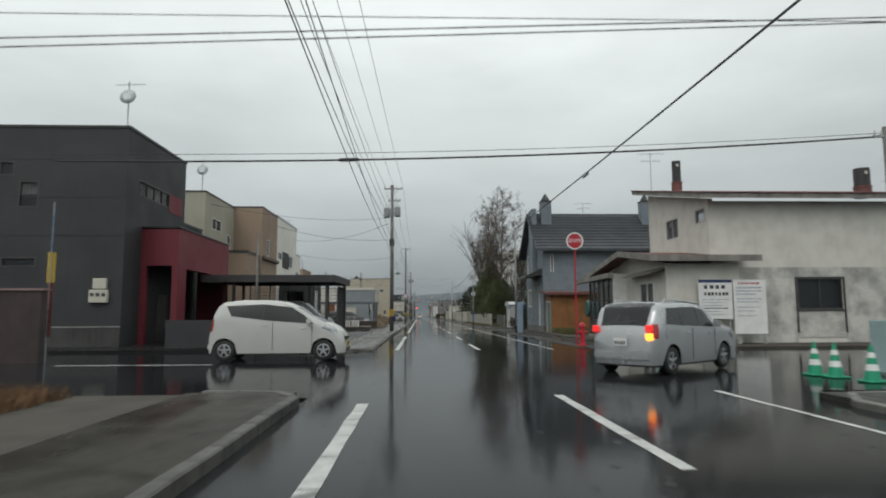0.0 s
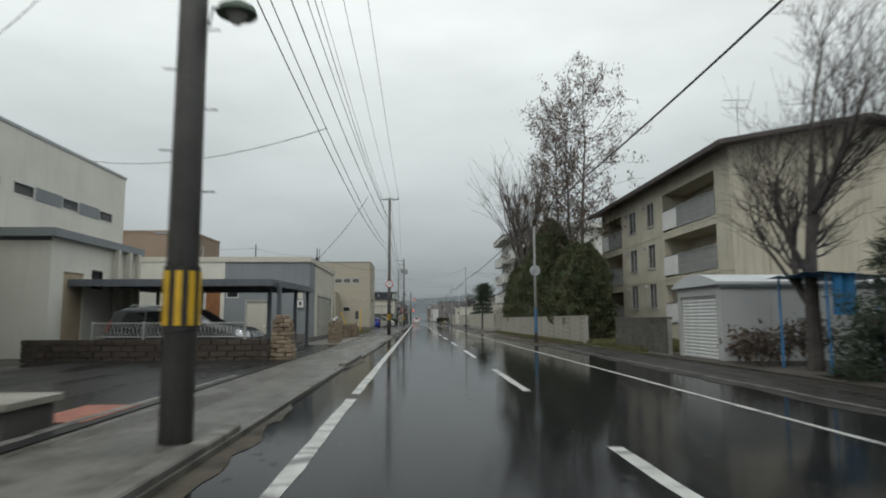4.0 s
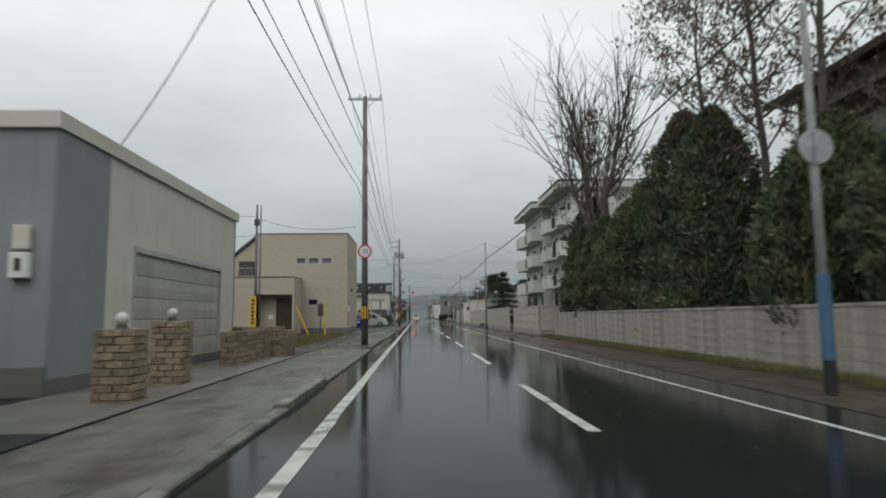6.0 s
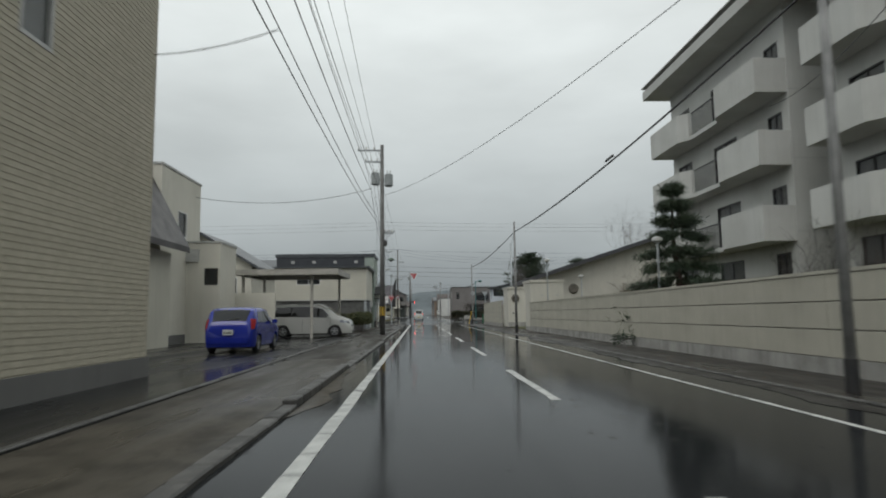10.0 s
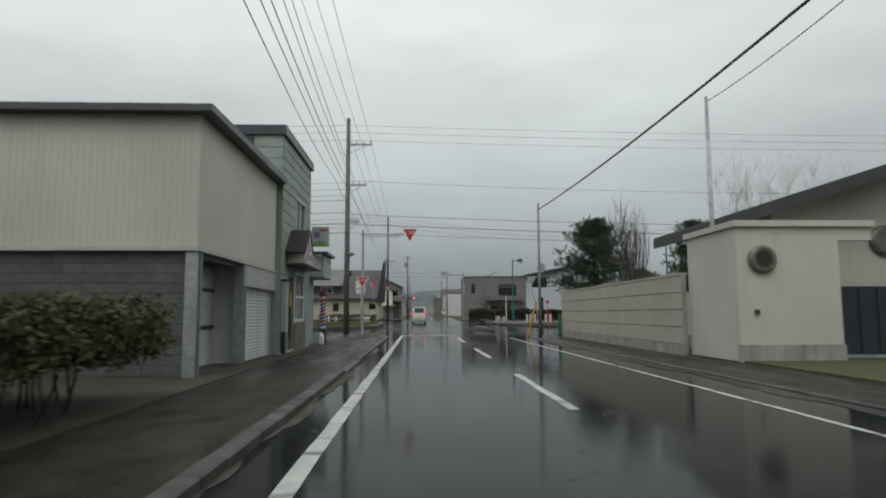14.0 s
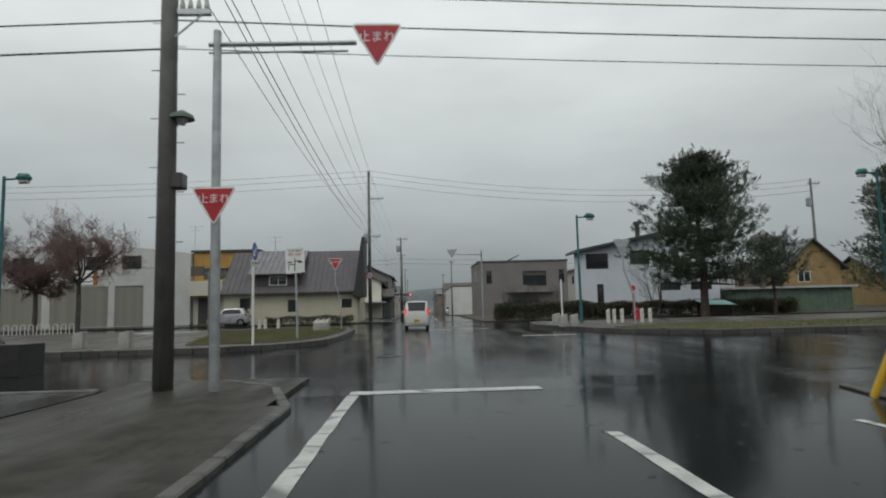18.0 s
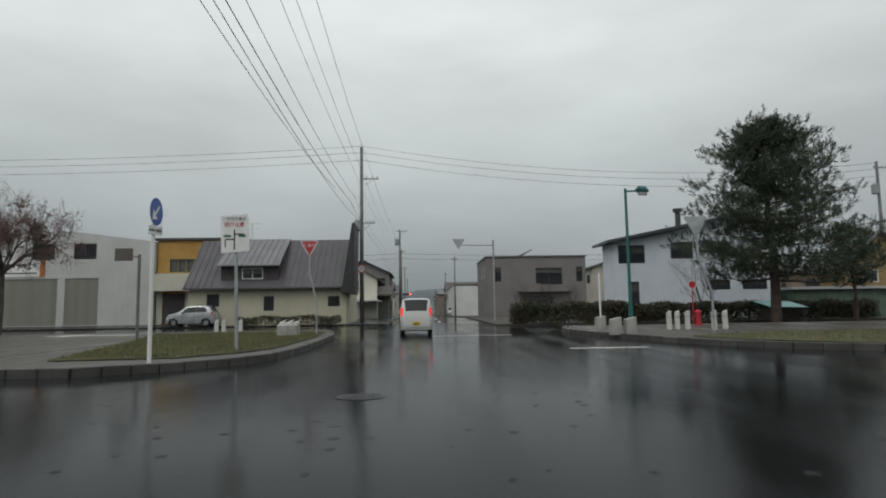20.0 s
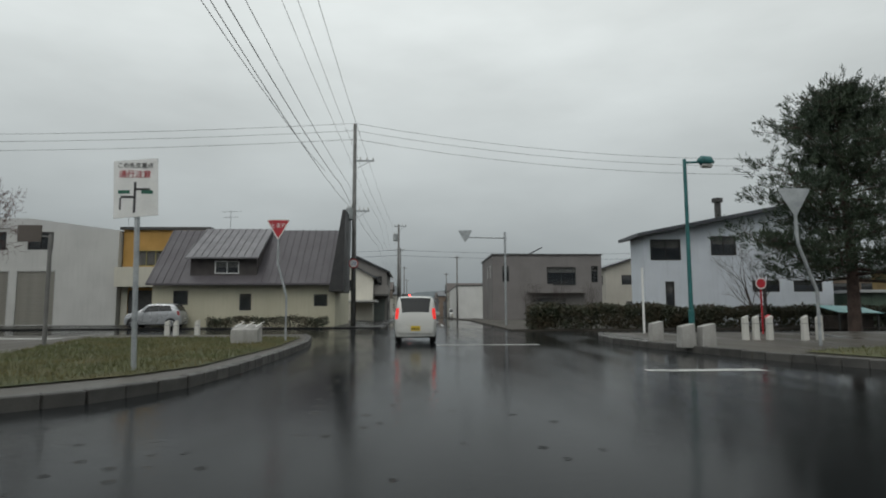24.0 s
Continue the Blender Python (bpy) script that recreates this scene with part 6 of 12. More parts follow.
hexa(bm, [(7.9, 46.5, 4.05), (9.2, 46.5, 4.3), (9.2, 51.0, 4.3), (7.9, 51.0, 4.05)], [(7.9, 46.5, 4.2), (9.2, 46.5, 4.75), (9.2, 51.0, 4.75), (7.9, 51.0, 4.2)])
part("entrance_roof", bm, BLACKM, bl, "black pent roof over the entrance")
yagi((13.5, 50.5, 9.1), "thin roof aerial over the blue house", 1.4)
ORW = mat("orange_brown_board", (0.26, 0.11, 0.035), (0.19, 0.085, 0.03), 0.6, scale=1.2, fine=40, bump=0.2, streak=0.2)
sh, w = block("shed", "orange-brown board shed with a green shutter and red roof", "shed", 9.3, 14.4, 43.8, 45.9, 2.7, ORW, {'W': [(44.1, 45.6, 0.06, 2.3)]})
shutter(sh, 'W', 9.3, 44.1, 45.6, 0.08, 2.3, mat("green_shutter_slat", (0.16, 0.24, 0.2)), 0.11)
bm = bmn()
hexa(bm, [(8.9, 43.4, 2.7), (14.8, 43.4, 2.7), (14.8, 46, 2.9), (8.9, 46, 2.9)], [(8.9, 43.4, 2.85), (14.8, 43.4, 2.85), (14.8, 46, 3.05), (8.9, 46, 3.05)])
part("roof", bm, RUSTR, sh)
tk = thing("oil_tank", (12, 41.2, 0.06), "green cylindrical heating-oil tank on steel legs", "tank")
bm = bmn()
tube(bm, [(11.05, 41.2, 1.7), (11.12, 41.2, 1.7), (12.9, 41.2, 1.7), (12.97, 41.2, 1.7)], [0.48, 0.55, 0.55, 0.48], 20)
part("drum", bm, mat("tank_green", (0.05, 0.13, 0.11), (0.04, 0.1, 0.085), 0.4), tk)
for x in (11.4, 12.6):
    for y in (40.9, 41.5):
        bm = bmn()
        tube(bm, [(x, y, 0.06), (x, y, 1.3)], 0.03, 6)
        part("leg", bm, BLACKM, tk)

# ---- white garden garage ----
WSTEEL = plaster("white_steel", (0.42, 0.43, 0.43))
gs, w = block("garden_garage", "small white steel garage with a barrel roof", "garage", 9.0, 14.4, 61.6, 64.6, 2.35, WSTEEL, {'W': [(61.8, 64.4, 0.06, 2.1)]})
shutter(gs, 'W', 9.0, 61.8, 64.4, 0.08, 2.1, SHUTW, 0.1)
bm = bmn()
arc = [(8.85, 61.5 + 3.2 * k / 10, 2.35 + 0.3 * math.sin(math.pi * k / 10)) for k in range(11)]
prism(bm, arc + [(8.85, 64.7, 2.27), (8.85, 61.5, 2.27)], (5.7, 0, 0))
part("barrel_roof", bm, plaster("white_steel_roof", (0.5, 0.52, 0.53)), gs)
bm = bmn()
fbox(bm, 'S', 61.6, 8.9, 14.5, 2.2, 2.3, 0.002, 0.08)
part("gutter", bm, BLUEB, gs, "blue-grey gutter")
ribs(gs, 'S', 61.6, 9.0, 14.4, 0.1, 2.2, WSTEEL, 0.2)
bt = thing("tarpaulin_shelter", (10.4, 58.0, 0.06), "blue tarpaulin shelter on thin poles in the garden", "shelter")
TARP = mat("blue_tarp", (0.04, 0.2, 0.42), (0.03, 0.16, 0.35), 0.4)
for x, y in ((9.2, 57.2), (11.7, 57.2), (9.2, 59.0), (11.7, 59.0)):
    bm = bmn()
    tube(bm, [(x, y, 0.04), (x, y, 2.3)], 0.03, 6)
    part("pole", bm, TARP, bt)
bm = bmn()
rnd = random.Random(5)
n = 10
gridv = [[bm.verts.new((8.95 + 2.9 * i / n, 57.0 + 2.2 * j / n, 2.3 + rnd.uniform(-.03, .03) - 0.1 * math.sin(math.pi * i / n))) for i in range(n + 1)] for j in range(n + 1)]
for j in range(n):
    for i in range(n):
        bm.faces.new((gridv[j][i], gridv[j][i + 1], gridv[j + 1][i + 1], gridv[j + 1][i]))
part("roof_sheet", bm, TARP, bt, smooth=True)
bm = bmn()
gridv = [[bm.verts.new((9.25 + 0.075 * i, 57.1 + 0.04 * math.sin(i * 1.7), 2.28 - 0.13 * j - 0.01 * (i % 3))) for i in range(8)] for j in range(8)]
for j in range(7):
    for i in range(7):
        bm.faces.new((gridv[j][i], gridv[j][i + 1], gridv[j + 1][i + 1], gridv[j + 1][i]))
part("side_sheet", bm, TARP, bt, smooth=True)

# ---- cream three-storey flats ----
APT = mat("cream_render_flats", (0.52, 0.485, 0.39), (0.45, 0.42, 0.335), 0.75, scale=0.7, fine=50, bump=0.25, var=0.06, streak=0.22)
hol = []
for z in (1.9, 4.2, 6.65):
    hol += [(82.2, 83.5, z, z + 1.45), (79.2, 80.35, z, z + 1.45)]
bal = [(a, b, z, z + 2.1) for z in (1.0, 3.55, 6.05) for a, b in ((71.8, 77.9), (85.0, 89.0))]
fl, w = block("apartment_house", "cream three-storey apartment house with recessed balconies", "apartment house", 14, 26, 70.3, 89.5, 8.9, APT, {'W': hol + bal})
gable_roof(fl, 14, 26, 70.3, 89.5, 8.9, 1.1, 'y', 0.8, mat("brown_steel_roof", (0.07, 0.055, 0.05), (0.05, 0.042, 0.04), 0.45), APT, 0.2, mat("brown_fascia", (0.06, 0.05, 0.047)))
for a, b, c, d in hol:
    window(fl, 'W', 14, a, b, c, d, FRAMEA, 2, 1, 0.9, 0.06, sill=True)
    bm = bmn()
    fbox(bm, 'W', 14, b + 0.35, b + 0.55, d - 0.25, d - 0.05, 0.0, 0.14)
    part("vent_hood", bm, FRAMEA, fl)
bm = bmn()
box(bm, -0.012, 0.012, -0.014, 0.014, 0.0, 1.01)
baluster_mesh = finish(bm, "baluster", GALV)
for a, b, c, d in bal:
    bm = bmn()
    box(bm, 14.16, 15.6, a, b, c - 0.12, c)
    box(bm, 15.5, 15.6, a, b, c, d)
    box(bm, 14.16, 15.5, a - 0.1, a, c, d)
    box(bm, 14.16, 15.5, b, b + 0.1, c, d)
    box(bm, 14.16, 15.6, a - 0.1, b + 0.1, d, d + 0.1)
    bay = part("balcony", bm, APT, fl, "recessed balcony")
    window(bay, 'W', 15.5, a + 0.8, min(b - 0.6, a + 3.0), c + 0.1, d - 0.2, FRAMEA, 2, 1, 0.6)
    if b - a > 5:
        window(bay, 'W', 15.5, a + 3.6, b - 0.5, c + 0.1, d - 0.2, FRAMEA, 2, 1, 0.6)
    bm = bmn()
    fbox(bm, 'W', 14, b - (b - a) * 0.3, b, c + 0.05, c + 1.1, 0.02, 0.05)
    part("solid_guard", bm, WHITEP, bay, "white panel balcony guard")
    bm = bmn()
    fbox(bm, 'W', 14, a, b, c + 1.1, c + 1.15, 0.0, 0.06)
    fbox(bm, 'W', 14, a, b, c + 0.05, c + 0.09, 0.0, 0.05)
    part("railing", bm, GALV, bay)
    k = a + 0.05
    while k < b - (b - a) * 0.3:
        ob = new("baluster", baluster_mesh)
        ob.parent = bay
        ob.location = Vector((13.97, k, c + 0.09)) - root_place(fl)
        k += 0.22
    bm = bmn()
    fbox(bm, 'W', 14, a, b - (b - a) * 0.3, c + 0.1, c + 1.08, 0.0, 0.012)
    part("screen", bm, mat("grey_balcony_screen", (0.3, 0.29, 0.27), (0.25, 0.245, 0.23), 0.5), bay, "grey balcony screen")
for z in (3.5, 6.0):
    bm = bmn()
    fbox(bm, 'W', 14, 70.3, 89.5, z - 0.1, z, 0.002, 0.02)
    part("string_course", bm, APT, fl)
footing(fl, 14, 26, 70.3, 89.5, 0.06, 0.85, 0.04, APT)
bm = bmn()
tube(bm, [(15.6, 70.24, 0.1), (15.6, 70.24, 8.8)], 0.045, 8)
part("downpipe", bm, APT, fl)
lettering("S", 0.5, (22.04, 70.28, 8.45), 0, FRAMED, fl)
yagi((16.5, 74, 9.2), "tall roof aerial on the flats", 3.2)

# ---- white four-storey flats with curved balconies ----
WAPT = mat("white_render_flats", (0.54, 0.54, 0.515), (0.48, 0.48, 0.455), 0.75, scale=0.6, fine=50, bump=0.2, var=0.05, streak=0.07)


def balcony(th, x, a, b, z, rail):
    """One balcony along the whole flat: solid deep ends, sweeping in to a shallow railed middle."""
    deep, slim, turn = 1.3, 0.85, 0.8
    ra, rb = rail

    def front(y):
        if y < ra:
            f = 1 - max(0.0, min(1.0, (y - (ra - turn)) / turn))
        elif y > rb:
            f = max(0.0, min(1.0, (y - rb) / turn))
        else:
            f = 0.0
        f = f * f * (3 - 2 * f)
        return x - (slim + (deep - slim) * f)

    ys = [a + (b - a) * k / 40 for k in range(41)]
    line = [(front(y), y) for y in ys]
    bm = bmn()
    for (xa, ya), (xb, yb) in zip(line, line[1:]):
        hexa(bm, [(xa, ya, z - 0.2), (x, ya, z - 0.2), (x, yb, z - 0.2), (xb, yb, z - 0.2)], [(xa, ya, z), (x, ya, z), (x, yb, z), (xb, yb, z)])
    bmesh.ops.remove_doubles(bm, verts=bm.verts, dist=1e-4)
    o = part("balcony", bm, WAPT, th, "white balcony slab with a swept front")
    for lo, hi, side in ((a, ra, a), (rb, b, b)):
        bm = bmn()
        run = [p for p in line if lo - 0.01 <= p[1] <= hi + 0.01]
        for (xa, ya), (xb, yb) in zip(run, run[1:]):
            hexa(bm, [(xa, ya, z), (xa + 0.1, ya, z), (xb + 0.1, yb, z), (xb, yb, z)], [(xa, ya, z + 1.2), (xa + 0.1, ya, z + 1.2), (xb + 0.1, yb, z + 1.2), (xb, yb, z + 1.2)])
        s0, s1 = (side, side + 0.1) if side == a else (side - 0.1, side)
        box(bm, front(side) + 0.101, x, s0, s1, z, z + 1.2)
        bmesh.ops.remove_doubles(bm, verts=bm.verts, dist=1e-4)
        part("parapet", bm, WAPT, o)
    bm = bmn()
    box(bm, 0.0, 0.02, 0.0, 0.02, 0.0, 1.1)
    bar_me = finish(bm, "baluster", BLACKM)
    k = ra + 0.06
    while k < rb:
        ob = new("baluster", bar_me)
        ob.parent = o
        ob.location = Vector((x - slim + 0.02, k, z)) - root_place(o)
        k += 0.12
    bm = bmn()
    box(bm, x - slim, x - slim + 0.06, ra, rb, z + 1.1, z + 1.15)
    part("handrail", bm, BLACKM, o, "dark steel handrail")
    return o


def white_flats(x, y0, y1, top, label, levels, rail):
    holes = []
    L = y1 - y0
    for z in levels + (levels[-1] - 2.7,):
        holes += [(y0 + 0.5, y0 + 1.5, z + 0.9, z + 2.1), (rail[0] - 0.1, rail[1] - 0.5, z + 0.05, z + 2.1), (y1 - 2.4, y1 - 0.7, z + 0.6, z + 2.1)]
    holes = [h for h in holes if h[2] > 0.3]
    th, w = block("white_flats", label, "apartment house", x, 27, y0, y1, top - 0.5, WAPT, {'W': holes})
    for a, b, c, d in holes:
        window(th, 'W', x, a, b, c, d, FRAMED, 2, 1, 0.6, 0.06)
    for z in levels:
        balcony(th, x, y0 + 0.05, y1 - 0.05, z, rail)
    bm = bmn()
    hexa(bm, [(x - 1.4, y0 - 0.8, top - 0.5), (27.5, y0 - 0.8, top - 0.5), (27.5, y1 + 0.6, top - 0.5), (x - 1.4, y1 + 0.6, top - 0.5)],
         [(x - 1.4, y0 - 0.8, top), (27.5, y0 - 0.8, top + 0.2), (27.5, y1 + 0.6, top + 0.2), (x - 1.4, y1 + 0.6, top)])
    part("roof", bm, WAPT, th, "broad white flat roof with deep eaves")
    bm = bmn()
    box(bm, x - 1.45, 27.6, y0 - 0.85, y1 + 0.65, top + 0.2, top + 0.26)
    part("roof_cap", bm, FRAMEA, th)
    for z in (4.3, 7.2, 10.0):
        bm = bmn()
        fbox(bm, 'S', y0, x, 27, z, z + 0.03, 0.002, 0.012)
        part("joint", bm, FRAMEA, th)
    return th


fa = white_flats(15.6, 128.5, 137.6, 14.3, "white four-storey apartment house with deep balconies", (10.4, 7.35, 4.35), (131.0, 133.9))
white_flats(14.9, 139.4, 150.6, 14.1, "white four-storey apartment house set behind the first", (10.1, 7.15, 4.15), (143.6, 146.2))
add_walls(fa, 15.6, 27, 121.5, 128.5, 0.06, 6.1, WAPT, faces="SWE")
bm = bmn()
box(bm, 15.5, 27.1, 121.4, 128.5, 6.1, 6.22)
part("annex_roof", bm, WAPT, fa)
yagi((17, 131, 14.5), "thin roof aerial on the white flats", 2.0)

# ---- assembly hall behind the wall ----
HALLW = plaster("hall_render", (0.46, 0.44, 0.39))
hall, w = block("hall", "low cream hall under a broad dark ridged roof", "hall", 11.6, 35, 176.5, 182.3, 4.5, HALLW, {})
gable_roof(hall, 11.6, 35, 176.5, 182.3, 4.5, 3.7, 'y', 1.2, mat("black_roof", (0.035, 0.036, 0.04), (0.05, 0.05, 0.055), 0.4), HALLW, 0.4, BLACKM)
bm = bmn()
tube(bm, [(23.3, 177.0, 8.0), (23.3, 177.0, 9.0)], 0.1, 8)
part("flue", bm, BLACKM, hall)
bm = bmn()
fbox(bm, 'S', 176.5, 20.2, 24.5, 3.4, 4.1, 0.003, 1.0)
part("canopy", bm, HALLW, hall)

# white gate blocks of the walled garden
GATEW = plaster("gate_render", (0.55, 0.53, 0.47))
BRONZE = mat("bronze_lamp", (0.12, 0.11, 0.095), (0.2, 0.18, 0.15), 0.35, metal=0.4)
g1, w = block("gate_block", "white rendered gate block with a flat cap", "gate block", 8.3, 10.7, 160.95, 163.2, 3.5, GATEW, {})
bm = bmn()
box(bm, 8.24, 10.76, 160.88, 164.1, 3.5, 3.68)
part("cap", bm, GATEW, g1)
bm = bmn()
box(bm, 8.3, 8.5, 163.2, 164.05, 3.1, 3.5)
part("lintel", bm, GATEW, g1)
for x in (9.1, 10.2):
    bm = bmn()
    fbox(bm, 'S', 160.95, x - 0.06, x + 0.06, 2.5, 2.6, 0, 0.08)
    part("bracket", bm, FRAMEA, g1)
bm = bmn()
box(bm, 8.27, 8.32, 160.95, 163.2, 0.02, 0.3)
part("plinth", bm, CONC, g1)
g2, w = block("gate_block", "white rendered gate block with a round wall lamp", "gate block", 8.3, 11.0, 172.5, 175.4, 3.5, GATEW, {})
bm = bmn()
box(bm, 8.22, 11.95, 172.4, 175.5, 3.5, 3.66)
part("cap", bm, GATEW, g2)
bm = bmn()
box(bm, 11.0, 11.9, 172.5, 172.7, 3.15, 3.5)
part("lintel", bm, GATEW, g2)
bm = bmn()
box(bm, 8.26, 11.04, 172.46, 172.52, 0.02, 0.48)
part("plinth", bm, CONC, g2)
bm = bmn()
tube(bm, [(8.95, 172.5, 2.65), (8.95, 172.4, 2.65), (8.95, 172.35, 2.65)], [0.36, 0.36, 0.3], 22)
rl = part("round_lamp", bm, BRONZE, g2, "round bronze wall lamp")
bm = bmn()
tube(bm, [(8.95, 172.35, 2.65), (8.95, 172.34, 2.65)], 0.22, 18)
part("lens", bm, GLASS, rl)
bm = bmn()
fbox(bm, 'S', 172.5, 8.7, 8.82, 1.25, 1.37, 0, 0.06)
part("door_phone", bm, FRAMED, g2)
bm = bmn()
tube(bm, [(15.3, 176.5, 3.6), (15.3, 176.4, 3.6), (15.3, 176.34, 3.6)], [0.5, 0.5, 0.4], 22)
part("round_lamp", bm, BRONZE, hall, "round bronze wall lamp")
bm = bmn()
box(bm, 11.0, 11.3, 173.0, 173.2, 0.0, 2.5)
box(bm, 13.9, 30, 173.0, 173.2, 0.0, 2.3)
solo("garden_wall", bm, mat("cream_wall_panel", (0.43, 0.41, 0.345), (0.375, 0.358, 0.3), 0.75, scale=0.8, fine=50, bump=0.3, var=0.07, streak=0.09, vary=0.02), "cream garden wall beside the gate door", "wall", kind="structure")
gd = thing("gate_door", (12.6, 173.1, 0.06), "dark steel sliding gate between white blocks", "gate")
bm = bmn()
box(bm, 11.3, 13.9, 173.05, 173.12, 0.15, 1.98)
part("leaf", bm, mat("gate_navy", (0.025, 0.03, 0.04)), gd)
for k in range(6):
    bm = bmn()
    box(bm, 11.34 + k * 0.5, 11.38 + k * 0.5, 173.0, 173.05, 0.2, 1.95)
    part("stile", bm, BLACKM, gd)
bm = bmn()
box(bm, 11.3, 13.9, 172.98, 173.05, 0.1, 0.18)
part("floor_rail", bm, GALV, gd)

# ---- garden walls, panel by panel ----
PANEL = mat("cream_wall_panel", (0.43, 0.41, 0.345), (0.375, 0.358, 0.3), 0.75, scale=0.8, fine=50, bump=0.3, var=0.07, streak=0.09, vary=0.02)
ROUGHC = mat("stained_concrete_wall", (0.37, 0.35, 0.3), (0.23, 0.215, 0.185), 0.8, scale=1.6, fine=30, bump=0.5, var=0.12, streak=0.22, vary=0.02)


def panel_wall(x, y0, y1, h, rows, length, material, label, plinth=0.35, thick=0.16, gap=0.012):
    th = thing("garden_wall", (x, (y0 + y1) / 2, 0.07), label, "wall", kind="structure")
    bm = bmn()
    box(bm, x + 0.02, x + thick, y0, y1, 0.0, h - 0.02)
    part("core", bm, CONC, th)
    bm = bmn()
    box(bm, x - 0.03, x + 0.02, y0, y1, 0.0, plinth)
    part("plinth", bm, CONC, th)
    bm = bmn()
    box(bm, x - 0.04, x + thick + 0.04, y0, y1, h - 0.02, h + 0.05)
    part("coping", bm, material, th)
    n = max(1, round((y1 - y0) / length))
    L, hh = (y1 - y0) / n, (h - 0.02 - plinth) / rows
    bm = bmn()
    box(bm, -0.02, 0.02, 0.0015, L - 0.0015, gap, hh - gap)
    me = finish(bevelled(bm, min(0.008, gap * 0.6)), "panel", material)
    for r in range(rows):
        for k in range(n):
            ob = new("panel", me)
            ob.parent = th
            ob.location = (0, y0 + k * L - (y0 + y1) / 2, plinth + r * hh - 0.07)
    return th


panel_wall(8.5, 74.5, 86.0, 1.42, 5, 3.6, ROUGHC, "stained low concrete-block wall under evergreens", 0.12, 0.16, 0.0025)
panel_wall(8.5, 86.0, 105.4, 1.42, 5, 3.6, ROUGHC, "stained low concrete-block wall under evergreens", 0.12, 0.16, 0.0025)
panel_wall(8.3, 109.4, 119.9, 1.9, 3, 5.4, PANEL, "cream panelled garden wall with grooved joints")
panel_wall(8.2, 122.4, 160.9, 2.0, 3, 5.4, PANEL, "long cream panelled garden wall with grooved joints")
panel_wall(8.06, 175.4, 191.2, 2.45, 4, 5.3, PANEL, "tall cream panelled garden wall at the corner")
rw = thing("garden_wall", (14, 109.4, 0.07), "cream panelled garden wall turning off the street", "wall", kind="structure")
bm = bmn()
box(bm, 8.46, 26, 109.42, 109.56, 0.0, 1.88)
part("core", bm, CONC, rw)
bm = bmn()
box(bm, 8.46, 26, 109.36, 109.6, 1.88, 1.95)
part("coping", bm, PANEL, rw)
bm = bmn()
box(bm, 0.004, 3.5 - 0.004, -0.02, 0.02, 0.012, 0.49)
pm = finish(bevelled(bm, 0.008), "panel", PANEL)
for r in range(3):
    for k in range(5):
        ob = new("panel", pm)
        ob.parent = rw
        ob.location = (8.46 + k * 3.5 - 14, 0, 0.35 + r * 0.505 - 0.07)
bm = bmn()
box(bm, 8.22, 30, 191.04, 191.2, 0.0, 2.45)
solo("garden_wall", bm, PANEL, "cream garden wall running off along the avenue", "wall", kind="structure")
panel_wall(8.72, 64.9, 70.4, 1.3, 6, 0.4, mat("dark_weathered_block", (0.11, 0.102, 0.087), (0.065, 0.06, 0.052), 0.8, scale=1.2, fine=35, bump=0.5, var=0.2, streak=0.4, vary=0.08), "low dark weathered block wall before the flats", 0.1, 0.16, 0.003)

# ---- far side of the avenue: white house, grey house, ochre house ----
h11 = {'S': [(14.6, 16.5, 4.6, 5.9), (18.4, 20.0, 4.9, 6.1), (21.95, 22.65, 5.45, 6.15), (15.45, 16.0, 1.6, 3.3), (20.9, 22.6, 2.65, 3.35), (23.5, 25.3, 2.65, 3.35)]}
wt, w = block("white_house", "white two-storey house with a low sloping roof", "house", 14.2, 26, 236, 238.4, 6.3, plaster("cool_white_render", (0.6, 0.64, 0.69)), h11)
for a, b, c, d in h11['S']:
    window(wt, 'S', 236, a, b, c, d, FRAMED, 2 if b - a > 1 else 1, 1, 0.4)
add_walls(wt, 17.6, 26, 238.4, 244, 0.5, 6.3, plaster("cool_white_render", (0.6, 0.64, 0.69)), faces="EWN")
bm = bmn()
hexa(bm, [(13.6, 235.3, 6.0), (23.5, 235.3, 7.9), (23.5, 239, 7.9), (13.6, 239, 6.0)], [(13.6, 235.3, 6.2), (23.5, 235.3, 8.12), (23.5, 239, 8.12), (13.6, 239, 6.2)])
hexa(bm, [(17.2, 239, 6.69), (23.5, 239, 7.9), (23.5, 244.6, 7.9), (17.2, 244.6, 6.69)], [(17.2, 239, 6.9), (23.5, 239, 8.12), (23.5, 244.6, 8.12), (17.2, 244.6, 6.9)])
hexa(bm, [(23.5, 235.3, 7.9), (27, 235.3, 6.8), (27, 244.6, 6.8), (23.5, 244.6, 7.9)], [(23.5, 235.3, 8.12), (27, 235.3, 7.02), (27, 244.6, 7.02), (23.5, 244.6, 8.12)])
part("roof", bm, ROOFD, wt)
bm = bmn()
prism(bm, [(14.2, 236, 6.3), (26, 236, 6.3), (26, 236, 7.05), (23.5, 236, 7.92), (15.2, 236, 6.32)], (0, 0.15, 0))
part("gable", bm, plaster("cool_white_render", (0.6, 0.64, 0.69)), wt)
bm = bmn()
tube(bm, [(19.7, 237.5, 6.9), (19.7, 237.5, 8.5), (19.7, 237.5, 8.5), (19.7, 237.5, 8.75)], [0.2, 0.2, 0.34, 0.34], 12)
part("chimney", bm, FRAMED, wt)
GREYH = plaster("warm_grey_render", (0.185, 0.173, 0.168))
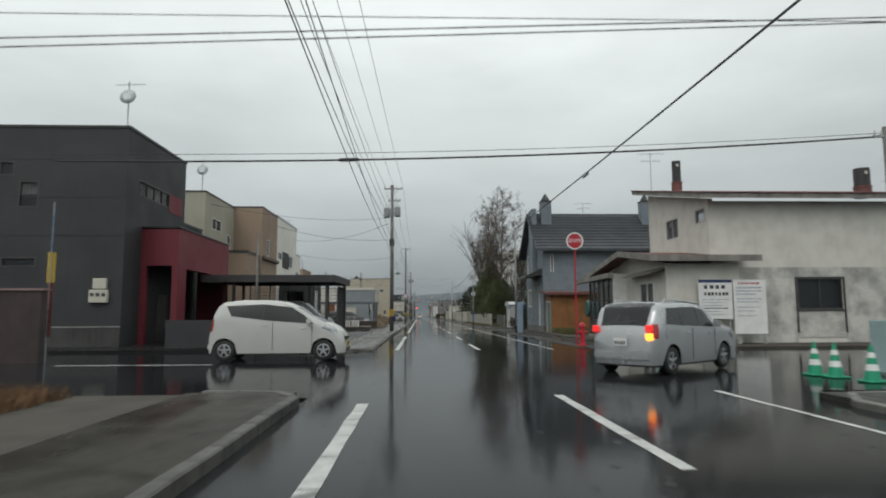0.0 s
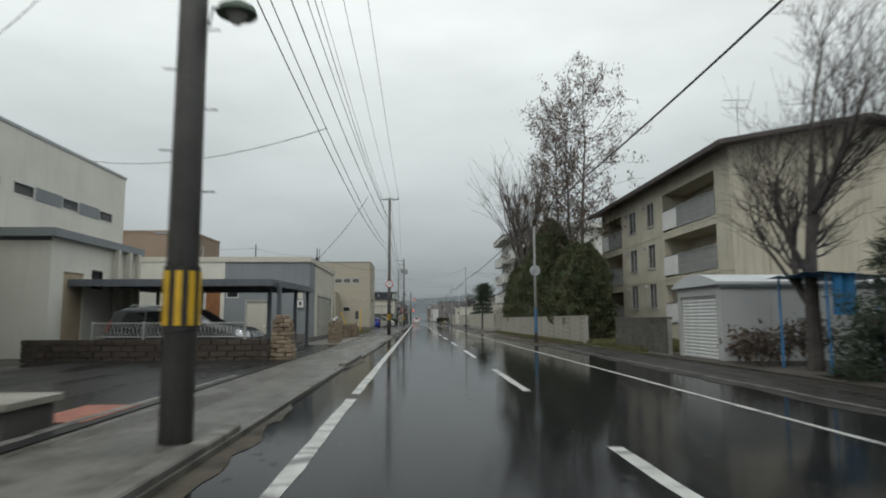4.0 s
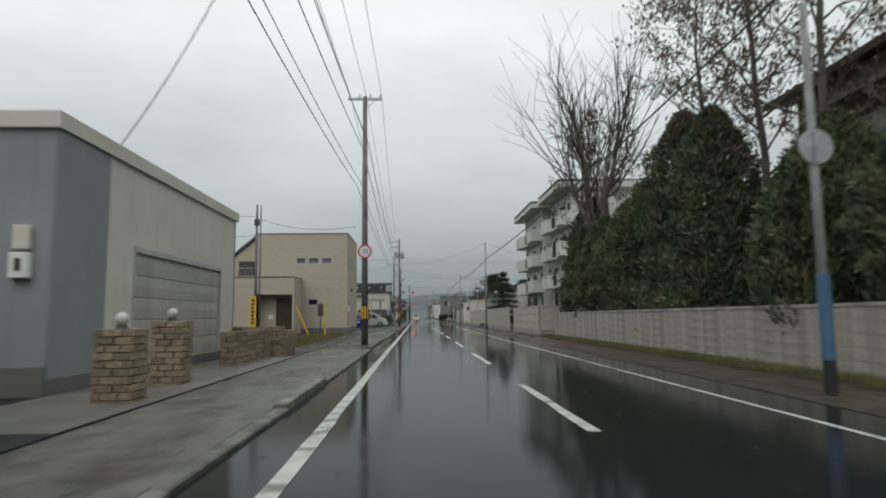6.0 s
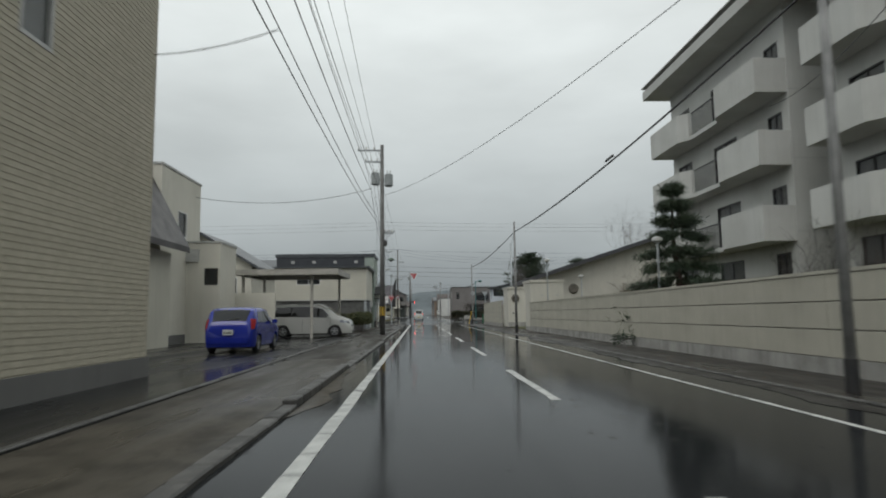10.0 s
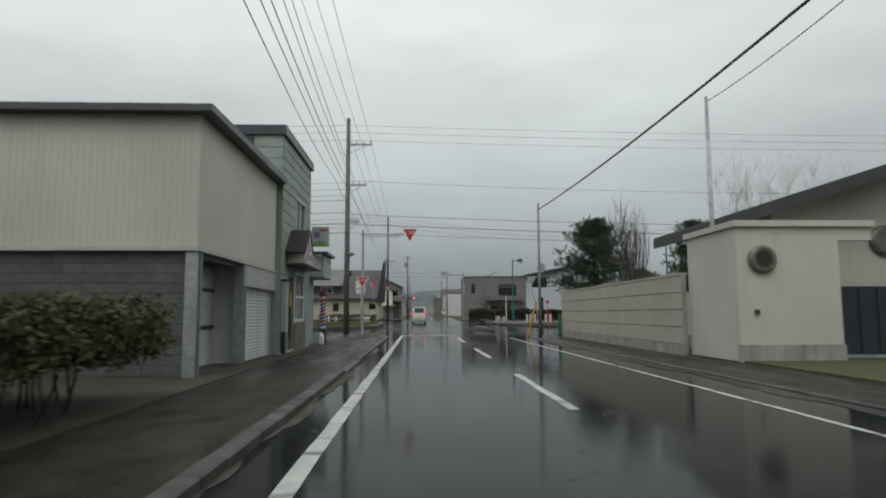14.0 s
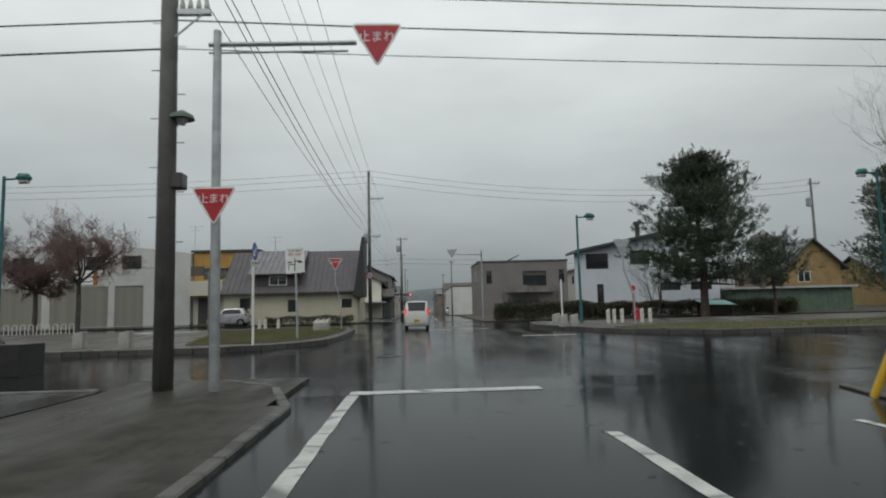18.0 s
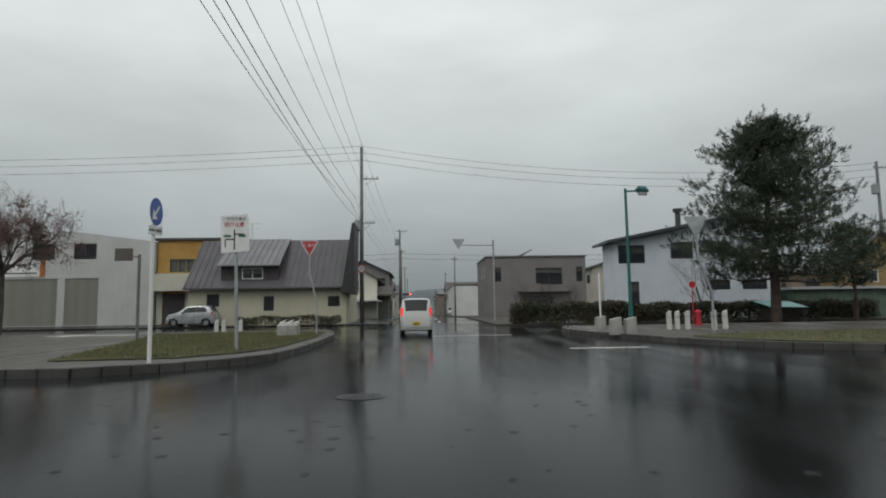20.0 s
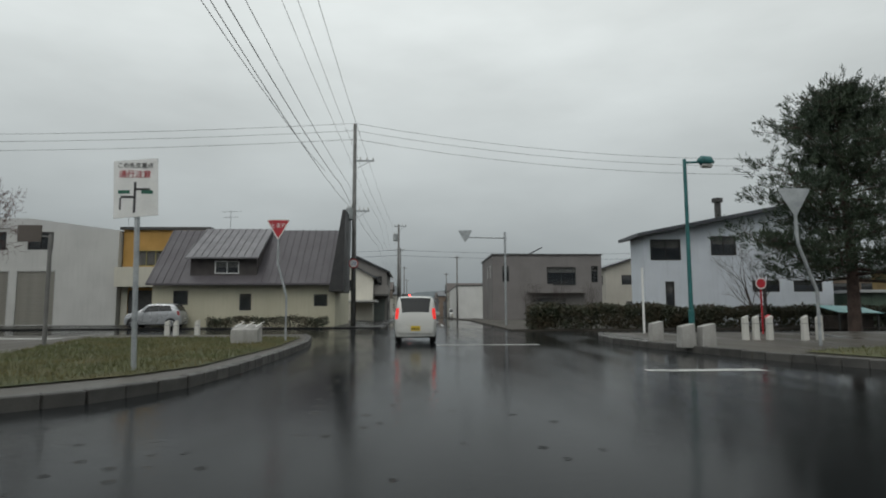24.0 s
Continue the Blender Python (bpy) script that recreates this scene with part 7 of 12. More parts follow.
hg = {'S': [(9.0, 9.7, 4.7, 6.3), (13.6, 16.6, 4.3, 6.2), (18.2, 18.9, 4.6, 6.3), (12.2, 15.5, 1.4, 3.0)], 'W': [(263.2, 264.4, 5.2, 6.4), (266, 267, 5.2, 6.4)]}
gr, w = block("grey_house", "warm-grey flat-roofed two-storey house", "house", 8.0, 19.3, 262, 272, 7.4, GREYH, hg)
flat_roof(gr, 8.0, 19.3, 262, 272, 7.4, FRAMED, ROOFD, 0.15, 0.1)
for a, b, c, d in hg['S']:
    window(gr, 'S', 262, a, b, c, d, FRAMED, 2, 1, 0.3)
for a, b, c, d in hg['W']:
    window(gr, 'W', 8.0, a, b, c, d, FRAMEA, 2, 1, 0.3)
bm = bmn()
fbox(bm, 'S', 262, 11.5, 17.4, 3.5, 3.7, 0.0, 1.0)
fbox(bm, 'S', 262, 11.5, 14, 3.7, 4.4, 0.9, 1.0)
part("balcony", bm, GREYH, gr)
bm = bmn()
prism(bm, [(11.3, 264, 7.4), (13.6, 264, 8.5), (13.6, 264, 8.4), (11.5, 264, 7.3)], (0, 2, 0))
part("solar_panel", bm, BLACKM, gr, "tilted dark solar panel")
h12, w = block("white_shed", "white low shed along the far street", "shed", 6.2, 12, 292, 312, 5.6, plaster("white_shed_wall", (0.6, 0.6, 0.58)), {})
flat_roof(h12, 6.2, 12, 292, 312, 5.6, FRAMED, ROOFD, 0.2)
h13, w = block("ochre_cottage", "ochre cottage with a dark ridged roof", "house", 34.2, 39.5, 240, 243.6, 4.7, mat("ochre_render", (0.3, 0.21, 0.09), (0.25, 0.175, 0.08)), {'S': [(35.4, 36.6, 3.2, 4.2)]})
gable_roof(h13, 34.2, 39.5, 240, 243.6, 4.7, 2.4, 'y', 0.5, ROOFD, mat("ochre_render", (0.3, 0.21, 0.09)))
window(h13, 'S', 240, 35.4, 36.6, 3.2, 4.2, FRAMEW, 2, 1, 0.3)
h14, w = block("ochre_cottage", "ochre cottage with a broad slate roof", "house", 53, 64, 252, 262, 4.2, mat("ochre_render", (0.3, 0.21, 0.09)), {'S': [(55, 56.5, 2.2, 3.6)]})
gable_roof(h14, 53, 64, 252, 262, 4.2, 2.4, 'x', 0.5, ROOFD, mat("ochre_render", (0.3, 0.21, 0.09)))
window(h14, 'S', 252, 55, 56.5, 2.2, 3.6, FRAMEW, 2, 1, 0.3)
GREENS = mat("faded_green_sheet", (0.1, 0.145, 0.105), (0.075, 0.115, 0.085), 0.55, scale=1.5, fine=20, bump=0.2, streak=0.25)
gsd, w = block("green_shed", "low faded-green sheet shed with a pale flat roof", "shed", 26.7, 37, 235.2, 239, 2.55, GREENS, {})
bm = bmn()
box(bm, 26.4, 37.3, 234.8, 239.3, 2.55, 2.72)
part("roof", bm, mat("pale_sheet_roof", (0.4, 0.41, 0.41)), gsd)
for k in range(11):
    bm = bmn()
    fbox(bm, 'S', 235.2, 26.8 + k, 26.84 + k, 0.5, 2.54, 0.0, 0.03)
    part("rib", bm, GREENS, gsd)
ls = thing("wood_store", (22.5, 229.7, gz(229.7) + 0.05), "low dark wood store under a turquoise sheet", "wood store")
for x, y, z in ((21.5, 229.1, 1.34), (23.5, 229.1, 1.34), (21.5, 230.6, 1.66), (23.5, 230.6, 1.66)):
    bm = bmn()
    box(bm, x - 0.04, x + 0.04, y - 0.04, y + 0.04, gz(y), z)
    part("post", bm, FRAMED, ls)
for k in range(8):
    bm = bmn()
    box(bm, 21.56, 23.44, 229.3 + (k % 2) * 0.02, 230.5, gz(230) + 0.05 + k * 0.09, gz(230) + 0.13 + k * 0.09)
    part("log_layer", bevelled(bm, 0.02), mat("dark_wet_logs", (0.06, 0.045, 0.035), (0.04, 0.032, 0.028), 0.7), ls)
bm = bmn()
hexa(bm, [(21.35, 228.9, 1.34), (23.7, 228.9, 1.28), (23.7, 230.8, 1.66), (21.35, 230.8, 1.72)], [(21.35, 228.9, 1.37), (23.7, 228.9, 1.31), (23.7, 230.8, 1.69), (21.35, 230.8, 1.75)])
part("sheet_roof", bm, mat("turquoise_sheet", (0.2, 0.42, 0.42), (0.17, 0.36, 0.36), 0.45), ls, "turquoise sheet roof")

# taupe gabled house on the far corner, its balcony over a garage
TAUPE = plaster("taupe_siding", (0.2, 0.19, 0.18), 0.12)
hf = {'S': [(-6.9, -5.6, 1.0, 2.9), (-5.2, -3.4, 4.2, 5.4)], 'E': [(265.6, 266.8, 4.3, 5.5), (268.5, 270.2, 1.8, 3.0)]}
tg, w = block("taupe_house", "taupe two-storey gabled house with a balcony over the garage", "house", -9.0, -2.9, 264, 273, 5.9, TAUPE, hf)
gable_roof(tg, -9.0, -2.9, 264, 273, 5.9, 1.45, 'y', 0.35, ROOFD, TAUPE, 0.16, FRAMEA)
for a, b, c, d in hf['S']:
    window(tg, 'S', 264, a, b, c, d, FRAMED, 2, 1, 0.5)
for a, b, c, d in hf['E']:
    window(tg, 'E', -2.9, a, b, c, d, FRAMED, 2, 1, 0.4)
bm = bmn()
box(bm, -6.6, -2.6, 262.6, 264, 3.3, 3.48)
bal = part("balcony", bm, FRAMED, tg, "dark balcony")
bm = bmn()
box(bm, -6.6, -2.6, 262.6, 262.68, 3.48, 4.4)
box(bm, -2.68, -2.6, 262.68, 264, 3.48, 4.4)
part("parapet", bm, TAUPE, bal)
for x in (-6.5, -2.75):
    bm = bmn()
    tube(bm, [(x, 262.75, gz(263)), (x, 262.75, 3.3)], 0.07, 8)
    part("balcony_post", bm, FRAMED, tg)
bm = bmn()
box(bm, -4.9, -3.1, 263.9, 263.99, gz(264) + 0.08, 2.95)
part("garage_door", bm, mat("dull_green_door", (0.1, 0.115, 0.105), (0.08, 0.09, 0.085), 0.5), tg, "dull grey-green garage door")


def far_house(k, x, y, wide, deep, h, rise, tone, roof):
    """A house far down the street: walls with openings, eaves, a ridged or flat roof."""
    z = gz(y) + h
    face = 'E' if x < 0 else 'W'
    plane = x + wide if x < 0 else x
    side = [(y + 1.2, y + 2.6, z - 2.1, z - 0.9), (y + deep - 3.2, y + deep - 1.4, z - 2.1, z - 0.9)]
    end = [(x + wide * 0.2, x + wide * 0.42, z - 2.1, z - 0.9), (x + wide * 0.6, x + wide * 0.82, z - 2.1, z - 0.9)]
    if h > 4.8:
        end.append((x + wide * 0.25, x + wide * 0.7, gz(y) + 0.9, gz(y) + 2.2))
    th, w = block("far_house", "small far-off house along the misty street", "house", x, x + wide, y, y + deep, z, tone, {face: side, 'S': end}, group="far houses")
    for a, b, c, d in side:
        window(th, face, plane, a, b, c, d, FRAMED, 2, 1, 0.4)
    for a, b, c, d in end:
        window(th, 'S', y, a, b, c, d, FRAMED, 2, 1, 0.4)
    if rise:
        gable_roof(th, x, x + wide, y, y + deep, z, rise, 'x' if k % 3 else 'y', 0.45, roof, tone)
    else:
        flat_roof(th, x, x + wide, y, y + deep, z, FRAMED, roof, 0.18, 0.08)


tones = [plaster("far_cream_wall", (0.42, 0.4, 0.35)), plaster("far_grey_wall", (0.22, 0.215, 0.21)), plaster("far_pale_wall", (0.46, 0.46, 0.445)), plaster("far_brown_wall", (0.22, 0.165, 0.125)), plaster("far_slate_wall", (0.16, 0.17, 0.18))]
roofs = [ROOFD, mat("far_brown_roof", (0.07, 0.05, 0.045), (0.05, 0.04, 0.035), 0.5), ROOFD]
rnd = random.Random(11)
y = 279.0
for k in range(13):
    deep = rnd.uniform(8.0, 11.0)
    far_house(k, -4.2 - rnd.uniform(0, 2.2) - 8, y, 8, deep, rnd.choice((4.0, 5.6, 5.9, 6.3)), rnd.choice((0, 1.4, 1.8, 2.1)), tones[rnd.randrange(5)], roofs[k % 3])
    y += deep + rnd.uniform(2.5, 9.0)
y = 318.0
for k in range(11):
    deep = rnd.uniform(8.0, 11.0)
    far_house(k, 6.6 + rnd.uniform(0, 2.0), y, 8, deep, rnd.choice((3.6, 4.2, 5.6, 6.2)), rnd.choice((0, 1.4, 1.8, 2.1)), tones[rnd.randrange(5)], roofs[k % 3])
    y += deep + rnd.uniform(2.5, 9.0)
# second row, seen over and between the first
for k, (x, y, wd, h) in enumerate(((-30, 268, 10, 6.0), (-46, 280, 11, 5.8), (24, 276, 10, 6.4), (40, 284, 12, 5.9), (-24, 300, 9, 6.3), (26, 306, 9, 6.2), (60, 290, 12, 6.0), (-66, 290, 12, 6.2))):
    far_house(k + 1, x, y, wd, 9, h, (1.6, 2.0)[k % 2], tones[(k * 2 + 1) % 5], roofs[k % 3])

# low wooded ridge at the street's end, rain haze put into its colour
RIDGE = mat("haze_coloured_ridge", (0.17, 0.19, 0.2), (0.13, 0.147, 0.155), 1.0, scale=0.004, fine=0.05, bump=0, var=0.12, spec=0.0)
bm = bmn()
prev = None
for k in range(121):
    x = -1500 + 25 * k
    top = 44 + 16 * math.sin(x * 0.0034 + 0.6) + 7 * math.sin(x * 0.0131) + 3 * math.sin(x * 0.047 + 1) + 1.6 * math.sin(x * 0.19)
    cur = [bm.verts.new((x, 1500, 0.0)), bm.verts.new((x, 1590, top * 0.7)), bm.verts.new((x, 1680, top)), bm.verts.new((x, 1900, 0.0))]
    if prev:
        for i in range(3):
            bm.faces.new((prev[i], cur[i], cur[i + 1], prev[i + 1]))
    prev = cur
solo("backdrop", bm, RIDGE, "low wooded ridge in a grey-blue that stands in for rain haze", "backdrop", kind="structure")


# ---- vehicles ----
def prof(points, x):
    for (xa, za), (xb, zb) in zip(points, points[1:]):
        if x <= xb:
            f = 0 if xb == xa else max(0, (x - xa) / (xb - xa))
            f = f * f * (3 - 2 * f) * 0.4 + f * 0.6
            return za + (zb - za) * f
    return points[-1][1]


def car(name, label, at, turn, L, Wd, top, belt, paint, wheels, side_panes, screen, back, lights, wheel_r=0.28, plate=WHITEP, brake=False, rack=False, group=""):
    """A car built nose towards +x: lofted body with wheel arches, panes, lamps, bumpers, wheels."""
    th = thing(name, at, label, "car", group, turn=turn)
    w2 = Wd / 2

    def floor_z(x):
        z = 0.22
        for wx in wheels:
            d = abs(x - wx)
            r = wheel_r + 0.06
            if d < r:
                z = max(z, wheel_r + math.sqrt(r * r - d * d))
        return z

    def half(x, z):
        end = min(x, L - x)
        w = w2 * (1 - 0.16 * max(0, 1 - end / 0.35) ** 2)
        b, t = prof(belt, x), prof(top, x)
        if z > b and t > b + 0.02:
            w *= 1 - 0.17 * min(1, (z - b) / max(0.3, t - b)) ** 1.2
        elif z < 0.45:
            w *= 1 - 0.05 * (0.45 - z) / 0.25
        return w

    n = 56
    bm = bmn()
    rings = []
    for i in range(n + 1):
        x = L * i / n
        t, b, f = prof(top, x), prof(belt, x), floor_z(x)
        b = min(b, t - 0.02)
        f = min(f, b - 0.05)
        zs = [f, f + (b - f) * 0.3, f + (b - f) * 0.7, b - 0.005, b + (t - b) * 0.35, b + (t - b) * 0.75, t - (t - b) * 0.08]
        ring = [(x, half(x, z), z) for z in zs]
        hw = half(x, t)
        ring += [(x, hw * 0.86, t - 0.005), (x, hw * 0.45, t + 0.012), (x, 0, t + 0.016)]
        full = ring + [(p[0], -p[1], p[2]) for p in reversed(ring[:-1])]
        rings.append([bm.verts.new(p) for p in full])
    for r0, r1 in zip(rings, rings[1:]):
        for k in range(len(r0) - 1):
            bm.faces.new((r0[k], r1[k], r1[k + 1], r0[k + 1]))
    for r in (rings[0], rings[-1]):
        bm.faces.new(r)
    part("body", bm, paint, th, world=False, smooth=True)
    bm = bmn()
    box(bm, 0.12, L - 0.12, -w2 * 0.86, w2 * 0.86, 0.17, 0.5)
    part("underbody", bm, BLACKM, th, world=False)

    def patch(corners, off, sgn, nx=6, nz=3):
        """A panel of the flank between four side-view corners."""
        bmp = bmn()
        g = []
        for j in range(nz + 1):
            row = []
            for i in range(nx + 1):
                u, v = i / nx, j / nz
                x = (corners[0][0] * (1 - u) + corners[1][0] * u) * (1 - v) + (corners[3][0] * (1 - u) + corners[2][0] * u) * v
                z = (corners[0][1] * (1 - u) + corners[1][1] * u) * (1 - v) + (corners[3][1] * (1 - u) + corners[2][1] * u) * v
                row.append(bmp.verts.new((x, sgn * (half(x, z) + off), z)))
            g.append(row)
        for j in range(nz):
            for i in range(nx):
                bmp.faces.new((g[j][i], g[j][i + 1], g[j + 1][i + 1], g[j + 1][i]))
        return bmp

    def deck(x0, x1, f0, f1, off):
        """A panel of the upper surface, from x0 to x1, over a share of its width."""
        bmp = bmn()
        g = []
        for i in range(9):
            u = i / 8
            x = x0 + (x1 - x0) * u
            z = prof(top, x)
            hw = half(x, z) * (f0 * (1 - u) + f1 * u)
            sl = (prof(top, x + 0.01) - prof(top, x - 0.01)) / 0.02
            nn = Vector((-sl, 0, 1)).normalized() * off
            g.append([bmp.verts.new((x + nn.x, hw * (j / 4 - 1), z + nn.z + 0.016 - 0.02 * abs(j / 4 - 1) ** 3)) for j in range(9)])
        for r0, r1 in zip(g, g[1:]):
            for k in range(8):
                bmp.faces.new((r0[k], r1[k], r1[k + 1], r0[k + 1]))
        return bmp

    for sgn in (1, -1):
        for c in side_panes:
            part("side_window", patch(c, 0.006, sgn), CARGLASS, th, world=False, smooth=True)
        for c, d in zip(side_panes, side_panes[1:]):
            part("window_pillar", patch([c[1], d[0], d[3], c[2]], 0.005, sgn, 1, 3), DARKPL, th, world=False)
        for c in lights.get("head", ()):
            part("headlight", patch(c, 0.008, sgn, 4, 3), MATS.get("headlamp") or mat("headlamp", (0.42, 0.44, 0.46), (0.3, 0.31, 0.33), 0.06, metal=0.6, scale=2, bump=0, var=0.02), th, "clear headlight", world=False)
        for c in lights.get("tail", ()):
            part("tail_light", patch(c, 0.008, sgn, 3, 3), TAILON if brake else TAILOFF, th, "red tail light", world=False)
        a, b = side_panes[0][0][0], side_panes[-1][1][0]
        mid = (a + b) / 2
        for xs in (mid, b - 0.05):
            for z0 in (0.32,):
                zt = prof(belt, xs) - 0.02
                y = half(xs, 0.6) + 0.002
                bm = bmn()
                box(bm, xs - 0.006, xs + 0.006, sgn * y - 0.004, sgn * y + 0.004, z0, zt)
                part("door_seam", bm, DARKPL, th, world=False)
        bm = bmn()
        for xs in (mid - 0.22, b - 0.3):
            y = half(xs, prof(belt, xs) - 0.12)
            box(bm, xs - 0.09, xs + 0.09, sgn * y - 0.025, sgn * y + 0.025, prof(belt, xs) - 0.14, prof(belt, xs) - 0.11)
        part("door_handle", bevelled(bm, 0.008), paint, th, world=False)
        bm = bmn()
        xm = b - 0.12
        zb = prof(belt, xm) + 0.02
        y = half(xm, zb)
        box(bm, xm - 0.07, xm + 0.08, sgn * (y + 0.11) - 0.09, sgn * (y + 0.11) + 0.09, zb, zb + 0.14)
        part("mirror", bevelled(bm, 0.025, 2), paint, th, world=False)
    for sc in (screen, back):
        part("windscreen" if sc is screen else "rear_window", deck(*sc, 0.006), CARGLASS, th, world=False, smooth=True)
    bm = bmn()
    box(bm, L - 0.1, L + 0.03, -w2 * 0.78, w2 * 0.78, 0.26, 0.46)
    part("bumper", bevelled(bm, 0.04, 2), paint, th, world=False)
    bm = bmn()
    box(bm, L + 0.0, L + 0.036, -w2 * 0.45, w2 * 0.45, 0.24, 0.36)
    part("air_intake", bm, BLACKM, th, world=False)
    bm = bmn()
    box(bm, L - 0.09, L + 0.012, -w2 * 0.5, w2 * 0.5, 0.6, 0.68)
    part("grille", bevelled(bm, 0.01), BLACKM, th, world=False)
    bm = bmn()
    box(bm, L - 0.07, L + 0.018, -w2 * 0.5, w2 * 0.5, 0.685, 0.7)
    part("chrome_strip", bm, CHROME, th, world=False)
    for sgn in (1, -1):
        bm = bmn()
        tube(bm, [(L - 0.02, sgn * w2 * 0.66, 0.34), (L + 0.036, sgn * w2 * 0.66, 0.34)], 0.045, 10)
        part("fog_light", bm, CHROME, th, world=False)
    bm = bmn()
    box(bm, -0.05, 0.1, -w2 * 0.84, w2 * 0.84, 0.3, 0.52)
    part("bumper", bevelled(bm, 0.04, 2), paint, th, world=False)
    for x0, x1, zc in ((-0.062, -0.05, 0.42 if L < 3.6 else 0.62), (L + 0.03, L + 0.045, 0.42)):
        bm = bmn()
        box(bm, x0, x1, -0.165, 0.165, zc, zc + 0.165)
        pl = part("number_plate", bm, plate, th, world=False)
        bm = bmn()
        s = -1 if x0 < 0 else 1
        xx = x0 if s < 0 else x1
        for k in range(4):
            box(bm, xx - 0.004, xx + 0.004, -0.12 + k * 0.07, -0.075 + k * 0.07, zc + 0.03, zc + 0.1)
        part("text_bar", bm, BLACKM, pl, world=False)
    for wx in wheels:
        for sgn in (1, -1):
            y0 = sgn * (w2 - 0.19)
            bm = bmn()
            ring = []
            for rr, yy in ((wheel_r * 0.62, 0.02), (wheel_r * 0.9, 0.0), (wheel_r, 0.03), (wheel_r, 0.14), (wheel_r * 0.9, 0.175), (wheel_r * 0.64, 0.165)):
                ring.append([bm.verts.new((wx + rr * math.cos(a * math.pi / 12), y0 + sgn * yy, wheel_r + rr * math.sin(a * math.pi / 12))) for a in range(24)])
            for r0, r1 in zip(ring, ring[1:]):
                for k in range(24):
                    bm.faces.new((r0[k], r0[(k + 1) % 24], r1[(k + 1) % 24], r1[k]))
            bm.faces.new(ring[0])
            wh = part("wheel", bm, RUBBER, th, "black tyre", world=False, smooth=True)
            bm = bmn()
            yf = y0 + sgn * 0.15
            outer = [(wx + wheel_r * 0.66 * math.cos(a * math.pi / 12), yf, wheel_r + wheel_r * 0.66 * math.sin(a * math.pi / 12)) for a in range(24)]
            inner = [(wx + wheel_r * 0.54 * math.cos(a * math.pi / 12), yf + sgn * 0.008, wheel_r + wheel_r * 0.54 * math.sin(a * math.pi / 12)) for a in range(24)]
            vo, vi = [bm.verts.new(p) for p in outer], [bm.verts.new(p) for p in inner]
            for k in range(24):
                bm.faces.new((vo[k], vo[(k + 1) % 24], vi[(k + 1) % 24], vi[k]))
            for k in range(5):
                a = k * 2 * math.pi / 5 + 0.3
                d = Vector((math.cos(a), 0, math.sin(a)))
                s = Vector((-math.sin(a), 0, math.cos(a))) * wheel_r * 0.09
                c = Vector((wx, yf, wheel_r))
                quad = [c + d * wheel_r * 0.1 + s, c + d * wheel_r * 0.1 - s, c + d * wheel_r * 0.6 - s * 0.8, c + d * wheel_r * 0.6 + s * 0.8]
                prism(bm, quad, (0, sgn * 0.02, 0))
            tube(bm, [(wx, yf, wheel_r), (wx, yf + sgn * 0.03, wheel_r)], wheel_r * 0.14, 10)
            part("rim", bm, ALLOY, wh, "spoked alloy rim", world=False)
    if brake:
        bm = bmn()
        xt = back[1] - 0.02
        box(bm, xt - 0.03, xt, -0.12, 0.12, prof(top, xt) - 0.08, prof(top, xt) - 0.05)
        part("high_brake_light", bm, TAILON, th, world=False)
    bm = bmn()
    tube(bm, [(back[0] + 0.02, 0.1, prof(top, back[0]) + 0.05), (back[0] + 0.06, -0.3, prof(top, back[0]) + 0.12)], 0.012, 5)
    part("rear_wiper", bm, BLACKM, th, world=False)
    if rack:
        for sgn in (1, -1):
            bm = bmn()
            tube(bm, [(0.7, sgn * w2 * 0.72, prof(top, 0.7) - 0.02), (0.8, sgn * w2 * 0.72, prof(top, 0.8) + 0.07), (2.4, sgn * w2 * 0.72, prof(top, 2.4) + 0.07), (2.5, sgn * w2 * 0.72, prof(top, 2.5) - 0.02)], 0.02, 6)
            part("roof_rail", bm, GALV, th, world=False)
    return th


TAILON = glow("tail_lamp_lit", (0.85, 0.03, 0.025), 0.55)
TAILOFF = mat("tail_lamp", (0.3, 0.01, 0.012), (0.22, 0.01, 0.01), 0.12, scale=12, bump=0)
AMBER = glow("indicator_lit", (1.0, 0.3, 0.03), 3.0)
PWHITE = mat("pearl_white_paint", (0.52, 0.52, 0.495), (0.48, 0.48, 0.46), 0.16, scale=1, fine=80, bump=0, var=0.02)
PSILVER = mat("silver_paint", (0.42, 0.43, 0.44), (0.38, 0.39, 0.4), 0.25, metal=0.5, scale=1, fine=80, bump=0, var=0.02)
PBLUE = mat("blue_car_paint", (0.012, 0.025, 0.26), (0.01, 0.02, 0.22), 0.15, scale=1, fine=80, bump=0, var=0.02)
PBLACK = mat("black_car_paint", (0.012, 0.013, 0.015), (0.01, 0.01, 0.012), 0.12, scale=1, fine=80, bump=0, var=0.02)
PDARK = mat("dark_grey_car_paint", (0.06, 0.065, 0.07), (0.05, 0.055, 0.06), 0.16, metal=0.3, scale=1, bump=0, var=0.02)
YPLATE = mat("yellow_plate", (0.6, 0.42, 0.02), (0.55, 0.38, 0.02), 0.4, bump=0)

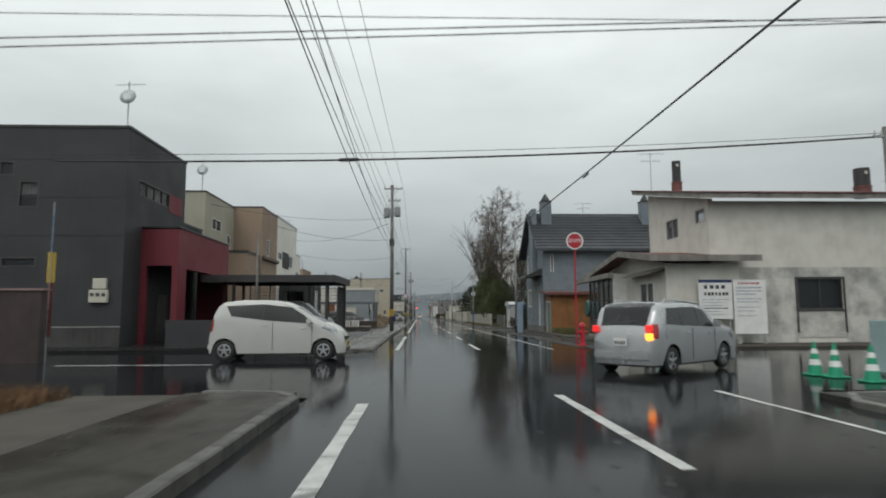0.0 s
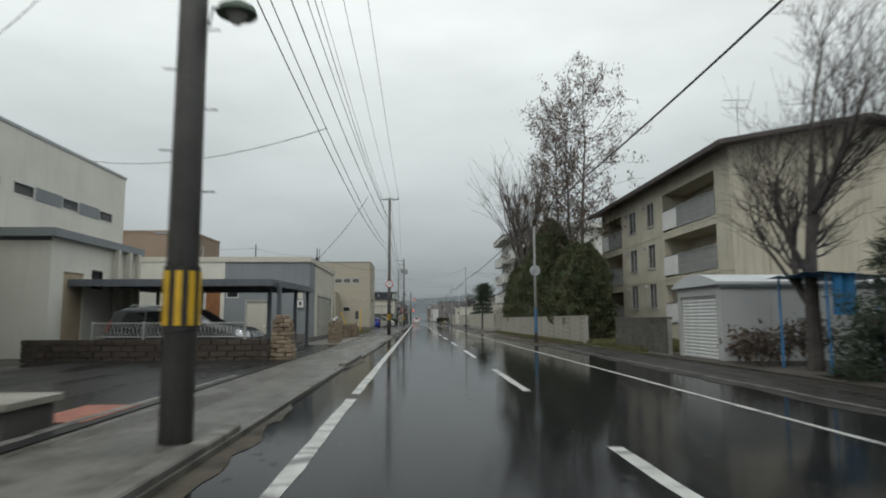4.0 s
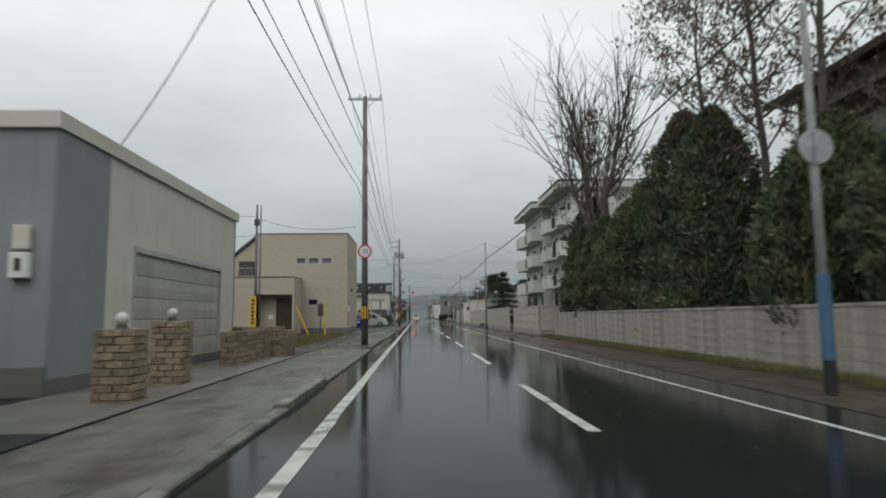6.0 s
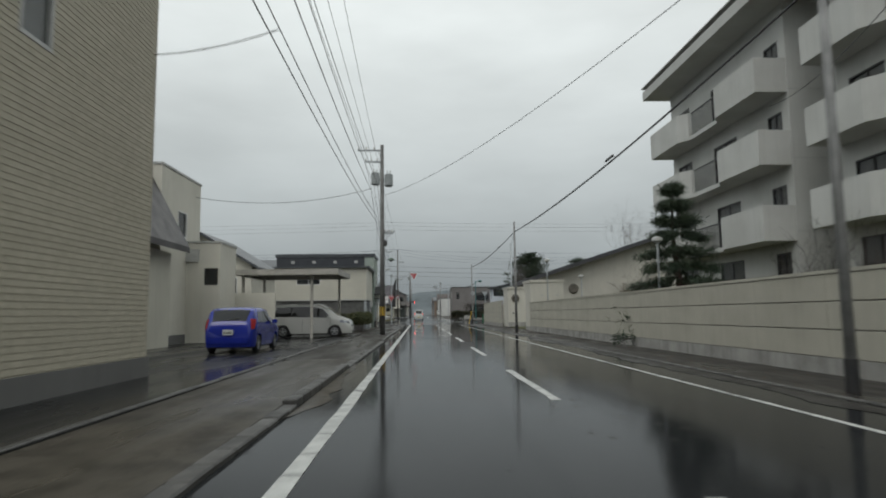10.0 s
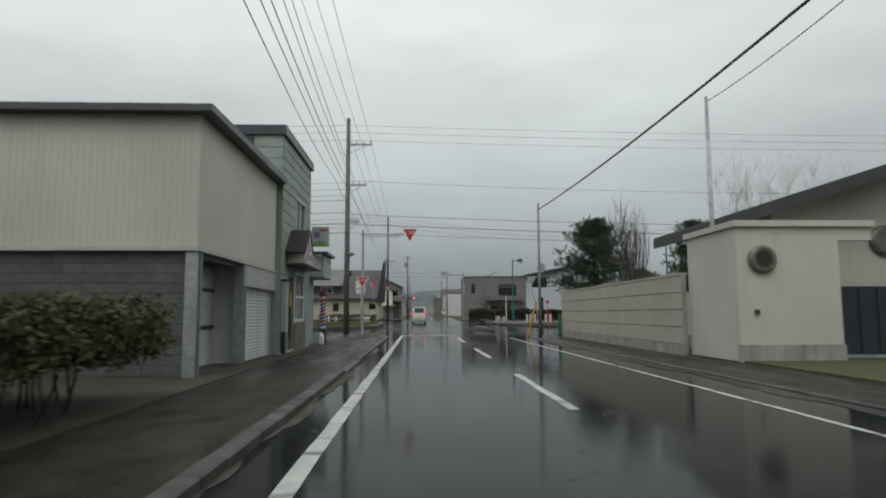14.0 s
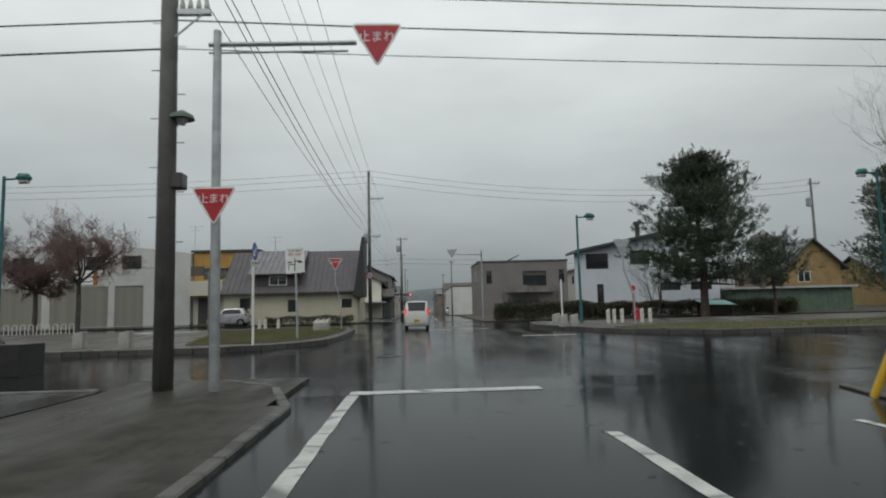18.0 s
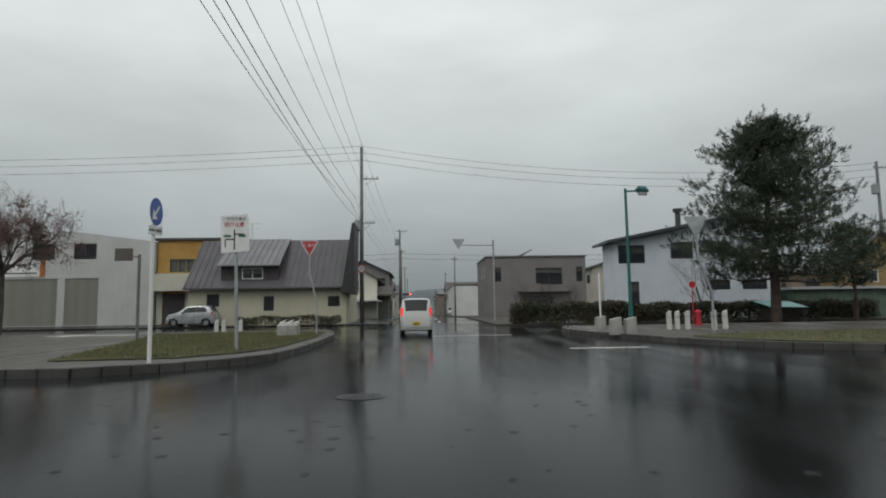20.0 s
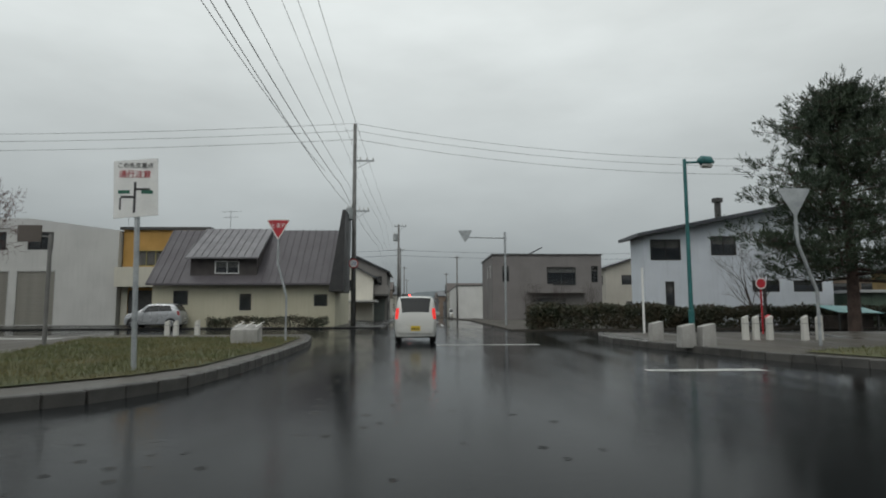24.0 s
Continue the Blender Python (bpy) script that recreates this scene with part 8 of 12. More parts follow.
KEI_TOP = [(0, 0.72), (0.06, 1.0), (0.2, 1.42), (0.38, 1.58), (1.0, 1.64), (1.9, 1.62), (2.3, 1.52), (2.9, 1.02), (3.25, 0.88), (3.36, 0.78), (3.4, 0.55)]
KEI_BELT = [(0, 0.68), (0.3, 1.0), (1.5, 0.98), (2.5, 0.95), (3.0, 0.86), (3.4, 0.5)]
KEI_PANES = [[(0.34, 1.12), (0.72, 1.05), (0.72, 1.52), (0.42, 1.5)], [(0.735, 1.05), (1.66, 1.03), (1.66, 1.53), (0.735, 1.52)], [(1.675, 1.03), (2.72, 1.0), (2.22, 1.42), (1.675, 1.53)]]
KEI_LIGHTS = {"head": [[(2.98, 0.7), (3.34, 0.62), (3.3, 0.8), (2.98, 0.92)]], "tail": [[(0.04, 0.82), (0.16, 0.82), (0.24, 1.2), (0.12, 1.2)]]}
VAN_TOP = [(0, 0.75), (0.08, 1.1), (0.28, 1.68), (0.5, 1.82), (1.5, 1.87), (2.9, 1.84), (3.3, 1.7), (4.0, 1.16), (4.5, 1.0), (4.68, 0.82), (4.72, 0.55)]
VAN_BELT = [(0, 0.72), (0.3, 1.1), (2.0, 1.08), (3.6, 1.04), (4.2, 0.95), (4.72, 0.5)]
VAN_PANES = [[(0.4, 1.16), (1.35, 1.14), (1.35, 1.7), (0.58, 1.68)], [(1.42, 1.14), (2.5, 1.12), (2.5, 1.72), (1.42, 1.71)], [(2.57, 1.12), (3.6, 1.08), (3.12, 1.58), (2.57, 1.7)]]
VAN_LIGHTS = {"head": [[(4.1, 0.84), (4.62, 0.74), (4.58, 0.88), (4.1, 0.98)]], "tail": [[(0.05, 0.85), (0.2, 0.85), (0.3, 1.3), (0.14, 1.3)]]}
HATCH_TOP = [(0, 0.75), (0.06, 1.02), (0.42, 1.42), (0.7, 1.5), (1.6, 1.52), (2.1, 1.48), (2.9, 1.06), (3.6, 0.9), (3.84, 0.74), (3.88, 0.5)]
HATCH_BELT = [(0, 0.7), (0.35, 1.0), (1.6, 0.95), (2.7, 0.94), (3.3, 0.85), (3.88, 0.45)]
HATCH_PANES = [[(0.55, 1.06), (1.1, 1.02), (1.1, 1.38), (0.75, 1.36)], [(1.15, 1.01), (1.75, 1.0), (1.75, 1.4), (1.15, 1.39)], [(1.8, 1.0), (2.6, 0.99), (2.15, 1.34), (1.8, 1.4)]]
HATCH_LIGHTS = {"head": [[(3.35, 0.72), (3.76, 0.62), (3.7, 0.78), (3.35, 0.86)]], "tail": [[(0.04, 0.8), (0.16, 0.8), (0.34, 1.12), (0.16, 1.14)]]}

# white kei car waiting across the mouth of the side street
car("kei_car", "pearl white rounded kei wagon waiting in the side street", (-6.07, 19.15, 0.0), 0, 3.9, 1.56,
    [(0, 0.7), (0.06, 1.05), (0.14, 1.38), (0.26, 1.6), (0.42, 1.7), (0.9, 1.75), (1.6, 1.75), (2.1, 1.7), (2.5, 1.56), (3.0, 1.28), (3.4, 1.08), (3.62, 0.98), (3.8, 0.83), (3.88, 0.68), (3.9, 0.5)],
    [(0, 0.66), (0.12, 1.1), (0.4, 1.28), (0.7, 1.25), (1.35, 1.17), (2.17, 1.1), (3.05, 1.03), (3.5, 0.92), (3.9, 0.46)], PWHITE, (0.47, 3.3),
    [[(0.66, 1.29), (1.56, 1.18), (1.56, 1.63), (0.5, 1.58)], [(1.6, 1.17), (2.62, 1.09), (2.38, 1.54), (1.6, 1.63)], [(2.67, 1.09), (3.02, 1.06), (2.72, 1.32), (2.5, 1.46)]],
    (2.5, 3.36, 0.9, 0.93), (0.1, 0.36, 0.82, 0.86), {"head": [[(3.25, 0.94), (3.72, 0.78), (3.66, 0.9), (3.3, 1.02)]], "tail": [[(0.03, 0.85), (0.12, 0.85), (0.17, 1.2), (0.08, 1.2)]]}, 0.3, YPLATE)
# silver wagon turning off
sv = car("estate_car", "silver estate car turning into the side street, lamp flashing", (4.41, 13.63, 0.0), 40, 4.1, 1.66, [(0, 0.75), (0.05, 1.0), (0.3, 1.46), (0.52, 1.55), (1.5, 1.58), (2.3, 1.53), (3.05, 1.08), (3.8, 0.92), (4.05, 0.78), (4.1, 0.55)],
         [(0, 0.7), (0.3, 1.04), (1.6, 1.0), (2.9, 0.98), (3.6, 0.88), (4.1, 0.5)], PSILVER, (0.7, 3.2),
         [[(0.45, 1.08), (1.1, 1.05), (1.1, 1.44), (0.62, 1.43)], [(1.13, 1.05), (1.9, 1.03), (1.9, 1.46), (1.13, 1.45)], [(1.93, 1.03), (2.75, 1.0), (2.3, 1.4), (1.93, 1.46)]],
         (2.36, 3.0, 0.9, 0.94), (0.08, 0.46, 0.86, 0.84), {"head": [[(3.5, 0.75), (3.95, 0.68), (3.9, 0.84), (3.5, 0.9)]], "tail": [[(0.04, 0.78), (0.16, 0.78), (0.2, 1.08), (0.1, 1.08)]]}, 0.3, rack=True)
for y, z, m in ((-0.66, 0.74, AMBER), (-0.66, 0.92, TAILON), (0.66, 0.9, TAILON)):
    bm = bmn()
    box(bm, -0.02, 0.06, y - 0.08, y + 0.08, z, z + 0.15)
    part("lit_lamp", bevelled(bm, 0.02), m, sv, "lit rear lamp", world=False)
# white kei car ahead, brake lamps lit
car("kei_car", "white tall kei car waiting with lit brake lamps", (0.2, 220.2, gz(221.5)), 90, 3.4, 1.475, KEI_TOP, KEI_BELT, PWHITE, (0.58, 2.78), KEI_PANES, (2.32, 2.88, 0.9, 0.94), (0.08, 0.34, 0.84, 0.88), KEI_LIGHTS, 0.29, YPLATE, brake=True)
# parked cars
car("minivan", "dark silver minivan parked under the brown carport", (-9.25, 33.6, 0.08), 0, 4.75, 1.78, [(x * 1.005, z * 1.08) for x, z in VAN_TOP], [(x * 1.005, z * 1.06) for x, z in VAN_BELT], PSILVER, (0.9, 3.8), [[(a * 1.005, b * 1.06) for a, b in c] for c in VAN_PANES], (3.36, 3.98, 0.9, 0.94), (0.1, 0.44, 0.84, 0.86), {k: [[(a * 1.005, b * 1.06) for a, b in c] for c in v] for k, v in VAN_LIGHTS.items()}, 0.32)
car("hatchback", "white hatchback parked deep in the brown carport", (-8.7, 36.1, 0.08), 0, 3.88, 1.69, HATCH_TOP, HATCH_BELT, PWHITE, (0.7, 3.1), HATCH_PANES, (2.14, 2.86, 0.9, 0.94), (0.1, 0.42, 0.82, 0.86), HATCH_LIGHTS, 0.29)
K, Z = 1.08, 1.09
car("estate_car", "dark estate car with roof rails parked behind the white fence", (-9.72, 65.1, 0.08), 0, 4.4 * K, 1.75, [(x * K, z * Z) for x, z in ((0, 0.75), (0.05, 1.0), (0.3, 1.42), (0.6, 1.5), (1.8, 1.53), (2.5, 1.46), (3.3, 1.02), (4.1, 0.9), (4.35, 0.75), (4.4, 0.5))],
    [(x * K, z * Z) for x, z in ((0, 0.7), (0.4, 0.98), (1.8, 0.95), (3.1, 0.93), (4.4, 0.5))], PDARK, (0.8 * K, 3.5 * K),
    [[(x * K, z * Z) for x, z in q] for q in (((0.5, 1.03), (1.2, 1.01), (1.2, 1.36), (0.7, 1.36)), ((1.26, 1.0), (2.0, 0.99), (2.0, 1.4), (1.26, 1.38)), ((2.06, 0.99), (3.0, 0.97), (2.5, 1.34), (2.06, 1.4)))],
    (2.55 * K, 3.26 * K, 0.9, 0.94), (0.1 * K, 0.5 * K, 0.84, 0.86), {"head": [[(3.9 * K, 0.76), (4.3 * K, 0.68), (4.25 * K, 0.85), (3.9 * K, 0.93)]], "tail": [[(0.04, 0.87), (0.18, 0.87), (0.32, 1.2), (0.17, 1.2)]]}, 0.31, rack=True)
car("hatchback", "silver hatchback parked under the grey carport", (-13.2, 71.5, 0.08), 0, 3.88, 1.69, HATCH_TOP, HATCH_BELT, PSILVER, (0.7, 3.1), HATCH_PANES, (2.14, 2.86, 0.9, 0.94), (0.1, 0.42, 0.82, 0.86), HATCH_LIGHTS, 0.29)
car("off_roader", "black off-roader parked by the grass lot", (-13.5, 106.5, 0.08), 180, 4.3, 1.75, [(0, 0.8), (0.05, 1.1), (0.25, 1.66), (0.5, 1.74), (1.8, 1.76), (2.6, 1.7), (3.1, 1.18), (3.95, 1.05), (4.25, 0.9), (4.3, 0.6)], [(0, 0.75), (0.3, 1.15), (2.8, 1.1), (4.3, 0.55)], PBLACK, (0.8, 3.4), [[(0.42, 1.2), (1.2, 1.18), (1.2, 1.62), (0.55, 1.6)], [(1.26, 1.18), (2.0, 1.17), (2.0, 1.64), (1.26, 1.63)], [(2.06, 1.17), (2.9, 1.15), (2.55, 1.56), (2.06, 1.63)]], (2.62, 3.06, 0.9, 0.94), (0.08, 0.32, 0.84, 0.86), {"tail": [[(0.04, 0.95), (0.16, 0.95), (0.22, 1.3), (0.1, 1.3)]]}, 0.33)
car("hatchback", "bright blue hatchback parked nose-in on wet asphalt", (-6.05, 136.9, 0.08), 90, 3.88, 1.69, HATCH_TOP, HATCH_BELT, PBLUE, (0.7, 3.1), HATCH_PANES, (2.14, 2.86, 0.9, 0.94), (0.1, 0.42, 0.82, 0.86), HATCH_LIGHTS, 0.29)
car("minivan", "white minivan parked under the pale carport, nose to the street", (-8.3, 152.3, 0.08), 0, 4.72, 1.75, VAN_TOP, VAN_BELT, PWHITE, (0.9, 3.78), VAN_PANES, (3.34, 3.96, 0.9, 0.94), (0.1, 0.44, 0.84, 0.86), VAN_LIGHTS, 0.33)
car("kei_car", "small silver hatch parked by the orange shop", (-13.8, 236.95, gz(236.95) + 0.08), 180, 3.3, 1.475, [(0, 0.7), (0.05, 0.95), (0.35, 1.36), (0.6, 1.44), (1.4, 1.46), (1.9, 1.42), (2.45, 1.0), (3.1, 0.85), (3.27, 0.7), (3.3, 0.5)], [(0, 0.65), (0.3, 0.95), (1.5, 0.92), (2.4, 0.9), (3.3, 0.45)], PSILVER, (0.55, 2.75), [[(0.45, 1.0), (1.2, 0.98), (1.2, 1.34), (0.62, 1.32)], [(1.26, 0.98), (2.2, 0.95), (1.85, 1.3), (1.26, 1.35)]], (1.94, 2.4, 0.9, 0.94), (0.1, 0.36, 0.82, 0.86), {"head": [[(2.9, 0.68), (3.22, 0.6), (3.2, 0.74), (2.9, 0.8)]], "tail": [[(0.04, 0.75), (0.14, 0.75), (0.22, 1.0), (0.1, 1.0)]]}, 0.27)
car("kei_car", "white kei car parked far down the street", (6.3, 305, gz(305) + 0.02), 270, 3.4, 1.475, KEI_TOP, KEI_BELT, PWHITE, (0.58, 2.78), KEI_PANES, (2.32, 2.88, 0.9, 0.94), (0.1, 0.34, 0.82, 0.86), KEI_LIGHTS, 0.29, YPLATE)


# ---- trees, hedges, grass ----
BARK = mat("wet_bark", (0.085, 0.073, 0.066), (0.055, 0.048, 0.044), 0.75, scale=3, fine=20, bump=0.6, var=0.25)
BIRCH = mat("pale_birch_bark", (0.2, 0.185, 0.17), (0.13, 0.12, 0.11), 0.75, scale=3, fine=20, bump=0.4, var=0.2)
BARKP = mat("pine_bark", (0.075, 0.05, 0.04), (0.05, 0.035, 0.03), 0.8, scale=3, fine=15, bump=0.7, var=0.25)
THUJA = mat("thuja_green", (0.078, 0.1, 0.052), (0.115, 0.112, 0.062), 0.7, scale=1.2, fine=3, bump=0, var=0.22, spec=0.3)
PINEN = mat("pine_needle_green", (0.026, 0.046, 0.026), (0.042, 0.06, 0.032), 0.55, scale=1.0, fine=3, bump=0, var=0.35)
DRYLEAF = mat("dry_brown_leaf", (0.075, 0.052, 0.036), (0.1, 0.07, 0.042), 0.7, scale=2, fine=4, bump=0, var=0.3)
HEDGEL = mat("hedge_leaf", (0.026, 0.034, 0.015), (0.055, 0.042, 0.022), 0.6, scale=1.5, fine=4, bump=0, var=0.35)

CHERRYT = mat("reddish_bud", (0.16, 0.1, 0.09), (0.12, 0.08, 0.072), 0.7, scale=2, fine=4, bump=0, var=0.3)


def limbs(rng, start, direction, length, radius, depth, segs, bend, up, spread, kids, out, tips, shrink=0.68, minr=0.004):
    """One branch and, from it, its smaller branches."""
    p, d = np.array(start, float), np.array(direction, float)
    d /= np.linalg.norm(d)
    pts, step = [p.copy()], length / segs
    for k in range(segs):
        d = d + rng.normal(0, bend, 3) + np.array([0, 0, up])
        d /= np.linalg.norm(d)
        p = p + d * step
        pts.append(p.copy())
    rad = [max(minr, radius * (1 - 0.62 * k / segs)) for k in range(segs + 1)]
    out.append((pts, rad))
    if depth == 0:
        tips.append((pts[-1], d))
        tips.append((pts[max(0, len(pts) - 2)], d))
        return
    for k in range(kids):
        f = rng.uniform(0.3, 1.0) if k < kids - 1 else 1.0
        i = min(segs, int(f * segs))
        a = rng.uniform(0, 2 * math.pi)
        side = np.cross(d, [math.cos(a), math.sin(a), 0.3])
        side /= np.linalg.norm(side) + 1e-9
        nd = d * (1 - spread * 0.5) + side * spread * rng.uniform(0.6, 1.2)
        limbs(rng, pts[i], nd, length * shrink * rng.uniform(0.75, 1.15), max(minr, rad[i] * 0.62), depth - 1, max(2, segs - 1), bend * 1.1, up, spread, kids, out, tips, shrink, minr)


def tubes_mesh(name, lines, material, coarse=5):
    verts, faces = [], []
    for pts, rad in lines:
        n = coarse if rad[0] > 0.03 else 3
        base = len(verts)
        for i, p in enumerate(pts):
            q = pts[min(i + 1, len(pts) - 1)] - pts[max(i - 1, 0)]
            q = q / (np.linalg.norm(q) + 1e-9)
            a = np.cross(q, [0, 0, 1] if abs(q[2]) < 0.9 else [1, 0, 0])
            a /= np.linalg.norm(a)
            b = np.cross(q, a)
            for k in range(n):
                t = 2 * math.pi * k / n
                verts.append(tuple(p + rad[i] * (math.cos(t) * a + math.sin(t) * b)))
        for i in range(len(pts) - 1):
            for k in range(n):
                o = base + i * n
                faces.append((o + k, o + (k + 1) % n, o + n + (k + 1) % n, o + n + k))
    me = bpy.data.meshes.new(name)
    me.from_pydata(verts, [], faces)
    me.materials.append(material)
    return me


def leaf_mesh(name, rng, centres, size, material, per=1, spread=0.0, long=1.0, dirs=None, wide=0.35):
    """Many small leaf blades round the given places."""
    centres = np.repeat(np.asarray(centres, float), per, axis=0)
    n = len(centres)
    c = centres + rng.normal(0, 1, (n, 3)) * spread
    u = rng.normal(0, 1, (n, 3))
    if dirs is not None:
        u = u * 0.6 + np.repeat(np.asarray(dirs, float), per, axis=0) * 1.2
    u /= np.linalg.norm(u, axis=1)[:, None]
    v = np.cross(u, rng.normal(0, 1, (n, 3)))
    v /= np.linalg.norm(v, axis=1)[:, None]
    s = size * rng.uniform(0.6, 1.3, (n, 1))
    P = np.stack([c - v * s * wide, c + u * s * long * 0.6 - v * s * wide * 0.57, c + u * s * long, c + v * s * wide], 1).reshape(-1, 3)
    me = bpy.data.meshes.new(name)
    me.vertices.add(4 * n)
    me.vertices.foreach_set("co", P.ravel())
    me.loops.add(4 * n)
    me.loops.foreach_set("vertex_index", np.arange(4 * n))
    me.polygons.add(n)
    me.polygons.foreach_set("loop_start", np.arange(0, 4 * n, 4))
    me.polygons.foreach_set("loop_total", np.full(n, 4))
    me.update()
    me.validate()
    me.materials.append(material)
    return me


def hang(name, me, parent, kind=""):
    ob = new(name, me)
    ob.parent = parent
    return tagged(ob, kind=kind) if kind else ob


def bare_tree(label, at, h, seed, stems=1, kids=4, depth=3, spread=0.75, up=0.05, trunk_r=0.16, leaves=0, name="bare_tree", first=0.32, leaf=DRYLEAF, lean=0.1, bark=None):
    rng = np.random.default_rng(seed)
    th = thing(name, at, label, "tree")
    trunk, fine, tips = [], [], []
    for s in range(stems):
        a = s * 2.1 + seed
        d0 = np.array([math.cos(a) * (0.25 if stems > 1 else lean * 0.3), math.sin(a) * (0.25 if stems > 1 else lean * 0.3), 1.0])
        out = []
        limbs(rng, (0.12 * math.cos(a) * (stems > 1), 0.12 * math.sin(a) * (stems > 1), -0.05), d0, h * (0.62 if stems == 1 else 0.55), trunk_r, depth, 7, 0.07, up, spread, kids, out, tips, 0.6)
        trunk += [l for l in out if l[1][0] > trunk_r * 0.3]
        fine += [l for l in out if l[1][0] <= trunk_r * 0.3]
    hang("trunk", tubes_mesh("trunk", trunk, bark or BARK, 8), th)
    if fine:
        hang("twig_mass", tubes_mesh("twig_mass", fine, bark or BARK, 4), th, "stuff")
    if leaves:
        pts = [t[0] for t in tips]
        pick = rng.choice(len(pts), min(leaves, len(pts)), replace=False)
        hang("foliage", leaf_mesh("foliage", rng, [pts[i] for i in pick], 0.14, leaf, 2, 0.14), th, "stuff")
    return th


def pollard(label, at, h, fork, seed, stems, trunk_r, reach, shoots=9):
    """A cut-back broadleaf tree: stout trunk, thick leaders with sawn stubs, sheaves of long straight shoots."""
    rng = np.random.default_rng(seed)
    th = thing("bare_tree", at, label, "tree")
    trunk = [([np.array([0, 0, -0.05]), np.array([0.05, 0.02, fork * 0.5]), np.array([0, 0.04, fork])], [trunk_r * 1.2, trunk_r, trunk_r * 0.92])]
    fine, heads = [], []
    for s in range(stems):
        a = s * 2 * math.pi / stems + rng.uniform(-0.5, 0.5)
        out = np.array([math.cos(a), math.sin(a), 0])
        spread = reach * (0.15 if s == 0 else rng.uniform(0.3, 0.55))
        rise = (h - fork) * rng.uniform(0.34, 0.56)
        p = np.array([0, 0.04, fork - 0.15])
        pts = [p]
        for k in range(1, 6):
            f = k / 5
            pts.append(p + out * spread * f ** 0.8 + np.array([0, 0, rise * f]) + rng.normal(0, 0.09, 3))
        r0 = trunk_r * (0.72 if s < 2 else 0.5)
        trunk.append((pts, [r0 * (1 - 0.09 * k) for k in range(6)]))
        heads += [(pts[k], out) for k in (3, 4, 5, 5)]
        for k in (2, 4):
            b = a + rng.uniform(-1.6, 1.6)
            d = np.array([math.cos(b), math.sin(b), 0.55])
            stub = [pts[k], pts[k] + d * reach * 0.1, pts[k] + d * reach * rng.uniform(0.16, 0.26) + np.array([0, 0, 0.15])]
            trunk.append((stub, [r0 * 0.5, r0 * 0.45, r0 * 0.48]))
            heads.append((stub[-1], d))
    for q, out in heads:
        for k in range(shoots):
            d = out * rng.uniform(0.0, 0.75) + rng.normal(0, 0.22, 3) + np.array([0, 0, 1.0])
            limbs(rng, q, d, (h - q[2]) * rng.uniform(0.4, 0.95), trunk_r * 0.14, 1, 6, 0.09, 0.05, 0.5, 6, fine, [], 0.5, 0.009)
    hang("trunk", tubes_mesh("trunk", trunk, BARK, 9), th)
    hang("twig_mass", tubes_mesh("twig_mass", fine, BARK, 4), th, "stuff")
    return th


def slender_tree(label, at, h, seed, reach, leaves=5):
    """A tall thin tree: one leader to the top, rising side branches, leaf clumps hanging at the twig ends."""
    rng = np.random.default_rng(seed)
    th = thing("slender_tree", at, label, "tree")
    spine = [np.array([0.0, 0.0, -0.05])]
    for k in range(1, 9):
        spine.append(np.array([spine[-1][0] + rng.normal(0, 0.1), spine[-1][1] + rng.normal(0, 0.1), h * k / 8]))
    trunk, fine, tips = [(spine, [0.17 * (1 - 0.93 * k / 8) for k in range(9)])], [], []
    for k in range(29):
        f = 0.34 + 0.63 * (k / 28)
        i = min(7, int(f * 8))
        p = spine[i] + (spine[i + 1] - spine[i]) * (f * 8 - i)
        a = k * 2.4 + rng.uniform(-0.4, 0.4)
        length = reach * (0.45 + 0.75 * math.sin(math.pi * min(1, (f - 0.3) * 1.25))) * (1.15 - f * 0.55) * rng.uniform(0.75, 1.1)
        d = np.array([math.cos(a) * 0.85, math.sin(a) * 0.85, 0.75])
        limbs(rng, p, d, length * 1.1, 0.06 * (1.2 - f), 2, 5, 0.12, 0.02, 0.65, 4, fine, tips, 0.5, 0.009)
    hang("trunk", tubes_mesh("trunk", trunk, BARK, 8), th)
    hang("twig_mass", tubes_mesh("twig_mass", fine, BARK, 4), th, "stuff")
    pick = rng.choice(len(tips), len(tips) * 3 // 5, replace=False)
    pts = [tips[i][0] - np.array([0, 0, 0.08]) for i in pick]
    hang("foliage", leaf_mesh("foliage", rng, pts, 0.11, DRYLEAF, leaves + 2, 0.17, 1.5, np.tile([0, 0, -1.0], (len(pts), 1))), th, "stuff")
    return th


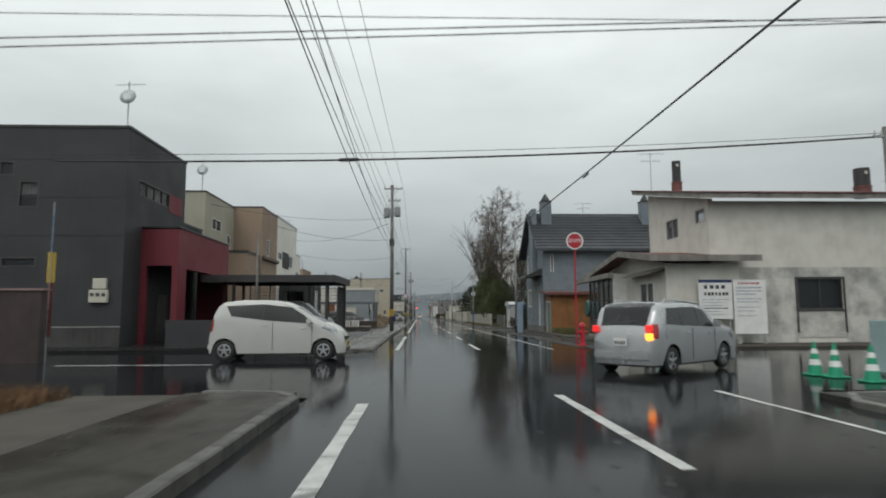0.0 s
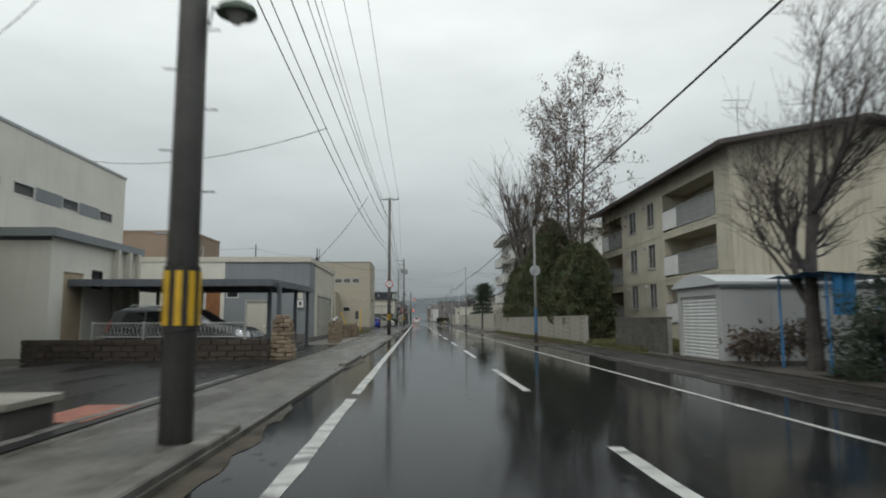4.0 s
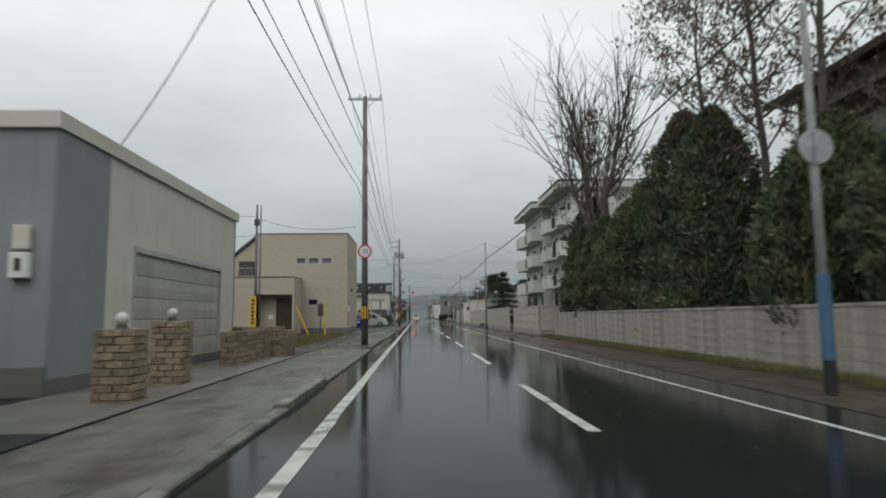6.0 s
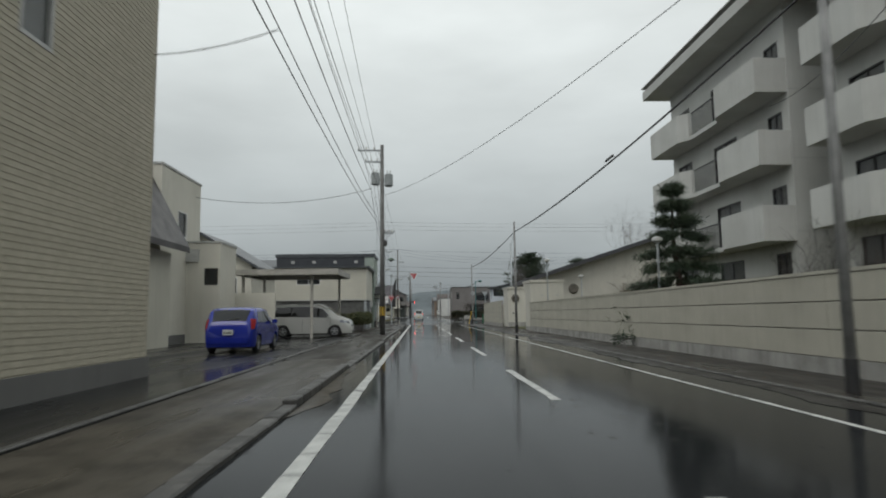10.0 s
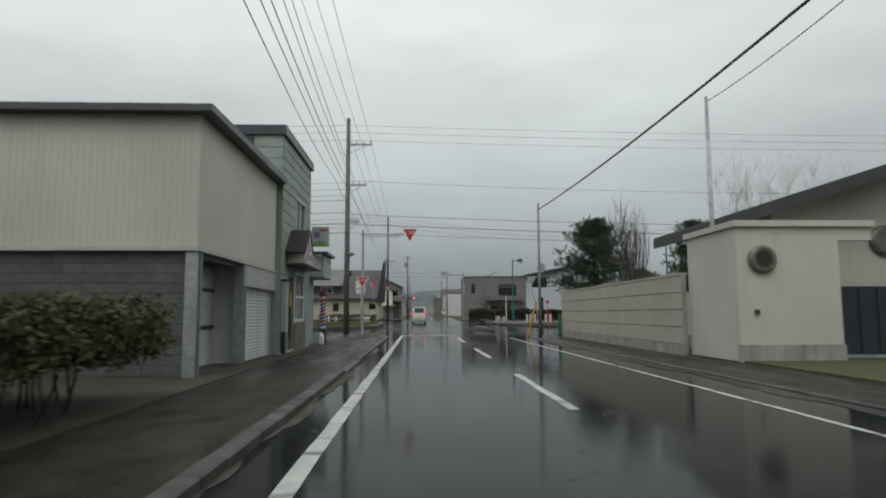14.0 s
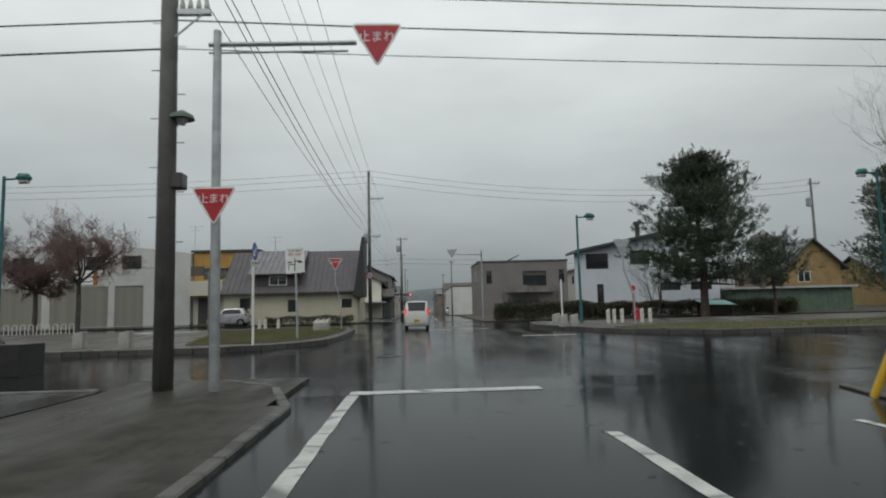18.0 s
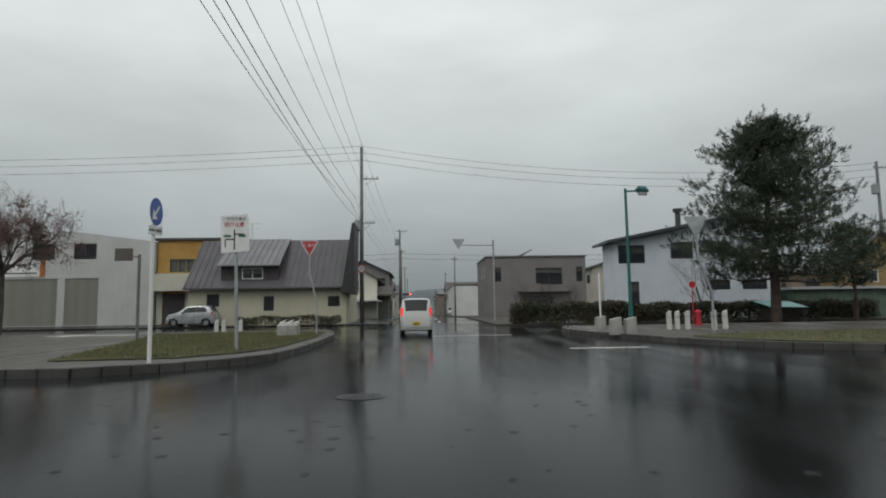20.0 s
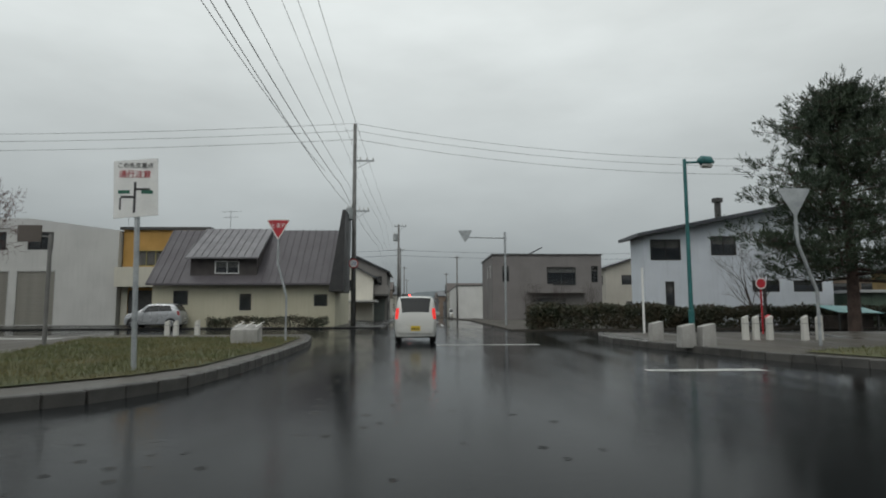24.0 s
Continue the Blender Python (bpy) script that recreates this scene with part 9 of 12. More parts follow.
def evergreen_cone(label, at, h, r, seed, count=24000, material=None, name="thuja", squash=1.0):
    """A dense clipped-up evergreen: trunk, and a shell of many leaf sprays with an uneven outline."""
    rng = np.random.default_rng(seed)
    th = thing(name, at, label, "tree", group="row of evergreens")
    hang("trunk", tubes_mesh("trunk", [([np.array([0, 0, -0.05]), np.array([0, 0, h * 0.5]), np.array([0, 0, h * 0.9])], [0.12, 0.09, 0.03])], BARK, 6), th)
    z = rng.uniform(0.02, 1, count) ** 0.9
    a = rng.uniform(0, 2 * math.pi, count)
    shape = np.minimum(1, (1 - z) * 2.6) ** 0.62 * (0.82 + 0.18 * np.minimum(1, z * 6))
    lump = 1 + 0.14 * np.sin(a * 3 + z * 9 + seed) + 0.1 * np.sin(a * 7 - z * 23) + 0.08 * np.sin(z * 41 + a * 2)
    rr = r * shape * lump * np.sqrt(rng.uniform(0.45, 1.05, count))
    c = np.stack([rr * np.cos(a), rr * np.sin(a) * squash, z * h + 0.1], 1)
    dirs = np.stack([np.cos(a) * 0.6, np.sin(a) * 0.6, np.full(count, 0.9)], 1)
    hang("crown", leaf_mesh("crown", rng, c, 0.115, material or THUJA, 1, 0.03, 1.6, dirs, 0.33), th, "stuff")
    return th


def pine_tree(label, at, h, r, seed, base=0.18, levels=15, name="pine", clumps=26, layered=False, leafm=None):
    """A conifer: straight trunk, limbs in whorls, needle tufts along them."""
    rng = np.random.default_rng(seed)
    th = thing(name, at, label, "tree")
    hang("trunk", tubes_mesh("trunk", [([np.array([0, 0, -0.05]), np.array([0.1, 0, h * 0.35]), np.array([-0.05, 0.1, h * 0.7]), np.array([0, 0, h * 0.98])], [h * 0.026, h * 0.022, h * 0.012, 0.02])], BARKP, 8), th)
    arms, cs, ds = [], [], []
    for L in range(levels):
        f = base + (0.97 - base) * L / (levels - 1)
        if layered:
            reach = r * (1 - f) * 1.25 + 0.15
        else:
            g = (f - base) / (0.97 - base)
            reach = r * (0.82 + 0.55 * g) * (1 - g ** 1.6) * rng.uniform(0.78, 1.15) + 0.3
        n = 7 if not layered else 8
        for k in range(n):
            a = k * 2 * math.pi / n + rng.uniform(-0.4, 0.4) + L
            rl = reach * rng.uniform(0.7, 1.12)
            p0 = np.array([0, 0, h * f])
            tip = np.array([math.cos(a) * rl, math.sin(a) * rl, h * f + (rl * (0.25 + 0.5 * f) if not layered else -rl * 0.24)])
            mid_p = (p0 + tip) / 2 + np.array([0, 0, -0.08 * rl])
            arms.append(([p0, mid_p, tip], [0.05 * (1.2 - f), 0.03, 0.012]))
            for j in range(clumps):
                t = rng.uniform(0.3, 1.02) ** 0.8
                q = p0 * (1 - t) ** 2 + 2 * mid_p * t * (1 - t) + tip * t * t
                w = (0.32 if not layered else 0.11) * (0.5 + rl * 0.22)
                cs.append(q + rng.normal(0, 1, 3) * [w, w, w * 0.34])
                ds.append([math.cos(a) * 0.5, math.sin(a) * 0.5, 0.8 if not layered else 0.1])
    hang("limb_mass", tubes_mesh("limb_mass", arms, BARKP, 5), th, "stuff")
    hang("needle_mass", leaf_mesh("needle_mass", rng, cs, 0.13 if not layered else 0.12, leafm or PINEN, 8 if not layered else 16, 0.13 if not layered else 0.09, 1.9, ds, 0.35 if not layered else 0.12), th, "stuff")
    return th


def umbrella_pine(label, at, h, r, seed, bare=0.24, boughs=64, tufts=26, heavy=(0.0, 0.0)):
    """A broad pine: bare lower trunk, crooked boughs, each ending in a pad of upright needle brushes, with gaps between the pads."""
    rng = np.random.default_rng(seed)
    th = thing("pine", at, label, "tree")
    hang("trunk", tubes_mesh("trunk", [([np.array([0, 0, -0.05]), np.array([0.08, 0, h * 0.3]), np.array([-0.08, 0.1, h * 0.65]), np.array([0, 0, h * 0.95])], [h * 0.025, h * 0.019, h * 0.011, 0.02])], BARKP, 9), th)
    arms, cs, ds = [], [], []
    for k in range(boughs):
        f = k / (boughs - 1)
        z0 = h * (bare + (0.93 - bare) * f)
        a = k * 2.4 + rng.uniform(-0.5, 0.5)
        reach = r * (0.82 + 0.5 * f) * (1.03 - f) ** 0.75 * rng.uniform(0.42, 1.22) + 0.35
        reach *= 1 + heavy[1] * max(0.0, math.cos(a - heavy[0])) * (1 - f)
        p0 = np.array([0, 0, z0])
        out = np.array([math.cos(a), math.sin(a), 0])
        tip = p0 + out * reach + np.array([0, 0, reach * (0.1 + 0.45 * f) * rng.uniform(0.4, 1.3)])
        mid_p = (p0 + tip) / 2 + np.array([0, 0, -0.1 * reach]) + rng.normal(0, 0.12, 3)
        arms.append(([p0, mid_p, tip], [0.03 + 0.05 * (1 - f), 0.03, 0.012]))
        for pad in (1.0, 0.72, 0.46):
            q = p0 * (1 - pad) ** 2 + 2 * mid_p * pad * (1 - pad) + tip * pad * pad
            w = (0.24 + 0.09 * reach) * (0.75 + 0.35 * pad)
            for j in range(tufts):
                e = q + rng.normal(0, 1, 3) * [w, w, w * 0.36] + np.array([0, 0, 0.1])
                if j % 4 == 0:
                    arms.append(([q, (q + e) / 2, e], [0.012, 0.01, 0.007]))
                d = (e - q) * 0.5 + np.array([0, 0, 0.45]) + out * 0.12
                d /= np.linalg.norm(d)
                for sgm in range(3):
                    cs.append(e + d * (0.1 * sgm - 0.1))
                    ds.append(d * (0.8 + 0.3 * sgm))
    hang("limb_mass", tubes_mesh("limb_mass", arms, BARKP, 4), th, "stuff")
    hang("needle_mass", leaf_mesh("needle_mass", rng, cs, 0.15, PINEN, 6, 0.06, 1.3, ds, 0.13), th, "stuff")
    return th


def cherry_tree(label, at, fork, reach, rise, seed):
    """A bare cherry: short trunk, limbs arching out to a flat umbrella of fine reddish twigs."""
    rng = np.random.default_rng(seed)
    th = thing("cherry_tree", at, label, "tree", group="cherry trees")
    trunk, fine, tips = [([np.array([0, 0, -0.05]), np.array([0.06, 0.02, fork * 0.5]), np.array([0.0, 0.05, fork])], [0.2, 0.17, 0.15])], [], []
    for k in range(10):
        a = k * 2 * math.pi / 10 + rng.uniform(-0.3, 0.3)
        up = rng.uniform(0.75, 1.5)
        out = []
        limbs(rng, (0, 0.05, fork - 0.1 * (k % 3)), (math.cos(a), math.sin(a), up), math.hypot(reach, rise) * rng.uniform(0.5, 0.66), 0.085, 4, 5, 0.12, 0.02, 0.72, 6, out, tips, 0.55, 0.0075)
        trunk += [l for l in out if l[1][0] > 0.03]
        fine += [l for l in out if l[1][0] <= 0.03]
    hang("trunk", tubes_mesh("trunk", trunk, BARK, 7), th)
    hang("twig_mass", tubes_mesh("twig_mass", fine, CHERRYT, 4), th, "stuff")
    return th


def hedge(label, x0, x1, y0, y1, z0, h, seed, density=260, material=None, stems=0, size=0.07):
    rng = np.random.default_rng(seed)
    th = thing("hedge", ((x0 + x1) / 2, (y0 + y1) / 2, z0), label, "hedge")
    W, D = x1 - x0, y1 - y0
    n = int(density * (W * h + D * h + W * D))
    c = np.stack([rng.uniform(-W / 2, W / 2, n), rng.uniform(-D / 2, D / 2, n), rng.uniform(0.08 if not stems else 0.45 * h, h, n)], 1)
    edge = np.maximum(np.maximum(np.abs(c[:, 0]) / (W / 2), np.abs(c[:, 1]) / (D / 2)), (c[:, 2] / h))
    c = c[edge > 0.62]
    c[:, 2] += 0.07 * np.sin(c[:, 0] * 2.3 + seed) + 0.06 * np.sin(c[:, 1] * 3.1)
    hang("foliage", leaf_mesh("foliage", rng, c, size, material or HEDGEL, 2, 0.05, 1.2), th, "stuff")
    lines = []
    for k in range(max(6, int(stems or (W + D) * 1.5))):
        p = np.array([rng.uniform(-W / 2, W / 2) * 0.9, rng.uniform(-D / 2, D / 2) * 0.9, -0.05])
        q = p + np.array([rng.normal(0, 0.12), rng.normal(0, 0.12), h * 0.75])
        lines.append(([p, (p + q) / 2 + rng.normal(0, 0.04, 3), q], [0.025, 0.018, 0.008]))
    hang("stem_mass", tubes_mesh("stem_mass", lines, BARK, 4), th, "stuff")
    return th


def grass_patch(label, x0, x1, y0, y1, z, seed, count, tall=0.09, material=None, name="grass"):
    rng = np.random.default_rng(seed)
    count = int(count * 2.5)
    x, y = rng.uniform(x0, x1, count), rng.uniform(y0, y1, count)
    zz = np.array([gz(v) for v in y]) + z
    c = np.stack([x, y, zz], 1)
    dirs = np.tile([0, 0, 1.6], (count, 1))
    me = leaf_mesh(name, rng, c, tall, material or BLADE, 1, 0.0, 1.6, dirs, 0.09)
    ob = new(name, me)
    return tagged(ob, label, "grass", kind="stuff")


# row of tall evergreens behind the low wall, and the bare trees among them
for k, (x, y, h, r) in enumerate(((9.95, 79.1, 5.3, 1.3), (10.2, 82.4, 5.8, 1.6), (11.6, 85.7, 5.8, 1.4), (10.3, 88.4, 8.0, 1.5), (10.5, 91.0, 8.7, 1.8), (10.3, 94.4, 6.7, 1.7), (10.6, 97.4, 6.5, 1.7), (10.3, 100.6, 6.2, 1.6), (10.0, 103.8, 6.0, 1.2))):
    evergreen_cone("dense dark evergreen standing in a row behind the low wall", (x, y, 0.08), h, r, 20 + k)
slender_tree("tall slender tree with clumps of dry brown leaves", (10.9, 83.8, 0.08), 17.2, 31, 3.4)
slender_tree("tall slender tree with clumps of dry brown leaves", (11.0, 86.6, 0.08), 15.8, 37, 3.0)
slender_tree("slender half-bare tree above the evergreens", (11.3, 90.4, 0.08), 14.6, 41, 2.6)
pollard("pollarded bare tree with sheaves of upright shoots", (10.5, 102.6, 0.08), 16.0, 5.6, 43, 5, 0.34, 4.6, 2)
bare_tree("tangled bare shrub tree with scattered dry leaves", (10.4, 106.4, 0.08), 6.2, 47, 3, 5, 3, 0.6, 0.12, 0.07, 260)
evergreen_cone("tall ivy-grown column of brown-green leaves", (11.7, 107.8, 0.08), 8.6, 1.7, 48, 15000, HEDGEL, "ivy_tree")
slender_tree("half-bare tree with dry leaves rising over ivy", (11.5, 106.3, 0.08), 13.0, 49, 3.0)
bare_tree("broad bare garden tree with a bushy fine-twigged crown", (9.5, 58.2, 0.08), 8.3, 53, 1, 7, 4, 0.62, 0.11, 0.19, 0, first=0.27)
bare_tree("bare garden tree by the blue house", (12.8, 56.3, 0.08), 6.5, 57, 2, 4, 3, 0.7, 0.08, 0.1, 0)
pine_tree("dark layered conifer beside the blue house", (10.5, 55.4, 0.08), 4.7, 1.8, 61, 0.12, 13, "conifer", 16, True)
hedge("low dark shrubs in the garden", 8.9, 11.6, 55.6, 56.8, 0.08, 1.75, 13, 220, PINEN)
pine_tree("dark spruce behind the garden wall", (10.3, 140.0, 0.08), 6.2, 2.3, 63, 0.14, 10, "spruce", 22, True)
for x, y, h, s in ((12.3, 134.0, 3.6, 65), (11.6, 131.2, 3.4, 66), (11.4, 146.5, 3.8, 67), (12.2, 150.0, 3.2, 68)):
    bare_tree("small bare garden tree behind the wall", (x, y, 0.08), h, s, 3, 4, 3, 0.6, 0.12, 0.06, 0)
umbrella_pine("broad dark pine at the avenue's corner", (19.7, 225.5, gz(225) + 0.08), 11.6, 4.4, 71, 0.2, 80, 21, (0.0, 0.5))
umbrella_pine("smaller dark pine beside the green shed", (26.3, 228.5, gz(228) + 0.08), 5.6, 2.0, 72, 0.4, 18, 12)
umbrella_pine("tall dark pine by the ochre cottages", (50.0, 246.0, gz(246) + 0.08), 15.0, 4.6, 74, 0.14, 60, 22)
umbrella_pine("tall dark pine by the ochre cottages", (60.0, 248.0, gz(248) + 0.08), 13.5, 4.8, 73, 0.14, 56, 20)
bare_tree("upright bare poplar behind the corner wall", (12.6, 192.6, 0.08), 7.2, 75, 5, 6, 3, 0.3, 0.3, 0.08, 0)
umbrella_pine("dark rounded pine on the median island", (25.2, 212.0, gz(212) + 0.16), 9.2, 2.9, 79, 0.15, 62, 19)
for x, y, h, sd in ((40.0, 229.0, 18.5, 77), (46.5, 231.5, 18.0, 86)):
    bare_tree("pale bare birch with a fine twig crown far off", (x, y, gz(y) + 0.08), h, sd, 2, 5, 4, 0.55, 0.14, 0.16, 0, bark=BIRCH)
bare_tree("many-stemmed bare tree before the white house", (18.9, 231.5, gz(231) + 0.08), 5.4, 78, 5, 4, 3, 0.55, 0.12, 0.06, 0)
cherry_tree("bare cherry tree with a flat crown of reddish twigs", (-24.1, 229.8, gz(230)), 3.6, 3.0, 4.8, 79)
cherry_tree("bare cherry tree with a flat crown of reddish twigs", (-31.8, 230, gz(230)), 3.4, 3.0, 4.8, 80)
cherry_tree("slim leaning cherry sapling with thin twigs", (-27.0, 229.6, gz(230)), 3.0, 1.7, 2.6, 81)
for x, y, s in ((10.5, 256, 82), (13.5, 257, 83), (16.5, 256, 84)):
    bare_tree("bare shrub before the grey house", (x, y, gz(y) + 0.08), 3.6, s, 4, 4, 3, 0.6, 0.1, 0.05, 0)
hedge("dark mixed hedge along the far corner garden", 6.2, 13.6, 231.0, 232.6, gz(231.5) + 0.08, 1.25, 1, 620, HEDGEL, 0, 0.1)
hedge("dark clipped hedge before the white house", 13.8, 30, 231.4, 232.6, gz(232) + 0.08, 1.12, 2, 620, HEDGEL, 0, 0.1)
hedge("straggly hedge with bare stems before the workshop", -8.6, -3.5, 160.2, 166.4, 0.08, 1.28, 3, 800, mat("yellow_green_hedge_leaf", (0.045, 0.058, 0.02), (0.085, 0.078, 0.03), 0.7, scale=1.2, fine=4, bump=0, var=0.35), 70, 0.075)
hedge("small clipped shrub by the carport", -6.2, -4.6, 157.4, 159.2, 0.08, 1.3, 4, 220, HEDGEL)
hedge("low shrubs along the cream house", -12.4, -5.2, 236.6, 237.3, gz(237) + 0.08, 0.6, 5, 240, HEDGEL, 0, 0.1)
hedge("garden shrubs by the blue house", 9.4, 12.5, 52.8, 54.6, 0.08, 0.9, 6, 120, HEDGEL)
for x, y, h, s in ((9.2, 60.8, 0.7, 91), (9.9, 60.3, 0.9, 92), (10.9, 60.5, 1.0, 93), (9.0, 59.6, 0.7, 94)):
    bare_tree("low tangled brown shrub beside the garage", (x, y, 0.08), h * 1.3, s, 5, 5, 3, 0.75, 0.05, 0.02, 90, "bare_shrub")
grass_patch("rough yellowing grass on the empty lot", -22, -4.7, 91.5, 112.3, 0.08, 7, 24000, 0.12)
grass_patch("weeds and yellow grass at the foot of the old house", 8.4, 12.4, 24.2, 28.5, 0.08, 8, 5000, 0.16)
grass_patch("weeds before the orange-brown shed", 9.2, 14.6, 38.5, 43.5, 0.08, 9, 5000, 0.2)
grass_patch("yellow grass with fallen leaves under the flats", 8.5, 13.5, 66.5, 77, 0.08, 10, 9000, 0.14)
grass_patch("brown withered grass at the corner lot", -12, -5.2, 3, 9.8, 0.08, 11, 9000, 0.14, LITTER)
grass_patch("sparse grass along the foot of the low wall", 7.7, 8.46, 74.5, 106, 0.07, 14, 5000, 0.09)
grass_patch("green lawn behind the garden gate", 8.9, 15, 116, 126, 0.08, 12, 9000, 0.09)


def scatter(label, x0, x1, y0, y1, z, seed, count, size=0.05):
    rng = np.random.default_rng(seed)
    c = np.stack([rng.uniform(x0, x1, count), rng.uniform(y0, y1, count), np.full(count, z)], 1)
    me = leaf_mesh("fallen_leaves", rng, c, size, LITTER, 1, 0.0)
    co = np.empty(len(me.vertices) * 3)
    me.vertices.foreach_get("co", co)
    co = co.reshape(-1, 3)
    co[:, 2] = z + np.abs(co[:, 2] - z) * 0.12
    me.vertices.foreach_set("co", co.ravel())
    return tagged(new("fallen_leaves", me), label, "leaves", kind="stuff")


scatter("fallen brown leaves along the pavement", 6.3, 8.45, 75, 121, 0.075, 21, 14000)
scatter("scattered fallen leaves on the pavement", 6.2, 8.3, 121, 192, 0.075, 22, 3500)
scatter("scattered fallen leaves on the road edge", 5.2, 6.9, 80, 122, 0.012, 23, 1500)


# ---- poles, wires, lamps, signs ----
INSUL = mat("porcelain", (0.5, 0.5, 0.48), (0.4, 0.4, 0.38), 0.25, bump=0)
TRANSF = mat("transformer_grey", (0.3, 0.32, 0.32), (0.24, 0.26, 0.26), 0.45, scale=3)


def utility_pole(x, y, h, label, arms=(), cans=(), guard=False, lamp=None, boxes=(), r=0.16, bolts=True, base=None, shaft=None):
    z0 = gz(y) + 0.05 if base is None else base
    th = thing("utility_pole", (x, y, z0), label, "utility pole", group="utility poles")
    bm = bmn()
    tube(bm, [(x, y, z0 - 0.05), (x, y, h * 0.5), (x, y, h)], [r, r * 0.84, r * 0.66], 14)
    part("shaft", bm, shaft or POLEC, th, smooth=True)
    for z, half, shift in arms:
        bm = bmn()
        box(bm, x - half + shift, x + half + shift, y - 0.05, y + 0.05, z - 0.05, z + 0.05)
        arm = part("crossarm", bm, GALV, th)
        for k in (-1, -0.35, 0.35, 1):
            bm = bmn()
            px = x + shift + k * (half - 0.08)
            tube(bm, [(px, y, z + 0.05), (px, y, z + 0.1), (px, y, z + 0.16), (px, y, z + 0.24)], [0.03, 0.055, 0.045, 0.03], 8)
            part("insulator", bm, INSUL, arm)
        bm = bmn()
        tube(bm, [(x + shift + half * 0.6, y - 0.06, z - 0.05), (x, y - 0.06, z - 0.6)], 0.02, 5)
        part("brace", bm, GALV, arm)
    for z, dx in cans:
        bm = bmn()
        tube(bm, [(x + dx, y, z), (x + dx, y, z + 0.05), (x + dx, y, z + 0.75), (x + dx, y, z + 0.85)], [0.2, 0.27, 0.27, 0.15], 14)
        can = part("transformer", bm, TRANSF, th, "grey transformer can")
        bm = bmn()
        for k in (-0.1, 0.1):
            tube(bm, [(x + dx + k, y, z + 0.85), (x + dx + k, y, z + 1.05)], 0.03, 6)
        part("bushing", bm, INSUL, can)
        bm = bmn()
        box(bm, min(x, x + dx), max(x, x + dx), y - 0.04, y + 0.04, z + 0.3, z + 0.38)
        part("bracket", bm, GALV, can)
    for z, dx, s in boxes:
        bm = bmn()
        box(bm, x + dx - s / 2, x + dx + s / 2, y - 0.14, y + 0.14, z, z + s * 1.4)
        part("pole_box", bevelled(bm, 0.02), FRAMED, th)
    if guard:
        bm = bmn()
        tube(bm, [(x, y, 1.18), (x, y, 1.85)], r * 0.98 + 0.014, 18)
        gd_ = part("guard_sleeve", bm, BLACKM, th, "black pole sleeve with yellow bars")
        for k in range(9):
            a = k * 2 * math.pi / 9
            bm = bmn()
            c = Vector((x + (r + 0.016) * math.cos(a), y + (r + 0.016) * math.sin(a), 0))
            tdir = Vector((-math.sin(a), math.cos(a), 0)) * 0.034
            nd = Vector((math.cos(a), math.sin(a), 0)) * 0.005
            prism(bm, [c - tdir + Vector((0, 0, 1.24)), c + tdir + Vector((0, 0, 1.24)), c + tdir + Vector((0, 0, 1.8)), c - tdir + Vector((0, 0, 1.8))], nd)
            part("yellow_bar", bm, YELLOW, gd_)
    if bolts:
        bm = bmn()
        tube(bm, [(r * 0.7, 0, 0), (r + 0.13, 0, 0)], 0.01, 4)
        bolt = finish(bm, "step_bolt", GALV)
        z, k = 2.2, 0
        while z < h - 0.6:
            ob = new("step_bolt", bolt)
            ob.parent = th
            ob.location = Vector((x, y, z)) - root_place(th)
            ob.rotation_euler = (0, 0, 0 if k % 2 else math.pi)
            z += 0.45
            k += 1
    if lamp:
        z, reach = lamp
        bm = bmn()
        tube(bm, [(x + r, y, z - 0.15), (x + reach * 0.5, y, z + 0.05), (x + reach, y, z + 0.06)], 0.022, 6)
        arm = part("lamp_arm", bm, GALV, th)
        bm = bmn()
        tube(bm, [(x + reach + 0.05, y, z + 0.14), (x + reach + 0.05, y, z + 0.05), (x + reach + 0.05, y, z - 0.02)], [0.05, 0.2, 0.22], 14)
        part("lamp_shade", bm, mat("lamp_green_grey", (0.12, 0.16, 0.13)), arm)
        bm = bmn()
        tube(bm, [(x + reach + 0.05, y, z - 0.02), (x + reach + 0.05, y, z - 0.12)], [0.12, 0.06], 10)
        part("bulb", bm, INSUL, arm)
    return th


POLES = [(-3.3, -14.0, 11.9), (-2.2, 50.5, 11.9), (-2.1, 97.2, 11.74), (-2.05, 155.2, 12.1), (-4.2, 194.9, 13.4), (-3.9, 239.5, 14.1), (-1.8, 268.3, 11.5), (-2.4, 300, 12.3), (-2.6, 340, 12.3), (-2.8, 390, 12.3)]
utility_pole(-2.2, 50.5, 11.9, "dark concrete pole with street lamp and striped sleeve", [(11.6, 0.75, 0.1), (10.6, 0.5, 0.2)], [(9.3, 0.42), (9.2, -0.42)], True, (4.65, 0.42), [(6.9, 0.0, 0.4)], 0.17)
utility_pole(-2.1, 97.2, 11.74, "dark concrete pole with a round speed sign", [(11.62, 0.8, 0.0)], (), True, None, (), 0.155)
utility_pole(-2.05, 155.2, 12.1, "dark concrete pole with transformers and a street lamp", [(11.75, 0.8, -0.75), (11.0, 0.6, -0.5), (6.4, 0.4, 0.3)], [(9.4, 0.42), (9.5, -0.42)], True, (4.72, 0.5), [(5.6, 0.18, 0.25)], 0.165)
utility_pole(-4.2, 194.9, 13.4, "tall dark concrete pole at the crossing", [(11.75, 0.7, 0.75), (9.2, 0.65, 0.5), (6.9, 0.3, 0.45)], (), False, (4.9, 0.2), [(3.6, 0.22, 0.2)], 0.175)
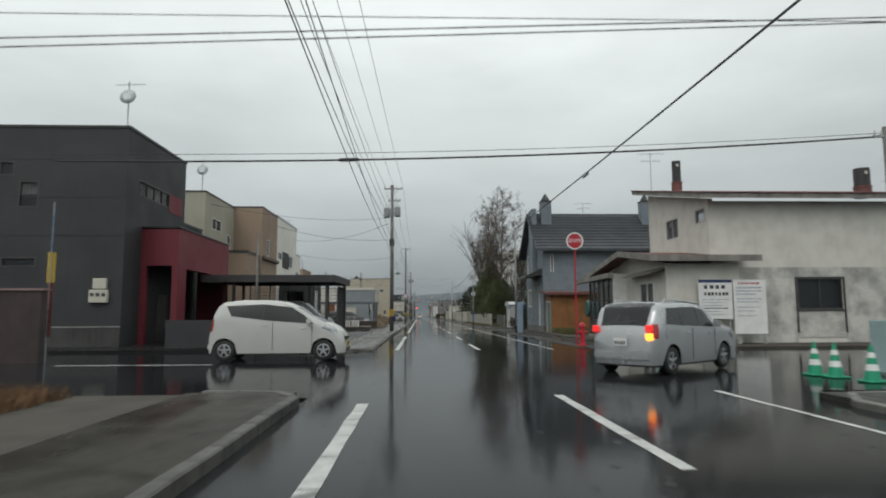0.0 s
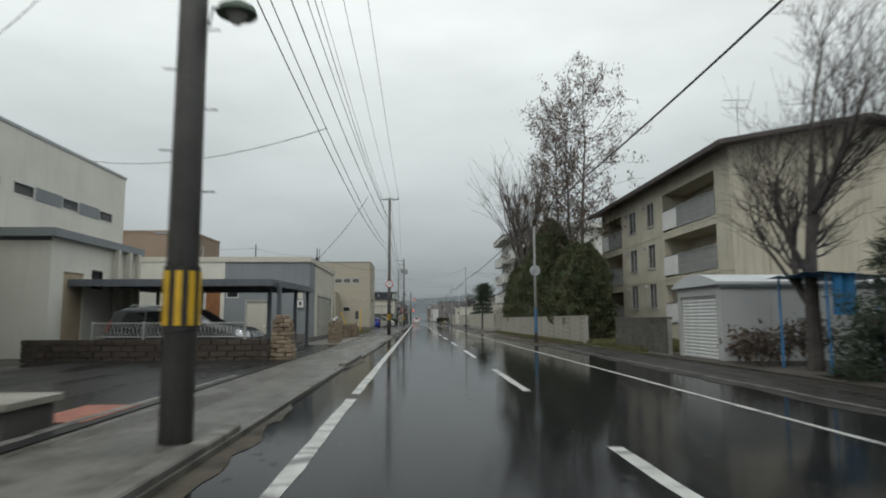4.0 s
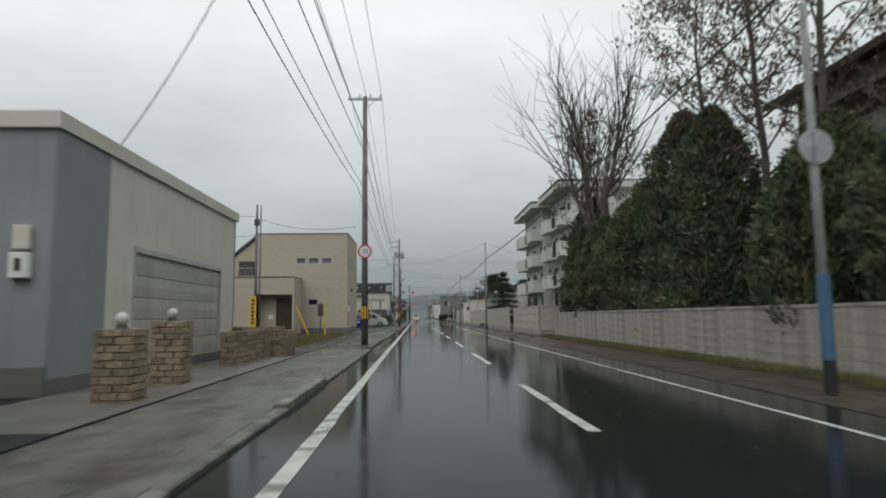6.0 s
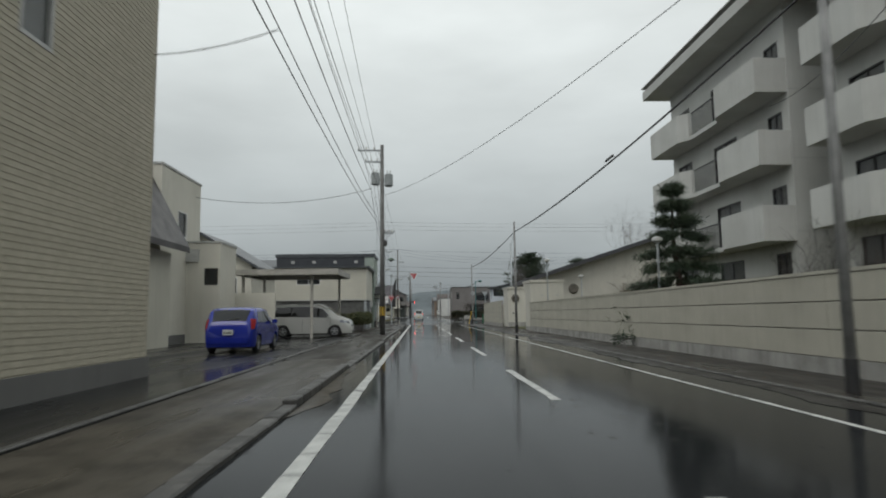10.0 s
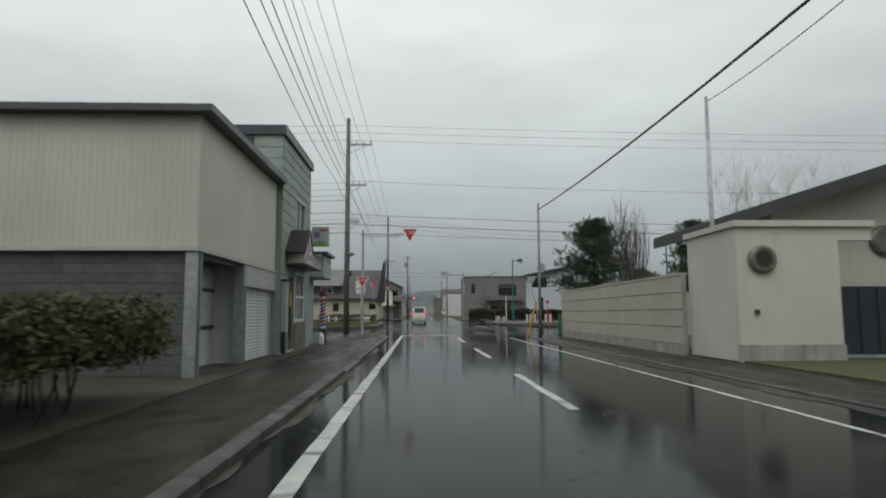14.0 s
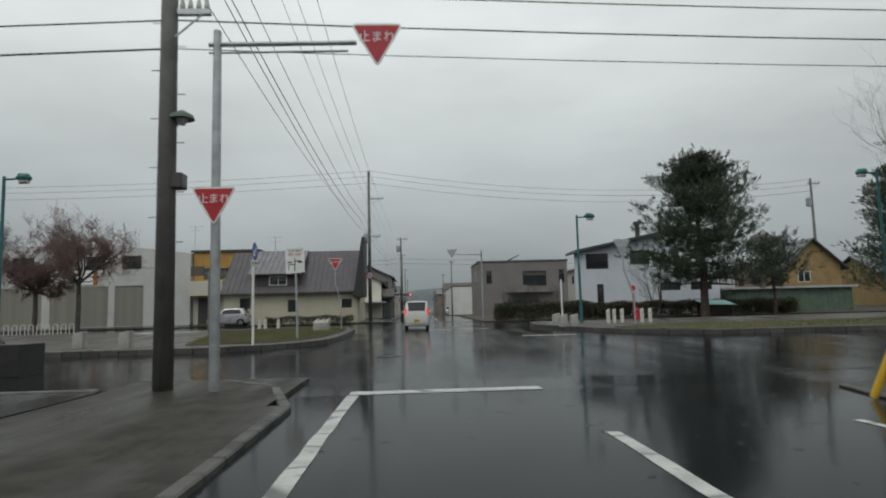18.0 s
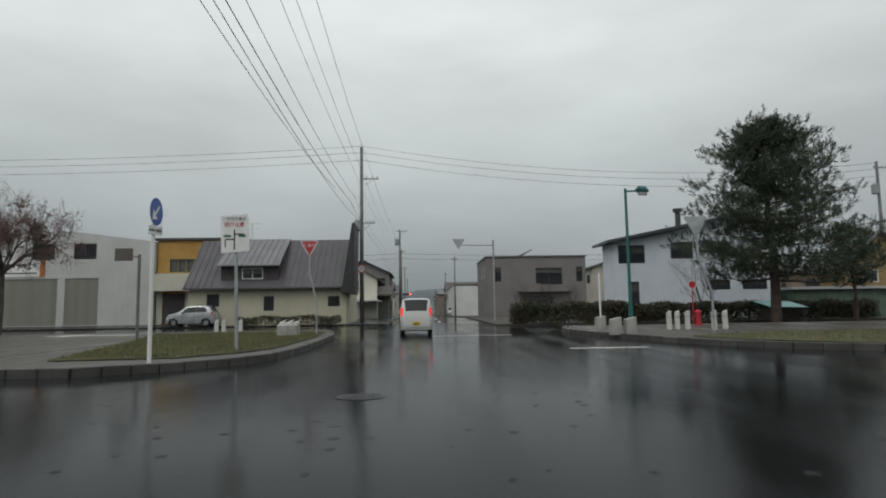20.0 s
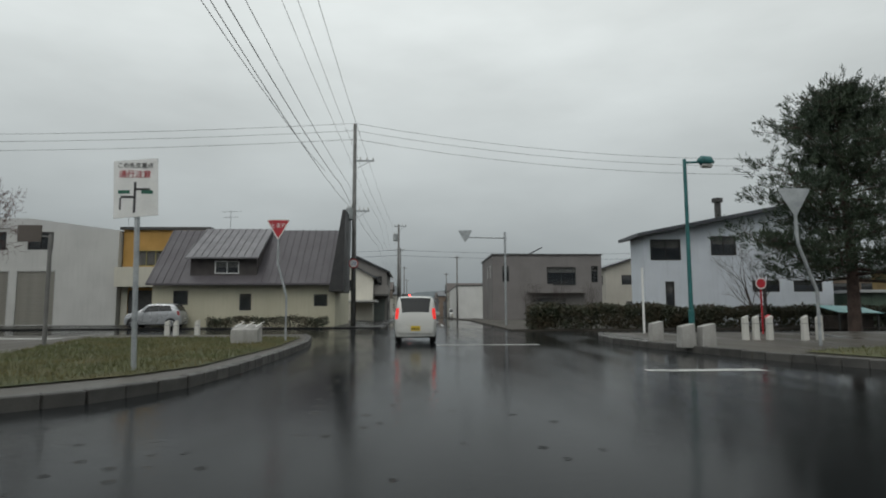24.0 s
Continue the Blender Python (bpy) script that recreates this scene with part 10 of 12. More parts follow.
utility_pole(-3.9, 239.5, 14.1, "dark concrete pole beyond the crossing", [(11.6, 0.7, 0.6), (8.2, 0.5, 0.5)], [(7.6, -0.3)], False, None, (), 0.17)
utility_pole(-1.8, 268.3, 11.5, "far dark pole with a transformer", [(11.3, 0.7, 0.2)], [(9.6, -0.35)], False, None, (), 0.16)
for x, y, h in POLES[7:]:
    utility_pole(x, y, h, "far dark pole along the misty street", [(h - 0.3, 0.7, 0.0)], (), False, None, (), 0.15, False)
RIGHT = [(6.95, 44.8, 7.64), (6.72, 77.9, 6.4), (6.62, 125.1, 8.05), (6.45, 156.0, 7.2), (6.47, 189.3, 7.1)]
for x, y, h in RIGHT:
    utility_pole(x, y, h, "slim grey steel pole with a black foot", (), (), False, None, (), 0.085, False, None, SLIMP)
    bm = bmn()
    tube(bm, [(x, y, 0.05), (x, y, 0.55)], 0.1, 12)
    part("black_foot", bm, BLACKM, [o for o in scene.objects if o.name.startswith("utility_pole")][-1])
utility_pole(9.06, 175.3, 7.96, "slim white pole behind the gate", (), (), False, None, (), 0.08, False, None, GALV)
utility_pole(19.3, 24.6, 9.0, "dark wooden pole by the old house", [(8.6, 0.5, 0.0)], (), False, None, (), 0.13)
utility_pole(-10.2, 109.6, 8.8, "slim pole with a yellow foot on the grass lot", (), (), False, None, [(7.4, 0.0, 0.3)], 0.1, False)
utility_pole(-9.95, 109.6, 8.75, "slim pole standing close beside another on the grass lot", (), (), False, None, (), 0.06, False)
utility_pole(-15.8, 106.6, 8.8, "slim pole beside the parked cars", (), (), False, None, (), 0.1, False)
utility_pole(38.0, 241, 13.1, "tall dark pole along the avenue", [(12.6, 0.6, 0.3)], [(10.4, -0.3)], False, None, (), 0.16, False)
utility_pole(6.3, 292, 10.2, "far pole along the street", [(9.9, 0.6, 0.0)], (), False, None, (), 0.14, False)
utility_pole(6.5, 330, 10.2, "far pole along the street", [(9.9, 0.6, 0.0)], (), False, None, (), 0.14, False)
utility_pole(-6.05, 23.6, 4.4, "thin galvanised post by the fence", (), (), False, None, (), 0.05, False)


def cable(a, b, sag, r, label="black overhead cable strung between poles", n=14, name="overhead_cable"):
    """A hanging wire."""
    a, b = Vector(a), Vector(b)
    pts = []
    for k in range(n + 1):
        f = k / n
        p = a.lerp(b, f)
        p.z -= sag * 4 * f * (1 - f)
        pts.append(p)
    bm = bmn()
    tube(bm, pts, r, 5)
    return solo(name, bm, CABLE, label, "cable", "overhead cables")


# each wire's place at the poles, one after the other along the street: across and up
SPAN_Y = (-14.0, 50.5, 97.2, 155.2, 194.9, 239.5, 268.3, 300.0, 340.0, 390.0)
far_x = (-1.6, -2.2, -2.4, -2.6)


def street_wire(xs, zs, r, sag, last=10):
    xs = list(xs) + [xs[-1] + 0.5 + (x + 1.8) for x in far_x[:4]]
    zs = list(zs) + [zs[-1] - 0.9] * 4
    for k in range(min(last, len(SPAN_Y)) - 1):
        ya, yb = SPAN_Y[k], SPAN_Y[k + 1]
        cable((xs[k], ya, zs[k]), (xs[k + 1], yb, zs[k + 1]), sag * (yb - ya), r if yb < 260 else r * 0.8)


street_wire((-2.4, -1.3, -1.32, -2.5, -2.79, -3.2), (11.75, 11.75, 11.85, 11.95, 12.0, 12.3), 0.0095, 0.012)
street_wire((-3.0, -2.08, -2.05, -2.9, -3.45, -3.9), (11.75, 11.75, 11.85, 11.95, 12.1, 12.3), 0.0095, 0.012)
street_wire((-3.8, -2.75, -2.8, -3.36, -4.25, -4.6), (11.7, 11.7, 11.8, 11.95, 12.9, 12.6), 0.0095, 0.012)
street_wire((-2.6, -2.34, -2.0, -2.35, -3.95, -4.4), (9.6, 9.6, 9.55, 9.6, 9.9, 10.2), 0.011, 0.0156)
street_wire((-2.8, -2.5, -1.9, -2.55, -4.05), (9.35, 9.35, 9.4, 9.4, 9.8), 0.011, 0.0156, 5)
street_wire((-2.9, -2.78, -2.2, -2.75, -4.3, -4.75), (9.1, 9.1, 9.2, 9.2, 9.6, 9.9), 0.015, 0.0156)
street_wire((-1.5, -2.45, -2.3, -2.35, -3.6, -4.3), (7.35, 7.35, 7.6, 7.4, 7.9, 8.6), 0.011, 0.0156, 6)
street_wire((-1.8, -2.58, -2.45, -2.4, -5.0, -5.86), (7.1, 7.1, 7.4, 7.15, 9.6, 10.9), 0.0125, 0.0156, 6)
RL = [(7.6, -40, 7.6), (6.95, 44.8, 7.5), (6.72, 77.9, 6.9), (6.62, 125.1, 6.5), (6.45, 156.0, 6.55), (6.47, 189.3, 6.75)]
for p, q in zip(RL, RL[1:]):
    cable((p[0], p[1], p[2]), (q[0], q[1], q[2]), 0.35, 0.024)
    cable((p[0] + 0.03, p[1], p[2] + 0.04), (q[0] + 0.03, q[1], q[2] + 0.04), 0.33, 0.009)
cable((6.45, 156.0, 7.1), (9.06, 175.3, 7.8), 0.5, 0.012)
cable((-2.05, 155.2, 8.8), (6.62, 125.1, 7.95), 0.75, 0.01)
# wires over the side street
cable((-14, 24.3, 7.3), (19.3, 24.6, 8.6), 0.35, 0.04, "thick black bundled cable over the side street")
cable((-14, 24.0, 7.5), (19.3, 24.6, 8.75), 0.3, 0.012)
for za, zb, r in ((8.2, 8.45, 0.012), (6.9, 9.2, 0.017), (6.6, 9.15, 0.017)):
    cable((-30, 14, za), (30, 14, zb), 0.1, r)
# wires along the avenue
for z, r in ((9.36, 0.008), (8.95, 0.008), (8.57, 0.009), (8.26, 0.014), (7.5, 0.014), (6.8, 0.016), (6.25, 0.02)):
    cable((-60, 195, z), (-4.3, 195, z), 0.5, r)
for z in (12.95, 12.5, 12.0):
    cable((-60, 195, z), (-4.2, 195, z + 0.05), 0.4, 0.008)
    cable((-4.2, 195, z + 0.05), (60, 195, z), 0.4, 0.008)
for za, zb, r in ((9.5, 9.2, 0.009), (7.4, 7.2, 0.013), (6.8, 6.6, 0.015), (6.25, 6.1, 0.009)):
    cable((-4.1, 195, za), (48, 195, zb), 0.55, r)
for z in (13.6, 13.1, 12.5):
    cable((-60, 239.5, z + 0.2), (-3.9, 239.5, z + gz(240)), 0.8, 0.012)
    cable((-3.9, 239.5, z + gz(240)), (38, 241, z - 0.6), 1.4, 0.012)
for z in (8.6, 8.0):
    cable((-1.8, 268.3, z), (50, 262, z + 0.2), 0.8, 0.014)
    cable((-50, 262, z), (-1.8, 268.3, z), 0.8, 0.014)
# service drops
for a, b, s in (((-2.5, 50.5, 9.2), (-12.9, 38.8, 8.2), 0.5), ((-2.5, 50.5, 7.4), (-11.0, 48.4, 8.2), 0.4), ((-2.5, 52.0, 9.0), (-12.0, 60.8, 8.6), 0.6), ((-2.5, 62.6, 7.12), (-14.2, 71.6, 8.35), 0.5), ((-2.5, 78.6, 8.15), (-5.75, 80.9, 4.75), 0.25),
                ((-2.5, 97.2, 5.5), (-10.2, 109.6, 7.95), 0.4), ((-10.2, 109.6, 8.0), (-15.8, 106.6, 8.4), 0.25), ((-15.8, 106.6, 8.45), (-30, 104, 8.0), 0.2), ((-10.2, 109.6, 6.75), (-30, 109, 6.3), 0.15),
                ((-2.4, 127.5, 6.75), (-5.5, 129.3, 7.0), 0.1), ((-2.4, 150, 8.2), (-10.8, 147, 7.2), 0.5), ((6.95, 44.8, 7.3), (9.2, 46.4, 6.9), 0.2),
                ((6.7, 120, 7.2), (14.5, 140, 9.5), 0.8)):
    cable(a, b, s, 0.012, "thin service wire to a house")
for x, y, z in ((7.11, 26, 7.2), (6.56, 136, 6.35), (6.45, 164, 6.4)):
    bm = bmn()
    tube(bm, [(x, y - 0.45, z), (x, y - 0.35, z), (x, y + 0.35, z), (x, y + 0.45, z)], [0.02, 0.042, 0.042, 0.02], 8)
    solo("cable_closure", bm, BLACKM, "black sleeve joint on an overhead cable", "cable joint", "overhead cables")
bm = bmn()
tube(bm, [(-3.25, 24.33, 7.4), (-3.1, 24.33, 7.41), (-2.5, 24.34, 7.43), (-2.35, 24.34, 7.44)], [0.03, 0.075, 0.075, 0.03], 8)
solo("cable_closure", bm, BLACKM, "black sleeve joint on the thick bundled cable", "cable joint", "overhead cables")


def triangle_sign(parent, x, y, z_top, w, text=True, back=False):
    hgt = w * 0.866
    rr = 0.06 * w
    def outline(s, d):
        pts = []
        for cx, cz, a0 in ((-w / 2 + rr * 1.7, z_top - rr, 90), (0, z_top - hgt + rr * 2, 210), (w / 2 - rr * 1.7, z_top - rr, 330)):
            for k in range(5):
                a = radians(a0 + k * 30)
                pts.append((x + cx + (rr * s) * math.cos(a), y + d, cz + (rr * s) * math.sin(a)))
        return pts
    bm = bmn()
    prism(bm, outline(1.0, 0), (0, 0.015, 0))
    p = part("sign_plate", bm, GALV if back else WHITEP, parent, "grey back of a triangular sign" if back else "red stop triangle with white edge")
    if not back:
        bm = bmn()
        prism(bm, outline(0.35, -0.004), (0, 0.003, 0))
        part("red_face", bm, REDS, p)
        lettering("止まれ", w * 0.235, (x, y - 0.007, z_top - hgt * 0.31), 0, WHITEP, p)
    return p


st = thing("stop_sign", (-3.2, 194.5, 0.1), "grey post with two red stop triangles, one on an arm", "traffic sign")
bm = bmn()
tube(bm, [(-3.2, 194.5, 0.05), (-3.2, 194.5, 6.35)], [0.09, 0.07], 12)
part("post", bm, GALV, st)
bm = bmn()
tube(bm, [(-3.35, 194.5, 6.1), (-0.75, 194.5, 6.12)], 0.045, 8)
tube(bm, [(-3.35, 194.5, 5.95), (-0.9, 194.5, 5.97)], 0.02, 6)
part("arm", bm, GALV, st)
triangle_sign(st, -0.38, 194.38, 6.42, 0.94)
triangle_sign(st, -3.2, 194.38, 3.52, 0.78)
st2 = thing("stop_sign", (-4.3, 218.9, gz(219) + 0.1), "bent grey post with a red stop triangle", "traffic sign")
bm = bmn()
tube(bm, [(-4.0, 218.9, gz(219)), (-4.0, 218.9, 1.9), (-4.3, 218.9, 3.0), (-4.3, 218.9, 4.4)], 0.035, 8)
part("post", bm, GALV, st2)
triangle_sign(st2, -4.3, 218.84, 4.45, 0.8)
st3 = thing("stop_sign", (10.9, 215.0, gz(215) + 0.1), "grey sign post seen from behind with a triangular plate", "traffic sign")
bm = bmn()
tube(bm, [(11.2, 215.0, gz(215)), (11.2, 215.0, 1.9), (10.75, 215.0, 3.2), (10.7, 215.0, 4.7)], 0.045, 8)
part("post", bm, GALV, st3)
triangle_sign(st3, 10.7, 214.95, 4.75, 0.95, back=True)
st4 = thing("stop_sign", (6.0, 238.7, gz(238) + 0.08), "grey post with an arm and a triangular plate from behind", "traffic sign")
bm = bmn()
tube(bm, [(6.0, 238.7, gz(238)), (6.0, 238.7, 6.7)], 0.07, 10)
part("post", bm, GALV, st4)
bm = bmn()
tube(bm, [(6.1, 238.7, 6.3), (3.6, 238.7, 6.35)], 0.045, 8)
part("arm", bm, GALV, st4)
triangle_sign(st4, 3.4, 238.66, 6.8, 0.95, back=True)


def disc(bm, x, y, z, r, d=0.012, n=26):
    tube(bm, [(x, y, z), (x, y + d, z)], r, n)


def speed_sign(x, y, z, r=0.31):
    th = thing("speed_sign", (x, y, z), "round white speed sign with red rim reading 30", "traffic sign", group="speed signs")
    bm = bmn()
    disc(bm, x, y, z, r)
    p = part("rim", bm, REDS, th)
    bm = bmn()
    disc(bm, x, y - 0.006, z, r * 0.78, 0.005)
    part("face", bm, WHITEP, p)
    lettering("30", r * 0.95, (x, y - 0.012, z), 0, BLUES, p)
    bm = bmn()
    box(bm, x - 0.2, x + 0.2, y + 0.013, y + 0.03, z - 0.03, z + 0.03)
    part("clamp", bm, GALV, th)


speed_sign(-2.08, 97.04, 4.32, 0.32)
speed_sign(-3.9, 239.33, 4.7, 0.32)
for x, y, z in ((6.72, 77.95, 3.95), (6.56, 189.4, 3.68)):
    th = thing("round_sign", (x, y - 0.12, z), "back of a round traffic sign, plain grey", "traffic sign")
    bm = bmn()
    disc(bm, x, y - 0.13, z, 0.29 if y < 100 else 0.24)
    part("plate", bm, GALV, th)
    bm = bmn()
    box(bm, x - 0.04, x + 0.04, y - 0.16, y - 0.13, z - 0.25, z + 0.25)
    part("clamp", bm, GALV, th)

bm = bmn()
tube(bm, [(6.72, 77.9, 0.55), (6.72, 77.9, 1.9)], 0.1, 12)
part("blue_sleeve", bm, mat("faded_blue_wrap", (0.06, 0.14, 0.24), (0.05, 0.11, 0.19), 0.5), [o for o in scene.objects if o.name.startswith("utility_pole") and abs(o.location.y - 77.9) < 0.01][0], "faded blue wrap")
hs = thing("hydrant_sign", (6.45, 25.6, 0.08), "red round hydrant sign on a red post", "sign")
bm = bmn()
tube(bm, [(6.45, 25.6, 0.05), (6.45, 25.6, 3.9), (6.45, 25.6, 4.1)], 0.035, 8)
part("post", bm, REDS, hs)
bm = bmn()
disc(bm, 6.45, 25.55, 4.34, 0.36)
p = part("rim", bm, WHITEP, hs)
bm = bmn()
disc(bm, 6.45, 25.543, 4.34, 0.3, 0.005)
part("face", bm, REDS, p)
lettering("消火栓", 0.19, (6.45, 25.538, 4.34), 0, WHITEP, p)
hy = thing("hydrant", (6.5, 24.9, 0.08), "red pillar fire hydrant on the pavement", "hydrant")
bm = bmn()
tube(bm, [(6.5, 24.9, 0.05), (6.5, 24.9, 0.12), (6.5, 24.9, 0.14), (6.5, 24.9, 0.75), (6.5, 24.9, 0.8), (6.5, 24.9, 0.9), (6.5, 24.9, 1.0)], [0.16, 0.16, 0.1, 0.1, 0.13, 0.12, 0.04], 14)
part("barrel", bm, REDS, hy)
for s in (-1, 1):
    bm = bmn()
    tube(bm, [(6.5 + s * 0.08, 24.9, 0.6), (6.5 + s * 0.2, 24.9, 0.6)], [0.06, 0.05], 10)
    part("outlet", bm, REDS, hy)


def street_lamp(x, y, h, side, label):
    z0 = gz(y) + 0.1
    th = thing("street_lamp", (x, y, z0), label, "street lamp", group="teal street lamps")
    bm = bmn()
    tube(bm, [(x, y, z0 - 0.1), (x, y, z0 + 1.0), (x, y, z0 + 1.02), (x, y, h)], [0.1, 0.1, 0.075, 0.06], 12)
    part("post", bm, TEALP, th)
    bm = bmn()
    tube(bm, [(x, y, h - 0.12), (x + side * 0.55, y, h - 0.1)], 0.04, 8)
    part("arm", bm, TEALP, th)
    bm = bmn()
    tube(bm, [(x + side * 0.45, y, h - 0.06), (x + side * 0.6, y, h - 0.04), (x + side * 0.9, y, h - 0.06), (x + side * 1.05, y, h - 0.12)], [0.04, 0.17, 0.17, 0.05], 12)
    hd = part("lamp_head", bm, TEALP, th)
    bm = bmn()
    tube(bm, [(x + side * 0.6, y, h - 0.2), (x + side * 0.95, y, h - 0.2)], 0.11, 10)
    part("lens", bm, INSUL, hd)


street_lamp(9.62, 219.4, 6.7, 1, "teal street lamp with a hooded arm on the avenue")
street_lamp(-15.9, 208.6, 7.05, 1, "teal street lamp with a hooded arm on the avenue")
street_lamp(22.7, 212.7, 7.6, -1, "teal street lamp with a hooded arm on the avenue")

ar = thing("arrow_sign", (-5.55, 206.1, 0.3), "blue round arrow sign on a white post", "traffic sign")
bm = bmn()
tube(bm, [(-5.55, 206.1, 0.15), (-5.55, 206.1, 3.35)], 0.045, 10)
part("post", bm, WHITEP, ar)
bm = bmn()
disc(bm, -5.54, 206.04, 3.62, 0.31)
p = part("disc", bm, BLUES, ar)
bm = bmn()
prism(bm, [(-5.42, 206.036, 3.78), (-5.38, 206.036, 3.74), (-5.58, 206.036, 3.54), (-5.5, 206.036, 3.46), (-5.74, 206.036, 3.42), (-5.7, 206.036, 3.66), (-5.62, 206.036, 3.58)], (0, 0.003, 0))
part("arrow", bm, WHITEP, p)
p.rotation_euler = (0, 0, radians(88))
bm = bmn()
box(bm, -5.74, -5.36, 206.03, 206.045, 3.1, 3.29)
pp = part("name_plate", bm, WHITEP, ar)
lettering("中央分離帯", 0.07, (-5.55, 206.026, 3.195), 0, BLACKM, pp)
pp.rotation_euler = (0, 0, radians(66))

inf = thing("junction_sign", (-4.65, 209.4, 0.35), "white junction diagram sign on a grey post", "traffic sign")
bm = bmn()
tube(bm, [(-4.62, 209.4, 0.2), (-4.7, 209.4, 4.0)], 0.045, 10)
part("post", bm, GALV, inf)
bm = bmn()
prism(bm, [(-5.06, 209.33, 3.0), (-4.3, 209.33, 3.06), (-4.34, 209.33, 4.08), (-5.1, 209.33, 4.02)], (0, 0.02, 0))
p = part("panel", bm, WHITEP, inf)
lettering("この先交差点", 0.105, (-4.72, 209.325, 3.94), 0, BLACKM, p)
lettering("通行注意", 0.14, (-4.72, 209.325, 3.78), 0, REDS, p)
bm = bmn()
fbox(bm, 'S', 209.33, -4.73, -4.69, 3.1, 3.65, 0.001, 0.004)
fbox(bm, 'S', 209.33, -4.95, -4.73, 3.36, 3.4, 0.001, 0.004)
fbox(bm, 'S', 209.33, -4.69, -4.45, 3.5, 3.54, 0.001, 0.004)
fbox(bm, 'S', 209.33, -4.97, -4.94, 3.15, 3.36, 0.001, 0.004)
part("diagram", bm, BLACKM, p)
for a, b in ((-5.0, -4.8), (-4.6, -4.4)):
    bm = bmn()
    fbox(bm, 'S', 209.33, a, b, 3.44, 3.5, 0.001, 0.004)
    part("green_tag", bm, GREENP, p)
cp = thing("guide_sign", (-10.8, 217.5, 0.4), "small brown guide sign on a grey post", "traffic sign")
bm = bmn()
tube(bm, [(-10.8, 217.5, 0.2), (-10.8, 217.5, 3.8)], 0.06, 10)
part("post", bm, POLEC, cp)
bm = bmn()
box(bm, -11.75, -11.05, 217.45, 217.48, 3.55, 4.05)
part("panel", bm, mat("brown_sign", (0.1, 0.085, 0.075)), cp)
bm = bmn()
tube(bm, [(-10.8, 217.5, 3.7), (-11.6, 217.5, 3.75)], 0.03, 6)
part("arm", bm, POLEC, cp)

ts = thing("traffic_signal", (-2.4, 330, gz(330)), "far traffic signal showing red", "traffic signal")
bm = bmn()
tube(bm, [(-2.9, 330, gz(330)), (-2.9, 330, 6.2)], 0.09, 8)
part("post", bm, GALV, ts)
bm = bmn()
box(bm, -2.9, -1.0, 329.9, 330.1, 5.3, 5.75)
hd = part("housing", bm, FRAMED, ts)
bm = bmn()
disc(bm, -1.25, 329.86, 5.52, 0.16)
part("red_lens", bm, glow("signal_red", (1.0, 0.05, 0.04), 8.0), hd)


# ---- median islands of the avenue ----
def island(outline, label, grass, seed, n_blades):
    th = thing("median_island", (outline[0][0], outline[0][1], gz(outline[0][1])), label, "island", kind="structure")
    bm = bmn()
    low = [bm.verts.new((x, y, gz(y) - 0.02)) for x, y in outline]
    top = [bm.verts.new((x, y, gz(y) + 0.16)) for x, y in outline]
    bm.faces.new(top)
    for i in range(len(low)):
        j = (i + 1) % len(low)
        bm.faces.new((low[i], low[j], top[j], top[i]))
    bmesh.ops.triangulate(bm, faces=[f for f in bm.faces if len(f.verts) > 4])
    part("paving", bm, TANPAVE, th)
    bm = bmn()
    g = [bm.verts.new((x, y, gz(y) + 0.185)) for x, y in grass]
    bm.faces.new(g)
    bmesh.ops.triangulate(bm, faces=bm.faces)
    part("turf", bm, GRASSG, th)
    rng = np.random.default_rng(seed)
    xs, ys = [p[0] for p in grass], [p[1] for p in grass]
    pts = []
    while len(pts) < n_blades:
        x, y = rng.uniform(min(xs), max(xs)), rng.uniform(min(ys), max(ys))
        inside = False
        for (xa, ya), (xb, yb) in zip(grass, grass[1:] + grass[:1]):
            if (ya > y) != (yb > y) and x < (xb - xa) * (y - ya) / (yb - ya) + xa:
                inside = not inside
        if inside:
            pts.append((x, y, gz(y) + 0.185))
    tagged(new("grass", leaf_mesh("grass", rng, pts, 0.06, BLADE, 1, 0.0, 1.5, np.tile([0, 0, 1.6], (len(pts), 1)), 0.12)), "short yellow-green grass on the median", "grass", kind="stuff")
    return th


def kerb_run(parent, pts, length=0.6, w=0.16, h=0.17, zoff=0.0, material=None):
    """Kerb stones laid one after another along a line."""
    base = root_place(parent)
    bm = bmn()
    box(bm, 0.006, length - 0.006, -w / 2, w / 2, -0.1, h)
    me = finish(bevelled(bm, 0.018), "kerb_stone", material or KERB)
    rnd = random.Random(3)
    for (xa, ya), (xb, yb) in zip(pts, pts[1:]):
        d = math.hypot(xb - xa, yb - ya)
        n = max(1, round(d / length))
        ang = math.atan2(yb - ya, xb - xa)
        for k in range(n):
            x, y = xa + (xb - xa) * k / n, ya + (yb - ya) * k / n
            ob = new("kerb_stone", me)
            ob.parent = parent
            ob.location = Vector((x, y, gz(y) + zoff + rnd.uniform(-0.006, 0.006))) - base
            ob.rotation_euler = (0, 0, ang + rnd.uniform(-0.01, 0.01))
            ob.scale = (d / n / length, 1, 1)


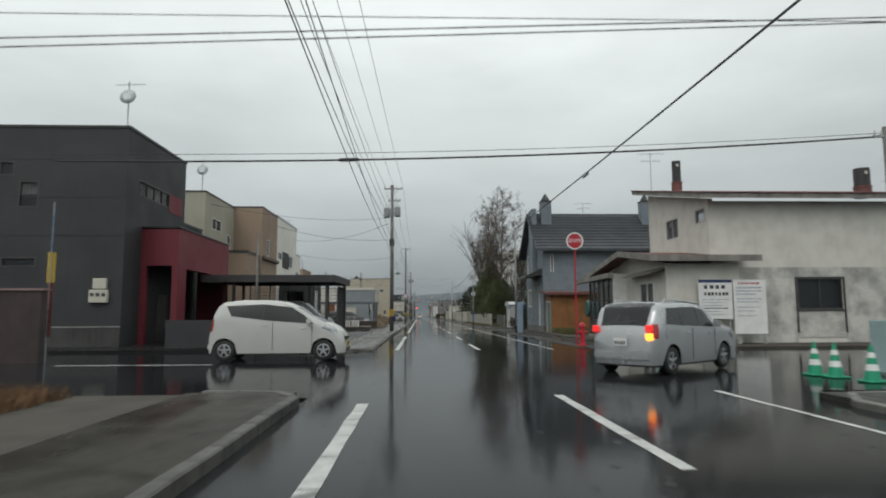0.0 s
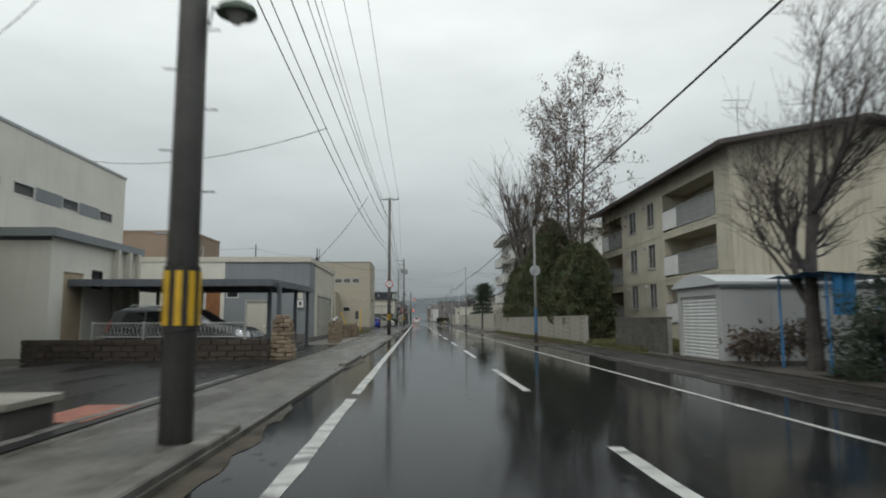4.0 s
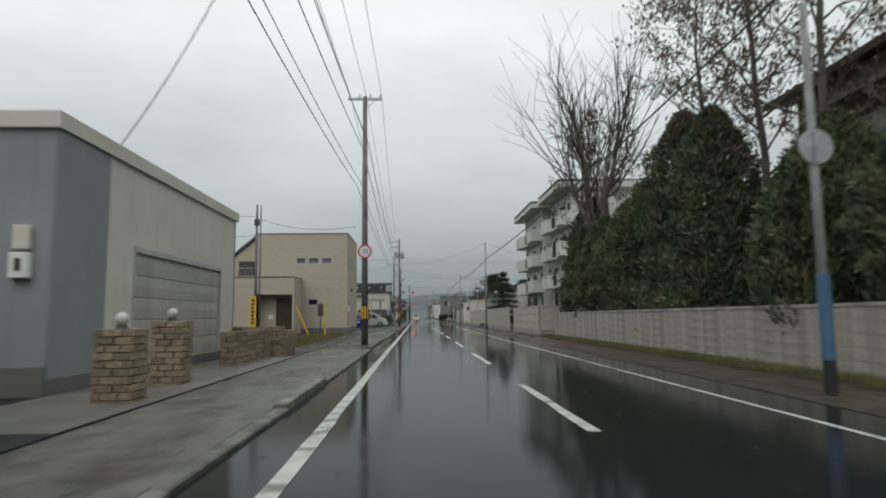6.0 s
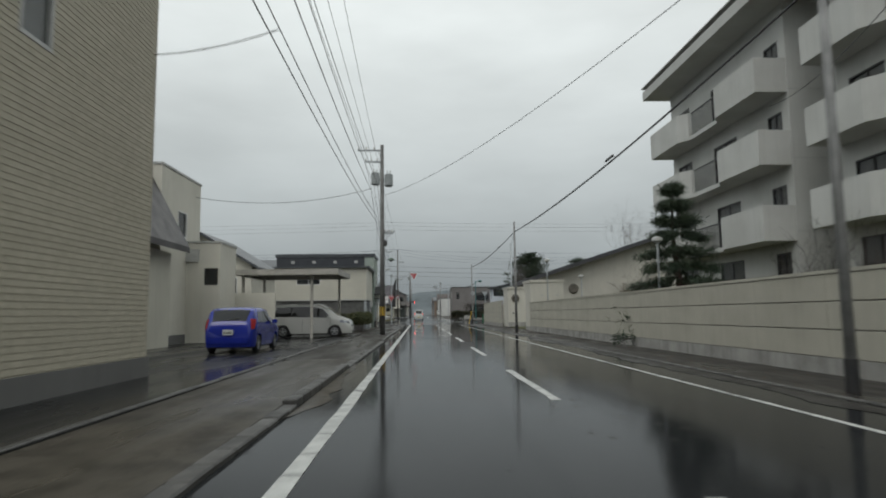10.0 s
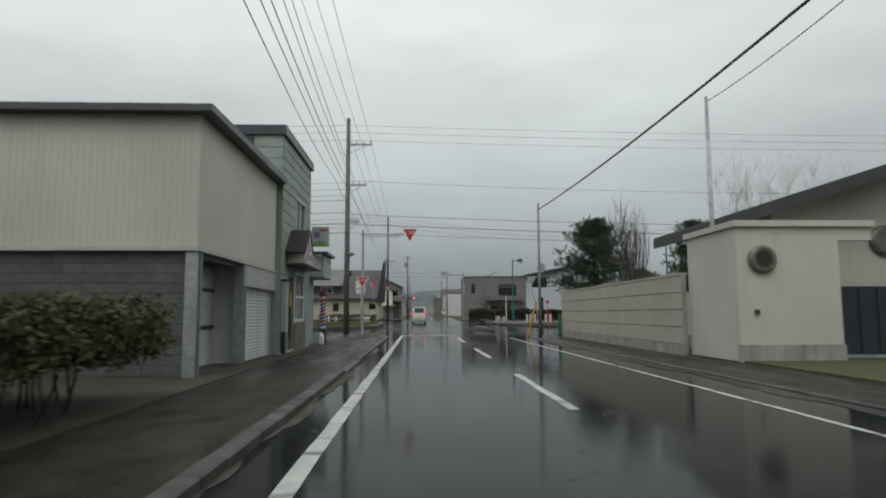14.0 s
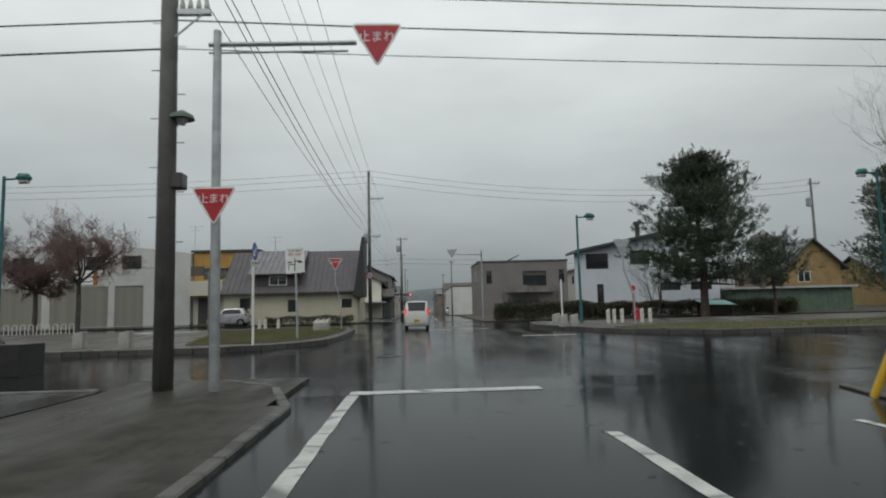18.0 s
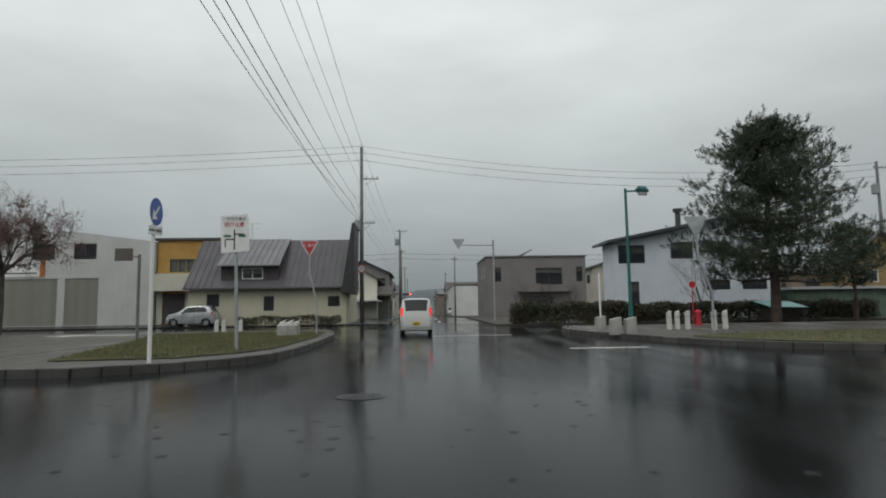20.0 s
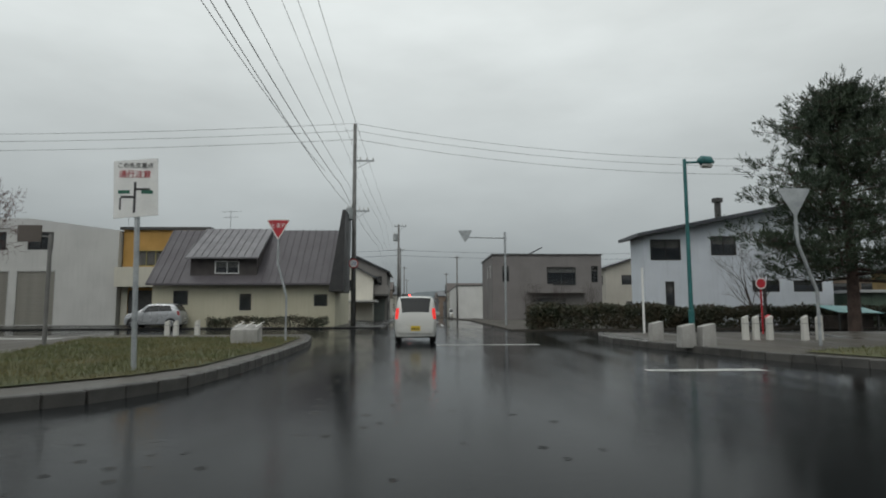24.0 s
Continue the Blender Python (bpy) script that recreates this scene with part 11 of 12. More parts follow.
il = island([(-60, 204.6), (-6.6, 205.0), (-4.3, 206.5), (-3.3, 208.6), (-3.2, 213), (-3.3, 218), (-3.6, 221), (-4.4, 224.5), (-60, 224.5)], "median island with kerb, grass and tan paving",
            [(-8.2, 206.9), (-5.4, 207.2), (-4.3, 208.6), (-3.75, 210.2), (-3.6, 216), (-3.9, 221), (-5.8, 221.6), (-11.6, 221.4), (-9.8, 214.5)], 41, 20000)
kerb_run(il, [(-30, 204.8), (-6.6, 205.0), (-5.2, 205.75), (-4.1, 206.8), (-3.4, 208.4), (-3.2, 210.5), (-3.2, 215), (-3.35, 219), (-3.8, 222.2), (-4.4, 224.5)], 0.6, 0.18, 0.19, 0.0, KERBD)
ir = island([(60, 206.4), (60, 224.3), (7.9, 224.3), (7.0, 221), (7.2, 217.5), (8.2, 213), (9.6, 209.8), (12, 207.6)], "median island with kerb, grass and pale paving",
            [(45, 207.0), (45, 213.4), (14, 214.6), (10.8, 213.6), (9.2, 212.6), (10.0, 210.2), (12.2, 208.0)], 42, 18000)
kerb_run(ir, [(34, 207.1), (12, 207.6), (10.4, 208.8), (9.5, 210), (8.6, 212), (8.0, 214), (7.3, 217.2), (7.0, 219.5), (7.1, 221.5), (7.9, 224.3)], 0.6, 0.18, 0.19, 0.0, KERBD)


def bollard(x, y, white=True, h=0.95):
    z = gz(y) + 0.15
    th = thing("bollard", (x, y, z), "white square concrete bollard with a slanted top" if white else "grey concrete bollard block", "bollard", group="white bollards" if white else "grey bollards")
    bm = bmn()
    w = 0.09 if white else 0.2
    hexa(bm, [(x - w, y - w, z - 0.03), (x + w, y - w, z - 0.03), (x + w, y + w, z - 0.03), (x - w, y + w, z - 0.03)],
         [(x - w * 0.9, y - w * 0.9, z + h), (x + w * 0.9, y - w * 0.9, z + h + 0.08), (x + w * 0.9, y + w * 0.9, z + h + 0.08), (x - w * 0.9, y + w * 0.9, z + h)])
    part("block", bevelled(bm, 0.015), plaster("bollard_white", (0.55, 0.54, 0.5)) if white else CONC, th)
    if white:
        bm = bmn()
        box(bm, x - w * 1.0, x + w * 1.0, y - w * 1.02, y + w * 1.02, z + h * 0.72, z + h * 0.76)
        part("groove", bm, CONC, th)


for x, y in ((10.78, 218.1), (11.1, 218.05), (11.52, 218.0), (12.58, 217.85), (13.02, 217.8)):
    bollard(x, y, True, 0.72)
for x, y in ((-9.75, 224.0), (-9.35, 223.85), (-8.6, 224.1)):
    bollard(x, y, True, 0.55)
for x, y in ((7.9, 218.2), (7.58, 215.2), (8.1, 215.1), (-12.0, 207.1), (-10.0, 206.3)):
    bollard(x, y, False, 0.55)
gb = thing("control_box", (-4.9, 217.6, 0.45), "low grey cabinet with slanted lid on the median", "cabinet")
bm = bmn()
hexa(bm, [(-5.3, 217.3, 0.4), (-4.5, 217.3, 0.4), (-4.5, 217.9, 0.4), (-5.3, 217.9, 0.4)], [(-5.3, 217.3, 0.9), (-4.5, 217.3, 0.9), (-4.5, 217.9, 1.05), (-5.3, 217.9, 1.05)])
part("case", bevelled(bm, 0.02), CONC, gb)
for k in range(3):
    bm = bmn()
    tube(bm, [(-5.2 + k * 0.3, 217.45, 0.98), (-5.05 + k * 0.3, 217.85, 1.12)], 0.015, 5)
    part("stripe", bm, WHITEP, gb)
wp = thing("marker_post", (9.5, 223.6, gz(223) + 0.15), "thin white marker post on the median", "post")
bm = bmn()
tube(bm, [(9.5, 223.6, gz(223)), (9.5, 223.6, 3.2)], 0.05, 8)
part("post", bm, WHITEP, wp)
rh = thing("hydrant", (13.8, 222.0, gz(222) + 0.16), "small red hydrant on the median", "hydrant")
bm = bmn()
tube(bm, [(13.8, 222, gz(222) + 0.1), (13.8, 222, 1.1), (13.8, 222, 1.13), (13.8, 222, 1.2), (13.8, 222, 1.27)], [0.13, 0.12, 0.16, 0.14, 0.04], 12)
part("barrel", bm, REDS, rh)
hp = thing("hydrant_sign", (13.66, 222.2, gz(222) + 0.16), "small red round hydrant sign on a red post", "sign")
bm = bmn()
tube(bm, [(13.66, 222.2, gz(222) + 0.1), (13.66, 222.2, 2.3)], 0.03, 8)
part("post", bm, REDS, hp)
bm = bmn()
disc(bm, 13.66, 222.15, 2.48, 0.22)
rim = part("rim", bm, WHITEP, hp)
bm = bmn()
disc(bm, 13.66, 222.143, 2.48, 0.18, 0.005)
part("face", bm, REDS, rim)
mh_ = thing("manhole_cover", (-0.57, 201.5, gz(201.5)), "round cast-iron manhole cover set in wet asphalt", "manhole cover")
bm = bmn()
tube(bm, [(-0.57, 201.5, gz(201.5) - 0.02), (-0.57, 201.5, gz(201.5) + 0.004)], 0.37, 30)
part("ring", bm, mat("cast_iron", (0.022, 0.022, 0.023), (0.03, 0.03, 0.03), 0.3, scale=8, fine=60, spec=0.15), mh_)
bm = bmn()
for i in range(-5, 6):
    for j in range(-5, 6):
        if i * i + j * j < 26:
            box(bm, -0.57 + i * 0.06 - 0.02, -0.57 + i * 0.06 + 0.02, 201.5 + j * 0.06 - 0.02, 201.5 + j * 0.06 + 0.02, gz(201.5) + 0.004, gz(201.5) + 0.007)
tagged(part("tread_pattern", bm, mat("cast_iron", (0.04, 0.04, 0.042)), mh_), kind="stuff")

# kerbs along the street
ks = thing("kerb", (-1.82, 80, 0), "worn concrete kerb along the street", "kerb", kind="structure")
kerb_run(ks, [(-3.4, 10.15), (-2.2, 10.0), (-1.83, 9.4), (-1.83, -3)], 0.6, 0.16, 0.13, 0.0, KERBD)
kerb_run(ks, [(-4.6, 22.9), (-2.4, 23.1), (-1.83, 24), (-1.83, 34)], 0.6, 0.16, 0.1)
KERBM = mat("dull_wet_kerb", (0.13, 0.125, 0.112), (0.07, 0.067, 0.06), 0.5, scale=2.5, fine=50, bump=0.4, vary=0.25)
# raised lengths between the driveways, dropped ones across them
for pts, w, h in (([(-1.83, 34), (-1.83, 51.2)], 0.2, 0.13), ([(-1.83, 51.2), (-1.78, 61.2)], 0.22, 0.055), ([(-1.78, 61.2), (-1.72, 65.4)], 0.2, 0.12),
                  ([(-1.72, 65.4), (-1.63, 77.2)], 0.24, 0.055), ([(-1.63, 77.2), (-1.63, 81.0)], 0.2, 0.12), ([(-1.63, 81.0), (-1.63, 93.4)], 0.24, 0.055),
                  ([(-1.63, 93.4), (-1.63, 104.2)], 0.2, 0.125), ([(-1.63, 104.2), (-1.63, 125.0)], 0.24, 0.055), ([(-1.63, 125.0), (-1.6, 131.4)], 0.2, 0.12),
                  ([(-1.6, 131.4), (-1.55, 146.0)], 0.24, 0.055), ([(-1.55, 146.0), (-1.53, 170.6)], 0.2, 0.11), ([(-1.53, 170.6), (-1.53, 174.2)], 0.22, 0.055), ([(-1.53, 174.2), (-1.53, 187.0)], 0.2, 0.1)):
    kerb_run(ks, pts, 0.6, w, h, 0.0, (KERBD if pts[0][1] > 93 else KERBM if pts[0][1] > 80 else KERB))
kerb_run(ks, [(-1.53, 187), (-1.6, 192.5), (-2.3, 195), (-3.4, 196.1), (-5.2, 196.4)], 0.6, 0.16, 0.07, 0.0, KERBD)
ke = thing("kerb", (-3.63, 90, 0), "thin concrete edging between pavement and forecourts", "kerb", kind="structure")
kerb_run(ke, [(-3.95, 45), (-3.75, 58)], 1.2, 0.1, 0.1)
kerb_run(ke, [(-3.7, 89), (-3.65, 157)], 1.2, 0.1, 0.1, 0.0, KERBD)
k2 = thing("kerb", (6.08, 100, 0), "low worn kerb along the street", "kerb", kind="structure")
kerb_run(k2, [(8.3, 9.7), (6.6, 9.5), (6.08, 8.6), (6.08, -5)], 0.6, 0.15, 0.1)
kerb_run(k2, [(7.7, 23.2), (6.7, 24.2), (6.7, 74)], 1.8, 0.1, 0.035, 0.0, KERBD)
kerb_run(k2, [(6.3, 110), (6.3, 191), (6.7, 193.2), (8.3, 193.8)], 1.8, 0.1, 0.04, 0.0, KERBD)


def dirt_strip(label, xa, xb, y0, y1, z, seed, material):
    """A ragged strip of washed-up soil and grit along an edge."""
    rnd = random.Random(seed)
    bm = bmn()
    n = max(4, int((y1 - y0) / 0.35))
    prev = None
    wob = 0.0
    for k in range(n + 1):
        y = y0 + (y1 - y0) * k / n
        wob = 0.8 * wob + rnd.uniform(-0.09, 0.09)
        end = min(1.0, k / 4, (n - k) / 4)
        w = (xb - xa) * end
        xs = (xb - w - wob * end, xb) if xa > 0 else (xa, xa + w + wob * end)
        cur = [bm.verts.new((x, y, z)) for x in xs]
        mid = bm.verts.new(((cur[0].co.x + cur[1].co.x) / 2, y, z + 0.012))
        cur = [cur[0], mid, cur[1]]
        if prev:
            bm.faces.new((prev[0], prev[1], cur[1], cur[0]))
            bm.faces.new((prev[1], prev[2], cur[2], cur[1]))
        prev = cur
    return solo("dirt", bm, material, label, "dirt", kind="stuff")


for y0, y1, w in ((44.5, 54.0, 0.3), (60.5, 66.5, 0.22), (92.5, 105.0, 0.28), (124.0, 133.0, 0.28), (146.0, 171.5, 0.2), (174.0, 187.0, 0.15)):
    dirt_strip("washed-up soil and grit lying in the gutter", -1.5 if y0 > 66 else -1.72, -1.5 + w if y0 > 66 else -1.72 + w, y0, y1, 0.006, int(y0), MUD)
for y0, y1, w in ((24.5, 74.0, 0.35), (110.5, 150.0, 0.5), (150.5, 190.0, 0.45)):
    dirt_strip("dark grit and rotten leaves along the road edge", (6.65 if y0 < 75 else 6.25) - w, 6.65 if y0 < 75 else 6.25, y0, y1, 0.006, int(y0), RPAVE)


k3 = thing("kerb", (0, 195, 0), "low worn kerb along the avenue", "kerb", kind="structure")
kerb_run(k3, [(8.3, 193.85), (10, 194.55), (60, 194.6)], 1.8, 0.16, 0.1)
kerb_run(k3, [(-60, 194.9), (-5.3, 194.9)], 1.8, 0.14, 0.1)


# ---- carports ----
def carport(label, x0, x1, y0, y1, z, posts, frame, roofm, pitch=0.0, edge=0.16):
    th = thing("carport", ((x0 + x1) / 2, (y0 + y1) / 2, 0.08), label, "carport", group="carports")
    bm = bmn()
    hexa(bm, [(x0, y0, z - 0.04), (x1, y0, z - 0.04), (x1, y1, z - 0.04 + pitch), (x0, y1, z - 0.04 + pitch)], [(x0, y0, z), (x1, y0, z), (x1, y1, z + pitch), (x0, y1, z + pitch)])
    part("roof_sheet", bm, roofm, th)
    for a in (((x0, x1, y0 - 0.06, y0, z)), ((x0, x1, y1, y1 + 0.06, z + pitch))):
        bm = bmn()
        box(bm, a[0] - 0.06, a[1] + 0.06, a[2], a[3], a[4] - edge, a[4] + 0.05)
        part("edge_beam", bm, frame, th)
    for xx in (x0 - 0.06, x1):
        bm = bmn()
        hexa(bm, [(xx, y0, z - edge), (xx + 0.06, y0, z - edge), (xx + 0.06, y1, z + pitch - edge), (xx, y1, z + pitch - edge)], [(xx, y0, z + 0.05), (xx + 0.06, y0, z + 0.05), (xx + 0.06, y1, z + pitch + 0.05), (xx, y1, z + pitch + 0.05)])
        part("edge_beam", bm, frame, th)
    n = max(3, int((y1 - y0) / 0.8))
    for k in range(1, n):
        y = y0 + (y1 - y0) * k / n
        bm = bmn()
        box(bm, x0, x1, y - 0.03, y + 0.03, z - 0.13 + pitch * k / n, z - 0.045 + pitch * k / n)
        part("rafter", bm, frame, th)
    for x, y in posts:
        bm = bmn()
        box(bm, x - 0.07, x + 0.07, y - 0.07, y + 0.07, 0.04, z - 0.04 + pitch * (y - y0) / (y1 - y0))
        part("post", bevelled(bm, 0.01), frame, th)
    return th


BROWNF = mat("dark_bronze_frame", (0.035, 0.033, 0.034), (0.05, 0.047, 0.047), 0.4, scale=4)
GREYF = mat("blue_grey_frame", (0.12, 0.135, 0.155), (0.1, 0.112, 0.13), 0.4, scale=4)
PALEF = mat("pale_cream_frame", (0.42, 0.4, 0.36), (0.36, 0.345, 0.31), 0.4, scale=4)
SMOKE = mat("smoked_sheet", (0.09, 0.085, 0.085), (0.07, 0.068, 0.068), 0.25, scale=2)
carport("dark bronze double carport beside the red porch", -10.6, -4.2, 31.0, 37.6, 3.25, [(-9.2, 31.5), (-4.6, 31.5), (-4.4, 37.2), (-10.3, 37.2)], BROWNF, SMOKE, 0.12, 0.3)
scr = thing("carport_screen", (-4.5, 37.4, 0.08), "dark mesh screen at the end of the carport", "screen")
for k in range(5):
    bm = bmn()
    box(bm, -10.0 + k * 1.15, -9.94 + k * 1.15, 37.45, 37.5, 0.1, 3.1)
    part("mullion", bm, BROWNF, scr)
MESHG = mat("mesh_grey", (0.06, 0.06, 0.065), (0.05, 0.05, 0.055), 0.6)
for ax, ay, bx, by in ((-10.0, 37.475, -4.4, 37.475), (-4.45, 34.4, -4.45, 37.4)):
    bm = bmn()
    d = math.hypot(bx - ax, by - ay)
    for k in range(int(d / 0.1) + 1):
        f = k * 0.1 / d
        x, y = ax + (bx - ax) * f, ay + (by - ay) * f
        tube(bm, [(x, y, 0.3), (x, y, 2.9)], 0.008, 4)
    for k in range(14):
        tube(bm, [(ax, ay, 0.3 + k * 0.2), (bx, by, 0.3 + k * 0.2)], 0.012, 4)
    tagged(part("mesh", bm, MESHG, scr), kind="stuff")
carport("blue-grey carport with a long flat roof", -12.4, -4.9, 66.3, 75.1, 2.7, [(-4.75, 66.9), (-8.0, 68.2), (-5.35, 68.0), (-5.2, 72.3), (-12.2, 74.6), (-5.1, 74.8)], GREYF, SMOKE, 0.15, 0.2)
carport("pale carport with a thick rounded roof edge", -9.6, -4.15, 149.8, 155.5, 3.75, [(-4.7, 155.0), (-5.6, 150.3), (-9.3, 155.0), (-9.3, 150.3)], PALEF, mat("carport_underside", (0.1, 0.1, 0.098)), 0.05, 0.26)
carport("long dark carport on the lot behind the grass", -26, -16.3, 108.5, 114, 2.85, [(-16.6, 109), (-20, 109), (-24, 109), (-16.6, 113.6), (-20, 113.6)], BROWNF, SMOKE, 0.1, 0.25)
shed2, w = block("storage_shed", "row of dark grey storage sheds behind the lot", "shed", -24, -17.5, 115, 117, 2.5, DKSTEEL, {})
flat_roof(shed2, -24, -17.5, 115, 117, 2.5, BLACKM, ROOFD)
SWEPT = plaster("white_render", (0.6, 0.6, 0.575))
EAVE = mat("dark_brown_eave", (0.045, 0.04, 0.037), (0.033, 0.03, 0.029), 0.5, scale=2, streak=0.2)
cr2 = thing("curved_roof_house", (-29, 132, 0.06), "white house with two swept dark eaves beyond the lot", "house")


def swept_bay(line, y0, y1, foot):
    """White end wall under a dark roof slab that follows a swept line."""
    bm = bmn()
    prism(bm, [(line[-1][0] - 0.6, y0, foot), (line[0][0], y0, foot)] + [(x, y0, z - 0.05) for x, z in line[:-1]] + [(line[-1][0] - 0.6, y0, line[-1][1] + 0.05)], (0, y1 - y0, 0))
    part("wall", bm, SWEPT, cr2)
    for (xa, za), (xb, zb) in zip(line, line[1:]):
        bm = bmn()
        hexa(bm, [(xa, y0 - 0.7, za), (xb, y0 - 0.7, zb), (xb, y1 + 0.4, zb), (xa, y1 + 0.4, za)],
             [(xa, y0 - 0.7, za + 0.32), (xb, y0 - 0.7, zb + 0.32), (xb, y1 + 0.4, zb + 0.32), (xa, y1 + 0.4, za + 0.32)])
        part("roof", bm, EAVE, cr2)


swept_bay([(-40.0, 8.9), (-31.0, 7.3), (-29.0, 6.85), (-27.5, 6.2), (-26.4, 5.25), (-25.6, 4.4), (-24.3, 3.85), (-23.0, 3.75)], 128.0, 133.0, 0.06)
swept_bay([(-30.0, 6.45), (-27.4, 6.3), (-24.9, 6.05), (-22.6, 5.6), (-21.5, 4.8), (-20.6, 3.75)], 133.2, 139.0, 0.06)
for x in (-29.6, -28.6):
    bm = bmn()
    fbox(bm, 'S', 128, x, x + 0.45, 3.7, 5.6, 0.004, 0.05)
    wn = part("window", bm, FRAMED, cr2)
    bm = bmn()
    fbox(bm, 'S', 128, x + 0.06, x + 0.39, 3.78, 5.5, 0.051, 0.056)
    part("pane", bm, GLASS, wn)
bm = bmn()
fbox(bm, 'S', 133.2, -25.7, -24.6, 4.5, 5.3, 0.004, 0.05)
wn = part("window", bm, FRAMED, cr2)
bm = bmn()
fbox(bm, 'S', 133.2, -25.6, -24.7, 4.58, 5.22, 0.051, 0.056)
part("pane", bm, GLASS, wn)

# dark panel fence by the first carport
pf = thing("panel_fence", (-4.45, 26, 0.08), "dark grey solid panel fence with capped posts", "fence")
for k in range(3):
    bm = bmn()
    box(bm, -4.5, -4.44, 24.0 + k * 1.1, 25.05 + k * 1.1, 0.12, 1.15)
    part("panel", bm, DARKWALL, pf)
    bm = bmn()
    box(bm, -4.53, -4.41, 25.05 + k * 1.1, 25.1 + k * 1.1, 0.05, 1.2)
    part("post", bm, BLACKM, pf)
bm = bmn()
box(bm, -9.5, -4.5, 24.0, 24.06, 0.12, 1.15)
part("panel", bm, DARKWALL, pf)


# ---- stone pillars, walls, fences on the forecourts ----
def masonry(name, label, x0, x1, y0, y1, h, material, sh=0.12, sl=0.34, seed=0, core=MORTAR):
    """A wall of single stones round a mortar core."""
    rnd = random.Random(seed)
    th = thing(name, ((x0 + x1) / 2, (y0 + y1) / 2, 0.06), label, "wall")
    bm = bmn()
    box(bm, x0 + 0.03, x1 - 0.03, y0 + 0.03, y1 - 0.03, 0.02, h - 0.02)
    part("core", bm, core, th)
    protos = []
    for v in range(5):
        bm = bmn()
        g = [rnd.uniform(-0.012, 0.012) for _ in range(8)]
        hexa(bm, [(g[0], -0.05, g[1] + 0.008), (1 + g[2], -0.05, 0.008), (1, 0.05, 0.008), (0, 0.05, 0.008)], [(g[3], -0.05 + g[4], 0.98), (1 + g[5], -0.05, 0.97 + g[6]), (1, 0.05, 0.98), (0, 0.05, 0.98)])
        protos.append(finish(bevelled(bm, 0.03), "stone", material))
    rows = max(1, round(h / sh))
    hh = h / rows
    cx, cy = (x0 + x1) / 2, (y0 + y1) / 2
    for r in range(rows):
        for (ax, ay, bx, by, ang) in ((x0, y0, x1, y0, 0), (x1, y0, x1, y1, 90), (x1, y1, x0, y1, 180), (x0, y1, x0, y0, 270)):
            L = math.hypot(bx - ax, by - ay)
            n = max(1, round(L / sl))
            cuts = [0] + sorted(min(0.97, max(0.03, (k + (0.5 if r % 2 else 0.0) + rnd.uniform(-0.15, 0.15)) / n)) for k in range(1 if r % 2 == 0 else 0, n)) + [1]
            for c0, c1 in zip(cuts, cuts[1:]):
                if c1 - c0 < 0.02:
                    continue
                ob = new("stone", protos[rnd.randrange(5)])
                ob.parent = th
                p = Vector((ax + (bx - ax) * c0 - cx, ay + (by - ay) * c0 - cy, r * hh - 0.04))
                inn = Vector((-math.sin(radians(ang)), math.cos(radians(ang)), 0)) * (0.04 - rnd.uniform(0, 0.02))
                ob.location = p + inn
                ob.rotation_euler = (0, 0, radians(ang))
                ob.scale = ((c1 - c0) * L - 0.012, 1, hh - 0.008)
    return th


RISER = mat("damp_dark_concrete", (0.075, 0.073, 0.068), (0.05, 0.049, 0.046), 0.6, scale=1.2, fine=40, bump=0.4, var=0.2, streak=0.4)
def tapered_pillar(label, cx, cy, h, w0, w1, courses, seed):
    """A pillar of rough stones laid pinwheel fashion, drawn in to a rounded head."""
    rnd = random.Random(seed)
    th = thing("stone_pillar", (cx, cy, 0.06), label, "pillar")
    protos = []
    for v in range(5):
        bm = bmn()
        g = [rnd.uniform(-0.03, 0.03) for _ in range(6)]
        hexa(bm, [(-0.5, -0.5 + g[0], -0.48), (0.5, -0.5 + g[1], -0.48), (0.5, 0.5, -0.48), (-0.5, 0.5, -0.48)], [(-0.47, -0.5 + g[2], 0.48), (0.47, -0.5 + g[3], 0.48 + g[4] * 0.4), (0.5, 0.5, 0.48), (-0.5, 0.5, 0.48)])
        protos.append(finish(bevelled(bm, 0.12), "stone", STONE))
    dz = h / courses
    for k in range(courses):
        f = k / (courses - 1)
        w = w0 + (w1 - w0) * f - (0.12 if k == courses - 1 else 0.0)
        d = min(0.22, w * 0.48)
        for q in range(4):
            ob = new("stone", protos[rnd.randrange(5)])
            ob.parent = th
            a = math.pi / 2 * q
            lx, ly = (rnd.uniform(-0.02, 0.02) - d / 2 * (1 if k % 2 else -1)), -(w - d) / 2 + rnd.uniform(-0.015, 0.015)
            ob.location = (lx * math.cos(a) - ly * math.sin(a), lx * math.sin(a) + ly * math.cos(a), dz * (k + 0.5) - 0.02)
            ob.rotation_euler = (0, 0, a)
            ob.scale = (w - d - 0.006, d, dz)
    bm = bmn()
    hexa(bm, [(cx - w0 * 0.36, cy - w0 * 0.36, 0.06), (cx + w0 * 0.36, cy - w0 * 0.36, 0.06), (cx + w0 * 0.36, cy + w0 * 0.36, 0.06), (cx - w0 * 0.36, cy + w0 * 0.36, 0.06)],
         [(cx - w1 * 0.3, cy - w1 * 0.3, h - 0.02), (cx + w1 * 0.3, cy - w1 * 0.3, h - 0.02), (cx + w1 * 0.3, cy + w1 * 0.3, h - 0.02), (cx - w1 * 0.3, cy + w1 * 0.3, h - 0.02)])
    part("core", bm, MORTAR, th)
    return th


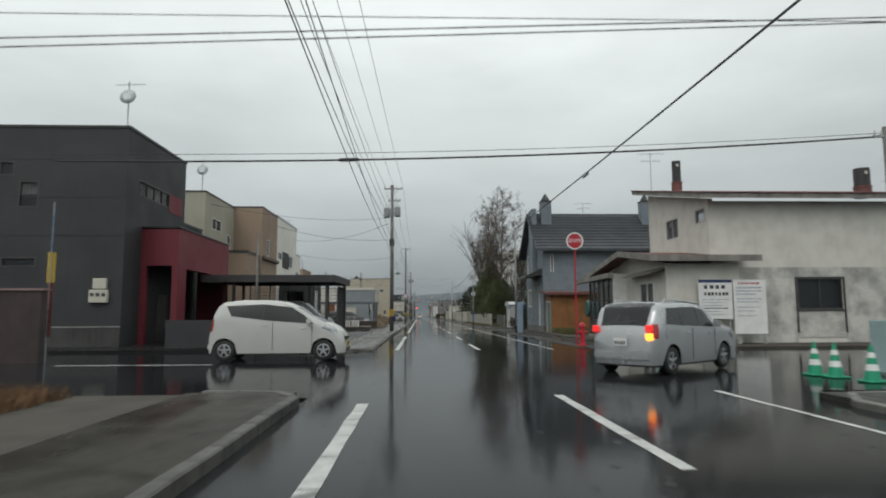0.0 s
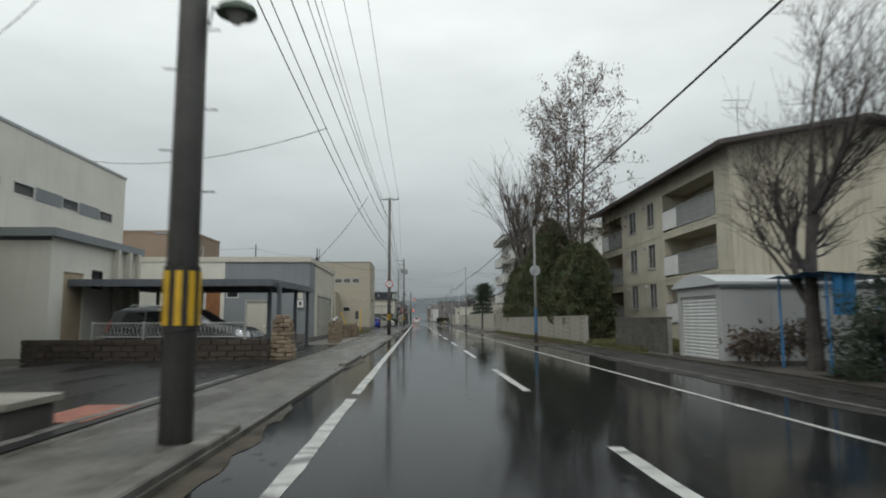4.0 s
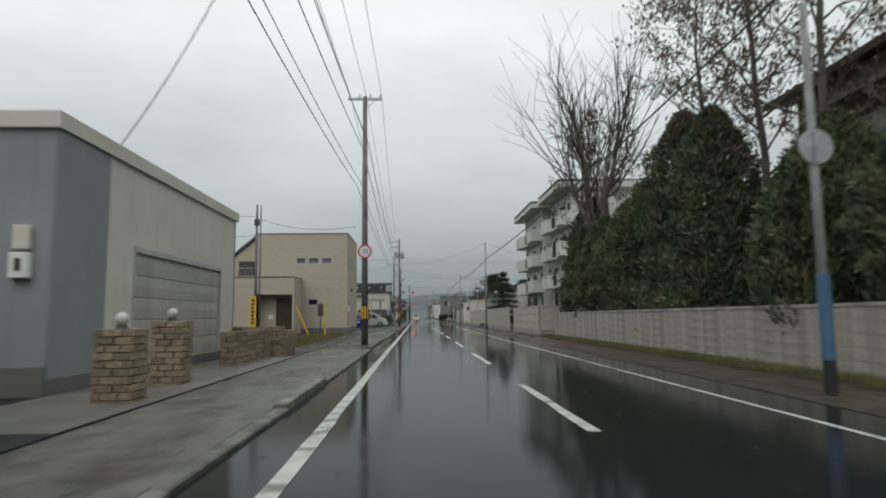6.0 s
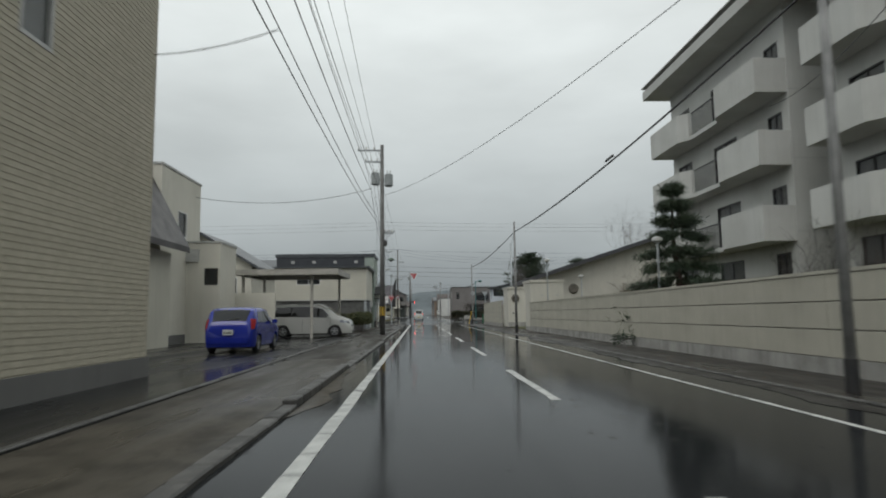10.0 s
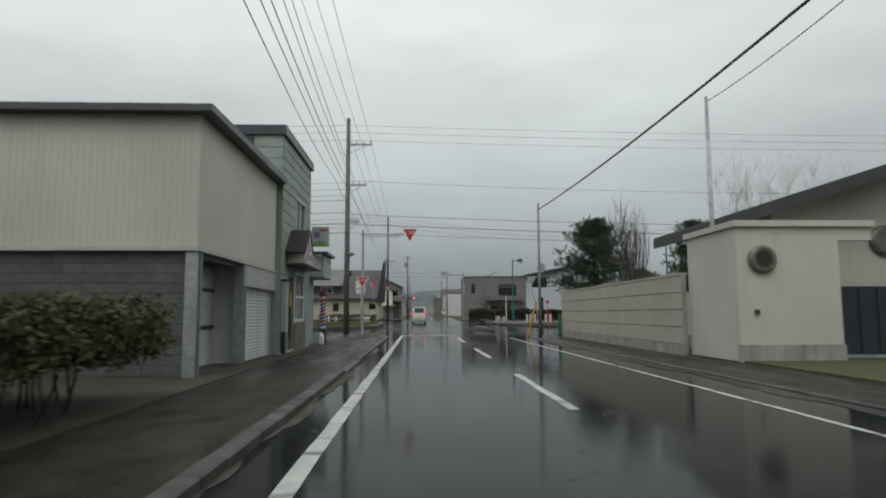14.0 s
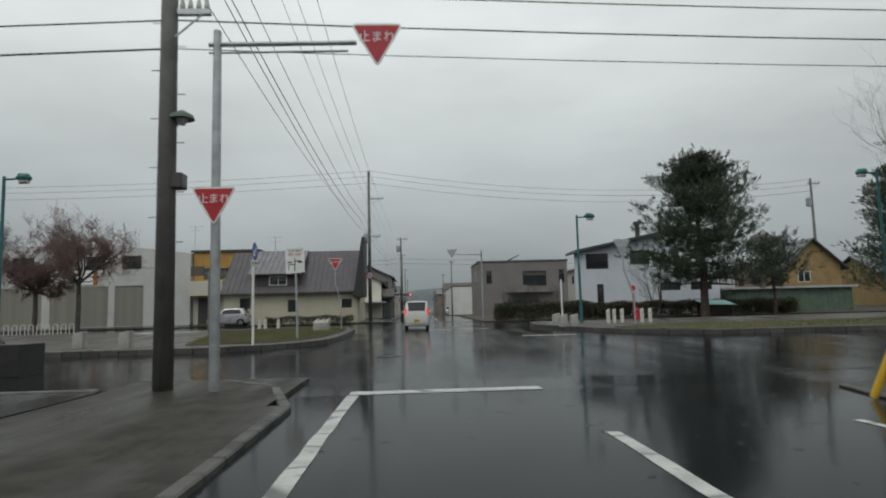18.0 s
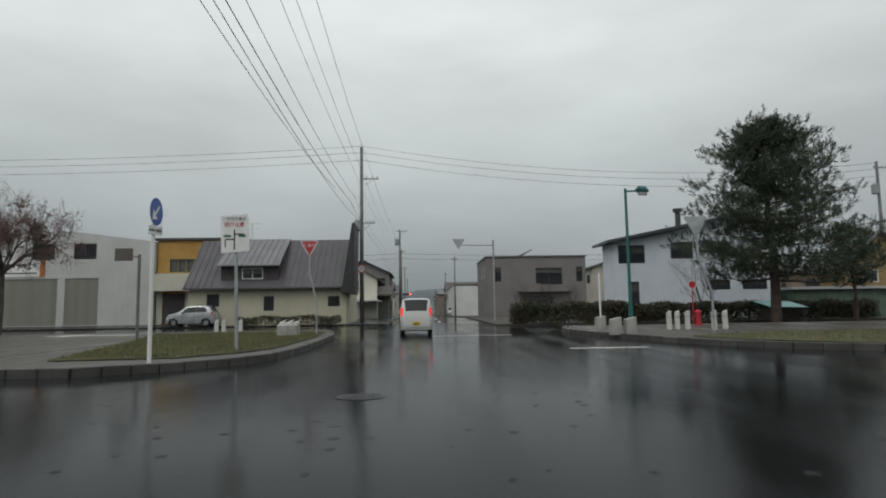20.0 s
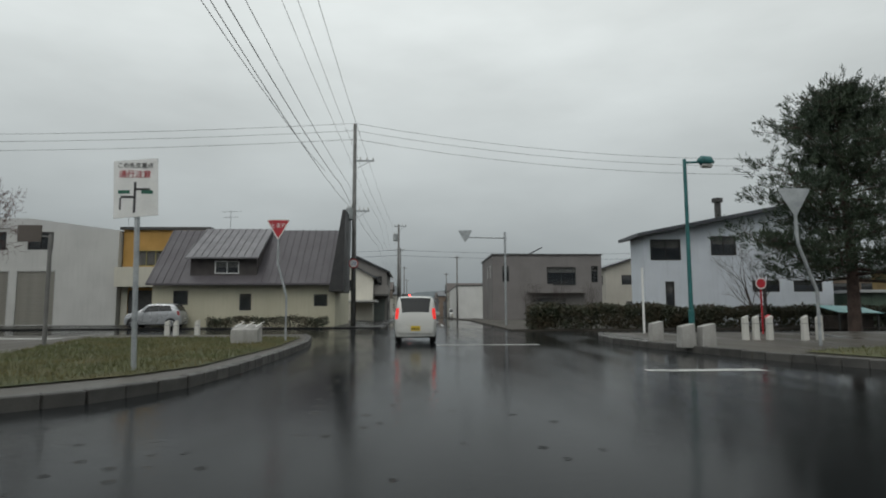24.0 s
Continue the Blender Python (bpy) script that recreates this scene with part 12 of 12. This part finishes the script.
tapered_pillar("tan rough-stone gate pillar narrowing to a rounded head", -3.98, 64.02, 1.42, 0.78, 0.52, 11, 1)
masonry("stone_pillar", "tan stone pillar carrying a globe lamp", -4.45, -3.9, 77.7, 78.25, 1.15, STONE, 0.115, 0.3, 2)
masonry("stone_pillar", "tan stone pillar carrying a globe lamp", -4.65, -4.1, 80.2, 80.75, 1.25, STONE, 0.115, 0.3, 3)
masonry("stone_wall", "low tan stone wall before the garage", -4.75, -4.4, 84.7, 88.6, 0.95, STONE, 0.14, 0.38, 4)
masonry("stone_wall", "low tan stone wall at the grass lot's corner", -8.6, -4.1, 88.9, 89.3, 1.02, STONE, 0.15, 0.42, 5)
masonry("stone_wall", "short stepped tan stone wall", -4.5, -4.1, 89.4, 91.2, 0.88, STONE, 0.15, 0.4, 6)
masonry("block_wall", "low dark brown block wall across the forecourt", -11.65, -4.3, 63.4, 63.62, 0.72, BLOCKB, 0.18, 0.5, 7, RISER)
for x, y, z in ((-4.18, 77.98, 1.16), (-4.38, 80.48, 1.26)):
    th = thing("globe_lamp", (x, y, z), "white glass globe lamp on a stone pillar", "lamp", group="globe lamps")
    bm = bmn()
    bmesh.ops.create_uvsphere(bm, u_segments=16, v_segments=10, radius=0.1, matrix=Matrix.Translation((x, y, z + 0.15)))
    part("globe", bm, mat("opal_glass", (0.55, 0.55, 0.53), (0.5, 0.5, 0.48), 0.15, bump=0), th, smooth=True)
    bm = bmn()
    tube(bm, [(x, y, z - 0.01), (x, y, z + 0.06)], [0.1, 0.07], 10)
    part("foot", bm, BLACKM, th)
DULLW = mat("greyed_white_paint", (0.36, 0.36, 0.345), (0.27, 0.27, 0.26), 0.5, scale=3)
wf = thing("lattice_fence", (-7.2, 63.5, 0.7), "white lattice fence panels on the brown block wall", "fence")
for k in range(4):
    x = -9.62 + k * 1.53
    bm = bmn()
    box(bm, x - 0.035, x + 0.035, 63.46, 63.53, 0.7, 1.27)
    part("post", bm, DULLW, wf)
    if k == 3:
        continue
    bm = bmn()
    for z in (0.8, 1.22):
        tube(bm, [(x, 63.5, z), (x + 1.53, 63.5, z)], 0.02, 5)
    for j in range(13):
        a, b = x + 0.03 + j * 0.113, x + 0.03 + (j + 1) * 0.113
        tube(bm, [(a, 63.5, 0.8), (b, 63.5, 1.22)], 0.008, 4)
        tube(bm, [(a, 63.49, 1.22), (b, 63.49, 0.8)], 0.008, 4)
    part("lattice_panel", bm, DULLW, wf)
# raised terrace before the boxed entrance
terr = thing("terrace", (-8, 51.0, 0.06), "low raised terrace of pale damp concrete with a lipped edge", "terrace")
PALEC = mat("damp_pale_concrete", (0.27, 0.255, 0.22), (0.2, 0.19, 0.165), 0.5, scale=1.0, fine=45, bump=0.3, var=0.12, streak=0.1)
bm = bmn()
box(bm, -14.0, -3.97, 50.58, 51.5, 0.02, 0.37)
part("retaining_wall", bm, RISER, terr, "dark damp concrete face")
bm = bmn()
box(bm, -14.0, -3.9, 50.5, 51.56, 0.37, 0.46)
part("paving", bevelled(bm, 0.012), PALEC, terr, "pale concrete top with a lip")
bm = bmn()
box(bm, -14.0, -8.2, 51.565, 55.48, 0.02, 0.5)
part("apron", bevelled(bm, 0.012), PALEC, terr)
bm = bmn()
box(bm, -12.3, -8.55, 53.7, 55.48, 0.5, 0.78)
part("step", bevelled(bm, 0.012), PALEC, terr)
for x in (-5.87, -5.17):
    y = 51.15
    th = thing("planter", (x, y, 0.46), "square pale planter with a diamond lattice relief", "planter", group="planters")
    bm = bmn()
    box(bm, x - 0.27, x + 0.27, y - 0.27, y + 0.27, 0.5, 0.9)
    part("body", bevelled(bm, 0.015), CONC, th)
    bm = bmn()
    box(bm, x - 0.3, x + 0.3, y - 0.3, y + 0.3, 0.46, 0.5)
    part("saucer", bevelled(bm, 0.015), WHITEP, th, "white plastic saucer")
    bm = bmn()
    box(bm, x - 0.24, x + 0.24, y - 0.24, y + 0.24, 0.9, 0.905)
    part("soil", bm, EARTH, th)
    for fx, fy, ux, uy in ((0, -0.275, 1, 0), (0.275, 0, 0, 1)):
        bm = bmn()
        for j in range(4):
            a = -0.25 + j * 0.125
            for z0, z1 in ((0.53, 0.87), (0.87, 0.53)):
                tube(bm, [(x + fx + ux * a, y + fy + uy * a, z0), (x + fx + ux * (a + 0.125), y + fy + uy * (a + 0.125), z1)], 0.014, 4)
        tube(bm, [(x + fx - ux * 0.28, y + fy - uy * 0.28, 0.89), (x + fx + ux * 0.28, y + fy + uy * 0.28, 0.89)], 0.025, 6)
        part("lattice", bm, WHITEP, th)
bm = bmn()
box(bm, -4.5, -3.75, 51.7, 53.3, 0.06, 0.088)
solo("paving_patch", bm, mat("red_brick_paving", (0.3, 0.09, 0.05), (0.22, 0.07, 0.045), 0.5, scale=4), "patch of wet red brick paving", "pavement", kind="structure")


# ---- things by the side streets ----
def cone(x, y, z=0.0):
    th = thing("traffic_cone", (x, y, z), "green and white banded traffic cone", "traffic cone", group="traffic cones")
    bm = bmn()
    box(bm, x - 0.19, x + 0.19, y - 0.19, y + 0.19, z, z + 0.04)
    part("base", bevelled(bm, 0.01), mat("cone_green", (0.01, 0.3, 0.16), (0.01, 0.24, 0.13), 0.5), th)
    hs_ = (0.04, 0.22, 0.34, 0.46, 0.56, 0.7)
    rs = [0.15 - 0.125 * (h - 0.04) / 0.66 for h in hs_]
    for k in range(5):
        bm = bmn()
        tube(bm, [(x, y, z + hs_[k]), (x, y, z + hs_[k + 1])], [rs[k], rs[k + 1]], 16)
        part("white_band" if k % 2 else "green_band", bm, WHITEP if k % 2 else mat("cone_green", (0.01, 0.3, 0.16)), th)


for x, y in ((9.13, 23.9), (8.37, 21.9), (7.87, 20.6)):
    cone(x, y)
for x, y in ((8.36, 13.1), (8.46, 12.6), (8.57, 11.7)):
    cone(x, y)
tp = thing("site_barrier", (10.3, 13.2, 0.0), "pale teal site barrier panel on feet", "barrier")
bm = bmn()
box(bm, 9.55, 11.2, 13.0, 13.05, 0.05, 1.15)
part("panel", bevelled(bm, 0.015), mat("pale_teal_panel", (0.25, 0.34, 0.34)), tp)
for x in (9.8, 10.9):
    bm = bmn()
    box(bm, x - 0.04, x + 0.04, 12.75, 13.3, 0.0, 0.05)
    part("foot", bm, GALV, tp)
bn = thing("banner", (-10.9, 18.9, 0.0), "tall narrow faded blue and yellow banner on a pole", "banner")
bm = bmn()
tube(bm, [(-10.9, 18.9, -0.01), (-10.9, 18.9, 4.7)], 0.02, 6)
part("pole", bm, GALV, bn)
for z0, z1, m in ((3.2, 4.4, mat("faded_blue_cloth", (0.05, 0.1, 0.16))), (2.3, 3.2, mat("faded_yellow_cloth", (0.42, 0.3, 0.05))), (0.7, 2.3, mat("dark_red_cloth", (0.12, 0.03, 0.03)))):
    bm = bmn()
    wd = {3.2: 0.02, 2.3: 0.044, 0.7: 0.026}[z0]
    g = [[bm.verts.new((-10.88 - 3 * wd + wd * j, 18.9 + 0.03 * math.sin(j * 1.3 + z0), z0 + (z1 - z0) * i / 6)) for j in range(7)] for i in range(7)]
    for i in range(6):
        for j in range(6):
            bm.faces.new((g[i][j], g[i][j + 1], g[i + 1][j + 1], g[i + 1][j]))
    part("cloth", bm, m, bn)
lw2 = thing("brick_wall_end", (-9.5, 17.8, 0.0), "low reddish garden wall end with a cap", "wall")
bm = bmn()
box(bm, -14, -10.7, 18.2, 18.45, -0.02, 2.04)
part("wall", bm, mat("dark_red_fence", (0.05, 0.033, 0.032), (0.036, 0.026, 0.026), 0.6, scale=1.5, streak=0.2), lw2)
bm = bmn()
box(bm, -14, -10.62, 18.15, 18.5, 2.04, 2.1)
part("cap", bm, mat("faded_pink_cap", (0.26, 0.17, 0.16)), lw2)
pl = thing("black_planter", (-11, 199.2, 0.05), "long black planter box at the corner lot", "planter")
bm = bmn()
box(bm, -13.4, -8.9, 198.6, 199.6, gz(199) - 0.02, gz(199) + 0.75)
part("box", bevelled(bm, 0.02), BLACKM, pl)
bm = bmn()
tube(bm, [(-9.6, 199.1, 0.8), (-11.6, 199.2, 2.6)], 0.06, 8)
part("prop", bm, BARK, pl)
wl = thing("white_rail", (-23.7, 224.2, gz(224) + 0.15), "row of small white hoops along the median", "fence")
for k in range(10):
    bm = bmn()
    x, z = -26.1 + k * 0.5, gz(224) + 0.1
    tube(bm, [(x, 224.2, z), (x, 224.2, z + 0.6), (x + 0.04, 224.2, z + 0.68), (x + 0.24, 224.2, z + 0.68), (x + 0.28, 224.2, z + 0.6), (x + 0.28, 224.2, z)], 0.03, 6)
    part("hoop", bm, plaster("bollard_white", (0.55, 0.54, 0.5)), wl)
bm = bmn()
prism(bm, [(x, y, gz(y) + 0.163) for x, y in ((-12.7, 221.4), (-12.7, 222.1), (-15.3, 222.1), (-15.3, 222.9), (-16.9, 221.75), (-15.3, 220.6), (-15.3, 221.4))], (0, 0, 0.004))
solo("road_arrow", bm, PAINT, "worn white arrow painted on the far carriageway", "road marking", kind="structure")

# yellow guards of the pole stays, small signs on the grass lot
def stay_guard(x, y, x2, y2, z, label="yellow plastic guard on a pole stay"):
    bm = bmn()
    tube(bm, [(x, y, gz(y) + 0.02), (x2, y2, z)], 0.05, 10)
    return solo("stay_guard", bm, YELLOW, label, "stay guard", "yellow stay guards", at=(x, y, gz(y) + 0.02))


stay_guard(-6.8, 110.4, -7.8, 110.6, 2.2)
stay_guard(-5.5, 108.3, -5.5, 108.3, 2.4)
stay_guard(6.25, 191.9, 6.65, 191.2, 1.95, "leaning yellow plastic post at the corner")
gp2 = thing("pole_banner", (-10.3, 109.45, 0.7), "narrow yellow upright banner board strapped to a pole", "banner")
bm = bmn()
box(bm, -10.52, -10.1, 109.42, 109.45, 0.7, 2.75)
pb2 = part("board", bevelled(bm, 0.008), YELLOW, gp2)
bars(pb2, 'S', 109.42, [(-10.4, -10.22, 0.95 + k * 0.24, 1.11 + k * 0.24) for k in range(7)], 0.002, BLACKM)
for z in (0.95, 2.5):
    bm = bmn()
    tube(bm, [(-10.32, 109.46, z), (-10.3, 109.6, z)], 0.02, 6)
    part("strap", bm, GALV, gp2)
nb2 = thing("notice_post", (-5.98, 109.6, 0.08), "dark notice box on a thin post beside the pavement", "sign")
bm = bmn()
tube(bm, [(-5.98, 109.6, 0.05), (-5.98, 109.6, 2.3)], 0.03, 6)
part("post", bm, BLACKM, nb2)
bm = bmn()
box(bm, -6.15, -5.8, 109.5, 109.58, 1.4, 2.2)
part("box", bm, FRAMED, nb2)
gc = thing("green_cabinet", (7.85, 191.05, 0.08), "green steel roadside cabinet against the wall's end", "cabinet")
bm = bmn()
box(bm, 7.82, 7.97, 191.02, 191.15, 0.1, 1.24)
part("case", bevelled(bm, 0.02), mat("cabinet_green", (0.02, 0.16, 0.08)), gc)
bm = bmn()
box(bm, 7.8, 7.99, 191.0, 191.17, 0.05, 0.14)
part("plinth", bm, BLACKM, gc)
wb = thing("gas_bottle", (-3.75, 182.2, 0.1), "small white gas bottle at the shop's corner", "bottle")
bm = bmn()
tube(bm, [(-3.75, 182.2, 0.08), (-3.75, 182.2, 0.12), (-3.75, 182.2, 0.42), (-3.75, 182.2, 0.5), (-3.75, 182.2, 0.58)], [0.11, 0.14, 0.14, 0.08, 0.04], 12)
part("bottle", bm, WHITEP, wb)
for x, y, h in ((9.4, 139.5, 3.9), (12.65, 163.3, 3.9), (9.2, 159.3, 4.8)):
    th = thing("garden_lamp", (x, y, 0.08), "round-headed white garden lamp behind the wall", "lamp", group="garden lamps")
    bm = bmn()
    tube(bm, [(x, y, 0.02), (x, y, h)], 0.045, 8)
    part("post", bm, GALV, th)
    bm = bmn()
    tube(bm, [(x, y, h), (x, y, h + 0.1), (x, y, h + 0.2), (x, y, h + 0.26)], [0.08, 0.2, 0.2, 0.05], 14)
    part("head", bm, mat("opal_glass", (0.75, 0.75, 0.73)), th)
bx = thing("meter_post", (7.0, 43.6, 0.08), "blue-grey meter cabinet on the pavement beside a pole", "cabinet")
bm = bmn()
box(bm, 6.82, 7.2, 43.4, 43.75, 0.05, 2.2)
part("case", bevelled(bm, 0.02), mat("blue_grey_case", (0.2, 0.26, 0.32)), bx)
